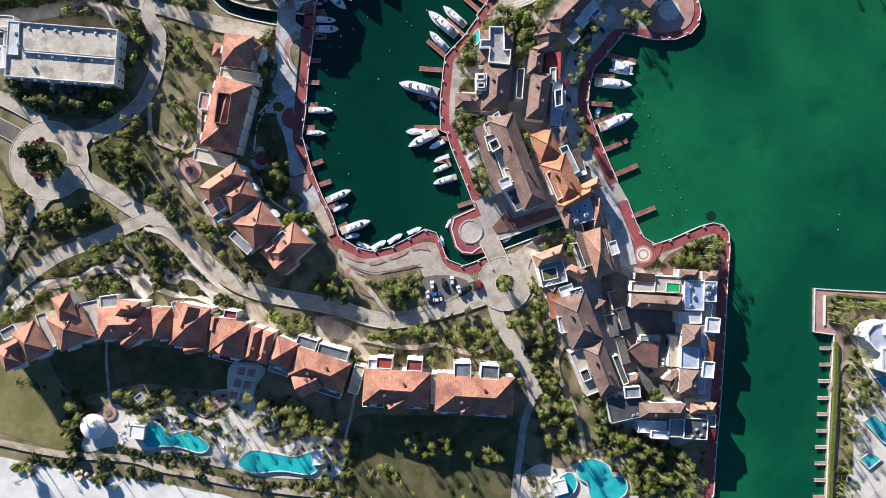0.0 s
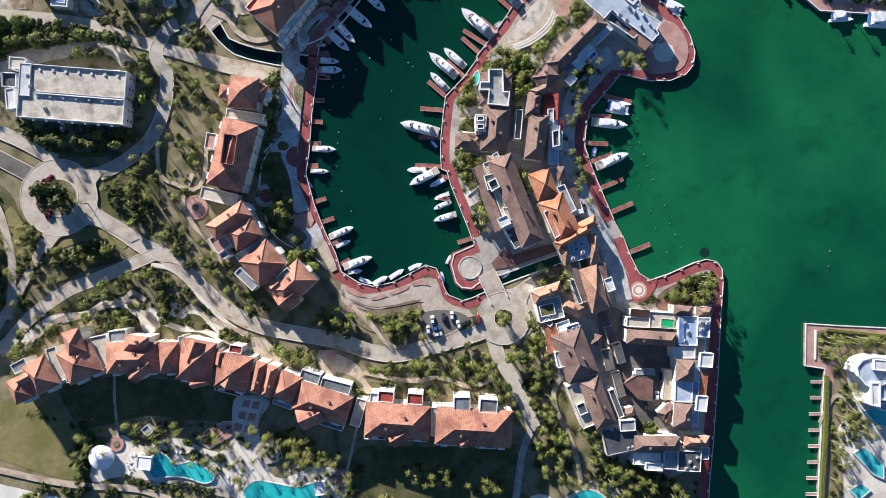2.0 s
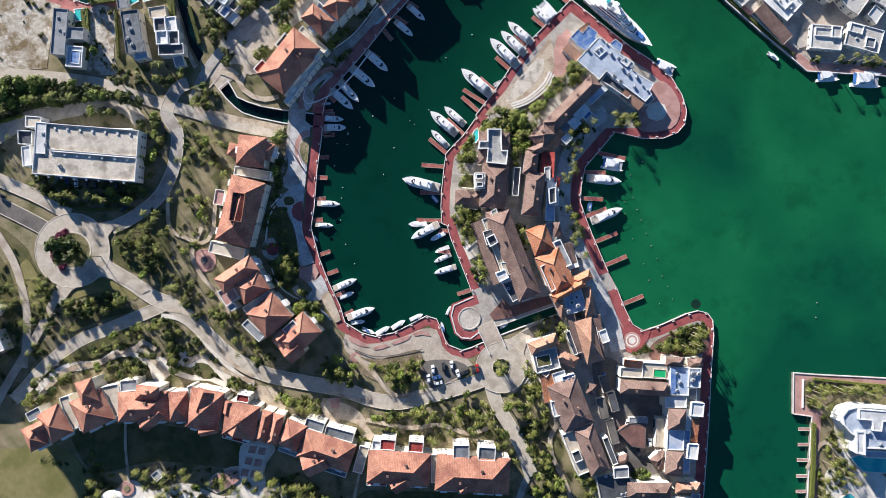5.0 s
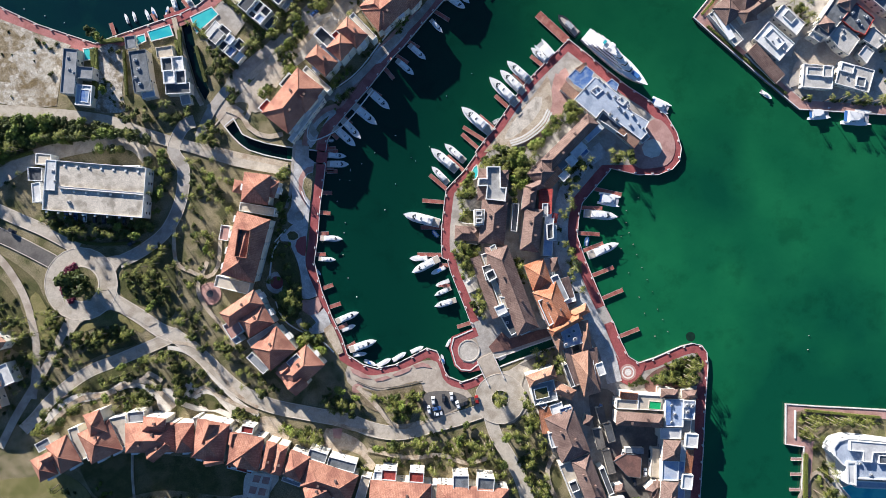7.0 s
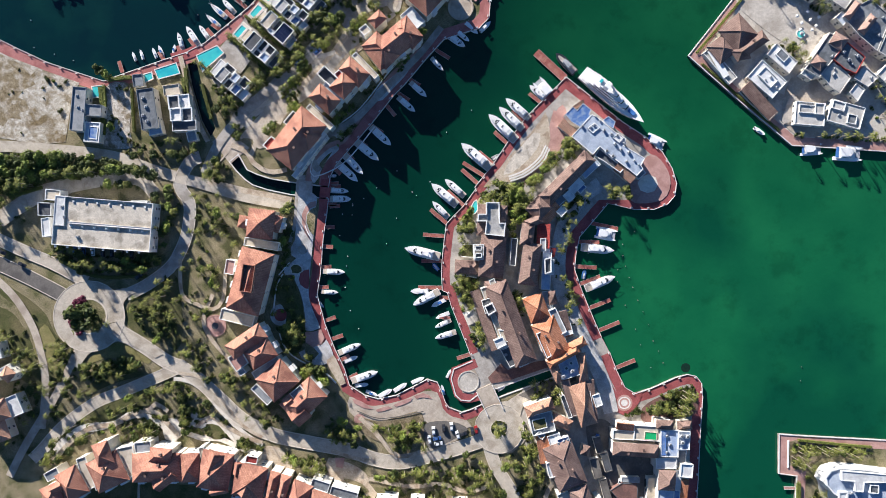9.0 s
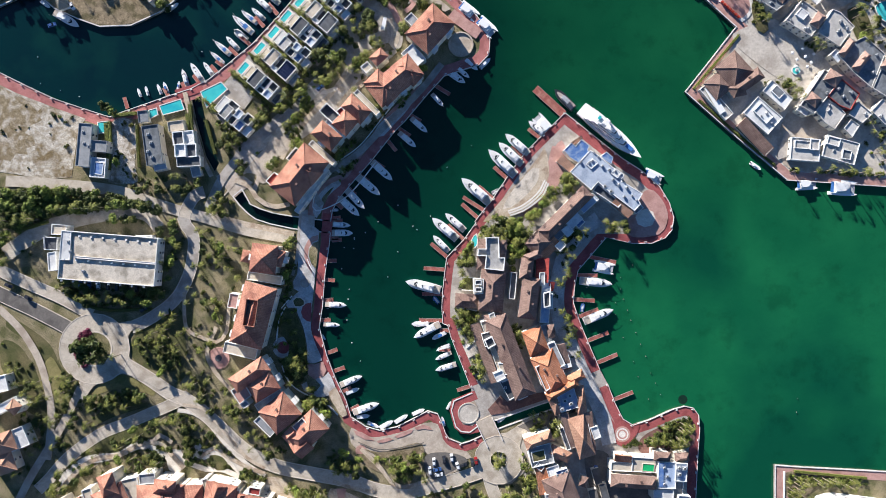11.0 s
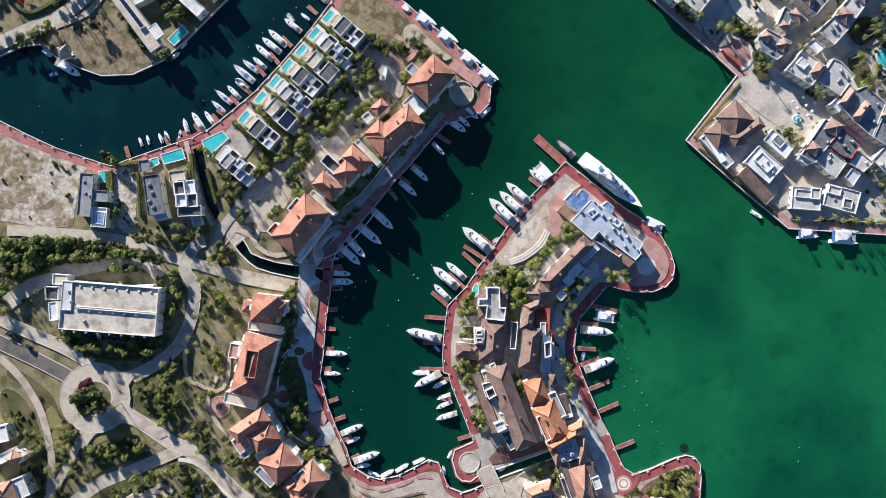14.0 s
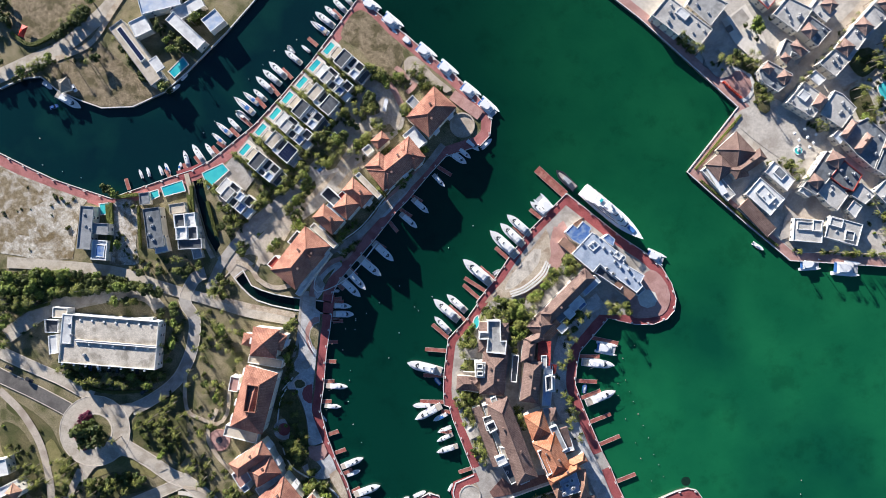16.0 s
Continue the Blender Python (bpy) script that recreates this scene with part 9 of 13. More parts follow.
h = house('villa', -142.7, 154.3, 'modern flat-roofed villa of white and grey boxes', 'villa')
wing(h, -145.8, 165.2, 8.6, 5.5, 8.5, 5, roof='flat', deck='creamroof', sides='n', rim='creamroof')
wing(h, -143.9, 158.3, 6.1, 7.4, 6.1, 6.5, roof='flat', deck='darkroof', sides='nw', edge=0.6, depth=1.0)
wing(h, -138.4, 158.7, 5.5, 8.0, 6.7, 5.6, roof='flat', deck='whiteroof', sides='n', edge=0.5)
wing(h, -142.6, 151.6, 6.1, 7.0, 3.2, 7, roof='flat', deck='whiteroof', sides='w', edge=0.6, depth=1.0)
wing(h, -136.9, 151.8, 5.8, 7.4, 3.3, 6.4, roof='flat', deck='darkroof', sides='e', edge=0.6, depth=1.2)
wing(h, -138.4, 145.9, 12.8, 5.5, 3.1, 6, roof='flat', deck='darkroof', sides='s')
h = house('pool_house', -137.6, 141.0, 'small grey flat-roofed outbuilding', 'outbuilding')
wing(h, -135.5, 140.8, 5.1, 5.5, 14.4, 3.4, roof='flat', deck='greyroof', sides='s')
# Deep darkroof wells carry the roof courts' shade in their deck colour.
VILLA_PLANS = (
    # along the quay, inland, length, depth, height, deck, parapet depth, parapet width
    ((0.6, 5.6, 7.0, 4.2, 3.4, "creamroof", 0.3, 0.3), (0.0, 11.0, 9.4, 6.0, 6.6, "darkroof", 0.5, 0.3), (-3.2, 16.4, 3.2, 4.4, 5.6, "darkroof", 1.5, 0.5), (1.8, 16.0, 6.2, 3.6, 5.0, "darkroof", 1.6, 0.4),
     (-2.4, 21.2, 4.6, 4.6, 6.2, "blueroof", 0.6, 0.5), (2.6, 20.6, 4.6, 5.0, 5.4, "darkroof", 1.5, 0.4), (0.2, 25.6, 8.2, 3.4, 3.3, "darkroof", 0.3, 0.25)),
    ((-0.5, 5.4, 6.4, 3.8, 3.4, "creamroof", 0.3, 0.3), (0.4, 10.6, 9.0, 5.6, 6.4, "creamroof", 0.5, 0.35), (-3.6, 15.6, 2.2, 4.0, 6.0, "whiteroof", 0.5, 0.4), (1.2, 15.2, 6.6, 3.0, 3.6, "darkroof", 0.4, 0.3),
     (0.0, 20.8, 9.6, 7.4, 6.0, "darkroof", 0.4, 0.4), (-1.0, 26.2, 6.4, 2.8, 3.3, "villagrey", 0.3, 0.25)),
    ((0.0, 5.6, 8.0, 4.4, 3.4, "whiteroof", 0.3, 0.3), (-1.2, 10.6, 6.6, 5.0, 6.2, "villagrey", 0.5, 0.3), (3.2, 11.4, 3.2, 6.4, 5.6, "darkroof", 1.4, 0.5), (-2.6, 15.6, 4.2, 4.2, 5.2, "darkroof", 1.6, 0.4),
     (1.6, 17.0, 4.0, 4.0, 6.4, "blueroof", 0.6, 0.35), (-2.4, 20.6, 4.4, 4.4, 5.2, "bluedeck", 1.4, 0.4), (2.6, 22.0, 4.8, 5.0, 5.4, "darkroof", 1.5, 0.4), (-2.0, 25.4, 5.0, 3.6, 4.0, "whiteroof", 0.4, 0.3)),
)


def villa(x, y, plan, label, panels=False, beams=False, turn=50.0, stretch=1.0):
    """A terraced villa of stacked flat boxes on its strip behind the pool."""
    c, s_ = math.cos(radians(turn)), math.sin(radians(turn))
    h = house("villa", x + 15 * s_, y - 15 * c, label, "villa")
    for u, v, lu, lv, top, deck, depth, edge in VILLA_PLANS[plan]:
        u, lu = u * stretch, lu * stretch
        wing(h, x + u * c + v * s_, y + u * s_ - v * c, lu, lv, turn, top, roof="flat", deck=deck, depth=depth, edge=edge, sides="ns" if lu > 6 else "e", gap=4.0)
    if panels:
        bm = bmesh.new()
        box(bm, 0, 0, 0, 1.5, 0.95, 0.06)
        me = mesh_of(bm, "solar_panel", MAT["solar"])
        for i in range(5):
            for j in range(6):
                u, v = (i - 2) * 1.62, 20.8 + (j - 2.5) * 1.07
                shared("solar_panel", me, h, Matrix.Translation((x + u * c + v * s_ - h.location.x, y + u * s_ - v * c - h.location.y, 5.75)) @ Matrix.Rotation(radians(turn), 4, "Z"))
    if beams:
        pergola(h, x + 2.2 * c + 17 * s_, y + 2.2 * s_ - 17 * c, 3.6, 4.0, turn, 5.6, 5)
    return h


villa(-125.6, 181.0, 2, 'large modern villa of white and grey boxes beside the canal', stretch=1.15, beams=True)
villa(-110.7, 198.0, 0, 'modern white villa with shade painted into deep roof courts')
villa(-102.0, 209.0, 1, 'modern white villa with a roof full of solar panels', panels=True)
villa(-94.3, 217.8, 2, 'modern villa of white boxes with blue roof wells', beams=True)
villa(-87.5, 226.6, 0, 'modern white villa with shade painted into deep roof courts', beams=True)
villa(-79.8, 235.1, 1, 'modern villa with pale roof screed and white frames')
villa(-72.7, 244.5, 2, 'modern villa of white boxes with blue roof wells')
villa(-65.0, 254.0, 0, 'modern white villa with shade painted into deep roof courts')
h = house('villa', -171.7, 253.9, 'long grey-roofed villa with rooftop solar panels', 'villa')
wing(h, -168.2, 249.2, 8.3, 38.8, 36.8, 6.5, roof='flat', deck='creamroof', sides='ns', rim='greyroof')
wing(h, -170.8, 253.6, 3.0, 22.2, 37.6, 7.2, roof='flat', deck='solar', base=5.8, sides='', depth=0.3)
wing(h, -156.9, 242.8, 5.2, 7.8, 36.2, 7.2, roof='flat', deck='whiteroof', base=5.8, sides='', depth=0.3)
wing(h, -167.1, 264.1, 9.9, 9.2, 26.4, 5, roof='flat', deck='whiteroof', sides='ne')
h = house('villa', -143.8, 265.0, 'white flat-roofed villa on the basin shore', 'villa')
wing(h, -142.0, 261.6, 6.3, 23.9, 47.7, 6, roof='flat', deck='whiteroof', sides='ns')
wing(h, -156.5, 278.5, 22.0, 12.0, 15.0, 6.5, roof='flat', deck='blueroof', sides='s')
wing(h, -141.5, 274.0, 17.9, 7.1, 31.6, 5, roof='flat', deck='whiteroof', sides='s')
wing(h, -127.4, 267.5, 9.8, 8.6, 39.4, 5.5, roof='flat', deck='blueroof', sides='e')
h = house('thatched_hut', -211.1, 233.3, 'small thatched hut on the basin shore', 'hut')
wing(h, -209.0, 232.4, 5.8, 7.2, 19.0, 3, tiles='thatch', rise=2.2, sides='')
h = house('town_house', 129.2, 268.6, 'white flat-roofed apartment block with balconies')
block(h, [(111.1, 271.4), (120.0, 282.3), (144.3, 264.0), (137.6, 255.0), (127.7, 262.6), (125.6, 260.4), (118.5, 265.9)], 7.0, deck='townroof', glazed=True, wall='wall', rim='townroof')
block(h, [(123.5, 272.8), (126.6, 275.9), (131.8, 271.7), (129.0, 268.6)], 7.6, deck='whiteroof', base=6.0, depth=0.3)
h = house('town_house', 143.4, 280.0, 'grey-roofed town house with low parapets')
block(h, [(130.3, 277.6), (135.3, 286.9), (153.1, 278.4), (143.3, 266.0)], 6.6, deck='villagrey', glazed=True, wall='wall', rim='townroof')
h = house('town_house', 176.9, 285.9, 'pale flat-roofed town house with a red edge')
block(h, [(165.8, 284.3), (172.6, 289.9), (181.2, 283.2), (175.0, 275.7)], 6.0, deck='townroof', glazed=True, wall='wall', rim='redroof')
h = house('town_house', 192.1, 276.1, 'pale flat-roofed town house above a shaded street')
block(h, [(177.2, 272.7), (185.5, 282.4), (199.4, 275.7), (190.7, 262.9)], 6.6, deck='townroof', glazed=True, wall='wall', rim='townroof')
h = house('town_house', 203.5, 267.0, 'grey-roofed town house with a tiled turret')
block(h, [(190.7, 265.9), (196.6, 273.3), (209.5, 264.2), (202.1, 255.4)], 6.2, deck='slate', glazed=True, wall='wall', rim='townroof')
wing(h, 197.1, 263.7, 6.6, 7.1, 49.3, 6.8, tiles='pinkroof', rise=1.6, sides='', over=0.2)
h = house('town_house', 208.8, 278.0, 'cream flat-roofed town house with parapets')
block(h, [(197.9, 275.9), (202.9, 282.8), (212.8, 274.8), (206.6, 268.5)], 6.0, deck='townroof', glazed=True, wall='wall', rim='townroof')
wing(h, 208.2, 278.1, 7.1, 7.4, 45.0, 6.6, tiles='pinkroof', rise=1.5, sides='', over=0.2)
h = house('town_house', 191.9, 253.5, 'grey-roofed town house with tiled turrets')
block(h, [(180.6, 250.4), (184.9, 259.7), (197.9, 252.4), (193.5, 249.9), (188.0, 252.3), (185.5, 244.3)], 6.0, deck='slate', glazed=True, wall='wall', rim='townroof')
wing(h, 191.4, 254.1, 4.6, 8.9, 42.4, 6.6, tiles='pinkroof', rise=1.5, sides='', over=0.2)
wing(h, 184.3, 248.7, 4.5, 5.0, 48.6, 6.6, tiles='pinkroof', rise=1.3, sides='', over=0.2)
h = house('town_house', 182.1, 240.3, 'grey-roofed corner house with tiled turrets')
block(h, [(169.8, 242.0), (175.0, 247.6), (188.6, 240.3), (186.7, 235.3), (180.5, 230.3), (171.9, 235.5)], 6.0, deck='slate', glazed=True, wall='wall', rim='townroof')
wing(h, 174.6, 242.9, 4.9, 5.2, 50.8, 6.6, tiles='pinkroof', rise=1.4, sides='', over=0.2)
wing(h, 183.4, 238.4, 6.5, 6.0, 48.7, 6.6, tiles='pinkroof', rise=1.6, sides='', over=0.2)
h = house('town_house', 215.6, 248.9, 'pale town house along the brown street')
block(h, [(202.6, 246.1), (211.2, 254.2), (220.2, 248.1), (211.8, 238.8)], 6.4, deck='townroof', glazed=True, wall='wall', rim='townroof')
h = house('town_house', 225.0, 260.1, 'pale town house with a tiled hipped turret')
block(h, [(211.3, 254.6), (221.9, 267.0), (229.9, 261.8), (220.0, 248.2)], 6.2, deck='townroof', glazed=True, wall='wall', rim='townroof')
wing(h, 216.8, 254.8, 7.7, 8.1, 53.4, 6.8, tiles='pinkroof', rise=1.7, sides='', over=0.2)
h = house('town_house', 235.7, 272.3, 'pale town house with a tiled hipped roof')
block(h, [(221.9, 267.0), (232.4, 278.6), (241.1, 272.4), (229.9, 261.2)], 6.2, deck='townroof', glazed=True, wall='wall', rim='townroof')
wing(h, 227.1, 266.6, 7.0, 8.7, 45.6, 6.8, tiles='pinkroof', rise=1.7, sides='', over=0.2)
h = house('town_house', 246.1, 282.7, 'pale town house with a broad tiled roof')
block(h, [(232.4, 278.6), (241.5, 288.6), (251.0, 281.2), (241.1, 271.8)], 6.2, deck='townroof', glazed=True, wall='wall', rim='townroof')
wing(h, 240.2, 279.5, 9.3, 8.6, 48.1, 6.8, tiles='pinkroof', rise=1.8, sides='', over=0.2)
h = house('town_house', 205.4, 239.9, 'small white flat-roofed house')
block(h, [(197.0, 239.0), (201.3, 242.7), (207.2, 237.8), (202.8, 233.8)], 5.4, deck='whiteroof', glazed=True, wall='wall', rim='townroof')
h = house('town_house', 200.5, 227.7, 'large cream flat-roofed block with a tiled turret')
block(h, [(185.1, 224.7), (194.4, 236.1), (207.3, 227.0), (199.3, 216.1)], 6.6, deck='townroof', glazed=True, wall='wall', rim='townroof')
block(h, [(190.3, 227.9), (193.4, 231.6), (197.7, 228.6), (194.6, 224.9)], 7.2, deck='whiteroof', base=5.6, depth=0.3)
wing(h, 202.6, 224.9, 8.2, 5.6, 55.9, 7.2, tiles='pinkroof', rise=1.6, sides='', over=0.2)
h = house('town_house', 217.8, 224.1, 'large cream flat-roofed block above the square')
block(h, [(203.0, 218.6), (211.0, 231.3), (215.3, 229.5), (223.0, 221.8), (215.0, 210.7)], 6.6, deck='townroof', glazed=True, wall='wall', rim='townroof')
h = house('town_house', 230.5, 207.9, 'grey-roofed house with tiled turrets by the square')
block(h, [(214.0, 206.8), (220.5, 216.1), (224.2, 214.2), (229.2, 216.7), (240.2, 207.0), (232.8, 188.4), (222.6, 197.0)], 6.2, deck='slate', glazed=True, wall='wall', rim='townroof')
wing(h, 218.6, 210.1, 10.6, 4.0, 54.2, 6.8, tiles='pinkroof', rise=1.5, sides='', over=0.2)
wing(h, 226.7, 202.6, 11.7, 4.6, 52.6, 6.8, tiles='pinkroof', rise=1.6, sides='', over=0.2)
h = house('town_house', 247.6, 194.4, 'grey-roofed house behind the square')
block(h, [(233.4, 188.4), (240.9, 206.3), (251.9, 197.8), (245.7, 180.8)], 6.2, deck='slate', glazed=True, wall='wall', rim='townroof')
wing(h, 241.2, 200.6, 6.2, 6.5, 53.5, 6.8, tiles='pinkroof', rise=1.5, sides='', over=0.2)
h = house('town_house', 217.8, 207.3, 'small pale corner house')
block(h, [(210.4, 206.6), (213.8, 210.3), (217.8, 206.0), (214.4, 202.0)], 5.6, deck='blueroof', glazed=True, wall='wall', rim='townroof')
h = house('town_house', 162.5, 198.3, 'brown-tiled hall with stepped hipped roofs')
wing(h, 158.2, 198.2, 15.1, 16.0, 42.7, 4.6, tiles='brownroof', sides='nw', rise=2.6)
wing(h, 164.7, 191.3, 20.8, 7.1, 34.8, 4.3, tiles='brownroof', sides='', rise=2.0)
wing(h, 149.8, 189.8, 11.9, 12.0, 38.9, 3.8, tiles='brownroof', sides='w', rise=1.8)
wing(h, 160.7, 188.0, 7.6, 8.5, 12.1, 4.3, tiles='brownroof', sides='', rise=1.8)
h = house('town_house', 151.6, 181.0, 'low hall with a long white canopy roof')
wing(h, 149.3, 181.2, 5.7, 22.1, 40.8, 3, roof='flat', deck='townroof', gap=3.2, sides='s')
wing(h, 148.2, 182.1, 3.6, 16.8, 31.2, 3.3, roof='flat', deck='sail', sides='', base=2.7, depth=0.2)
h = house('town_house', 173.5, 173.3, 'white flat-roofed restaurant above a brown tiled porch')
wing(h, 174.3, 173.5, 12.3, 17.9, 49.2, 4.3, roof='flat', deck='whiteroof', gap=3.2, sides='nw')
wing(h, 174.4, 174.5, 6.1, 10.0, 45.1, 4.9, roof='flat', deck='whiteroof', gap=3.2, sides='')
wing(h, 170.6, 161.7, 7.0, 23.2, 45.1, 2.7, tiles='brownroof', sides='s', roof='shed', rise=1.4)
h = house('town_house', 185.0, 185.3, 'white flat-roofed pavilion with a grey panel')
block(h, [(173.7, 186.7), (179.0, 192.9), (190.7, 182.8), (185.8, 176.3)], 4.8, deck='whiteroof', glazed=True, wall='wall', rim='townroof')
block(h, [(178.2, 186.7), (181.3, 190.1), (185.9, 185.8), (182.8, 182.4)], 5.1, deck='slate', base=3.8, depth=0.3)
h = house('town_house', 208.4, 187.0, 'grey-roofed town house with tiled turrets')
block(h, [(193.7, 178.7), (207.0, 198.5), (216.3, 193.3), (201.4, 174.1)], 6.0, deck='slate', glazed=True, wall='wall', rim='townroof')
wing(h, 211.4, 193.6, 7.6, 8.1, 58.4, 6.6, tiles='pinkroof', rise=1.6, sides='', over=0.2)
wing(h, 200.6, 181.8, 6.1, 6.8, 52.9, 6.6, tiles='pinkroof', rise=1.5, sides='', over=0.2)
h = house('town_house', 221.7, 184.4, 'dark roofed town house with deep red parapets')
block(h, [(208.7, 184.0), (216.4, 193.3), (226.3, 185.3), (221.3, 176.4), (215.2, 178.8)], 6.2, deck='slate', glazed=True, rim='redroof', wall='redroof')
h = house('town_house', 199.9, 177.4, 'small white flat-roofed house beside a lane')
block(h, [(192.4, 176.4), (195.8, 180.7), (202.3, 177.4), (198.0, 173.0)], 4.6, deck='whiteroof', glazed=True, wall='wall', rim='townroof')
h = house('town_house', 214.9, 174.9, 'cream flat-roofed town house with parapets')
block(h, [(203.0, 175.7), (209.2, 182.5), (216.3, 177.7), (219.1, 174.3), (213.2, 165.9), (207.7, 169.6)], 5.4, deck='townroof', glazed=True, wall='wall', rim='townroof')
h = house('town_house', 231.1, 175.4, 'cream flat-roofed town house with parapets')
block(h, [(220.8, 174.3), (226.4, 181.1), (234.1, 174.7), (228.5, 169.4)], 5.2, deck='townroof', glazed=True, wall='wall', rim='townroof')
h = house('town_house', 226.2, 167.5, 'small white flat-roofed house')
block(h, [(218.8, 166.7), (222.9, 171.9), (227.5, 168.3), (223.4, 161.8)], 4.4, deck='whiteroof', glazed=True, wall='wall', rim='townroof')
h = house('town_house', 245.3, 175.7, 'cream flat-roofed town house among palms')
block(h, [(233.5, 176.2), (239.7, 183.1), (249.5, 174.8), (243.3, 166.4)], 5.2, deck='townroof', glazed=True, wall='wall', rim='townroof')
h = house('town_house', 200.1, 154.7, 'cream flat-roofed quay house')
wing(h, 197.8, 155.1, 16.1, 12.4, -4.1, 4.1, roof='flat', deck='townroof', gap=3.2, sides='nsew')
wing(h, 196.1, 157.6, 8.7, 4.4, -3.7, 4.4, roof='flat', deck='townroof', gap=3.2, sides='')
wing(h, 202.6, 157.6, 5.0, 5.9, -3.2, 4.8, roof='flat', deck='townroof', gap=3.2, sides='')
h = house('town_house', 220.5, 154.8, 'cream flat-roofed quay house with a roof well')
wing(h, 217.4, 155.0, 18.6, 12.2, -15.1, 4.1, roof='flat', deck='townroof', gap=3.2, sides='nsew')
wing(h, 220.4, 152.3, 5.0, 5.0, -10.3, 4.5, roof='flat', deck='slate', gap=3.2, sides='')
wing(h, 213.2, 159.5, 7.0, 4.5, -14.9, 4.5, roof='flat', deck='townroof', gap=3.2, sides='')
h = house('island_villa', 226.6, -54.0, 'white curved villa with terraces and a grey roof deck', 'villa')
block(h, [(203.9, -39.8), (206.8, -36.0), (212.1, -34.5), (223.1, -35.0), (243.9, -37.7), (244.1, -57.2), (215.8, -56.0), (214.9, -52.2), (208.4, -48.3), (204.8, -44.2)], 9.0, deck='hallroof', depth=0.8, edge=0.7)
block(h, [(211.9, -35.6), (243.0, -38.2), (243.0, -42.0), (224.1, -42.0), (223.5, -47.0), (219.1, -46.7), (218.8, -41.4), (212.0, -40.9)], 10.2, deck='whiteroof', base=8.0, depth=0.4)
block(h, [(203.3, -42.3), (205.7, -38.2), (210.4, -35.8), (212.8, -41.7), (212.0, -47.1), (207.5, -46.5)], 7.6, deck='whiteroof', depth=0.5)
block(h, [(210.6, -46.9), (215.7, -46.9), (215.7, -59.3), (211.0, -58.4)], 9.6, deck='whiteroof', depth=0.5, edge=0.8)
block(h, [(217.6, -58.0), (246.4, -59.8), (246.5, -63.1), (218.3, -61.9)], 6.0, deck='blueroof', depth=0.9, edge=0.5)
block(h, [(227.3, -43.3), (232.0, -43.6), (232.0, -48.0), (227.3, -47.7)], 9.9, deck='slate', base=8.2, depth=0.5)
h = house('white_house', -235.2, -10.5, 'white house with an orange tile roof', 'house')
wing(h, -235.4, -6.0, 12.8, 11.0, 20.9, 8, tiles='sandroof', rise=2.6, sides='nsew')
wing(h, -228.6, -3.9, 10.5, 10.9, 23.9, 7, roof='flat', deck='whiteroof', sides='ne')
wing(h, -226.1, -5.5, 6.0, 7.1, 24.3, 5, tiles='brownroof', roof='shed', rise=1.2, sides='e')
h = house('white_house', -237.0, 11.1, 'white house with a square orange tiled turret', 'house')
wing(h, -228.4, 13.9, 6.8, 6.5, 52.7, 10, tiles='sandroof', rise=2.2, sides='nsew')
wing(h, -237.1, 12.5, 20.2, 4.9, 26.9, 7, roof='flat', deck='whiteroof', sides='nsew')
wing(h, -241.8, 24.4, 15.5, 8.7, 13.8, 7, roof='flat', deck='whiteroof', sides='nsew')
wing(h, -237.5, -18.0, 16.0, 11.1, 20.1, 7, tiles='sandroof', rise=2.2, sides='nsew')
h = house('carport', 87.0, -28.7, 'long grey shed roofs along the lane', 'carport')
wing(h, 84.4, -24.7, 4.0, 9.0, 15.9, 3.4, roof='flat', deck='asphalt', sides='', rim='asphalt', depth=0.3)
wing(h, 88.6, -33.7, 4.0, 10.6, 15.9, 3.2, roof='flat', deck='darkroof', sides='', rim='asphalt', depth=0.3)
wing(h, 83.1, -37.1, 4.5, 10.7, 13.9, 3.4, roof='flat', deck='asphalt', sides='', rim='asphalt', depth=0.3)
wing(h, 88.4, -49.3, 4.0, 13.1, 15.8, 3.2, roof='flat', deck='asphalt', sides='', rim='asphalt', depth=0.3)
wing(h, 76.5, -26.8, 4.0, 5.7, -16.0, 5, tiles='brownroof', rise=1.4, sides='')
h = house('courtyard_shelter', 99.8, -51.0, 'low brown timber shelter in the courtyard', 'shelter')
block(h, [(90.7, -49.0), (97.0, -45.0), (105.6, -45.5), (105.1, -57.9), (98.2, -57.0)], 3.4, deck='brick2', rim='darkroof', wall='brick2', depth=0.3, edge=0.2)
block(h, [(97.0, -41.9), (106.5, -41.9), (106.5, -45.0), (97.0, -44.4)], 3.2, deck='greyroof', rim='greyroof', wall='wall', depth=0.3, edge=0.2)
h = house('storage_wing', 113.6, -49.7, 'low cream-roofed wing beside the courtyard', 'outbuilding')
wing(h, 112.5, -49.4, 4.4, 15.2, -3.7, 4.5, roof='flat', deck='creamroof', sides='w', rim='creamroof', depth=0.3)
# ---- boats ----
boat('yacht', -57.0, 112.5, 10.8, -6)
boat('yacht', -56.5, 108.1, 11.9, 0)
boat('sport', -59.5, 68.3, 12.2, -3)
boat('sport', -61.7, 57.2, 9.4, -3)
boat('open', -66.2, 50.2, 3.8, -54)
boat('yacht', -50.7, 26.6, 13.3, 23)
boat('open', -50.0, 20.8, 8.1, 22)
boat('yacht', -42.4, 11.6, 15.4, 20)
boat('open', -44.0, 6.7, 7.6, 8)
boat('blue', -38.5, 2.1, 7.1, -21)
boat('open', -31.2, 2.4, 8.6, 29)
boat('open', -23.0, 5.6, 8.5, 32)
boat('open', -13.6, 9.4, 7.6, 24)
boat('open', 3.2, 13.0, 5.2, 65)
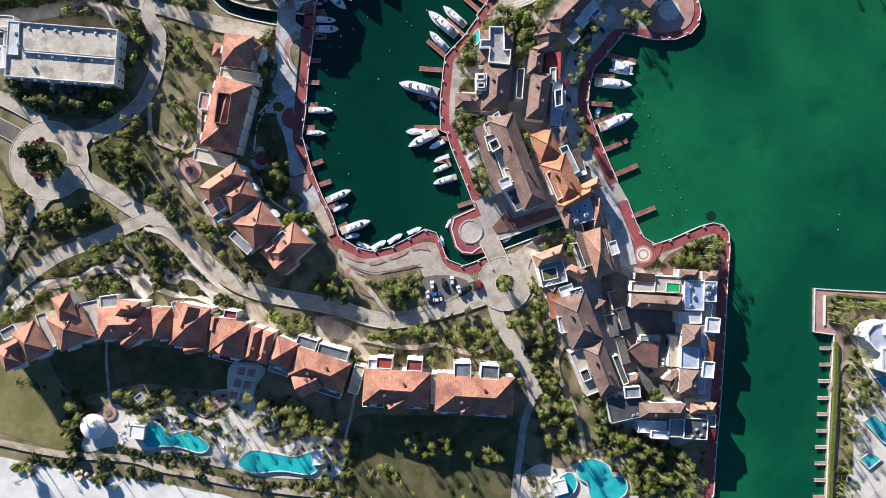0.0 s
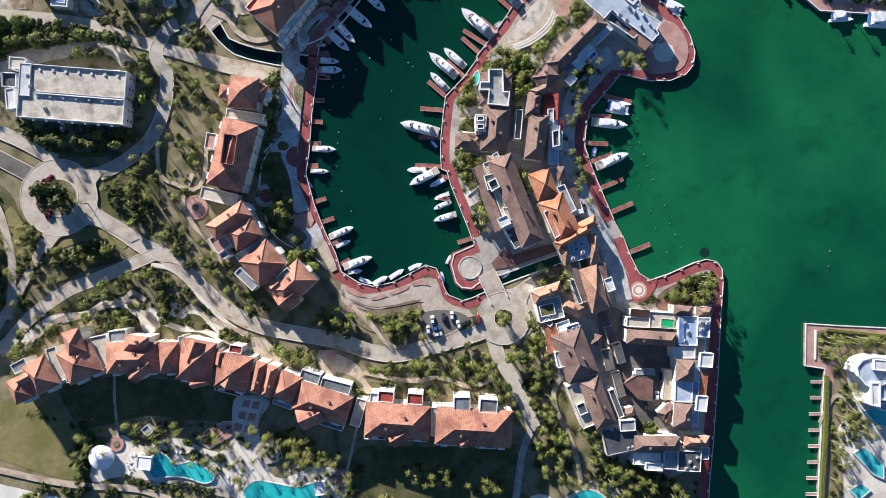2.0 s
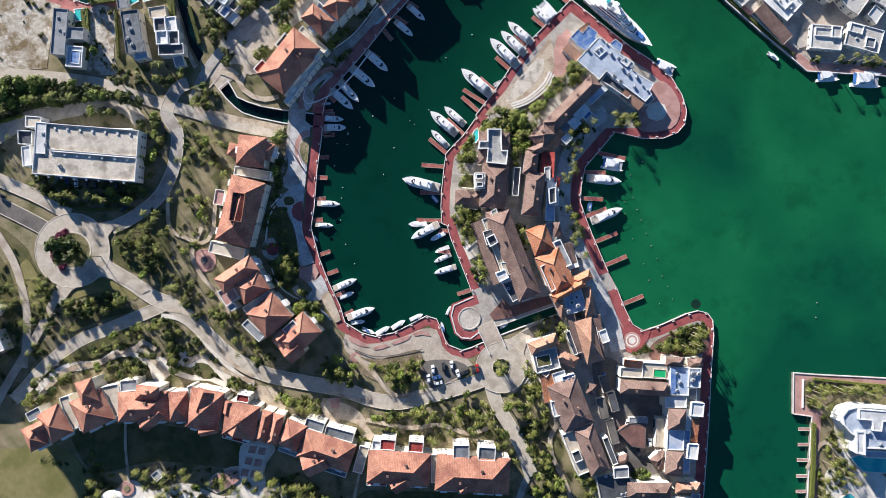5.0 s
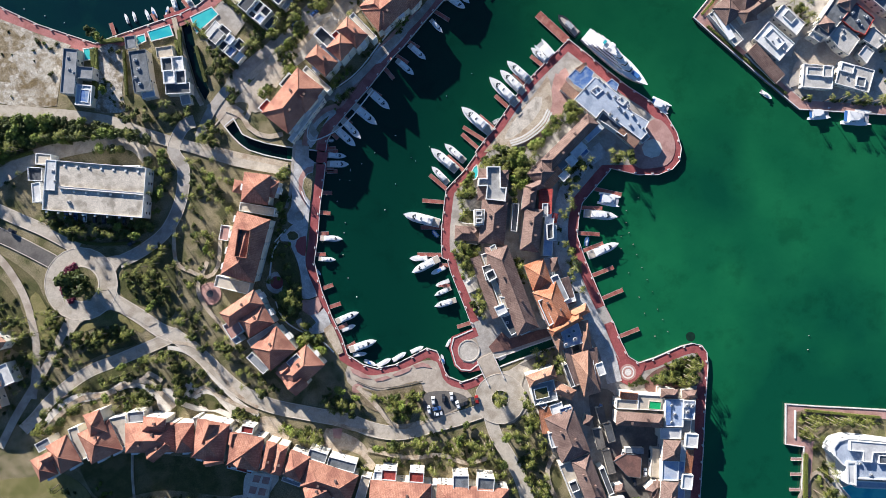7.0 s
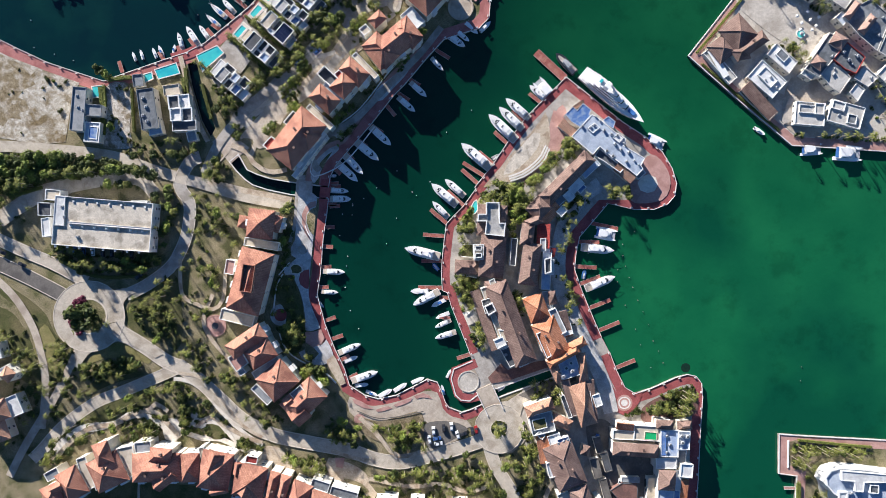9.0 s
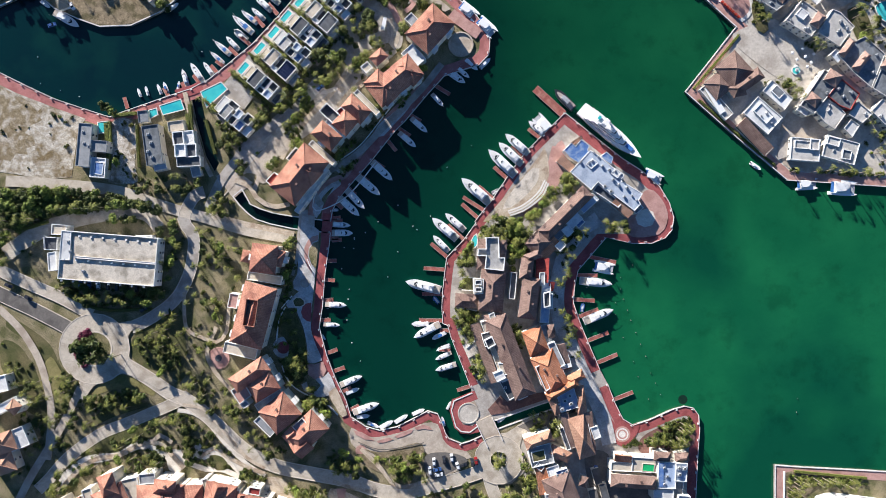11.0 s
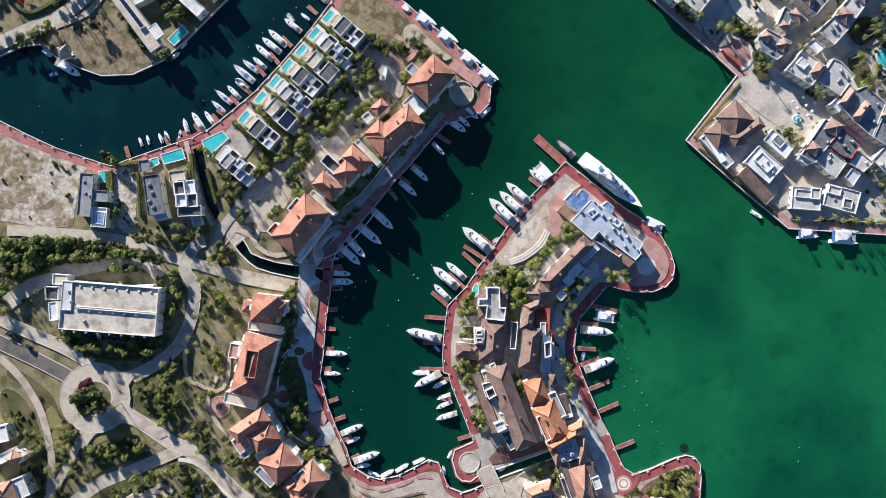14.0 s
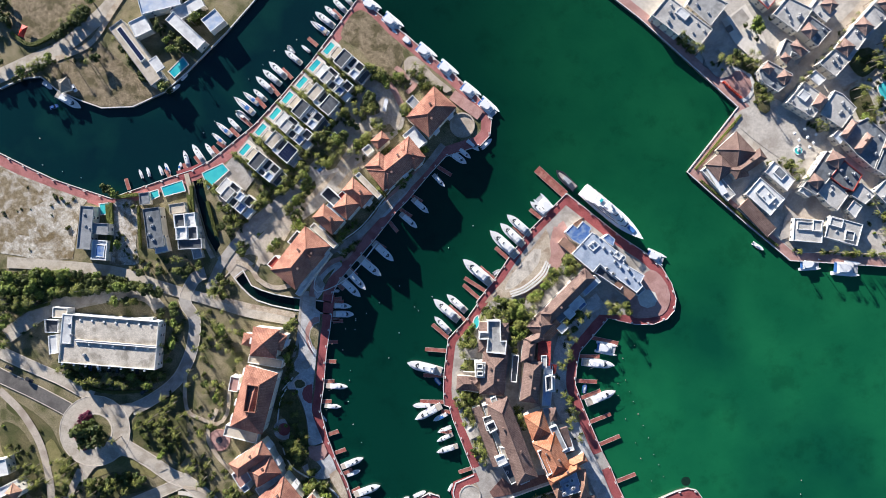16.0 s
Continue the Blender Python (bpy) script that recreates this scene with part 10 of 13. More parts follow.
boat('blue', -0.0, 4.2, 5.7, 104)
boat('yacht', 0.2, 110.6, 18.2, 140)
boat('yacht', 5.9, 114.3, 14.3, 139)
boat('yacht', -1.8, 102.4, 12.5, 135)
boat('yacht', -11.5, 79.0, 20.0, 166)
boat('bluerib', -4.3, 71.2, 5.1, 131)
boat('open', -12.9, 58.0, 10.0, -178)
boat('yacht', -9.3, 54.2, 16.4, -152)
boat('blue', -2.6, 51.5, 8.7, -153)
boat('open', -0.3, 44.7, 8.1, -158)
boat('yacht', -0.1, 40.2, 9.8, -155)
boat('yacht', 1.3, 34.1, 12.2, -163)
boat('cat', 88.7, 89.6, 11.9, -11)
boat('sport', 84.0, 81.4, 18.0, -6)
boat('yacht', 85.5, 63.1, 17.6, 23)
boat('bluerib', 76.9, 67.5, 5.3, 81)
boat('open', 32.1, 4.9, 4.9, 31)
boat('yacht', 40.0, 157.5, 17.4, 140)
boat('yacht', 36.4, 152.1, 18.2, 137)
boat('yacht', 31.6, 147.2, 20.7, 137)
boat('yacht', 17.3, 131.7, 21.0, 140)
boat('yacht', 51.3, 166.2, 13.1, 140)
boat('cat', 53.9, 169.1, 11.8, 132)
boat('rib', 28.5, 131.4, 5.1, 28)
boat('work', 65.9, 182.5, 15.2, 136)
boat('super', 91.2, 163.5, 42.5, -40)
boat('cat', 115.8, 140.1, 11.1, -25)
boat('yacht', -56.4, 107.7, 12.3, -1)
boat('sport', -57.5, 112.4, 11.4, -3)
boat('yacht', -52.4, 122.4, 15.3, -42)
boat('yacht', -49.0, 126.5, 14.5, -46)
boat('yacht', -41.7, 133.9, 16.3, -39)
boat('yacht', -34.3, 142.1, 15.1, -42)
boat('sport', -20.5, 159.5, 12.4, -41)
boat('sport', -14.1, 167.7, 12.1, -42)
boat('sport', -4.0, 181.6, 9.4, -47)
boat('yacht', 7.2, 194.5, 10.3, -40)
boat('rib', -60.3, 120.5, 4.2, 0)
boat('sport', 13.9, 201.8, 11.1, -40)
boat('sport', 9.7, 197.2, 9.8, -40)
boat('sport', 6.1, 194.1, 11.0, -34)
boat('open', 22.2, 202.3, 8.0, 45)
boat('cat', -42.2, 278.0, 11.7, -36)
boat('cat', -30.5, 268.8, 13.1, -40)
boat('cat', -21.4, 258.3, 9.3, -42)
boat('cat', -11.8, 252.1, 12.7, -40)
boat('cat', 0.2, 242.6, 12.9, -41)
boat('cat', 12.8, 230.7, 12.5, -39)
boat('cat', 22.7, 222.1, 12.9, -43)
boat('open', -168.4, 184.5, 5.3, 111)
boat('open', -164.3, 185.6, 5.5, 107)
boat('open', -157.4, 186.5, 6.0, 112)
boat('blue', -153.9, 187.6, 6.5, 113)
boat('blue', -146.9, 188.7, 5.1, 80)
boat('yacht', -143.2, 192.7, 10.1, 107)
boat('yacht', -136.7, 195.8, 12.2, 123)
boat('yacht', -130.4, 197.7, 9.5, 125)
boat('sail', -125.8, 204.2, 9.5, 139)
boat('sail', -122.8, 209.5, 11.3, 139)
boat('yacht', -117.3, 212.2, 10.0, 134)
boat('rib', -113.0, 216.7, 9.1, 140)
boat('sail', -111.7, 222.5, 14.4, 140)
boat('sail', -108.1, 226.6, 11.1, 142)
boat('yacht', -103.3, 228.5, 9.5, 139)
boat('yacht', -100.7, 234.3, 12.6, 138)
boat('yacht', -96.7, 238.3, 12.9, 141)
boat('yacht', -93.4, 242.4, 13.1, 138)
boat('yacht', -85.0, 249.5, 11.6, 142)
boat('rib', -86.5, 253.9, 6.0, 129)
boat('open', -78.2, 254.4, 6.0, 142)
boat('sail', -70.6, 266.1, 12.2, 146)
boat('yacht', -67.8, 270.6, 13.4, 143)
boat('yacht', -64.1, 274.7, 10.2, 138)
boat('yacht', -59.6, 278.5, 10.9, 136)
boat('yacht', -55.5, 281.8, 8.9, 138)
boat('sport', -208.0, 224.3, 16.2, -30)
boat('open', -220.2, 232.8, 6.7, -37)
boat('open', -149.8, 232.1, 6.7, 38)
boat('open', -145.0, 238.1, 5.1, 43)
boat('open', 172.8, 146.3, 7.2, -34)
boat('cat', 201.2, 136.6, 12.0, 3)
boat('cat', 221.2, 134.5, 15.5, -4)
# ---- piers ----
pier(-62.6, 115.8, 5.5, 2.2, 6)
pier(-64.1, 104.8, 5.8, 2.2, 0)
pier(-64.6, 92.5, 5.5, 2.2, 0)
pier(-65.5, 82.0, 5.5, 2.2, -3)
pier(-66.4, 70.7, 5.5, 2.2, 3)
pier(-67.5, 59.7, 5.2, 2.2, 3)
pier(-64.5, 41.5, 6.5, 2.2, 20)
pier(-60.7, 31.6, 6.7, 2.2, 19)
pier(-56.3, 20.0, 6.2, 2.2, 27)
pier(-51.4, 10.3, 5.6, 2.2, 27)
pier(1.0, 87.9, 12.2, 2.2, 176)
pier(-0.9, 74.4, 11.1, 2.2, -180)
pier(-0.1, 59.8, 13.6, 2.2, 179)
pier(4.3, 54.3, 6.4, 2.2, 178)
pier(3.7, 43.2, 6.1, 2.2, 172)
pier(15.4, 23.9, 8.2, 2.2, -162)
pier(1.8, 94.8, 11.9, 2.2, 140)
pier(11.0, 104.5, 12.3, 2.2, 138)
pier(24.2, 119.4, 16.4, 2.2, 148)
pier(80.2, 95.6, 15.4, 2.2, -12)
pier(73.6, 85.3, 11.4, 2.2, -1)
pier(72.2, 71.8, 11.4, 2.2, -3)
pier(74.2, 62.1, 12.2, 2.2, 21)
pier(79.8, 49.1, 12.3, 2.2, 22)
pier(84.0, 36.4, 13.3, 2.2, 23)
pier(93.3, 16.1, 12.6, 2.2, 22)
pier(19.6, 115.7, 13.2, 2.2, 139)
pier(27.6, 126.8, 11.5, 2.2, 140)
pier(36.6, 136.8, 12.4, 2.2, 139)
pier(45.6, 148.9, 11.7, 2.2, 136)
pier(54.6, 159.5, 10.7, 2.2, 142)
pier(-62.1, 114.6, 6.0, 2.2, 0)
pier(-62.0, 103.8, 5.7, 2.2, 3)
pier(-60.3, 125.1, 5.7, 2.2, -43)
pier(-53.5, 133.2, 6.1, 2.2, -43)
pier(-46.9, 139.9, 6.2, 2.2, -35)
pier(-40.1, 148.3, 8.2, 2.2, -33)
pier(-31.4, 158.9, 7.4, 2.2, -50)
pier(-25.4, 165.8, 7.6, 2.2, -33)
pier(-19.2, 173.4, 7.0, 2.2, -31)
pier(-4.8, 189.4, 8.9, 2.2, -32)
pier(65.7, 174.3, 21.3, 4.6, 138)
pier(-174.5, 175.6, 6.5, 2.2, 107)
pier(-152.2, 182.6, 5.3, 2.2, 119)
pier(-142.7, 185.7, 5.2, 2.2, 115)
pier(-134.6, 189.2, 6.7, 2.2, 128)
pier(-124.8, 194.9, 6.6, 2.2, 132)
pier(-121.1, 198.7, 6.5, 2.2, 145)
pier(-114.0, 204.9, 7.3, 2.2, 137)
pier(-107.5, 211.2, 7.5, 2.2, 139)
pier(-99.9, 221.3, 7.7, 2.2, 134)
pier(-92.5, 228.2, 8.2, 2.2, 131)
pier(-85.4, 237.6, 7.9, 2.2, 135)
pier(-71.5, 255.9, 6.9, 2.2, 141)
pier(-66.9, 262.2, 7.3, 2.2, 134)
pier(-57.6, 270.4, 8.0, 2.2, 135)
pier(193.3, -49.0, 6.2, 1.6, 180, 'pinkbrick')
pier(193.1, -57.1, 6.2, 1.6, 180, 'pinkbrick')
pier(192.6, -65.3, 6.2, 1.6, 180, 'pinkbrick')
pier(192.4, -73.7, 6.2, 1.6, 180, 'pinkbrick')
pier(192.2, -81.8, 6.2, 1.6, 180, 'pinkbrick')
pier(191.9, -90.0, 6.2, 1.6, 180, 'pinkbrick')
pier(191.4, -98.1, 6.2, 1.6, 180, 'pinkbrick')
pier(191.2, -106.3, 6.2, 1.6, 180, 'pinkbrick')
pier(191.0, -114.7, 6.2, 1.6, 180, 'pinkbrick')
pier(190.5, -122.9, 6.2, 1.6, 180, 'pinkbrick')
pier(190.2, -131.1, 6.2, 1.6, 180, 'pinkbrick')
pier(190.0, -139.3, 6.2, 1.6, 180, 'pinkbrick')
# ---- pools ----
pool([(-146.8, -90.2), (-143.4, -84.4), (-137.9, -85.8), (-133.8, -90.2), (-125.5, -88.6), (-119.5, -91.4), (-114.5, -96.4), (-118.7, -99.2), (-128.3, -96.4), (-136.6, -95.8), (-144.3, -96.3)], 'winding turquoise resort pool')
pool([(-99.6, -103.5), (-93.8, -98.5), (-84.1, -99.6), (-73.0, -101.6), (-63.3, -99.4), (-60.5, -105.0), (-64.7, -110.0), (-78.6, -108.3), (-91.0, -109.1), (-98.0, -107.1)], 'winding turquoise resort pool with a white pavilion')
pool([(66.8, -106.1), (73.2, -103.3), (80.8, -106.1), (84.4, -111.8), (89.8, -112.9), (90.3, -120.2), (80.3, -125.2), (73.3, -122.4), (71.8, -115.4), (67.6, -112.5)], 'turquoise lagoon pool with pale steps')
pool([(56.5, -113.3), (62.9, -110.0), (66.2, -114.5), (64.0, -120.1), (57.9, -122.3), (54.5, -118.9)], 'small turquoise lagoon pool')
pool([(-133.8, 184.7), (-123.0, 190.0), (-119.7, 186.4), (-130.6, 176.6)], 'long turquoise villa pool', mat='lap', curved=False)
pool([(-164.4, 173.5), (-158.3, 175.4), (-157.5, 172.2), (-163.7, 169.1)], 'turquoise villa pool in a pale terrace', mat='lap', curved=False)
pool([(-156.2, 176.8), (-145.1, 180.4), (-143.2, 175.2), (-154.4, 172.2)], 'turquoise villa pool in a pale terrace', mat='lap', curved=False)
pool([(-189.9, 167.4), (-184.3, 168.1), (-184.2, 162.5), (-189.2, 161.8)], 'small pale villa pool', mat='lap', curved=False)
pool([(-152.9, 240.6), (-145.2, 248.4), (-142.4, 244.7), (-149.7, 237.5)], 'turquoise villa pool on the basin shore', mat='lap', curved=False)
sheet('villa_terrace', [(-115.3, 195.8), (-108.9, 203.5), (-104.1, 199.5), (-110.5, 191.7)], 'deck', 'pale villa terrace', category='terrace', curved=False)
pool([(-114.0, 196.4), (-109.7, 201.5), (-107.4, 199.6), (-111.7, 194.5)], 'turquoise villa pool beside the promenade', mat='lap', curved=False)
sheet('villa_terrace', [(-106.7, 206.8), (-100.2, 214.5), (-95.4, 210.5), (-101.9, 202.7)], 'deck', 'pale villa terrace', category='terrace', curved=False)
pool([(-105.3, 207.4), (-101.0, 212.5), (-98.7, 210.6), (-103.1, 205.5)], 'turquoise villa pool beside the promenade', mat='lap', curved=False)
sheet('villa_terrace', [(-99.0, 215.6), (-92.5, 223.3), (-87.7, 219.3), (-94.2, 211.5)], 'deck', 'pale villa terrace', category='terrace', curved=False)
pool([(-97.6, 216.2), (-93.3, 221.4), (-91.0, 219.4), (-95.4, 214.3)], 'turquoise villa pool beside the promenade', mat='lap', curved=False)
sheet('villa_terrace', [(-92.2, 224.4), (-85.7, 232.1), (-80.9, 228.1), (-87.4, 220.3)], 'deck', 'pale villa terrace', category='terrace', curved=False)
pool([(-90.8, 225.0), (-86.5, 230.2), (-84.2, 228.2), (-88.6, 223.1)], 'turquoise villa pool beside the promenade', mat='lap', curved=False)
sheet('villa_terrace', [(-84.5, 232.9), (-78.0, 240.7), (-73.2, 236.6), (-79.7, 228.8)], 'deck', 'pale villa terrace', category='terrace', curved=False)
pool([(-83.1, 233.5), (-78.8, 238.7), (-76.5, 236.8), (-80.9, 231.6)], 'turquoise villa pool beside the promenade', mat='lap', curved=False)
sheet('villa_terrace', [(-77.4, 242.4), (-70.9, 250.1), (-66.1, 246.1), (-72.6, 238.3)], 'deck', 'pale villa terrace', category='terrace', curved=False)
pool([(-76.0, 243.0), (-71.7, 248.1), (-69.4, 246.2), (-73.8, 241.0)], 'turquoise villa pool beside the promenade', mat='lap', curved=False)
sheet('villa_terrace', [(-69.7, 251.8), (-63.2, 259.6), (-58.4, 255.5), (-64.9, 247.8)], 'deck', 'pale villa terrace', category='terrace', curved=False)
pool([(-68.3, 252.4), (-64.0, 257.6), (-61.7, 255.7), (-66.0, 250.5)], 'turquoise villa pool beside the promenade', mat='lap', curved=False)
pool([(208.8, -85.0), (213.6, -82.2), (223.5, -90.7), (223.6, -97.7), (218.5, -95.4)], 'blue rectangular pool on the island', mat='lap', curved=False)
pool([(206.7, -103.8), (212.3, -100.5), (216.9, -103.9), (211.3, -108.4)], 'blue pool on the island terrace', mat='lap', curved=False)
pool([(213.9, -63.7), (220.6, -61.5), (248.1, -66.1), (248.1, -72.2), (220.6, -70.7)], 'turquoise pool below the white villa', mat='lap', curved=False)
pool([(238.6, 234.9), (244.3, 238.1), (253.7, 236.6), (253.7, 225.6), (242.7, 227.7)], 'blue garden pool behind the town houses', mat='lap')
pool([(15.4, 104.5), (17.6, 107.3), (18.1, 102.3), (15.9, 100.1)], 'small pale quay-house pool', mat='lap')
# ---- planting ----
tree(-191.1, 43.6, 2.6, 0)
tree(-193.6, 45.6, 1.6, 0)
tree(-188.1, 45.6, 1.6, 0)
tree(-188.7, 41.2, 1.6, 0)
tree(-193.1, 41.2, 1.6, 0)
tree(-190.3, 47.8, 1.6, 0)
tree(-186.5, 43.4, 1.6, 0)
bush(-198.8, 46.1, 1.6, 4)
bush(-199.6, 43.9, 1.6, 4)
bush(-199.1, 41.7, 1.6, 4)
bush(-197.9, 47.8, 1.6, 4)
bush(-198.3, 40.3, 1.6, 4)
bush(-196.4, 39.2, 1.6, 4)
bush(-196.5, 49.1, 1.6, 4)
bush(-200.1, 45.0, 1.6, 4)
bush(-197.7, 38.7, 1.6, 4)
grove([(-169.9, 58.5), (-146.6, 65.4), (-135.4, 105.2), (-124.5, 105.2), (-110.8, 86.1), (-120.6, 53.1), (-126.2, 31.0), (-113.9, 17.2), (-133.2, 20.0), (-149.6, 28.3), (-170.1, 39.3)], 46, 10, 58)
grove([(-135.4, 110.7), (-113.5, 108.0), (-109.4, 94.3), (-124.5, 88.8), (-132.7, 97.0)], 10, 2, 8)
grove([(-90.2, 86.1), (-82.0, 91.6), (-79.3, 72.4), (-83.5, 55.9), (-78.0, 39.3), (-65.7, 28.3), (-61.6, 11.7), (-69.9, 14.5), (-86.3, 28.3), (-93.2, 44.8)], 6, 7, 38)
grove([(-77.8, 105.4), (-70.9, 105.4), (-72.3, 91.6), (-76.5, 91.6)], 5, 0, 6)
grove([(-86.3, 42.1), (-75.3, 42.1), (-69.8, 28.3), (-78.1, 31.0)], 6, 2, 8)
grove([(-138.7, 20.0), (-124.9, 28.3), (-105.7, 11.7), (-100.3, -7.6), (-83.7, -13.2), (-86.5, -18.7), (-100.3, -13.2), (-116.8, 0.7)], 12, 4, 22)
grove([(-207.5, -21.3), (-185.5, -4.8), (-149.7, 9.0), (-136.0, 6.2), (-122.3, -4.9), (-105.8, -18.7), (-122.4, -21.5), (-138.9, -15.9), (-152.6, -13.1), (-163.6, -10.3), (-180.1, -18.6), (-199.4, -28.3)], 22, 12, 64)
grove([(-215.5, 11.7), (-198.9, 25.5), (-188.0, 18.6), (-160.7, 15.9), (-174.4, 7.6), (-199.2, -4.8), (-224.0, -24.1), (-223.7, 6.2)], 18, 7, 38)
grove([(-170.2, 22.7), (-157.9, 17.2), (-174.4, 11.7), (-188.1, 11.7)], 1, 5, 8, size=1.1)
grove([(-215.2, 39.2), (-198.9, 25.5), (-210.0, 11.7), (-226.4, 6.2), (-226.1, 39.2)], 11, 2, 13)
grove([(-103.0, 0.7), (-94.7, 3.4), (-83.7, -13.2), (-94.8, -16.0)], 6, 2, 8)
grove([(-61.7, -16.0), (-45.1, -20.2), (-39.5, -23.0), (-50.6, -28.5), (-61.7, -25.7)], 5, 2, 10)
grove([(-39.6, -41.0), (-17.4, -38.3), (13.2, -28.6), (24.3, -32.8), (32.7, -49.5), (41.0, -66.3), (27.1, -55.1), (-23.0, -54.9), (-36.8, -52.1)], 40, 6, 48)
grove([(29.9, -30.0), (49.3, -28.6), (57.7, -44.0), (55.0, -55.1), (60.6, -71.9), (71.8, -88.7), (60.6, -99.9), (46.6, -94.2), (49.4, -77.5), (41.0, -49.5)], 40, 6, 42)
grove([(71.8, -80.3), (88.6, -88.8), (116.6, -97.3), (122.3, -108.5), (128.0, -123.2), (97.1, -123.0), (91.4, -105.6), (74.6, -97.1)], 48, 9, 45)
grove([(88.7, -116.8), (125.1, -117.0), (125.3, -145.1), (83.1, -144.9)], 19, 2, 15)
grove([(74.5, -66.4), (81.5, -72.0), (77.4, -83.1), (68.9, -71.9)], 10, 1, 9)
grove([(115.2, -97.3), (134.9, -100.2), (133.0, -119.8), (116.7, -119.8)], 8, 1, 8)
grove([(-20.2, -91.2), (-6.3, -89.0), (7.6, -92.7), (4.8, -99.7), (-14.7, -99.6)], 15, 0, 14)
grove([(10.4, -94.1), (32.7, -97.0), (27.1, -105.4), (16.0, -105.3)], 8, 0, 8)
grove([(-35.5, -102.3), (-17.5, -108.0), (-20.3, -116.4), (-34.2, -110.7)], 7, 0, 4)
grove([(-161.2, -68.5), (-111.6, -68.6), (-106.1, -77.0), (-133.8, -82.5), (-155.8, -79.6)], 19, 2, 27)
grove([(-188.8, -71.2), (-175.0, -68.4), (-175.0, -76.8), (-161.3, -82.4), (-175.2, -96.2), (-180.7, -99.0), (-183.3, -82.3)], 8, 2, 22)
grove([(-95.0, -68.7), (-50.8, -82.7), (-50.8, -93.9), (-78.5, -88.2), (-92.3, -82.6)], 21, 5, 30)
grove([(-216.5, -98.8), (-183.5, -103.1), (-145.0, -108.8), (-106.3, -116.0), (-106.3, -118.8), (-161.5, -113.0), (-216.5, -104.4)], 5, 2, 20)
grove([(-158.7, -97.7), (-125.6, -103.4), (-100.7, -111.8), (-50.8, -113.4), (-45.3, -119.0), (-106.3, -116.0), (-147.7, -108.8)], 8, 0, 22)
grove([(-50.8, -113.4), (-23.0, -116.3), (32.7, -113.8), (32.7, -144.6), (-50.9, -144.2)], 20, 2, 12)
grove([(-205.1, -60.1), (-186.0, -71.2), (-199.7, -68.4)], 3, 0, 3)
grove([(-28.4, -13.3), (-6.3, -7.7), (2.1, -10.5), (-3.5, -27.2), (-22.9, -28.5), (-34.0, -18.8)], 12, 8, 18)
grove([(-155.9, 107.9), (-149.0, 114.7), (-143.1, 105.2), (-146.5, 83.2), (-153.4, 80.5)], 4, 7, 13)
grove([(-212.2, 76.3), (-157.5, 76.4), (-152.1, 70.9), (-174.0, 65.4), (-198.6, 66.7), (-220.3, 74.9)], 10, 10, 26)
grove([(-214.5, 121.4), (-181.8, 121.5), (-159.9, 121.5), (-162.7, 113.3), (-198.2, 113.2), (-214.5, 113.2)], 8, 7, 15)
tree(103.1, -70.7, 1.5, 1)
grove([(-245.1, 186.5), (-235.4, 180.8), (-215.9, 172.8), (-207.7, 163.1), (-209.0, 138.8), (-241.3, 141.9)], 0, 0, 9, size=0.6)
grove([(-182.5, 153.5), (-170.3, 148.7), (-169.3, 132.5), (-179.8, 132.5)], 0, 1, 12, size=0.8)
grove([(91.4, -18.9), (93.7, -18.9), (98.4, -39.6), (92.6, -39.6)], 6, 0, 4)
grove([(58.8, 146.3), (73.3, 141.2), (72.3, 132.9), (54.7, 123.5), (44.4, 111.0), (40.2, 114.1), (52.6, 129.7), (60.9, 138.0)], 10, 4, 14)
grove([(-240.2, 130.2), (-216.5, 131.5), (-174.9, 127.0), (-139.2, 121.6), (-145.1, 118.3), (-174.9, 120.5), (-198.6, 118.5), (-216.4, 116.6), (-240.1, 105.1)], 6, 60, 150, size=1.25)
grove([(-131.8, 137.5), (-115.3, 125.6), (-113.8, 112.2), (-128.7, 119.5)], 8, 3, 10)
grove([(-151.1, 140.3), (-130.3, 137.5), (-136.2, 125.5), (-148.1, 129.9), (-163.0, 128.3), (-177.9, 129.7), (-172.0, 135.7)], 6, 8, 18)
grove([(-106.6, 176.5), (-73.7, 188.8), (-79.6, 155.8), (-103.5, 143.7), (-115.4, 134.6), (-115.4, 146.6)], 10, 5, 36)
grove([(-59.0, 231.6), (-46.6, 234.8), (-27.8, 222.4), (-30.8, 209.9), (-46.4, 206.6), (-58.7, 187.8), (-77.4, 178.3), (-89.7, 168.8), (-108.3, 159.3), (-120.7, 146.8), (-114.5, 156.2), (-96.0, 175.0), (-71.3, 200.2), (-62.1, 219.0)], 12, 3, 20)
grove([(-52.7, 209.7), (-27.7, 216.2), (-21.4, 206.8), (-40.0, 187.9), (-52.4, 178.5)], 8, 3, 9)
grove([(-41.8, 227.0), (-37.8, 222.4), (-38.7, 217.7), (-43.4, 219.2)], 4, 3, 6)
grove([(-124.0, 171.7), (-105.2, 156.2), (-111.3, 146.8), (-123.8, 153.0)], 8, 5, 12)
grove([(-17.5, 244.1), (-9.7, 241.0), (-4.9, 228.5), (3.0, 219.1), (-3.3, 214.4), (-15.9, 234.7)], 4, 2, 9)
grove([(-215.9, -32.4), (-199.3, -21.4), (-191.1, -15.8), (-199.4, -26.9), (-210.4, -37.9)], 4, 1, 8)
grove([(7.6, 91.8), (17.3, 96.0), (15.9, 86.3), (9.0, 78.0)], 9, 1, 9)
grove([(8.2, 67.0), (17.3, 65.6), (21.5, 42.2), (27.0, 31.1), (18.7, 22.8), (10.4, 44.9)], 16, 2, 22)
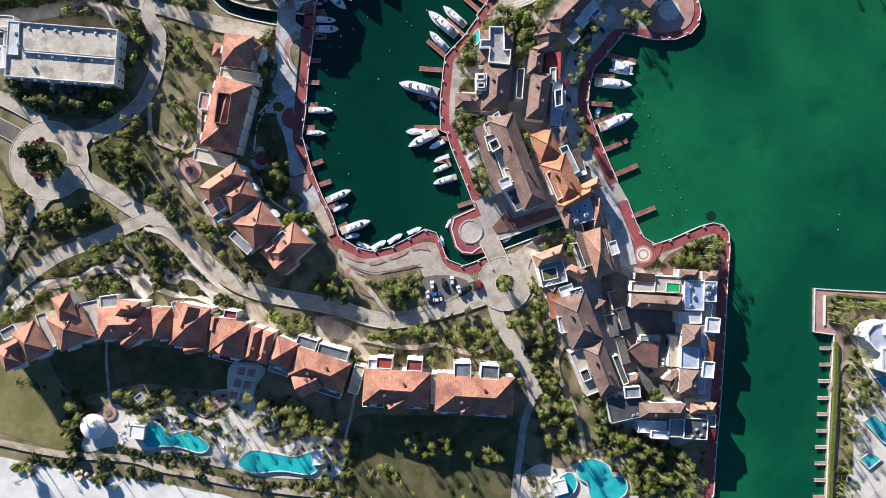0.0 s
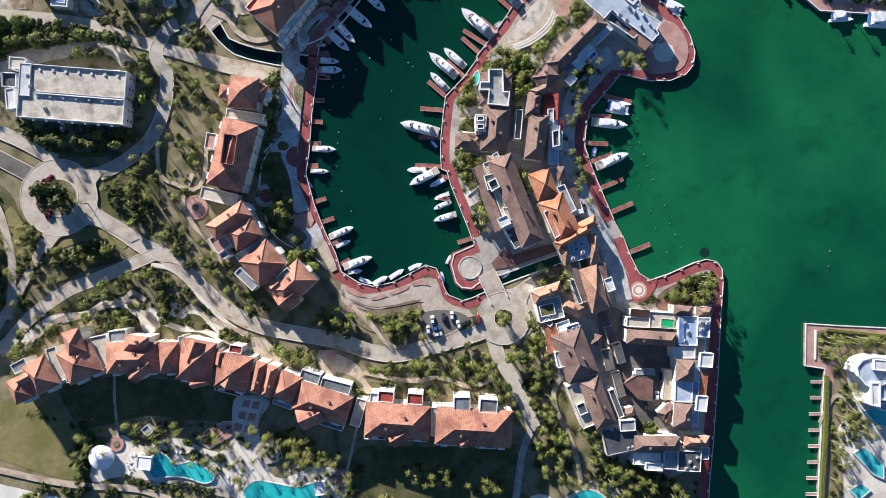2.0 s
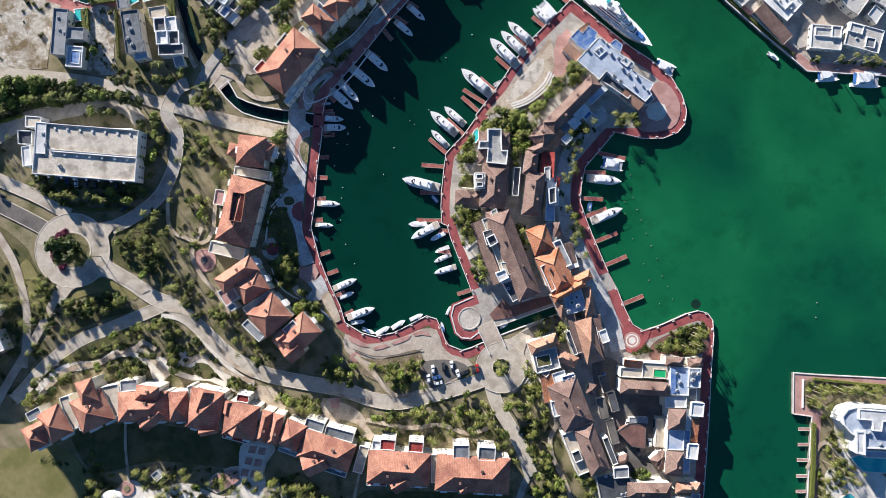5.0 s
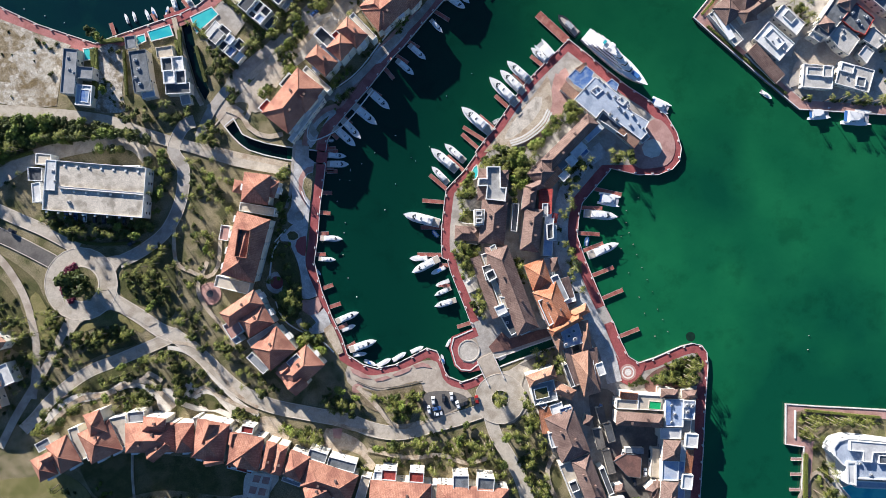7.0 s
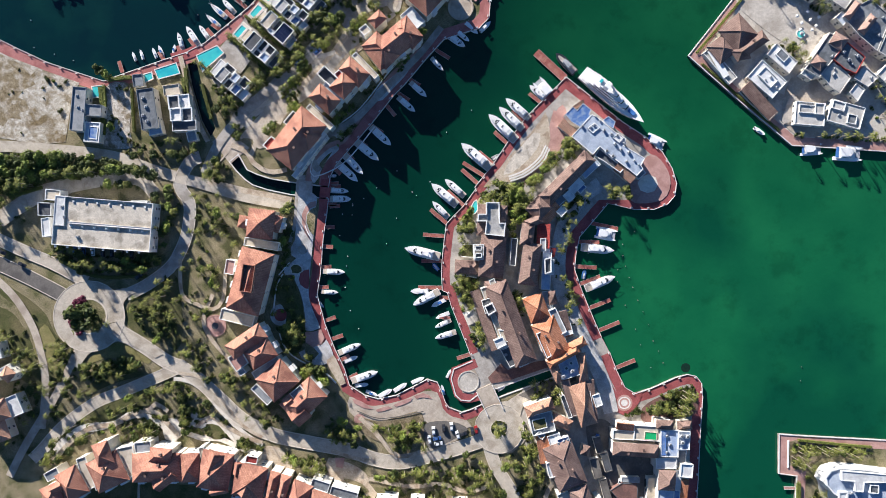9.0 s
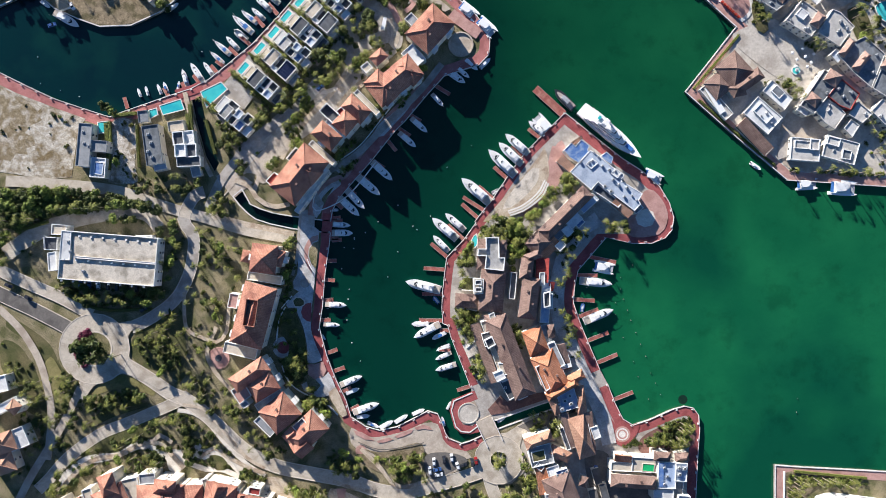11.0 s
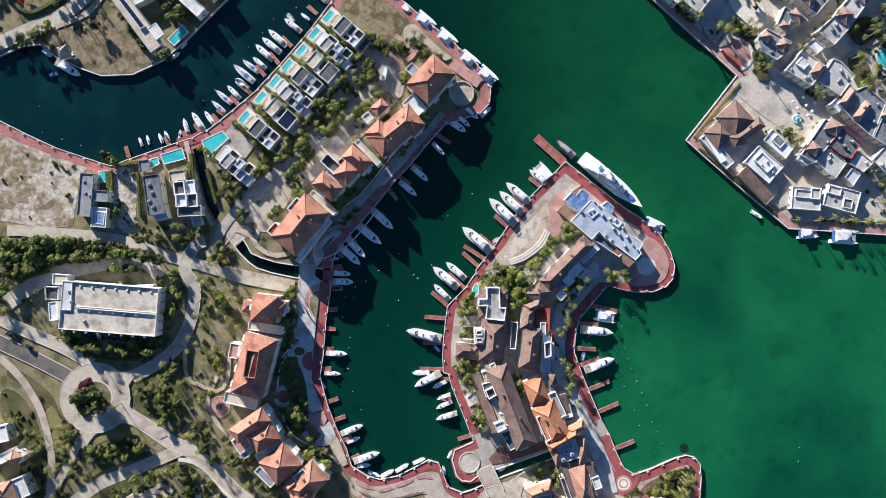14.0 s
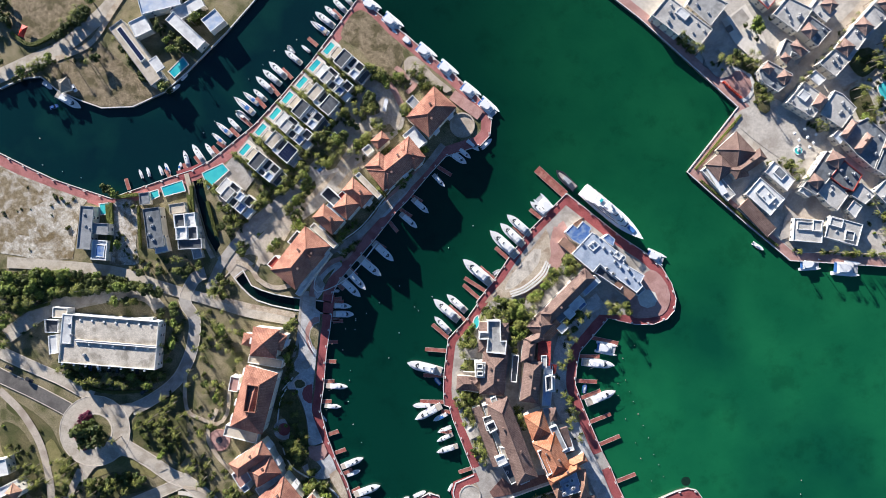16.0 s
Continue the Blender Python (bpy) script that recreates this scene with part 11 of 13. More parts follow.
grove([(33.9, 107.0), (42.2, 113.9), (45.0, 97.4), (40.9, 86.4), (33.9, 86.4)], 6, 6, 9)
tree(38.1, 113.4, 1.2, 2)
tree(39.7, 111.7, 1.2, 2)
tree(36.7, 110.6, 1.2, 2)
tree(40.8, 109.0, 1.2, 2)
grove([(36.7, 58.8), (43.7, 56.0), (46.5, 42.2), (40.9, 44.9)], 4, 1, 6)
grove([(61.7, 62.9), (68.6, 69.9), (70.1, 53.3), (77.0, 42.2), (72.9, 36.6), (65.9, 47.7)], 10, 1, 10)
grove([(19.6, 116.0), (34.6, 122.1), (48.2, 116.1), (48.2, 105.6), (34.7, 101.9), (19.6, 105.5)], 16, 6, 16)
grove([(64.6, 144.8), (73.7, 146.4), (71.3, 131.3), (64.7, 128.3)], 8, 2, 6)
grove([(87.4, 114.9), (104.1, 113.5), (104.1, 109.0), (89.0, 108.9)], 8, 2, 8)
grove([(67.8, 108.7), (79.9, 113.3), (70.9, 93.7), (66.5, 81.6), (64.9, 93.7)], 8, 0, 9)
grove([(116.2, 3.3), (138.6, 6.1), (138.0, 0.5), (119.0, -3.7)], 8, 2, 20)
grove([(110.7, -3.6), (133.0, -0.9), (133.6, -7.8), (116.3, -9.2)], 8, 5, 10)
grove([(88.4, -21.7), (95.4, -27.3), (92.6, -41.3), (88.4, -32.9)], 10, 1, 8)
grove([(91.3, -55.2), (108.0, -44.1), (105.3, -72.0), (96.9, -72.0)], 10, 2, 4)
grove([(96.9, -69.2), (106.7, -66.4), (108.1, -73.4), (98.3, -75.4)], 2, 5, 4)
grove([(43.7, -10.5), (52.1, -16.1), (49.3, -32.8), (38.2, -21.7), (41.0, -13.3)], 8, 1, 8)
grove([(47.9, 8.9), (61.8, 11.7), (66.0, -2.2), (60.4, -5.0), (49.3, 0.6)], 8, 1, 8)
palm(30.7, -15.3, 0.9)
palm(29.3, -16.9, 0.9)
palm(31.8, -17.5, 0.9)
palm(30.7, -18.6, 0.9)
for k in range(9):
    palm(30.7 + 2.6 * (k % 3 > 0) * math.cos(k * 2.1), -16.6 + 2.6 * (k % 3 > 0) * math.sin(k * 2.1), 0.95)
    bush(30.7 + 3.5 * math.cos(k * 0.7), -16.6 + 3.5 * math.sin(k * 0.7), 0.9)
grove([(190.6, -23.3), (219.6, -21.9), (234.3, -24.7), (234.3, -29.8), (194.9, -28.9), (193.5, -38.7), (196.4, -44.3), (195.2, -72.3), (194.1, -123.5), (198.4, -123.5), (198.6, -72.3), (200.6, -44.3), (194.9, -33.1)], 24, 2, 68)
grove([(200.7, -55.5), (219.9, -61.1), (220.0, -78.0), (203.6, -72.3)], 8, 1, 15)
grove([(198.0, -72.3), (206.5, -78.0), (203.9, -100.4), (201.2, -123.5), (198.4, -123.5)], 10, 1, 18)
grove([(-255.2, 242.3), (-227.4, 249.4), (-199.9, 275.6), (-184.4, 283.5), (-190.4, 267.8), (-215.1, 253.6), (-227.4, 248.8), (-255.1, 233.0)], 10, 13, 30)
grove([(-255.6, 267.3), (-236.8, 258.1), (-240.2, 279.9), (-255.9, 289.2)], 2, 9, 15)
grove([(-239.6, 233.1), (-215.0, 245.7), (-202.7, 253.6), (-215.0, 248.9), (-230.4, 239.4)], 6, 7, 15)
grove([(-182.6, 258.5), (-166.8, 236.7), (-152.7, 228.1), (-149.7, 230.6), (-162.1, 236.8), (-179.5, 261.6)], 4, 6, 22)
grove([(-157.8, 268.1), (-153.1, 261.8), (-137.4, 251.0), (-140.5, 247.9), (-153.0, 252.5), (-160.9, 261.8)], 4, 6, 18)
grove([(-144.0, 280.7), (-131.5, 277.7), (-137.6, 265.1), (-143.9, 271.3)], 3, 3, 9)
grove([(-209.0, 261.4), (-184.0, 246.0), (-196.3, 239.6), (-211.9, 248.9)], 3, 1, 4)
grove([(157.8, 253.2), (173.5, 253.3), (176.7, 221.9), (172.0, 223.4), (172.0, 236.0)], 5, 1, 8)
grove([(189.2, 211.0), (206.5, 211.7), (204.9, 195.4), (189.2, 193.8)], 9, 1, 6)
grove([(171.9, 195.2), (190.8, 195.3), (197.0, 179.7), (181.3, 189.0)], 8, 1, 8)
grove([(225.4, 236.4), (243.7, 253.8), (260.1, 252.4), (259.9, 202.0), (237.9, 214.5)], 18, 5, 30)
grove([(231.7, 252.1), (243.8, 264.8), (260.2, 277.6), (260.1, 252.4)], 10, 2, 15)
grove([(184.4, 145.2), (243.3, 142.4), (243.3, 139.9), (187.5, 141.5)], 12, 0, 18)
grove([(228.4, 179.9), (243.4, 170.6), (243.3, 142.4), (234.6, 151.8)], 10, 1, 6)
grove([(140.6, 254.6), (159.4, 248.5), (156.3, 242.2), (146.8, 245.2)], 5, 1, 6)
grove([(113.9, 273.3), (137.4, 254.6), (140.6, 242.1), (121.7, 259.2)], 6, 0, 10)
grove([(-225.0, 49.9), (-197.1, 37.6), (-172.5, 50.1), (-169.3, 34.6), (-200.1, 25.2), (-196.9, 12.8), (-212.2, -5.8), (-215.5, 19.0), (-225.0, 46.8)], 11, 1, 15)
grove([(-243.5, 49.8), (-224.9, 31.3), (-218.5, 6.6), (-224.3, -25.0), (-242.8, -25.0), (-230.8, 12.7)], 10, 2, 19)
grove([(-253.5, 124.3), (-216.4, 113.6), (-225.3, 93.5), (-253.0, 87.2)], 20, 8, 30)
grove([(-218.1, 181.6), (-201.8, 175.8), (-203.2, 137.0), (-222.4, 136.9)], 0, 0, 5)
grove([(-185.4, 175.9), (-170.6, 170.1), (-172.0, 165.6), (-183.9, 167.0)], 0, 2, 8)
grove([(-74.3, 101.9), (-70.0, 102.9), (-70.8, 90.5), (-73.3, 91.7)], 4, 0, 8)
grove([(-89.2, 64.8), (-83.0, 64.2), (-76.7, 50.9), (-76.0, 35.5), (-81.1, 24.4), (-87.4, 32.4), (-85.3, 41.6), (-90.0, 52.4)], 4, 2, 16)
grove([(-87.4, 38.5), (-78.1, 38.6), (-76.5, 27.8), (-81.1, 24.4)], 5, 0, 10)
grove([(-84.1, 17.0), (-76.4, 17.6), (-67.1, 14.6), (-60.9, 7.2), (-76.3, 7.1)], 4, 4, 16)
grove([(-90.2, 106.5), (-80.9, 106.6), (-81.4, 97.3), (-87.9, 98.8)], 4, 1, 8)
grove([(-87.3, 94.1), (-81.7, 94.2), (-83.7, 75.6), (-89.2, 66.3)], 0, 1, 14)
grove([(-58.8, 134.6), (-54.1, 137.7), (-43.4, 153.3), (-40.3, 158.0), (-44.9, 158.0), (-55.7, 143.9)], 2, 0, 14)
grove([(-34.1, 167.4), (-17.1, 181.5), (-15.5, 178.4), (-31.0, 165.2)], 3, 0, 14)
bush(-200.0, -102.2, 1.7, 2)
bush(-198.3, -101.1, 1.7, 2)
bush(-194.5, -103.4, 1.7, 2)
bush(-188.5, -103.7, 1.7, 2)
bush(-187.1, -102.8, 1.7, 2)
bush(-181.3, -102.9, 1.7, 2)
bush(-179.1, -102.0, 1.7, 2)
bush(-176.3, -102.3, 1.7, 2)
bush(-165.9, -103.2, 1.7, 2)
bush(-163.1, -104.0, 1.7, 2)
bush(-152.9, -107.1, 1.7, 2)
bush(-152.4, -108.8, 1.7, 2)
bush(-146.1, -109.7, 1.7, 2)
bush(-143.3, -108.9, 1.7, 2)
bush(-140.5, -110.0, 1.7, 2)
bush(-120.1, -111.7, 1.7, 2)
bush(-117.9, -110.9, 1.7, 2)
bush(-144.4, -111.1, 1.7, 2)
bush(-91.1, -116.6, 1.7, 2)
bush(-86.9, -117.5, 1.7, 2)
bush(-53.6, -120.1, 1.7, 2)
bush(-60.6, -121.2, 1.7, 2)
grove([(-160.0, -94.3), (-153.2, -97.7), (-142.1, -99.9), (-128.3, -99.2), (-114.5, -102.6), (-115.1, -106.5), (-128.4, -103.3), (-142.2, -103.3), (-154.6, -100.5)], 0, 0, 40)
grove([(-200.1, -112.8), (-208.3, -105.8), (-200.0, -104.4)], 2, 0, 3)
grove([(-172.6, -112.9), (-164.3, -109.6), (-161.6, -115.2), (-168.5, -117.1)], 1, 1, 6)
grove([(-104.9, -110.4), (-92.4, -113.8), (-73.1, -115.3), (-53.6, -113.4), (-53.6, -115.6), (-73.1, -117.8), (-95.2, -116.6), (-106.3, -113.7)], 3, 0, 44)
grove([(-186.1, -83.7), (-179.2, -80.9), (-175.7, -87.9), (-178.5, -97.6), (-182.9, -97.6), (-181.2, -90.6)], 0, 2, 34)
grove([(-77.1, -77.1), (-66.0, -81.3), (-59.1, -91.1), (-66.0, -91.0), (-77.1, -85.4)], 10, 1, 14)
grove([(-92.3, -75.6), (-78.4, -68.7), (-72.9, -74.3), (-77.1, -82.6), (-81.2, -78.4)], 6, 0, 6)
grove([(-48.0, -91.1), (-39.7, -91.1), (-45.3, -113.4), (-49.5, -113.4)], 6, 0, 16)
grove([(-94.9, -28.4), (-72.8, -34.0), (-39.6, -46.6), (-39.6, -54.9), (-61.7, -46.5), (-78.3, -39.5), (-93.5, -35.3)], 14, 1, 30)
grove([(-61.7, -42.3), (-50.7, -43.8), (-39.6, -48.0), (-39.6, -54.9), (-47.9, -54.9), (-59.0, -47.9)], 6, 0, 16)
grove([(-116.9, -15.9), (-97.6, -27.0), (-92.1, -32.6), (-105.9, -28.4), (-119.6, -21.5)], 3, 2, 12)
grove([(-72.8, -31.2), (-61.7, -35.4), (-63.1, -43.7), (-74.2, -40.9)], 4, 0, 10)
grove([(-71.0, 196.2), (-63.0, 205.6), (-54.3, 199.4), (-59.2, 191.2), (-65.4, 187.5)], 8, 2, 14)
grove([(-88.0, 177.4), (-77.8, 184.3), (-72.1, 178.1), (-80.8, 170.2)], 3, 3, 10)
grove([(-90.0, 157.4), (-83.8, 162.4), (-76.3, 156.3), (-80.6, 151.6)], 4, 1, 8)
grove([(-103.2, 149.3), (-93.1, 154.9), (-89.9, 146.9), (-97.9, 140.6)], 3, 2, 8)
grove([(-53.0, 197.5), (-42.2, 207.6), (-31.3, 212.0), (-28.2, 209.6), (-40.6, 206.3)], 6, 2, 12)
grove([(-28.3, 222.1), (-18.9, 222.1), (-7.9, 211.2), (-12.6, 208.1)], 5, 2, 10)
grove([(117.0, 271.7), (128.0, 259.2), (139.0, 253.0), (135.9, 251.4), (115.5, 267.0)], 4, 0, 16)
grove([(190.8, 212.6), (204.9, 215.8), (206.5, 201.7), (193.9, 198.5)], 6, 0, 6)
grove([(184.5, 198.4), (197.0, 195.4), (190.7, 189.1)], 4, 1, 6)
grove([(110.3, -5.6), (121.9, -1.2), (135.0, -2.7), (133.6, -11.3), (120.5, -9.9)], 4, 4, 24)
grove([(121.9, 3.1), (136.4, 6.9), (138.4, 2.2), (124.8, 1.1)], 0, 0, 26)
grove([(98.8, -7.0), (106.0, -4.7), (108.9, -7.6), (100.2, -9.4)], 0, 0, 14)
grove([(30.9, -7.7), (41.0, -7.1), (43.9, -15.7), (41.0, -18.6)], 3, 0, 8)
grove([(43.9, -30.2), (51.1, -22.1), (59.8, -30.2), (62.7, -36.0), (54.0, -37.4)], 4, 1, 11)
grove([(43.8, -2.8), (51.0, 0.1), (49.6, -7.1)], 4, 0, 6)
grove([(58.2, 0.1), (62.6, 4.5), (62.6, -2.7)], 3, 1, 5)
grove([(189.8, -24.7), (197.7, -24.7), (201.9, -33.1), (197.8, -41.5), (190.7, -37.2)], 8, 0, 10)
grove([(200.5, -24.7), (217.4, -26.1), (217.4, -29.7), (203.3, -28.9)], 4, 0, 14)
grove([(200.7, -49.9), (209.1, -51.3), (217.6, -61.1), (212.0, -63.9), (202.1, -58.3)], 5, 0, 12)
grove([(200.8, -69.5), (212.1, -69.5), (217.8, -78.0), (206.5, -80.8)], 6, 0, 10)
# ---- hedges ----
hedge([(-185.4, 167.3), (-184.3, 153.5), (-183.8, 141.4)], width=2.4, height=2.2)
hedge([(-131.0, 169.3), (-128.0, 158.7), (-125.7, 150.6)], width=2.2, height=2.0)
hedge([(-141.4, 172.5), (-138.9, 161.9), (-136.0, 150.6), (-133.0, 142.5)], width=2.2, height=2.2)
hedge([(-181.5, 171.2), (-169.2, 172.8)], width=2.2, height=2)
hedge([(-183.7, 168.1), (-182.9, 155.7)], width=1.8, height=2)
hedge([(-139.8, 177.7), (-138.0, 155.9), (-135.7, 143.5)], width=2.2, height=2.2)
hedge([(-168.8, 166.6), (-167.3, 143.3)], width=1.4, height=2)
hedge([(194.4, -45.7), (194.1, -72.3), (192.6, -100.4), (191.6, -128.6)], width=2.6, height=1.8)
hedge([(194.3, -22.4), (217.4, -24.7), (234.3, -26.1)], width=1.6, height=1.4)
hedge([(-234.2, 107.6), (-216.4, 113.0)], width=2.0, height=2.0)
hedge([(-132.5, 180.8), (-121.9, 171.9), (-110.6, 162.3)], width=1.5, height=2.0)
hedge([(-116.8, 195.6), (-106.1, 186.7), (-94.8, 177.1)], width=1.5, height=2.0)
hedge([(-108.1, 206.6), (-97.5, 197.7), (-86.2, 188.1)], width=1.5, height=2.0)
hedge([(-100.4, 215.4), (-89.8, 206.5), (-78.5, 196.9)], width=1.5, height=2.0)
hedge([(-93.6, 224.3), (-83.0, 215.3), (-71.7, 205.7)], width=1.5, height=2.0)
hedge([(-85.9, 232.8), (-75.3, 223.8), (-63.9, 214.2)], width=1.5, height=2.0)
hedge([(-78.8, 242.2), (-68.2, 233.3), (-56.8, 223.7)], width=1.5, height=2.0)
hedge([(-71.1, 251.7), (-60.5, 242.7), (-49.1, 233.1)], width=1.5, height=2.0)
hedge([(-239.4, 261.2), (-227.5, 255.0), (-209.0, 266.1), (-199.9, 277.1)], width=2.4, height=2)
hedge([(-182.6, 261.6), (-168.4, 241.4), (-159.0, 233.7)], width=1.6, height=2)
hedge([(-206.7, 73.5), (-187.7, 65.3), (-160.3, 65.4)], width=2.0, height=1.6)
hedge([(137.5, 188.7), (162.5, 218.7)], width=1.4, height=1.0)
hedge([(140.6, 182.5), (165.6, 160.8), (182.8, 146.8)], width=1.4, height=1.0)
grove([(-132.8, 179.4), (-130.9, 181.7), (-107.0, 161.5), (-108.9, 159.2)], 5, 0, 24)
grove([(-111.4, 163.9), (-103.6, 173.2), (-99.1, 169.3), (-106.8, 160.0)], 2, 1, 6)
grove([(-117.1, 194.2), (-115.1, 196.5), (-91.2, 176.3), (-93.1, 173.9)], 5, 0, 24)
grove([(-95.6, 178.7), (-87.8, 188.0), (-83.3, 184.1), (-91.1, 174.8)], 2, 1, 6)
grove([(-108.5, 205.2), (-106.5, 207.5), (-82.6, 187.3), (-84.5, 184.9)], 5, 0, 24)
grove([(-87.0, 189.7), (-79.2, 199.0), (-74.7, 195.1), (-82.5, 185.8)], 2, 1, 6)
grove([(-100.8, 214.0), (-98.8, 216.3), (-74.8, 196.1), (-76.8, 193.7)], 5, 0, 24)
grove([(-79.3, 198.5), (-71.5, 207.8), (-66.9, 203.9), (-74.7, 194.6)], 2, 1, 6)
grove([(-94.0, 222.8), (-92.0, 225.1), (-68.1, 204.9), (-70.0, 202.5)], 5, 0, 24)
grove([(-72.5, 207.3), (-64.7, 216.6), (-60.1, 212.7), (-68.0, 203.4)], 2, 1, 6)
grove([(-86.3, 231.3), (-84.3, 233.6), (-60.3, 213.4), (-62.3, 211.0)], 5, 0, 24)
grove([(-64.8, 215.8), (-56.9, 225.1), (-52.4, 221.3), (-60.2, 211.9)], 2, 1, 6)
grove([(-79.2, 240.7), (-77.2, 243.1), (-53.2, 222.8), (-55.2, 220.5)], 5, 0, 24)
grove([(-57.7, 225.2), (-49.8, 234.6), (-45.3, 230.7), (-53.1, 221.4)], 2, 1, 6)
grove([(-71.5, 250.2), (-69.5, 252.5), (-45.5, 232.3), (-47.4, 229.9)], 5, 0, 24)
grove([(-49.9, 234.7), (-42.1, 244.0), (-37.5, 240.2), (-45.4, 230.8)], 2, 1, 6)
grove([(-106.1, -71.4), (-92.3, -77.0), (-84.1, -96.5), (-106.2, -104.8), (-111.7, -88.1)], 14, 0, 10)
grove([(-154.4, -81.0), (-122.7, -81.1), (-106.2, -88.1), (-109.0, -96.5), (-139.3, -83.8)], 10, 0, 24)
grove([(-78.5, -89.6), (-50.8, -91.1), (-50.8, -113.4), (-61.9, -112.0), (-78.5, -99.4)], 10, 0, 14)
grove([(41.1, -109.6), (60.6, -106.9), (49.5, -122.8), (41.1, -122.8)], 8, 0, 8)
grove([(60.6, -97.1), (77.4, -100.0), (91.4, -107.0), (97.1, -119.7), (85.8, -103.4), (69.0, -101.3)], 10, 0, 14)
grove([(-31.5, 237.7), (-15.9, 244.1), (-0.2, 231.6), (-6.5, 230.0), (-15.9, 234.7), (-25.2, 231.5)], 6, 3, 24)
grove([(-47.1, 247.0), (-28.4, 237.7), (-31.4, 228.3), (-43.9, 234.5)], 5, 5, 20)
grove([(-25.8, 177.2), (-13.8, 192.3), (-7.8, 189.3), (-19.8, 174.2)], 3, 0, 10)
grove([(-71.3, 147.0), (-52.7, 159.5), (-34.2, 181.4), (-15.6, 197.1), (-9.4, 203.4), (-15.6, 190.9), (-34.2, 172.1), (-58.9, 147.0)], 5, 2, 24)
grove([(-119.9, -74.7), (-106.1, -70.9), (-110.3, -77.5), (-117.2, -79.7)], 2, 0, 12)
grove([(-91.8, -79.8), (-82.6, -82.6), (-84.0, -88.2), (-90.1, -85.4)], 2, 0, 12)
grove([(29.9, -32.8), (56.3, -44.0), (60.6, -71.9), (71.8, -88.7), (60.6, -99.9), (46.6, -94.2), (41.0, -55.1)], 0, 8, 48)
grove([(71.8, -81.7), (116.6, -97.3), (125.1, -119.8), (97.1, -122.5), (74.6, -97.1)], 0, 12, 60)
grove([(-39.6, -41.0), (24.3, -32.8), (38.2, -63.5), (-23.0, -54.9)], 0, 6, 48)
tree(169.8, 265.9, 1.25, 2)
tree(168.8, 267.4, 1.25, 2)
tree(164.4, 268.0, 0.55, 0)
tree(170.7, 260.5, 0.55, 0)
tree(178.3, 272.2, 0.55, 0)
palm(197.1, 239.9, 0.9)
palm(203.7, 248.2, 0.9)
palm(208.1, 252.6, 0.9)
palm(212.2, 257.0, 0.9)
palm(217.9, 265.6, 0.9)
palm(221.4, 269.1, 0.9)
palm(193.3, 236.1, 0.9)
palm(230.6, 279.9, 0.9)
palm(226.1, 274.8, 0.9)
bush(198.4, 240.6, 1.0, 2)
bush(204.4, 249.4, 1.0, 2)
bush(213.2, 257.7, 1.0, 2)
bush(217.3, 264.6, 1.0, 2)
grove([(222.3, 250.5), (231.8, 256.9), (238.0, 249.0), (230.1, 241.1)], 6, 1, 12)
grove([(223.8, 233.2), (231.7, 233.9), (236.4, 223.9), (237.3, 208.2), (231.6, 212.8), (225.4, 223.8)], 8, 1, 14)
grove([(157.8, 253.2), (168.8, 251.1), (175.1, 242.9), (172.0, 232.9), (170.4, 240.7), (159.4, 244.7)], 3, 1, 10)
grove([(168.8, 236.0), (175.1, 239.2), (178.9, 221.9), (172.0, 221.9)], 6, 1, 10)
grove([(192.3, 209.4), (204.9, 211.1), (204.9, 201.1), (190.8, 202.2)], 4, 2, 8)
grove([(193.9, 173.4), (206.4, 170.4), (203.3, 167.9), (195.4, 169.7)], 4, 1, 6)
grove([(19.0, 119.5), (36.1, 121.1), (39.3, 107.1), (19.1, 107.0)], 6, 6, 16)
grove([(36.2, 113.3), (48.6, 107.2), (44.0, 88.5), (36.3, 88.5)], 5, 9, 12)
grove([(43.9, 135.1), (61.0, 141.5), (61.0, 129.0), (50.2, 116.5), (43.9, 116.5)], 8, 4, 14)
grove([(3.6, 100.8), (16.0, 103.9), (16.0, 90.0), (5.2, 90.8)], 5, 4, 14)
grove([(3.7, 66.7), (19.3, 66.7), (20.9, 51.3), (10.0, 49.7)], 6, 1, 12)
grove([(61.1, 107.2), (78.2, 113.5), (79.8, 108.9), (68.9, 98.0), (65.8, 82.4), (61.2, 63.8), (58.1, 66.9), (62.7, 91.7)], 9, 2, 16)
grove([(-194.2, 16.8), (-164.7, 22.5), (-161.3, 16.0), (-178.8, 12.0), (-195.6, 6.9)], 3, 8, 26)
grove([(-170.2, 49.3), (-147.7, 52.2), (-142.2, 35.2), (-153.4, 29.6), (-167.4, 38.0)], 4, 4, 29)
grove([(-217.7, 81.5), (-200.9, 84.4), (-189.7, 74.6), (-203.7, 70.3)], 3, 4, 17)
grove([(-184.1, 74.6), (-150.5, 76.1), (-153.3, 70.5), (-181.4, 67.6)], 4, 5, 20)
grove([(-195.2, -25.9), (-166.8, -13.0), (-129.7, -7.2), (-104.0, -18.7), (-86.9, -30.2), (-75.4, -34.5), (-89.7, -33.1), (-115.5, -23.0), (-138.3, -18.7), (-166.8, -22.2)], 7, 6, 60)
grove([(-223.6, -30.2), (-206.6, -21.6), (-186.7, -15.9), (-192.4, -24.5), (-215.1, -37.4)], 4, 3, 22)
grove([(-166.7, -7.3), (-135.4, -11.5), (-129.7, -15.8), (-158.2, -18.7)], 4, 3, 20)
grove([(-181.1, -58.9), (-169.8, -73.3), (-171.2, -90.5), (-178.3, -90.5), (-184.0, -76.1)], 0, 1, 26, k=3)
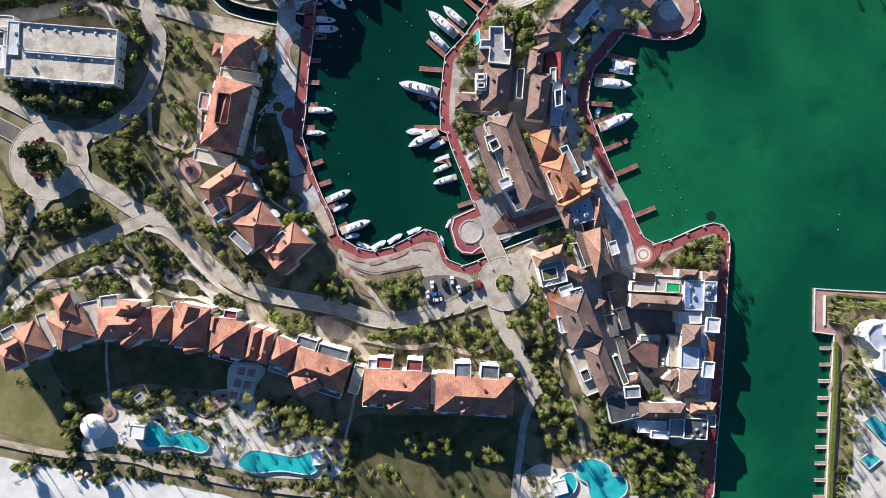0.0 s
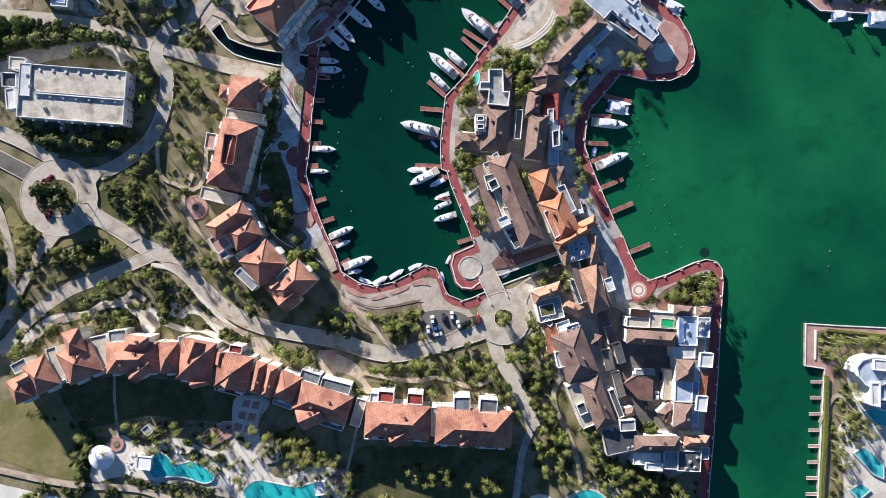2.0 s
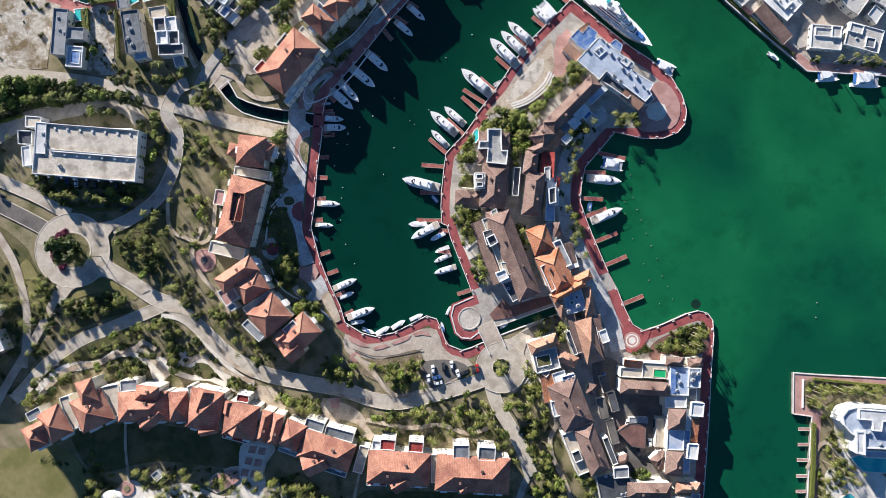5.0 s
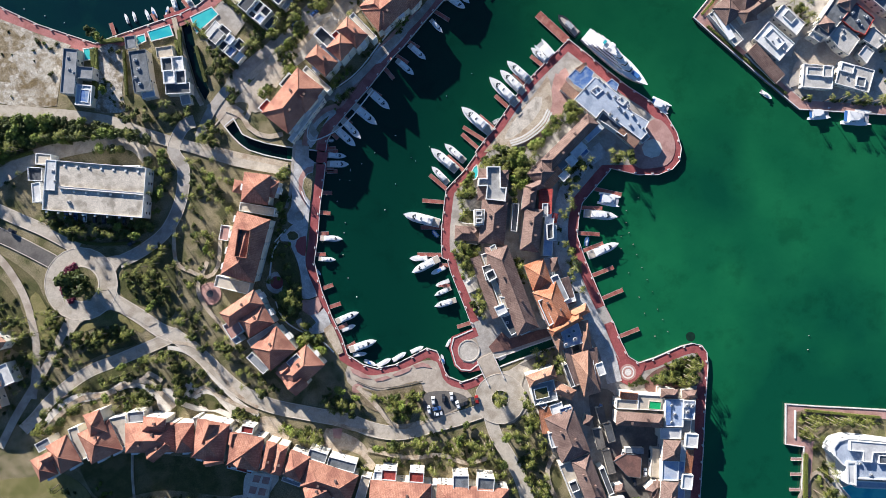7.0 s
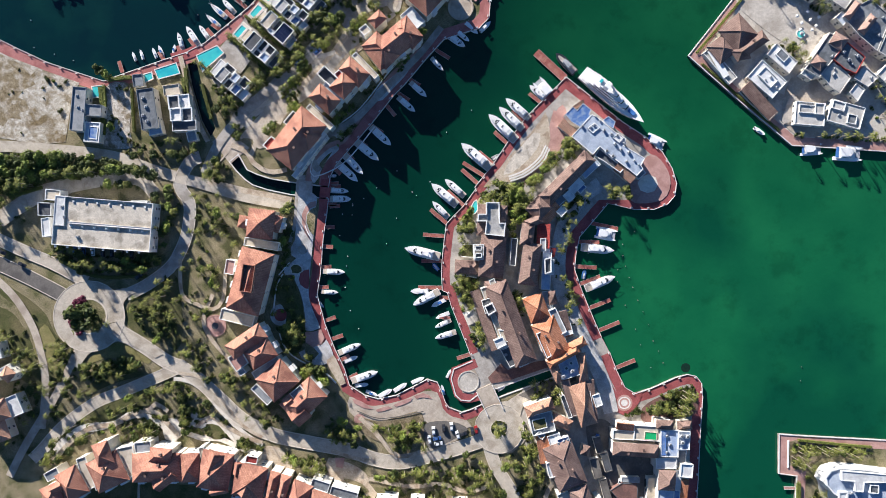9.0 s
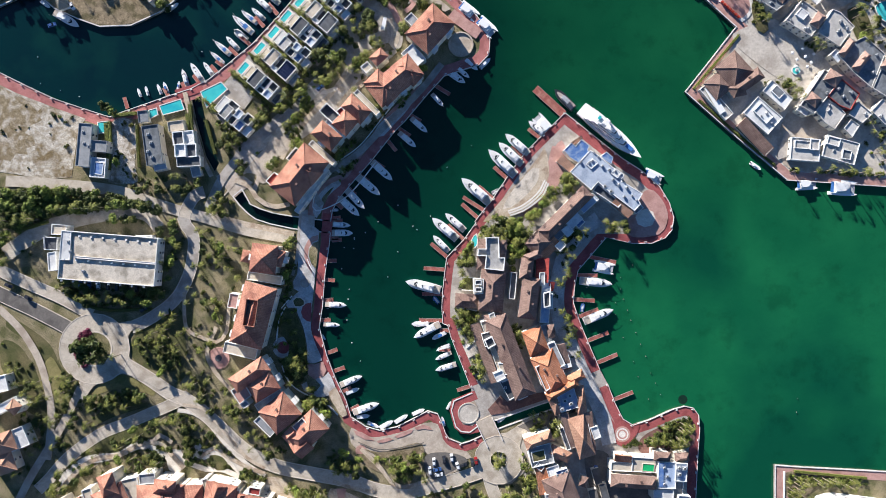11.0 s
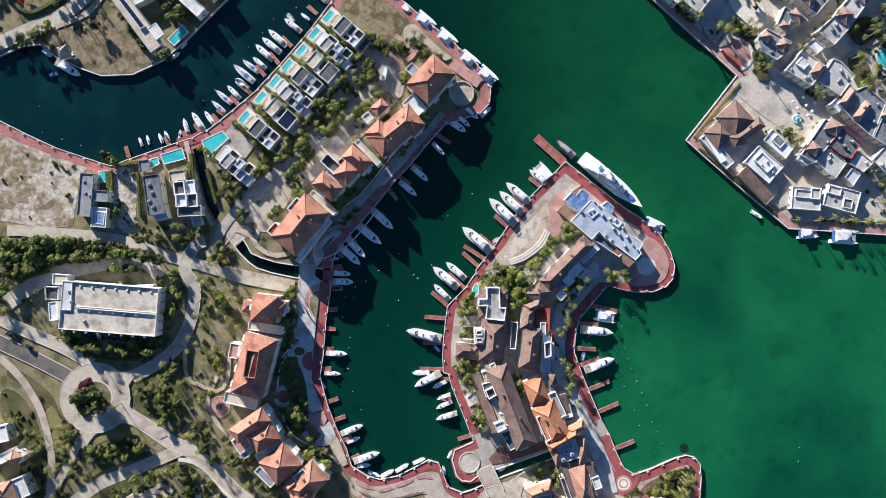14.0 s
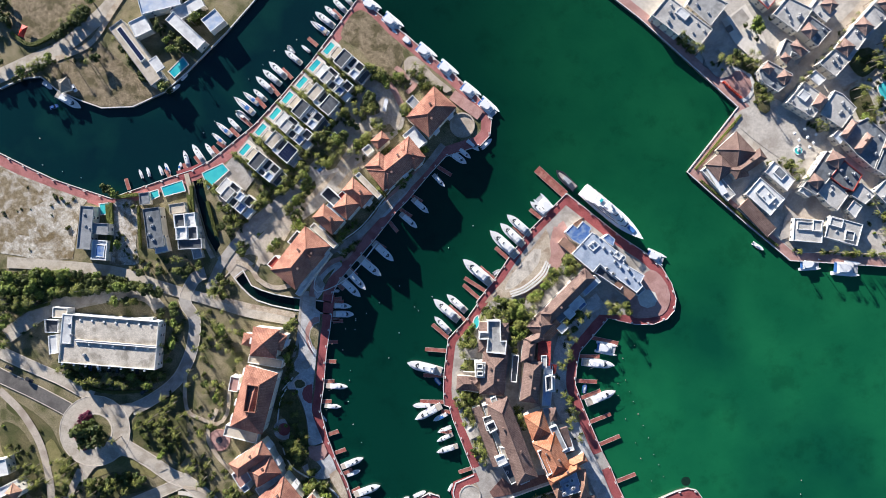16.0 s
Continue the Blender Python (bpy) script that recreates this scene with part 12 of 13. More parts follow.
grove([(-64.0, -7.2), (-41.0, -15.8), (-52.5, -24.4), (-64.0, -18.7)], 2, 3, 16)
grove([(119.0, -1.2), (133.5, 4.0), (137.3, 1.7), (136.7, -5.8), (120.5, -7.0)], 3, 1, 18)
grove([(-41.0, -7.2), (-23.8, -12.9), (-26.7, -18.7), (-38.2, -15.8)], 2, 0, 10)
grove([(-23.8, -1.4), (-9.5, 0.1), (-8.0, -10.0), (-18.1, -12.9)], 3, 3, 14)
tree(-56.3, 204.9, 1.5, 1)
tree(-76.1, 178.8, 1.5, 1)
tree(-42.7, 224.1, 1.5, 1)
tree(-58.8, 202.7, 1.5, 1)
tree(-41.8, 226.0, 1.5, 1)
tree(-77.3, 176.9, 0.9, 2)
tree(-55.1, 206.5, 0.9, 2)
tree(-74.8, 180.7, 0.9, 2)
grove([(-71.1, 184.8), (-61.8, 192.6), (-59.3, 190.2), (-68.6, 181.7)], 3, 0, 16)
grove([(-52.5, 199.0), (-40.1, 208.5), (-37.6, 205.4), (-49.4, 195.9)], 4, 1, 14)
grove([(-89.7, 167.5), (-80.4, 175.3), (-78.5, 172.2), (-87.2, 163.7)], 3, 1, 12)
grove([(29.9, -32.8), (56.3, -44.0), (60.6, -71.9), (71.8, -88.7), (60.6, -99.9), (46.6, -94.2), (41.0, -55.1)], 0, 3, 56, k=2)
grove([(71.8, -81.7), (116.6, -97.3), (125.1, -119.8), (97.1, -122.5), (74.6, -97.1)], 0, 4, 60, k=2)
grove([(96.8, -44.1), (106.6, -44.1), (105.3, -66.4), (96.9, -66.4)], 3, 1, 6)
bush(-195.6, 36.2, 1.5, 4)
bush(-196.1, 35.1, 1.5, 4)
bush(-196.6, 37.3, 1.5, 4)
bush(-197.7, 36.2, 1.5, 4)
bush(-197.7, 38.4, 1.5, 4)
bush(-198.8, 37.6, 1.5, 4)
bush(-198.8, 39.8, 1.5, 4)
bush(-199.9, 39.2, 1.5, 4)
bush(-199.3, 41.2, 1.5, 4)
bush(-200.7, 40.9, 1.5, 4)
bush(-199.6, 42.8, 1.5, 4)
bush(-201.0, 42.8, 1.5, 4)
bush(-199.6, 44.5, 1.5, 4)
bush(-201.0, 44.7, 1.5, 4)
bush(-199.3, 46.1, 1.5, 4)
bush(-200.4, 46.7, 1.5, 4)
bush(-198.5, 47.8, 1.5, 4)
bush(-199.8, 48.3, 1.5, 4)
bush(-197.6, 49.1, 1.5, 4)
bush(-198.7, 50.0, 1.5, 4)
bush(-196.5, 50.2, 1.5, 4)
bush(-197.4, 51.3, 1.5, 4)
bush(-195.2, 51.1, 1.5, 4)
bush(-195.7, 52.2, 1.5, 4)
bush(-193.8, 51.6, 1.5, 4)
bush(-194.1, 53.0, 1.5, 4)
# ---- promenade furniture ----
post_row(QUAY_1, 9.0, 0.9, "pedestal", "white dock pedestal on the promenade edge", "pedestal", pedestal)
post_row(QUAY_2, 9.0, 0.9, "pedestal", "white dock pedestal on the promenade edge", "pedestal", pedestal)
post_row(QUAY_4, 9.0, 0.9, "pedestal", "white dock pedestal on the promenade edge", "pedestal", pedestal)
post_row(QUAY_6, 9.0, 0.9, "pedestal", "white dock pedestal on the promenade edge", "pedestal", pedestal)
post_row(QUAY_7, 9.0, 0.9, "pedestal", "white dock pedestal on the promenade edge", "pedestal", pedestal)
post_row(QUAY_8, 9.0, 0.9, "pedestal", "white dock pedestal on the promenade edge", "pedestal", pedestal)
# ---- cars ----
car(16.2, -17.7, 100, 'cardark', 'black parked car with dark windows')
car(18.2, -16.9, 100, 'carred', 'dark red parked car with dark windows')
car(8.2, -19.7, 110, 'carwhite', 'white parked car with dark windows')
car(11.2, -19.1, 20, 'cardark', 'black parked car with dark windows')
car(83.6, -21.2, 70, 'carblue', 'blue parked car with dark windows')
car(102.3, -19.5, 0, 'carwhite', 'white parked car with dark windows')
car(-164.1, 65.4, 35, 'cardark', 'black parked car with dark windows')
car(-198.5, 79.0, 90, 'carblue', 'blue parked car with dark windows')
car(-193.6, 78.8, 90, 'carblue', 'blue parked car with dark windows')
car(-188.7, 78.5, 90, 'carwhite', 'white parked car with dark windows')
car(-183.5, 78.0, 90, 'cardark', 'black parked car with dark windows')
car(-178.6, 77.7, 90, 'cardark', 'black parked car with dark windows')
car(-173.4, 77.4, 90, 'cardark', 'black parked car with dark windows')
car(-167.9, 77.2, 90, 'cardark', 'black parked car with dark windows')
car(108.1, -55.3, 90, 'carwhite', 'white parked car with dark windows')
car(99.6, -51.0, 5, 'carblue', 'blue parked car with dark windows')
car(102.5, -60.8, 95, 'cardark', 'black parked car with dark windows')
car(96.3, -45.5, 80, 'carwhite', 'white parked car with dark windows')
car(110.8, -45.5, 90, 'cardark', 'black parked car with dark windows')
car(-4.9, -17.4, 95, 'carwhite', 'white parked car with dark windows')
car(-2.1, -24.4, 10, 'carwhite', 'white parked car with dark windows')
car(0.7, -16.1, 95, 'cardark', 'black parked car with dark windows')
car(-2.9, -21.6, 10, 'carblue', 'blue parked car with dark windows')
car(-7.1, -22.2, 100, 'carwhite', 'white parked car with dark windows')
car(4.8, -15.2, 95, 'carwhite', 'white parked car with dark windows')
car(-237.4, 78.0, -25, 'cardark', 'black parked car with dark windows')
car(-226.6, 71.3, -25, 'cardark', 'black parked car with dark windows')
car(-78.0, 206.1, 45, 'carwhite', 'white parked car with dark windows')
car(-68.5, 187.4, 40, 'carblue', 'blue parked car with dark windows')
car(-62.4, 206.2, 40, 'carwhite', 'white parked car with dark windows')
car(-79.0, 181.2, 40, 'carblue', 'blue parked car with dark windows')
car(-215.0, 220.6, 20, 'carblue', 'blue parked car with dark windows')
car(-206.7, 231.6, -60, 'carwhite', 'white parked car with dark windows')
car(-204.2, 231.0, -60, 'carwhite', 'white parked car with dark windows')
# ---- roof plant ----
roof_unit(67.6, 20.9, 8.2, 2.6, 15)
roof_unit(68.4, 16.6, 8.2, 2.6, 15)
roof_unit(65.2, 18.2, 8.2, 2.6, 15)
roof_unit(61.9, 15.5, 8.2, 2.6, 15)
roof_unit(63.6, 13.6, 8.2, 2.6, 15)
roof_unit(126.6, -17.5, 8.85, 2.4, 0)
roof_unit(129.6, -17.8, 8.85, 2.4, 0)
roof_unit(126.9, -21.0, 8.85, 2.4, 0)
roof_unit(119.0, -17.8, 8.25, 1.6, 0)
roof_unit(120.7, -22.4, 8.25, 1.6, 0)
roof_unit(119.0, -26.5, 8.25, 1.6, 0)
roof_unit(86.9, 133.6, 4.82, 2.6, 40)
roof_unit(90.3, 130.9, 4.82, 2.6, 40)
roof_unit(78.1, 146.4, 6.32, 1.4, 40)
roof_unit(79.9, 147.5, 6.32, 1.4, 40)
roof_unit(73.7, 146.9, 6.32, 1.4, 40)
roof_unit(92.4, 142.0, 6.32, 1.4, 40)
roof_unit(97.5, 128.2, 6.32, 1.4, 40)
roof_unit(122.0, -86.4, 8.25, 1.6, 0)
roof_unit(124.2, -89.1, 8.25, 1.6, 0)
roof_unit(120.1, -89.6, 8.25, 1.6, 0)
roof_unit(125.6, -84.2, 8.25, 1.6, 0)
roof_unit(83.3, -70.4, 8.2, 1.4, 0)
roof_unit(86.0, -69.4, 8.2, 1.4, 0)
roof_unit(91.5, -79.5, 8.2, 1.4, 0)
roof_unit(93.7, -78.9, 8.2, 1.4, 0)
roof_unit(33.2, 25.1, 8.92, 1.4, 0)
roof_unit(35.9, 27.8, 8.92, 1.4, 0)
roof_unit(37.3, 24.6, 8.92, 1.4, 0)
roof_unit(-200.9, 102.2, 8.2, 1.5, 0)
roof_unit(-199.8, 96.9, 8.2, 1.5, 0)
roof_unit(-193.0, 86.3, 8.2, 1.5, 0)
roof_unit(61.2, -21.5, 9.2, 1.2, 0)
roof_unit(63.9, -20.4, 9.2, 1.2, 0)
roof_unit(66.1, -19.6, 9.2, 1.2, 0)
roof_unit(172.9, 172.9, 4.1, 1.3, 40)
roof_unit(176.0, 174.5, 4.1, 1.3, 40)
roof_unit(179.1, 169.2, 4.1, 1.3, 40)
roof_unit(198.1, 159.2, 3.3, 1.3, 0)
roof_unit(218.3, 151.6, 3.3, 1.3, 0)
roof_unit(213.6, 154.6, 3.3, 1.3, 0)
roof_unit(-195.1, 161.4, 5.7, 1.2, 0)
roof_unit(-194.5, 155.3, 5.7, 1.2, 0)
roof_unit(-192.0, 153.8, 5.7, 1.2, 0)
roof_unit(-159.9, 160.1, 6.2, 1.6, 0)
roof_unit(-158.3, 155.5, 6.2, 1.6, 0)
roof_unit(-159.8, 150.9, 6.2, 1.6, 0)
roof_unit(-157.6, 147.9, 6.2, 1.6, 0)
roof_unit(217.8, -48.0, 8.32, 1.6, 0)
roof_unit(223.8, -53.9, 8.32, 1.6, 0)
roof_unit(229.7, -46.5, 8.32, 1.6, 0)
roof_unit(234.2, -53.9, 8.32, 1.6, 0)
roof_unit(133.5, 262.2, 6.52, 1.1, 40)
roof_unit(121.1, 273.2, 6.52, 1.7, 40)
roof_unit(139.8, 262.9, 6.52, 1.4, 40)
roof_unit(136.0, 267.2, 6.52, 1.1, 40)
roof_unit(121.9, 276.9, 6.52, 1.1, 40)
roof_unit(120.0, 268.2, 6.52, 1.7, 40)
roof_unit(142.1, 273.2, 6.12, 1.1, 40)
roof_unit(135.0, 282.2, 6.12, 1.1, 40)
roof_unit(135.9, 277.8, 6.12, 1.4, 40)
roof_unit(173.4, 280.0, 5.52, 1.7, 40)
roof_unit(186.3, 271.8, 6.12, 1.4, 40)
roof_unit(187.2, 268.6, 6.12, 1.1, 40)
roof_unit(192.3, 272.6, 6.12, 1.4, 40)
roof_unit(184.3, 275.7, 6.12, 1.4, 40)
roof_unit(191.4, 271.1, 6.12, 1.7, 40)
roof_unit(205.2, 264.8, 5.72, 1.4, 40)
roof_unit(199.7, 259.6, 5.72, 1.7, 40)
roof_unit(203.0, 273.8, 5.52, 1.1, 40)
roof_unit(177.2, 234.5, 5.52, 1.1, 40)
roof_unit(177.9, 234.9, 5.52, 1.1, 40)
roof_unit(214.0, 244.3, 5.92, 1.1, 40)
roof_unit(210.6, 247.0, 5.92, 1.4, 40)
roof_unit(213.0, 249.7, 5.92, 1.7, 40)
roof_unit(223.6, 263.2, 5.72, 1.7, 40)
roof_unit(236.9, 271.5, 5.72, 1.4, 40)
roof_unit(194.3, 233.5, 6.12, 1.4, 40)
roof_unit(188.1, 225.1, 6.12, 1.1, 40)
roof_unit(196.0, 220.4, 6.12, 1.4, 40)
roof_unit(197.7, 220.7, 6.12, 1.1, 40)
roof_unit(215.4, 224.4, 6.12, 1.7, 40)
roof_unit(214.7, 219.7, 6.12, 1.4, 40)
roof_unit(213.7, 218.7, 6.12, 1.1, 40)
roof_unit(218.2, 222.2, 6.12, 1.1, 40)
roof_unit(218.7, 220.8, 6.12, 1.7, 40)
roof_unit(233.4, 197.0, 5.72, 1.7, 40)
roof_unit(235.6, 206.5, 5.72, 1.4, 40)
roof_unit(241.4, 196.5, 5.72, 1.1, 40)
roof_unit(208.4, 185.7, 5.52, 1.4, 40)
roof_unit(208.3, 185.4, 5.52, 1.4, 40)
roof_unit(217.2, 183.7, 5.72, 1.7, 40)
roof_unit(221.9, 185.8, 5.72, 1.7, 40)
roof_unit(214.4, 187.8, 5.72, 1.7, 40)
roof_unit(221.0, 186.3, 5.72, 1.1, 40)
roof_unit(219.3, 181.5, 5.72, 1.1, 40)
roof_unit(210.2, 179.3, 4.92, 1.1, 40)
roof_unit(209.4, 175.9, 4.92, 1.1, 40)
roof_unit(210.2, 176.6, 4.92, 1.1, 40)
roof_unit(230.2, 174.5, 4.72, 1.4, 40)
roof_unit(238.7, 173.4, 4.72, 1.7, 40)
# ---- parking deck upstands ----
for row, (ox, oy) in enumerate(((-204.5, 108.0), (-205.9, 95.3), (-207.6, 83.9))):
    for i in range(8):
        lamp = tagged(new("deck_lamp"), "short white lamp post on the parking deck", "lamp post", "deck lamps")
        lamp.location = (ox + 3.0 + i * 6.26, oy - 2.6 + i * -0.47, 8.1)
        bm = bmesh.new()
        box(bm, 0, 0, 0, 1.0, 1.0, 0.5)
        part("base", bm, MAT["white"], lamp)
        bm = bmesh.new()
        tube(bm, [(0, 0, 0.5), (0, 0, 1.2)], [0.12, 0.08], 6)
        part("pole", bm, MAT["trim"], lamp)
# ---- mooring posts ----
round_thing("mooring_pole", "slim weathered mooring pole in the bay", "mooring pole", 104.5, 91.0, -1.5, ((0.05, 0), (0.2, 0.1), (0.18, 0.6), (0.05, 0.7)), "greywood", 8)
round_thing("mooring_pole", "slim weathered mooring pole in the bay", "mooring pole", 98.1, 84.0, -1.5, ((0.05, 0), (0.2, 0.1), (0.18, 0.6), (0.05, 0.7)), "greywood", 8)
round_thing("mooring_pole", "slim weathered mooring pole in the bay", "mooring pole", 98.1, 77.6, -1.5, ((0.05, 0), (0.2, 0.1), (0.18, 0.6), (0.05, 0.7)), "greywood", 8)
round_thing("mooring_pole", "slim weathered mooring pole in the bay", "mooring pole", 99.6, 72.1, -1.5, ((0.05, 0), (0.2, 0.1), (0.18, 0.6), (0.05, 0.7)), "greywood", 8)
round_thing("mooring_pole", "slim weathered mooring pole in the bay", "mooring pole", 95.4, 70.1, -1.5, ((0.05, 0), (0.2, 0.1), (0.18, 0.6), (0.05, 0.7)), "greywood", 8)
round_thing("mooring_pole", "slim weathered mooring pole in the bay", "mooring pole", 101.8, 66.0, -1.5, ((0.05, 0), (0.2, 0.1), (0.18, 0.6), (0.05, 0.7)), "greywood", 8)
round_thing("mooring_pole", "slim weathered mooring pole in the bay", "mooring pole", 95.4, 63.7, -1.5, ((0.05, 0), (0.2, 0.1), (0.18, 0.6), (0.05, 0.7)), "greywood", 8)
round_thing("mooring_pole", "slim weathered mooring pole in the bay", "mooring pole", 103.8, 60.4, -1.5, ((0.05, 0), (0.2, 0.1), (0.18, 0.6), (0.05, 0.7)), "greywood", 8)
round_thing("mooring_pole", "slim weathered mooring pole in the bay", "mooring pole", 106.6, 53.5, -1.5, ((0.05, 0), (0.2, 0.1), (0.18, 0.6), (0.05, 0.7)), "greywood", 8)
round_thing("mooring_pole", "slim weathered mooring pole in the bay", "mooring pole", 99.6, 50.7, -1.5, ((0.05, 0), (0.2, 0.1), (0.18, 0.6), (0.05, 0.7)), "greywood", 8)
round_thing("mooring_pole", "slim weathered mooring pole in the bay", "mooring pole", 109.4, 47.1, -1.5, ((0.05, 0), (0.2, 0.1), (0.18, 0.6), (0.05, 0.7)), "greywood", 8)
round_thing("mooring_pole", "slim weathered mooring pole in the bay", "mooring pole", 112.3, 40.4, -1.5, ((0.05, 0), (0.2, 0.1), (0.18, 0.6), (0.05, 0.7)), "greywood", 8)
round_thing("mooring_pole", "slim weathered mooring pole in the bay", "mooring pole", 105.3, 37.6, -1.5, ((0.05, 0), (0.2, 0.1), (0.18, 0.6), (0.05, 0.7)), "greywood", 8)
round_thing("mooring_pole", "slim weathered mooring pole in the bay", "mooring pole", 115.1, 31.2, -1.5, ((0.05, 0), (0.2, 0.1), (0.18, 0.6), (0.05, 0.7)), "greywood", 8)
round_thing("mooring_pole", "slim weathered mooring pole in the bay", "mooring pole", 108.1, 29.0, -1.5, ((0.05, 0), (0.2, 0.1), (0.18, 0.6), (0.05, 0.7)), "greywood", 8)
round_thing("mooring_pole", "slim weathered mooring pole in the bay", "mooring pole", 117.9, 25.6, -1.5, ((0.05, 0), (0.2, 0.1), (0.18, 0.6), (0.05, 0.7)), "greywood", 8)
round_thing("mooring_pole", "slim weathered mooring pole in the bay", "mooring pole", 113.8, 16.7, -1.5, ((0.05, 0), (0.2, 0.1), (0.18, 0.6), (0.05, 0.7)), "greywood", 8)
round_thing("mooring_pole", "slim weathered mooring pole in the bay", "mooring pole", 120.7, 19.2, -1.5, ((0.05, 0), (0.2, 0.1), (0.18, 0.6), (0.05, 0.7)), "greywood", 8)
round_thing("mooring_buoy", "small white mooring buoy on the water", "buoy", -36.6, 114.1, -1.5, ((0.05, 0), (0.22, 0.1), (0.28, 0.3), (0.2, 0.5), (0.06, 0.6)), "trim", 10)
round_thing("mooring_buoy", "small white mooring buoy on the water", "buoy", -17.3, 111.9, -1.5, ((0.05, 0), (0.22, 0.1), (0.28, 0.3), (0.2, 0.5), (0.06, 0.6)), "trim", 10)
round_thing("mooring_buoy", "small white mooring buoy on the water", "buoy", -55.2, 99.7, -1.5, ((0.05, 0), (0.22, 0.1), (0.28, 0.3), (0.2, 0.5), (0.06, 0.6)), "trim", 10)
round_thing("mooring_buoy", "small white mooring buoy on the water", "buoy", -49.6, 104.4, -1.5, ((0.05, 0), (0.22, 0.1), (0.28, 0.3), (0.2, 0.5), (0.06, 0.6)), "trim", 10)
round_thing("mooring_buoy", "small white mooring buoy on the water", "buoy", -49.9, 99.2, -1.5, ((0.05, 0), (0.22, 0.1), (0.28, 0.3), (0.2, 0.5), (0.06, 0.6)), "trim", 10)
round_thing("mooring_buoy", "small white mooring buoy on the water", "buoy", -56.6, 88.1, -1.5, ((0.05, 0), (0.22, 0.1), (0.28, 0.3), (0.2, 0.5), (0.06, 0.6)), "trim", 10)
round_thing("mooring_buoy", "small white mooring buoy on the water", "buoy", -52.2, 76.8, -1.5, ((0.05, 0), (0.22, 0.1), (0.28, 0.3), (0.2, 0.5), (0.06, 0.6)), "trim", 10)
round_thing("mooring_buoy", "small white mooring buoy on the water", "buoy", -52.8, 71.3, -1.5, ((0.05, 0), (0.22, 0.1), (0.28, 0.3), (0.2, 0.5), (0.06, 0.6)), "trim", 10)
round_thing("mooring_buoy", "small white mooring buoy on the water", "buoy", -53.3, 59.7, -1.5, ((0.05, 0), (0.22, 0.1), (0.28, 0.3), (0.2, 0.5), (0.06, 0.6)), "trim", 10)
round_thing("mooring_buoy", "small white mooring buoy on the water", "buoy", -50.6, 47.2, -1.5, ((0.05, 0), (0.22, 0.1), (0.28, 0.3), (0.2, 0.5), (0.06, 0.6)), "trim", 10)
round_thing("mooring_buoy", "small white mooring buoy on the water", "buoy", -45.9, 37.2, -1.5, ((0.05, 0), (0.22, 0.1), (0.28, 0.3), (0.2, 0.5), (0.06, 0.6)), "trim", 10)
round_thing("mooring_buoy", "small white mooring buoy on the water", "buoy", -25.6, 97.6, -1.5, ((0.05, 0), (0.22, 0.1), (0.28, 0.3), (0.2, 0.5), (0.06, 0.6)), "trim", 10)
round_thing("mooring_buoy", "small white mooring buoy on the water", "buoy", -31.1, 83.7, -1.5, ((0.05, 0), (0.22, 0.1), (0.28, 0.3), (0.2, 0.5), (0.06, 0.6)), "trim", 10)
round_thing("mooring_pole", "slim weathered mooring pole in the bay", "mooring pole", 196.9, 17.3, -1.5, ((0.05, 0), (0.2, 0.1), (0.18, 0.6), (0.05, 0.7)), "greywood", 8)
round_thing("mooring_pole", "slim weathered mooring pole in the bay", "mooring pole", 196.4, 9.7, -1.5, ((0.05, 0), (0.2, 0.1), (0.18, 0.6), (0.05, 0.7)), "greywood", 8)
round_thing("mooring_buoy", "small white mooring buoy on the water", "buoy", -222.6, 189.1, -1.5, ((0.05, 0), (0.22, 0.1), (0.28, 0.3), (0.2, 0.5), (0.06, 0.6)), "trim", 10)
round_thing("mooring_buoy", "small white mooring buoy on the water", "buoy", -211.7, 185.5, -1.5, ((0.05, 0), (0.22, 0.1), (0.28, 0.3), (0.2, 0.5), (0.06, 0.6)), "trim", 10)
round_thing("mooring_buoy", "small white mooring buoy on the water", "buoy", -201.4, 182.1, -1.5, ((0.05, 0), (0.22, 0.1), (0.28, 0.3), (0.2, 0.5), (0.06, 0.6)), "trim", 10)
round_thing("mooring_buoy", "small white mooring buoy on the water", "buoy", -224.4, 203.8, -1.5, ((0.05, 0), (0.22, 0.1), (0.28, 0.3), (0.2, 0.5), (0.06, 0.6)), "trim", 10)
round_thing("mooring_buoy", "small white mooring buoy on the water", "buoy", -101.9, 245.3, -1.5, ((0.05, 0), (0.22, 0.1), (0.28, 0.3), (0.2, 0.5), (0.06, 0.6)), "trim", 10)
round_thing("mooring_buoy", "small white mooring buoy on the water", "buoy", -95.7, 253.2, -1.5, ((0.05, 0), (0.22, 0.1), (0.28, 0.3), (0.2, 0.5), (0.06, 0.6)), "trim", 10)
round_thing("mooring_buoy", "small white mooring buoy on the water", "buoy", -83.3, 259.6, -1.5, ((0.05, 0), (0.22, 0.1), (0.28, 0.3), (0.2, 0.5), (0.06, 0.6)), "trim", 10)
round_thing("mooring_buoy", "small white mooring buoy on the water", "buoy", -109.6, 237.4, -1.5, ((0.05, 0), (0.22, 0.1), (0.28, 0.3), (0.2, 0.5), (0.06, 0.6)), "trim", 10)
round_thing("mooring_buoy", "small white mooring buoy on the water", "buoy", -128.1, 213.8, -1.5, ((0.05, 0), (0.22, 0.1), (0.28, 0.3), (0.2, 0.5), (0.06, 0.6)), "trim", 10)
round_thing("mooring_buoy", "small white mooring buoy on the water", "buoy", -134.3, 207.5, -1.5, ((0.05, 0), (0.22, 0.1), (0.28, 0.3), (0.2, 0.5), (0.06, 0.6)), "trim", 10)
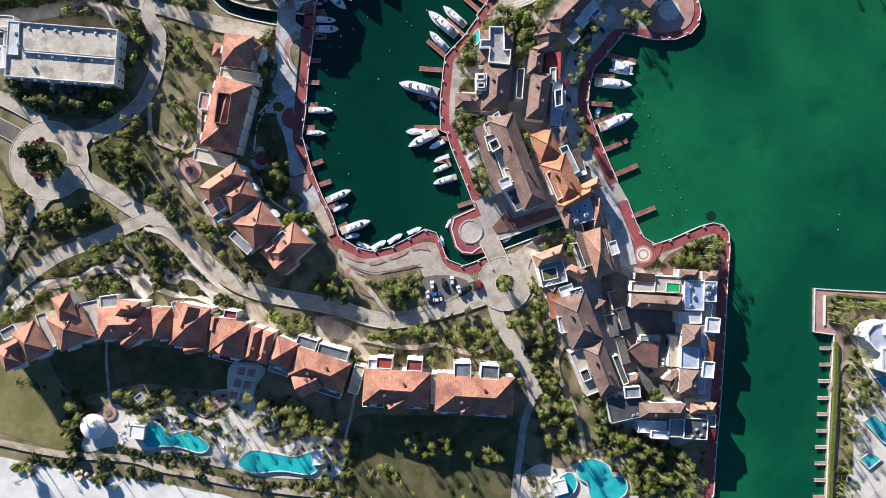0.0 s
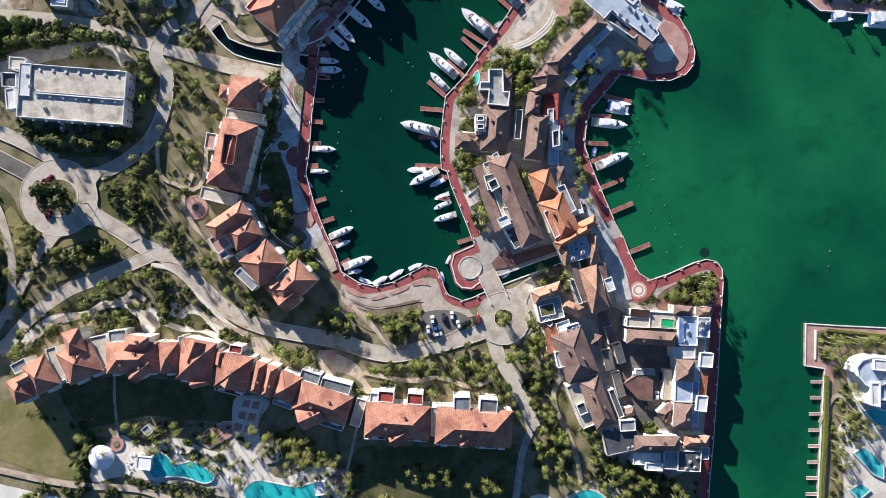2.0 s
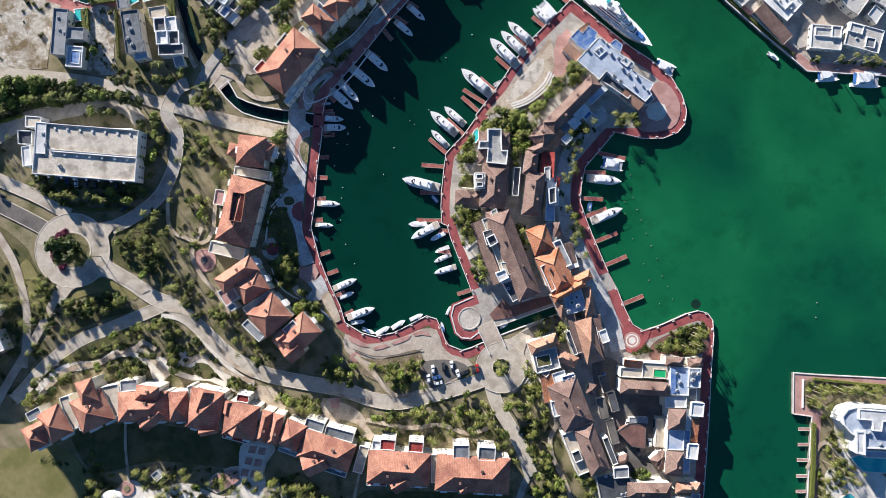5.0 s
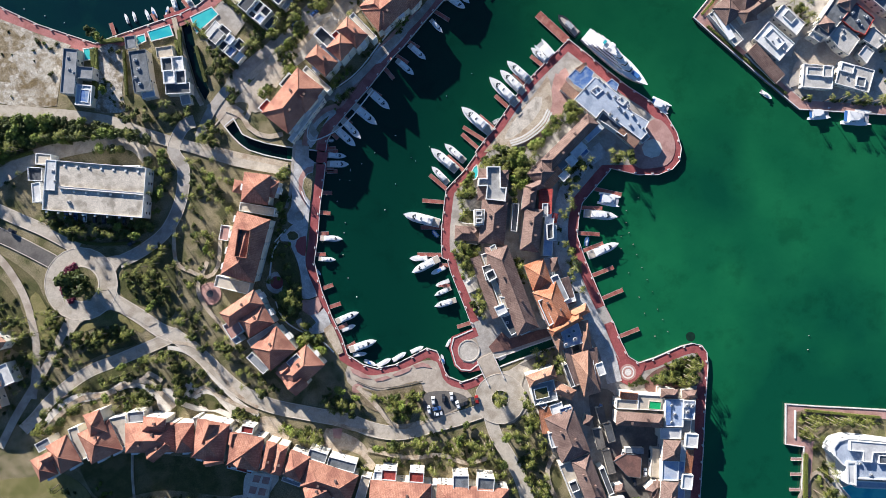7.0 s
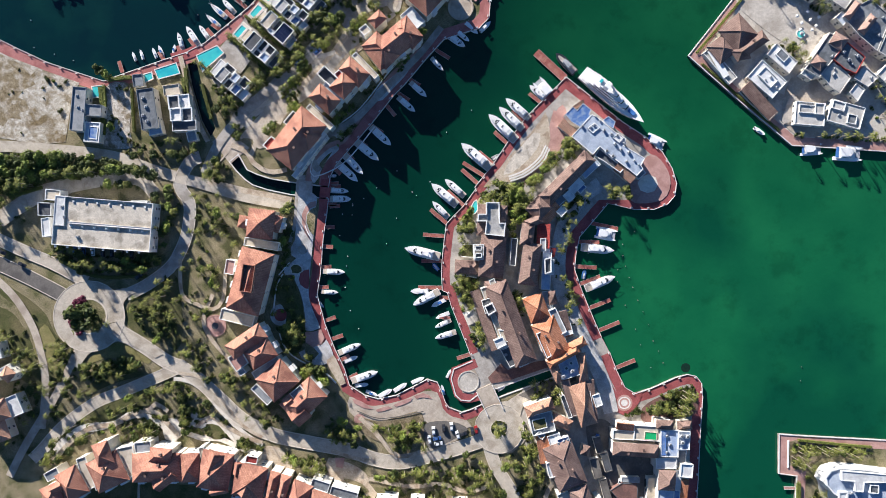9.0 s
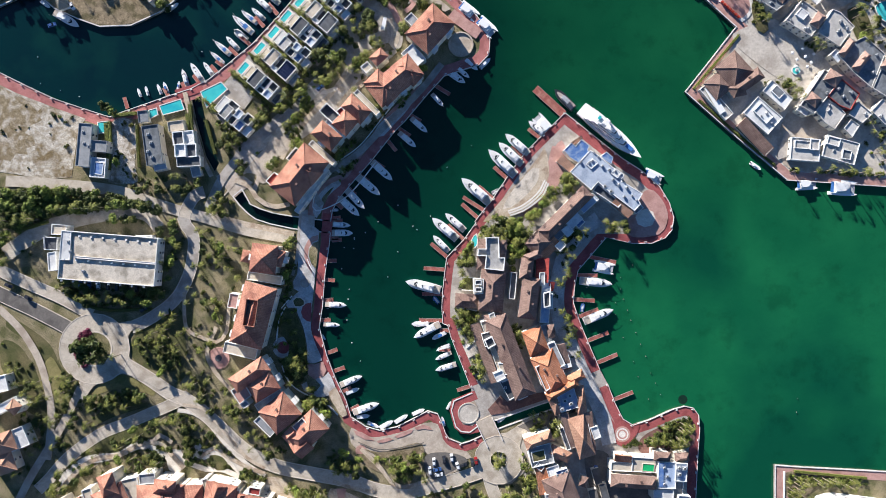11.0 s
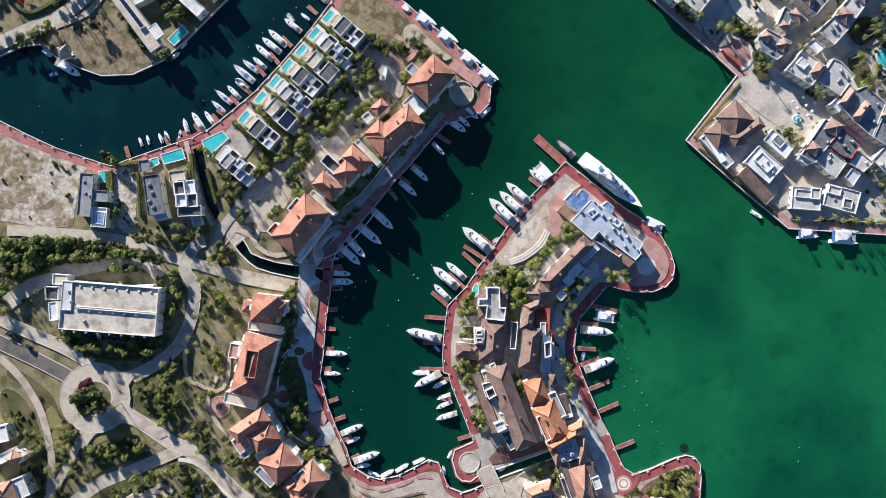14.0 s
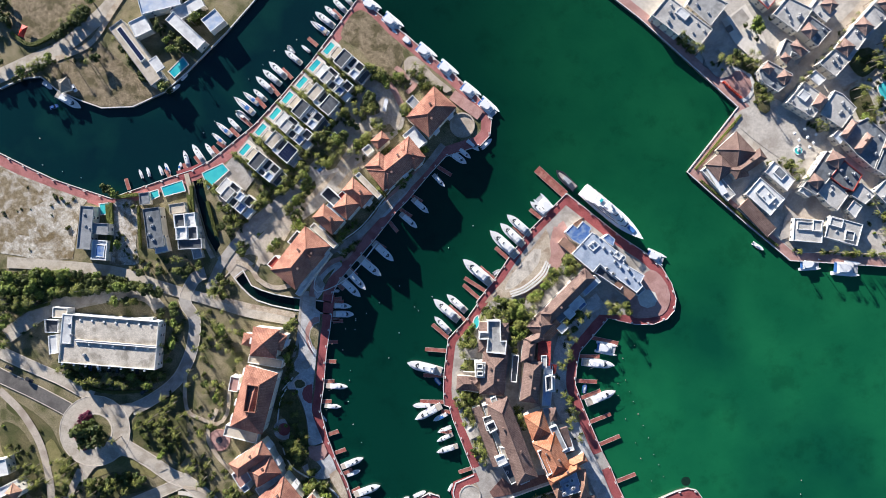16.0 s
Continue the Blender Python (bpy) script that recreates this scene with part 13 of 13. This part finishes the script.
round_thing("mooring_buoy", "small white mooring buoy on the water", "buoy", -88.7, 165.6, -1.5, ((0.05, 0), (0.22, 0.1), (0.28, 0.3), (0.2, 0.5), (0.06, 0.6)), "trim", 10)
round_thing("mooring_buoy", "small white mooring buoy on the water", "buoy", -49.6, 105.2, -1.5, ((0.05, 0), (0.22, 0.1), (0.28, 0.3), (0.2, 0.5), (0.06, 0.6)), "trim", 10)
round_thing("mooring_buoy", "small white mooring buoy on the water", "buoy", -43.6, 108.2, -1.5, ((0.05, 0), (0.22, 0.1), (0.28, 0.3), (0.2, 0.5), (0.06, 0.6)), "trim", 10)
round_thing("mooring_buoy", "small white mooring buoy on the water", "buoy", -15.0, 109.9, -1.5, ((0.05, 0), (0.22, 0.1), (0.28, 0.3), (0.2, 0.5), (0.06, 0.6)), "trim", 10)
round_thing("mooring_buoy", "small white mooring buoy on the water", "buoy", -7.5, 117.5, -1.5, ((0.05, 0), (0.22, 0.1), (0.28, 0.3), (0.2, 0.5), (0.06, 0.6)), "trim", 10)
round_thing("mooring_buoy", "small white mooring buoy on the water", "buoy", 1.4, 144.6, -1.5, ((0.05, 0), (0.22, 0.1), (0.28, 0.3), (0.2, 0.5), (0.06, 0.6)), "trim", 10)
round_thing("mooring_buoy", "small white mooring buoy on the water", "buoy", 14.9, 156.8, -1.5, ((0.05, 0), (0.22, 0.1), (0.28, 0.3), (0.2, 0.5), (0.06, 0.6)), "trim", 10)
round_thing("mooring_buoy", "small white mooring buoy on the water", "buoy", -25.6, 123.4, -1.5, ((0.05, 0), (0.22, 0.1), (0.28, 0.3), (0.2, 0.5), (0.06, 0.6)), "trim", 10)
# A dark round disc just above the water surface.
round_thing("seaweed_mat", "dark round patch at the water surface", "seaweed", 133.1, 16.5, -1.6, ((2.2, 0), (2.6, 0.2), (2.0, 0.22)), "darkpatch", 14)
# ---- bridge ----
strip('bridge', [(29.8, -10.5), (25.9, -2.2), (22.1, 6.1)], 8.8, 'plaza', 'pale stone bridge across the canal mouth', category='bridge', curved=False, thick=0.7, z=0.5)
strip('bridge_parapet', [(24.6, -9.7), (18.4, 3.1)], 0.5, 'coping', 'pale stone bridge parapet', category='parapet', curved=False, thick=0.9, z=1.3, clear=False)
strip('bridge_parapet', [(32.9, -5.8), (26.8, 7.0)], 0.5, 'coping', 'pale stone bridge parapet', category='parapet', curved=False, thick=0.9, z=1.3, clear=False)
strip('bridge', [(-75.2, 104.9), (-74.7, 117.5)], 7.0, 'stone', 'grey paved bridge across the canal', category='bridge', curved=False, thick=0.5, z=0.36)
strip('bridge', [(-65.0, 105.0), (-63.9, 118.5)], 5.6, 'brick', 'red brick promenade bridge across the canal', category='bridge', curved=False, thick=0.5, z=0.3)
sheet('bridge', [(-125.7, 138.4), (-120.8, 132.8), (-115.9, 126.3), (-110.2, 131.2), (-105.4, 135.3), (-112.0, 140.1), (-119.3, 142.5)], 'plaza', 'pale paved deck over the canal head', category='bridge', curved=False, thick=0.4, z=0.2)
strip('bridge', [(-147.6, 183.2), (-138.3, 186.1), (-133.7, 188.3)], 5.6, 'brick', 'red brick promenade bridge over the side canal', category='bridge', curved=False, thick=0.5, z=0.26)
# ---- pool pavilions and furniture ----
round_thing('pavilion', 'round white tent pavilion on the pool terrace', 'pavilion', -169.6, -85.7, 0.0, ((5.6, 0), (5.6, 2.6), (6.2, 2.7), (4.2, 3.6), (3.9, 3.7), (0.2, 5.2)), 'sail', 20)
h = house('pool_bar', -149.8, -89.4, 'square white pool pavilion beside turquoise water', 'pavilion')
wing(h, -147.9, -88.2, 7.1, 6.5, -6.8, 4, roof='flat', deck='sail', sides='nsew', depth=0.4, gap=3)
h = house('pool_bar', -61.4, -103.6, 'small white pool pavilion with a blue deck', 'pavilion')
wing(h, -60.9, -101.4, 5.5, 6.8, 5.5, 3.2, roof='flat', deck='sail', sides='nsew', depth=0.3, gap=3)
h = house('pool_bar', 60.1, -117.3, 'white pool pavilion by a lagoon pool', 'pavilion')
wing(h, 57.4, -116.4, 7.2, 6.9, 15.5, 3.2, roof='flat', deck='sail', sides='nsew', depth=0.3, gap=3)
h = house('pool_house', -148.9, -73.5, 'small grey-roofed pool house', 'pavilion')
wing(h, -146.7, -72.2, 4.3, 4.6, 39.8, 3.2, roof='flat', deck='greyroof', sides='s')
LR = random.Random(5)
outline = [(-108.9, -88.1), (-95.1, -90.9), (-97.9, -99.3), (-106.2, -103.4), (-109.0, -99.2)]
for k in range(14):
    x, y = LR.uniform(min(p[0] for p in outline), max(p[0] for p in outline)), LR.uniform(min(p[1] for p in outline), max(p[1] for p in outline))
    if inside(x, y, outline):
        lounger(x, y, LR.uniform(0, 360), 0.16)
outline = [(-133.8, -82.5), (-121.4, -85.3), (-125.5, -87.5), (-133.8, -86.6)]
for k in range(14):
    x, y = LR.uniform(min(p[0] for p in outline), max(p[0] for p in outline)), LR.uniform(min(p[1] for p in outline), max(p[1] for p in outline))
    if inside(x, y, outline):
        lounger(x, y, LR.uniform(0, 360), 0.16)
outline = [(-78.5, -91.0), (-61.9, -92.4), (-64.7, -98.0), (-75.8, -99.4)]
for k in range(14):
    x, y = LR.uniform(min(p[0] for p in outline), max(p[0] for p in outline)), LR.uniform(min(p[1] for p in outline), max(p[1] for p in outline))
    if inside(x, y, outline):
        lounger(x, y, LR.uniform(0, 360), 0.16)
outline = [(-158.6, -82.4), (-153.1, -83.8), (-153.7, -94.9), (-158.7, -94.9)]
for k in range(14):
    x, y = LR.uniform(min(p[0] for p in outline), max(p[0] for p in outline)), LR.uniform(min(p[1] for p in outline), max(p[1] for p in outline))
    if inside(x, y, outline):
        lounger(x, y, LR.uniform(0, 360), 0.16)
outline = [(49.5, -111.1), (55.0, -110.5), (53.7, -122.3), (46.7, -122.8)]
for k in range(14):
    x, y = LR.uniform(min(p[0] for p in outline), max(p[0] for p in outline)), LR.uniform(min(p[1] for p in outline), max(p[1] for p in outline))
    if inside(x, y, outline):
        lounger(x, y, LR.uniform(0, 360), 0.16)
parasol(191.4, 208.5, 0.1, 0.8)
parasol(193.9, 204.8, 0.1, 0.8)
parasol(198.6, 206.4, 0.1, 0.8)
parasol(201.8, 203.2, 0.1, 0.8)
parasol(197.1, 211.0, 0.1, 0.8)
parasol(203.3, 208.0, 0.1, 0.8)
parasol(193.3, 201.0, 0.1, 0.8)
parasol(199.6, 201.0, 0.1, 0.8)
round_thing('fountain', 'round stone fountain with turquoise water', 'fountain', 194.5, 199.4, 0.1, ((2.5, 0), (2.5, 0.6), (2.1, 0.6), (2.05, 0.35), (0.7, 0.35), (0.5, 1.2), (1.1, 1.35), (1.0, 1.5), (0.1, 1.5)), 'coping', 20)
round_thing('fountain_water', 'turquoise water in the fountain basin', 'water', 194.5, 199.4, 0.45, ((2.06, 0), (2.06, 0.1)), 'lap', 20)
round_thing('round_terrace', 'round brick terrace with a dark centre', 'terrace', -123.4, 38.7, 0.05, ((6.0, 0), (6.0, 0.3), (5.4, 0.3), (5.3, 0.2)), 'pinkbrick', 20)
round_thing('fire_pit', 'round dark fire pit', 'fire pit', -123.4, 38.7, 0.2, ((1.8, 0), (1.8, 0.5), (1.4, 0.5), (1.2, 0.3)), 'darkroof', 20)
round_thing('round_terrace', 'round pale stone terrace in the shaded garden', 'terrace', -88.1, 44.7, 0.05, ((5.8, 0), (5.8, 0.3), (5.2, 0.3), (5.1, 0.2)), 'walkstone', 24)
round_thing('round_terrace', 'round red brick floor of a garden terrace', 'terrace', -88.1, 44.7, 0.05, ((3.4, 0), (3.4, 0.32), (3.2, 0.34)), 'brick', 24)
round_thing('round_terrace', 'round pale stone circle on the waterfront walk', 'terrace', -76.3, 80.3, 0.05, ((5.2, 0), (5.2, 0.34), (5.1, 0.36)), 'walkstone', 24)
round_thing('round_terrace', 'round stone planter with dark centre', 'planter', -76.3, 80.3, 0.05, ((2.6, 0), (2.6, 0.8), (2.1, 0.8), (2.0, 0.55)), 'stone', 24)
round_thing('round_terrace', 'round stone terrace below the apartments', 'terrace', -56.3, 144.6, 0.05, ((4.2, 0), (4.2, 0.5), (3.6, 0.5), (3.5, 0.2)), 'walkstone', 24)
round_thing('round_terrace', 'round stone planter with dark centre', 'planter', -56.3, 144.6, 0.05, ((1.6, 0), (1.6, 0.9), (1.2, 0.9), (1.1, 0.6)), 'stone', 24)
round_thing('round_terrace', 'round red brick planter ring by the pools', 'planter', -50.8, -96.7, 0.1, ((3.9, 0), (3.9, 0.5), (3.3, 0.5), (3.2, 0.45)), 'pinkbrick', 24)
round_thing('round_terrace', 'dark planted centre of a brick ring', 'planter', -50.8, -96.7, 0.1, ((1.7, 0), (1.7, 0.62), (1.4, 0.66)), 'land', 20)
round_thing('round_terrace', 'round red brick planter ring by the pools', 'planter', -163.2, -79.6, 0.1, ((3.9, 0), (3.9, 0.5), (3.3, 0.5), (3.2, 0.45)), 'pinkbrick', 24)
round_thing('round_terrace', 'dark planted centre of a brick ring', 'planter', -163.2, -79.6, 0.1, ((1.7, 0), (1.7, 0.62), (1.4, 0.66)), 'land', 20)
round_thing('round_terrace', 'round pale viewpoint terrace', 'terrace', -45.1, -11.8, 0.05, ((3.0, 0), (3.0, 0.2)), 'pinkbrick', 20)
round_thing('round_terrace', 'round stone terrace with a seat wall', 'terrace', 8.6, 212.3, 0.05, ((7, 0), (7, 0.8), (6.2, 0.8), (6.1, 0.15)), 'plaza', 20)
round_thing('round_terrace', 'round viewing terrace with low wall', 'terrace', 13.9, 8.9, 0.12, ((5.9, 0), (5.9, 0.32), (5.3, 0.32), (5.2, 0.15)), 'townstone', 28)
sign = tagged(new("plaza_sculpture"), "long red steel sculpture on the round plaza", "sculpture")
sign.matrix_basis = pose(157.5, 232.7, 0.12, 0, 0, -42)
for i in range(7):
    bm = bmesh.new()
    box(bm, -6 + 2.0 * i, 0, 0, 1.5, 0.7, 1.8)
    part("block", bm, MAT["redpaint"], sign)
tent = tagged(new("red_canopy"), "orange-red canopy tent in a field", "canopy")
tent.matrix_basis = pose(-232.2, 261.9, 0, 0, 0, 70)
bm = bmesh.new()
box(bm, 0, 0, 2.2, 6.5, 3.4, 1.2, top=0.2)
part("roof", bm, MAT["redpaint"], tent)
for sx in (-3, 3):
    for sy in (-1.5, 1.5):
        bm = bmesh.new()
        tube(bm, [(sx, sy, 0), (sx, sy, 2.3)], [0.05, 0.05], 5)
        part("post", bm, MAT["metal"], tent)
bus = tagged(new("shuttle_bus"), "small white shuttle bus on the driveway", "bus")
bus.matrix_basis = pose(-33.6, 222.7, 0.5, 0, 0, 78)
bm = bmesh.new()
plan_solid(bm, -3.4, 3.4, 2.2, 2.1, 0.4, 2.0, 0.3, 0.95)
part("body", bm, MAT["carwhite"], bus)
bm = bmesh.new()
plan_solid(bm, -3.0, 3.42, 2.22, 2.12, 1.2, 0.7, 0.3, 0.98)
part("window_band", bm, MAT["glass"], bus)
for sx in (-2.1, 2.1):
    for sy in (-0.95, 0.95):
        bm = bmesh.new()
        bmesh.ops.create_cone(bm, cap_ends=True, segments=12, radius1=0.42, radius2=0.42, depth=0.25, matrix=Matrix.Translation((sx, sy, 0.0)) @ Matrix.Rotation(math.pi / 2, 4, "X"))
        part("wheel", bm, MAT["tyre"], bus)
roof_unit(91.4, 137.5, 6.32, 1.5, 40)
roof_unit(94.4, 134.6, 6.32, 1.5, 40)
roof_unit(96.4, 138.1, 6.32, 1.5, 40)
roof_unit(98.8, 133.1, 6.32, 1.5, 40)
roof_unit(85.4, 144.8, 6.32, 1.5, 40)
roof_unit(89.3, 142.8, 6.32, 1.5, 40)
roof_unit(80.9, 152.2, 6.32, 1.0, 40)
roof_unit(83.3, 149.8, 6.32, 1.0, 40)
roof_unit(101.8, 128.7, 6.32, 1.0, 40)
roof_unit(104.2, 126.4, 6.32, 1.0, 40)
BR = random.Random(9)
for x, y, r in ((-178.6, -109.5, 1.6), (-176.4, -108.7, 1.3), (-177.2, -111.8, 1.8), (-173.9, -109.6, 1.4), (-172.6, -111.8, 1.1), (-170.3, -110.7, 1.0), (-205.6, -108.0, 1.5), (-207.2, -108.9, 1.1)):
    bm = bmesh.new()
    bmesh.ops.create_icosphere(bm, subdivisions=2, radius=r)
    for v in bm.verts:
        v.co *= BR.uniform(0.82, 1.12)
        v.co.z *= 0.7
    ob = tagged(new("boulder", mesh_of(bm, "boulder", MAT["sandstone"])), "pale weathered sandstone boulder on the beach", "boulder", "beach boulders")
    ob.location = (x, y, r * 0.35)
plant_all()
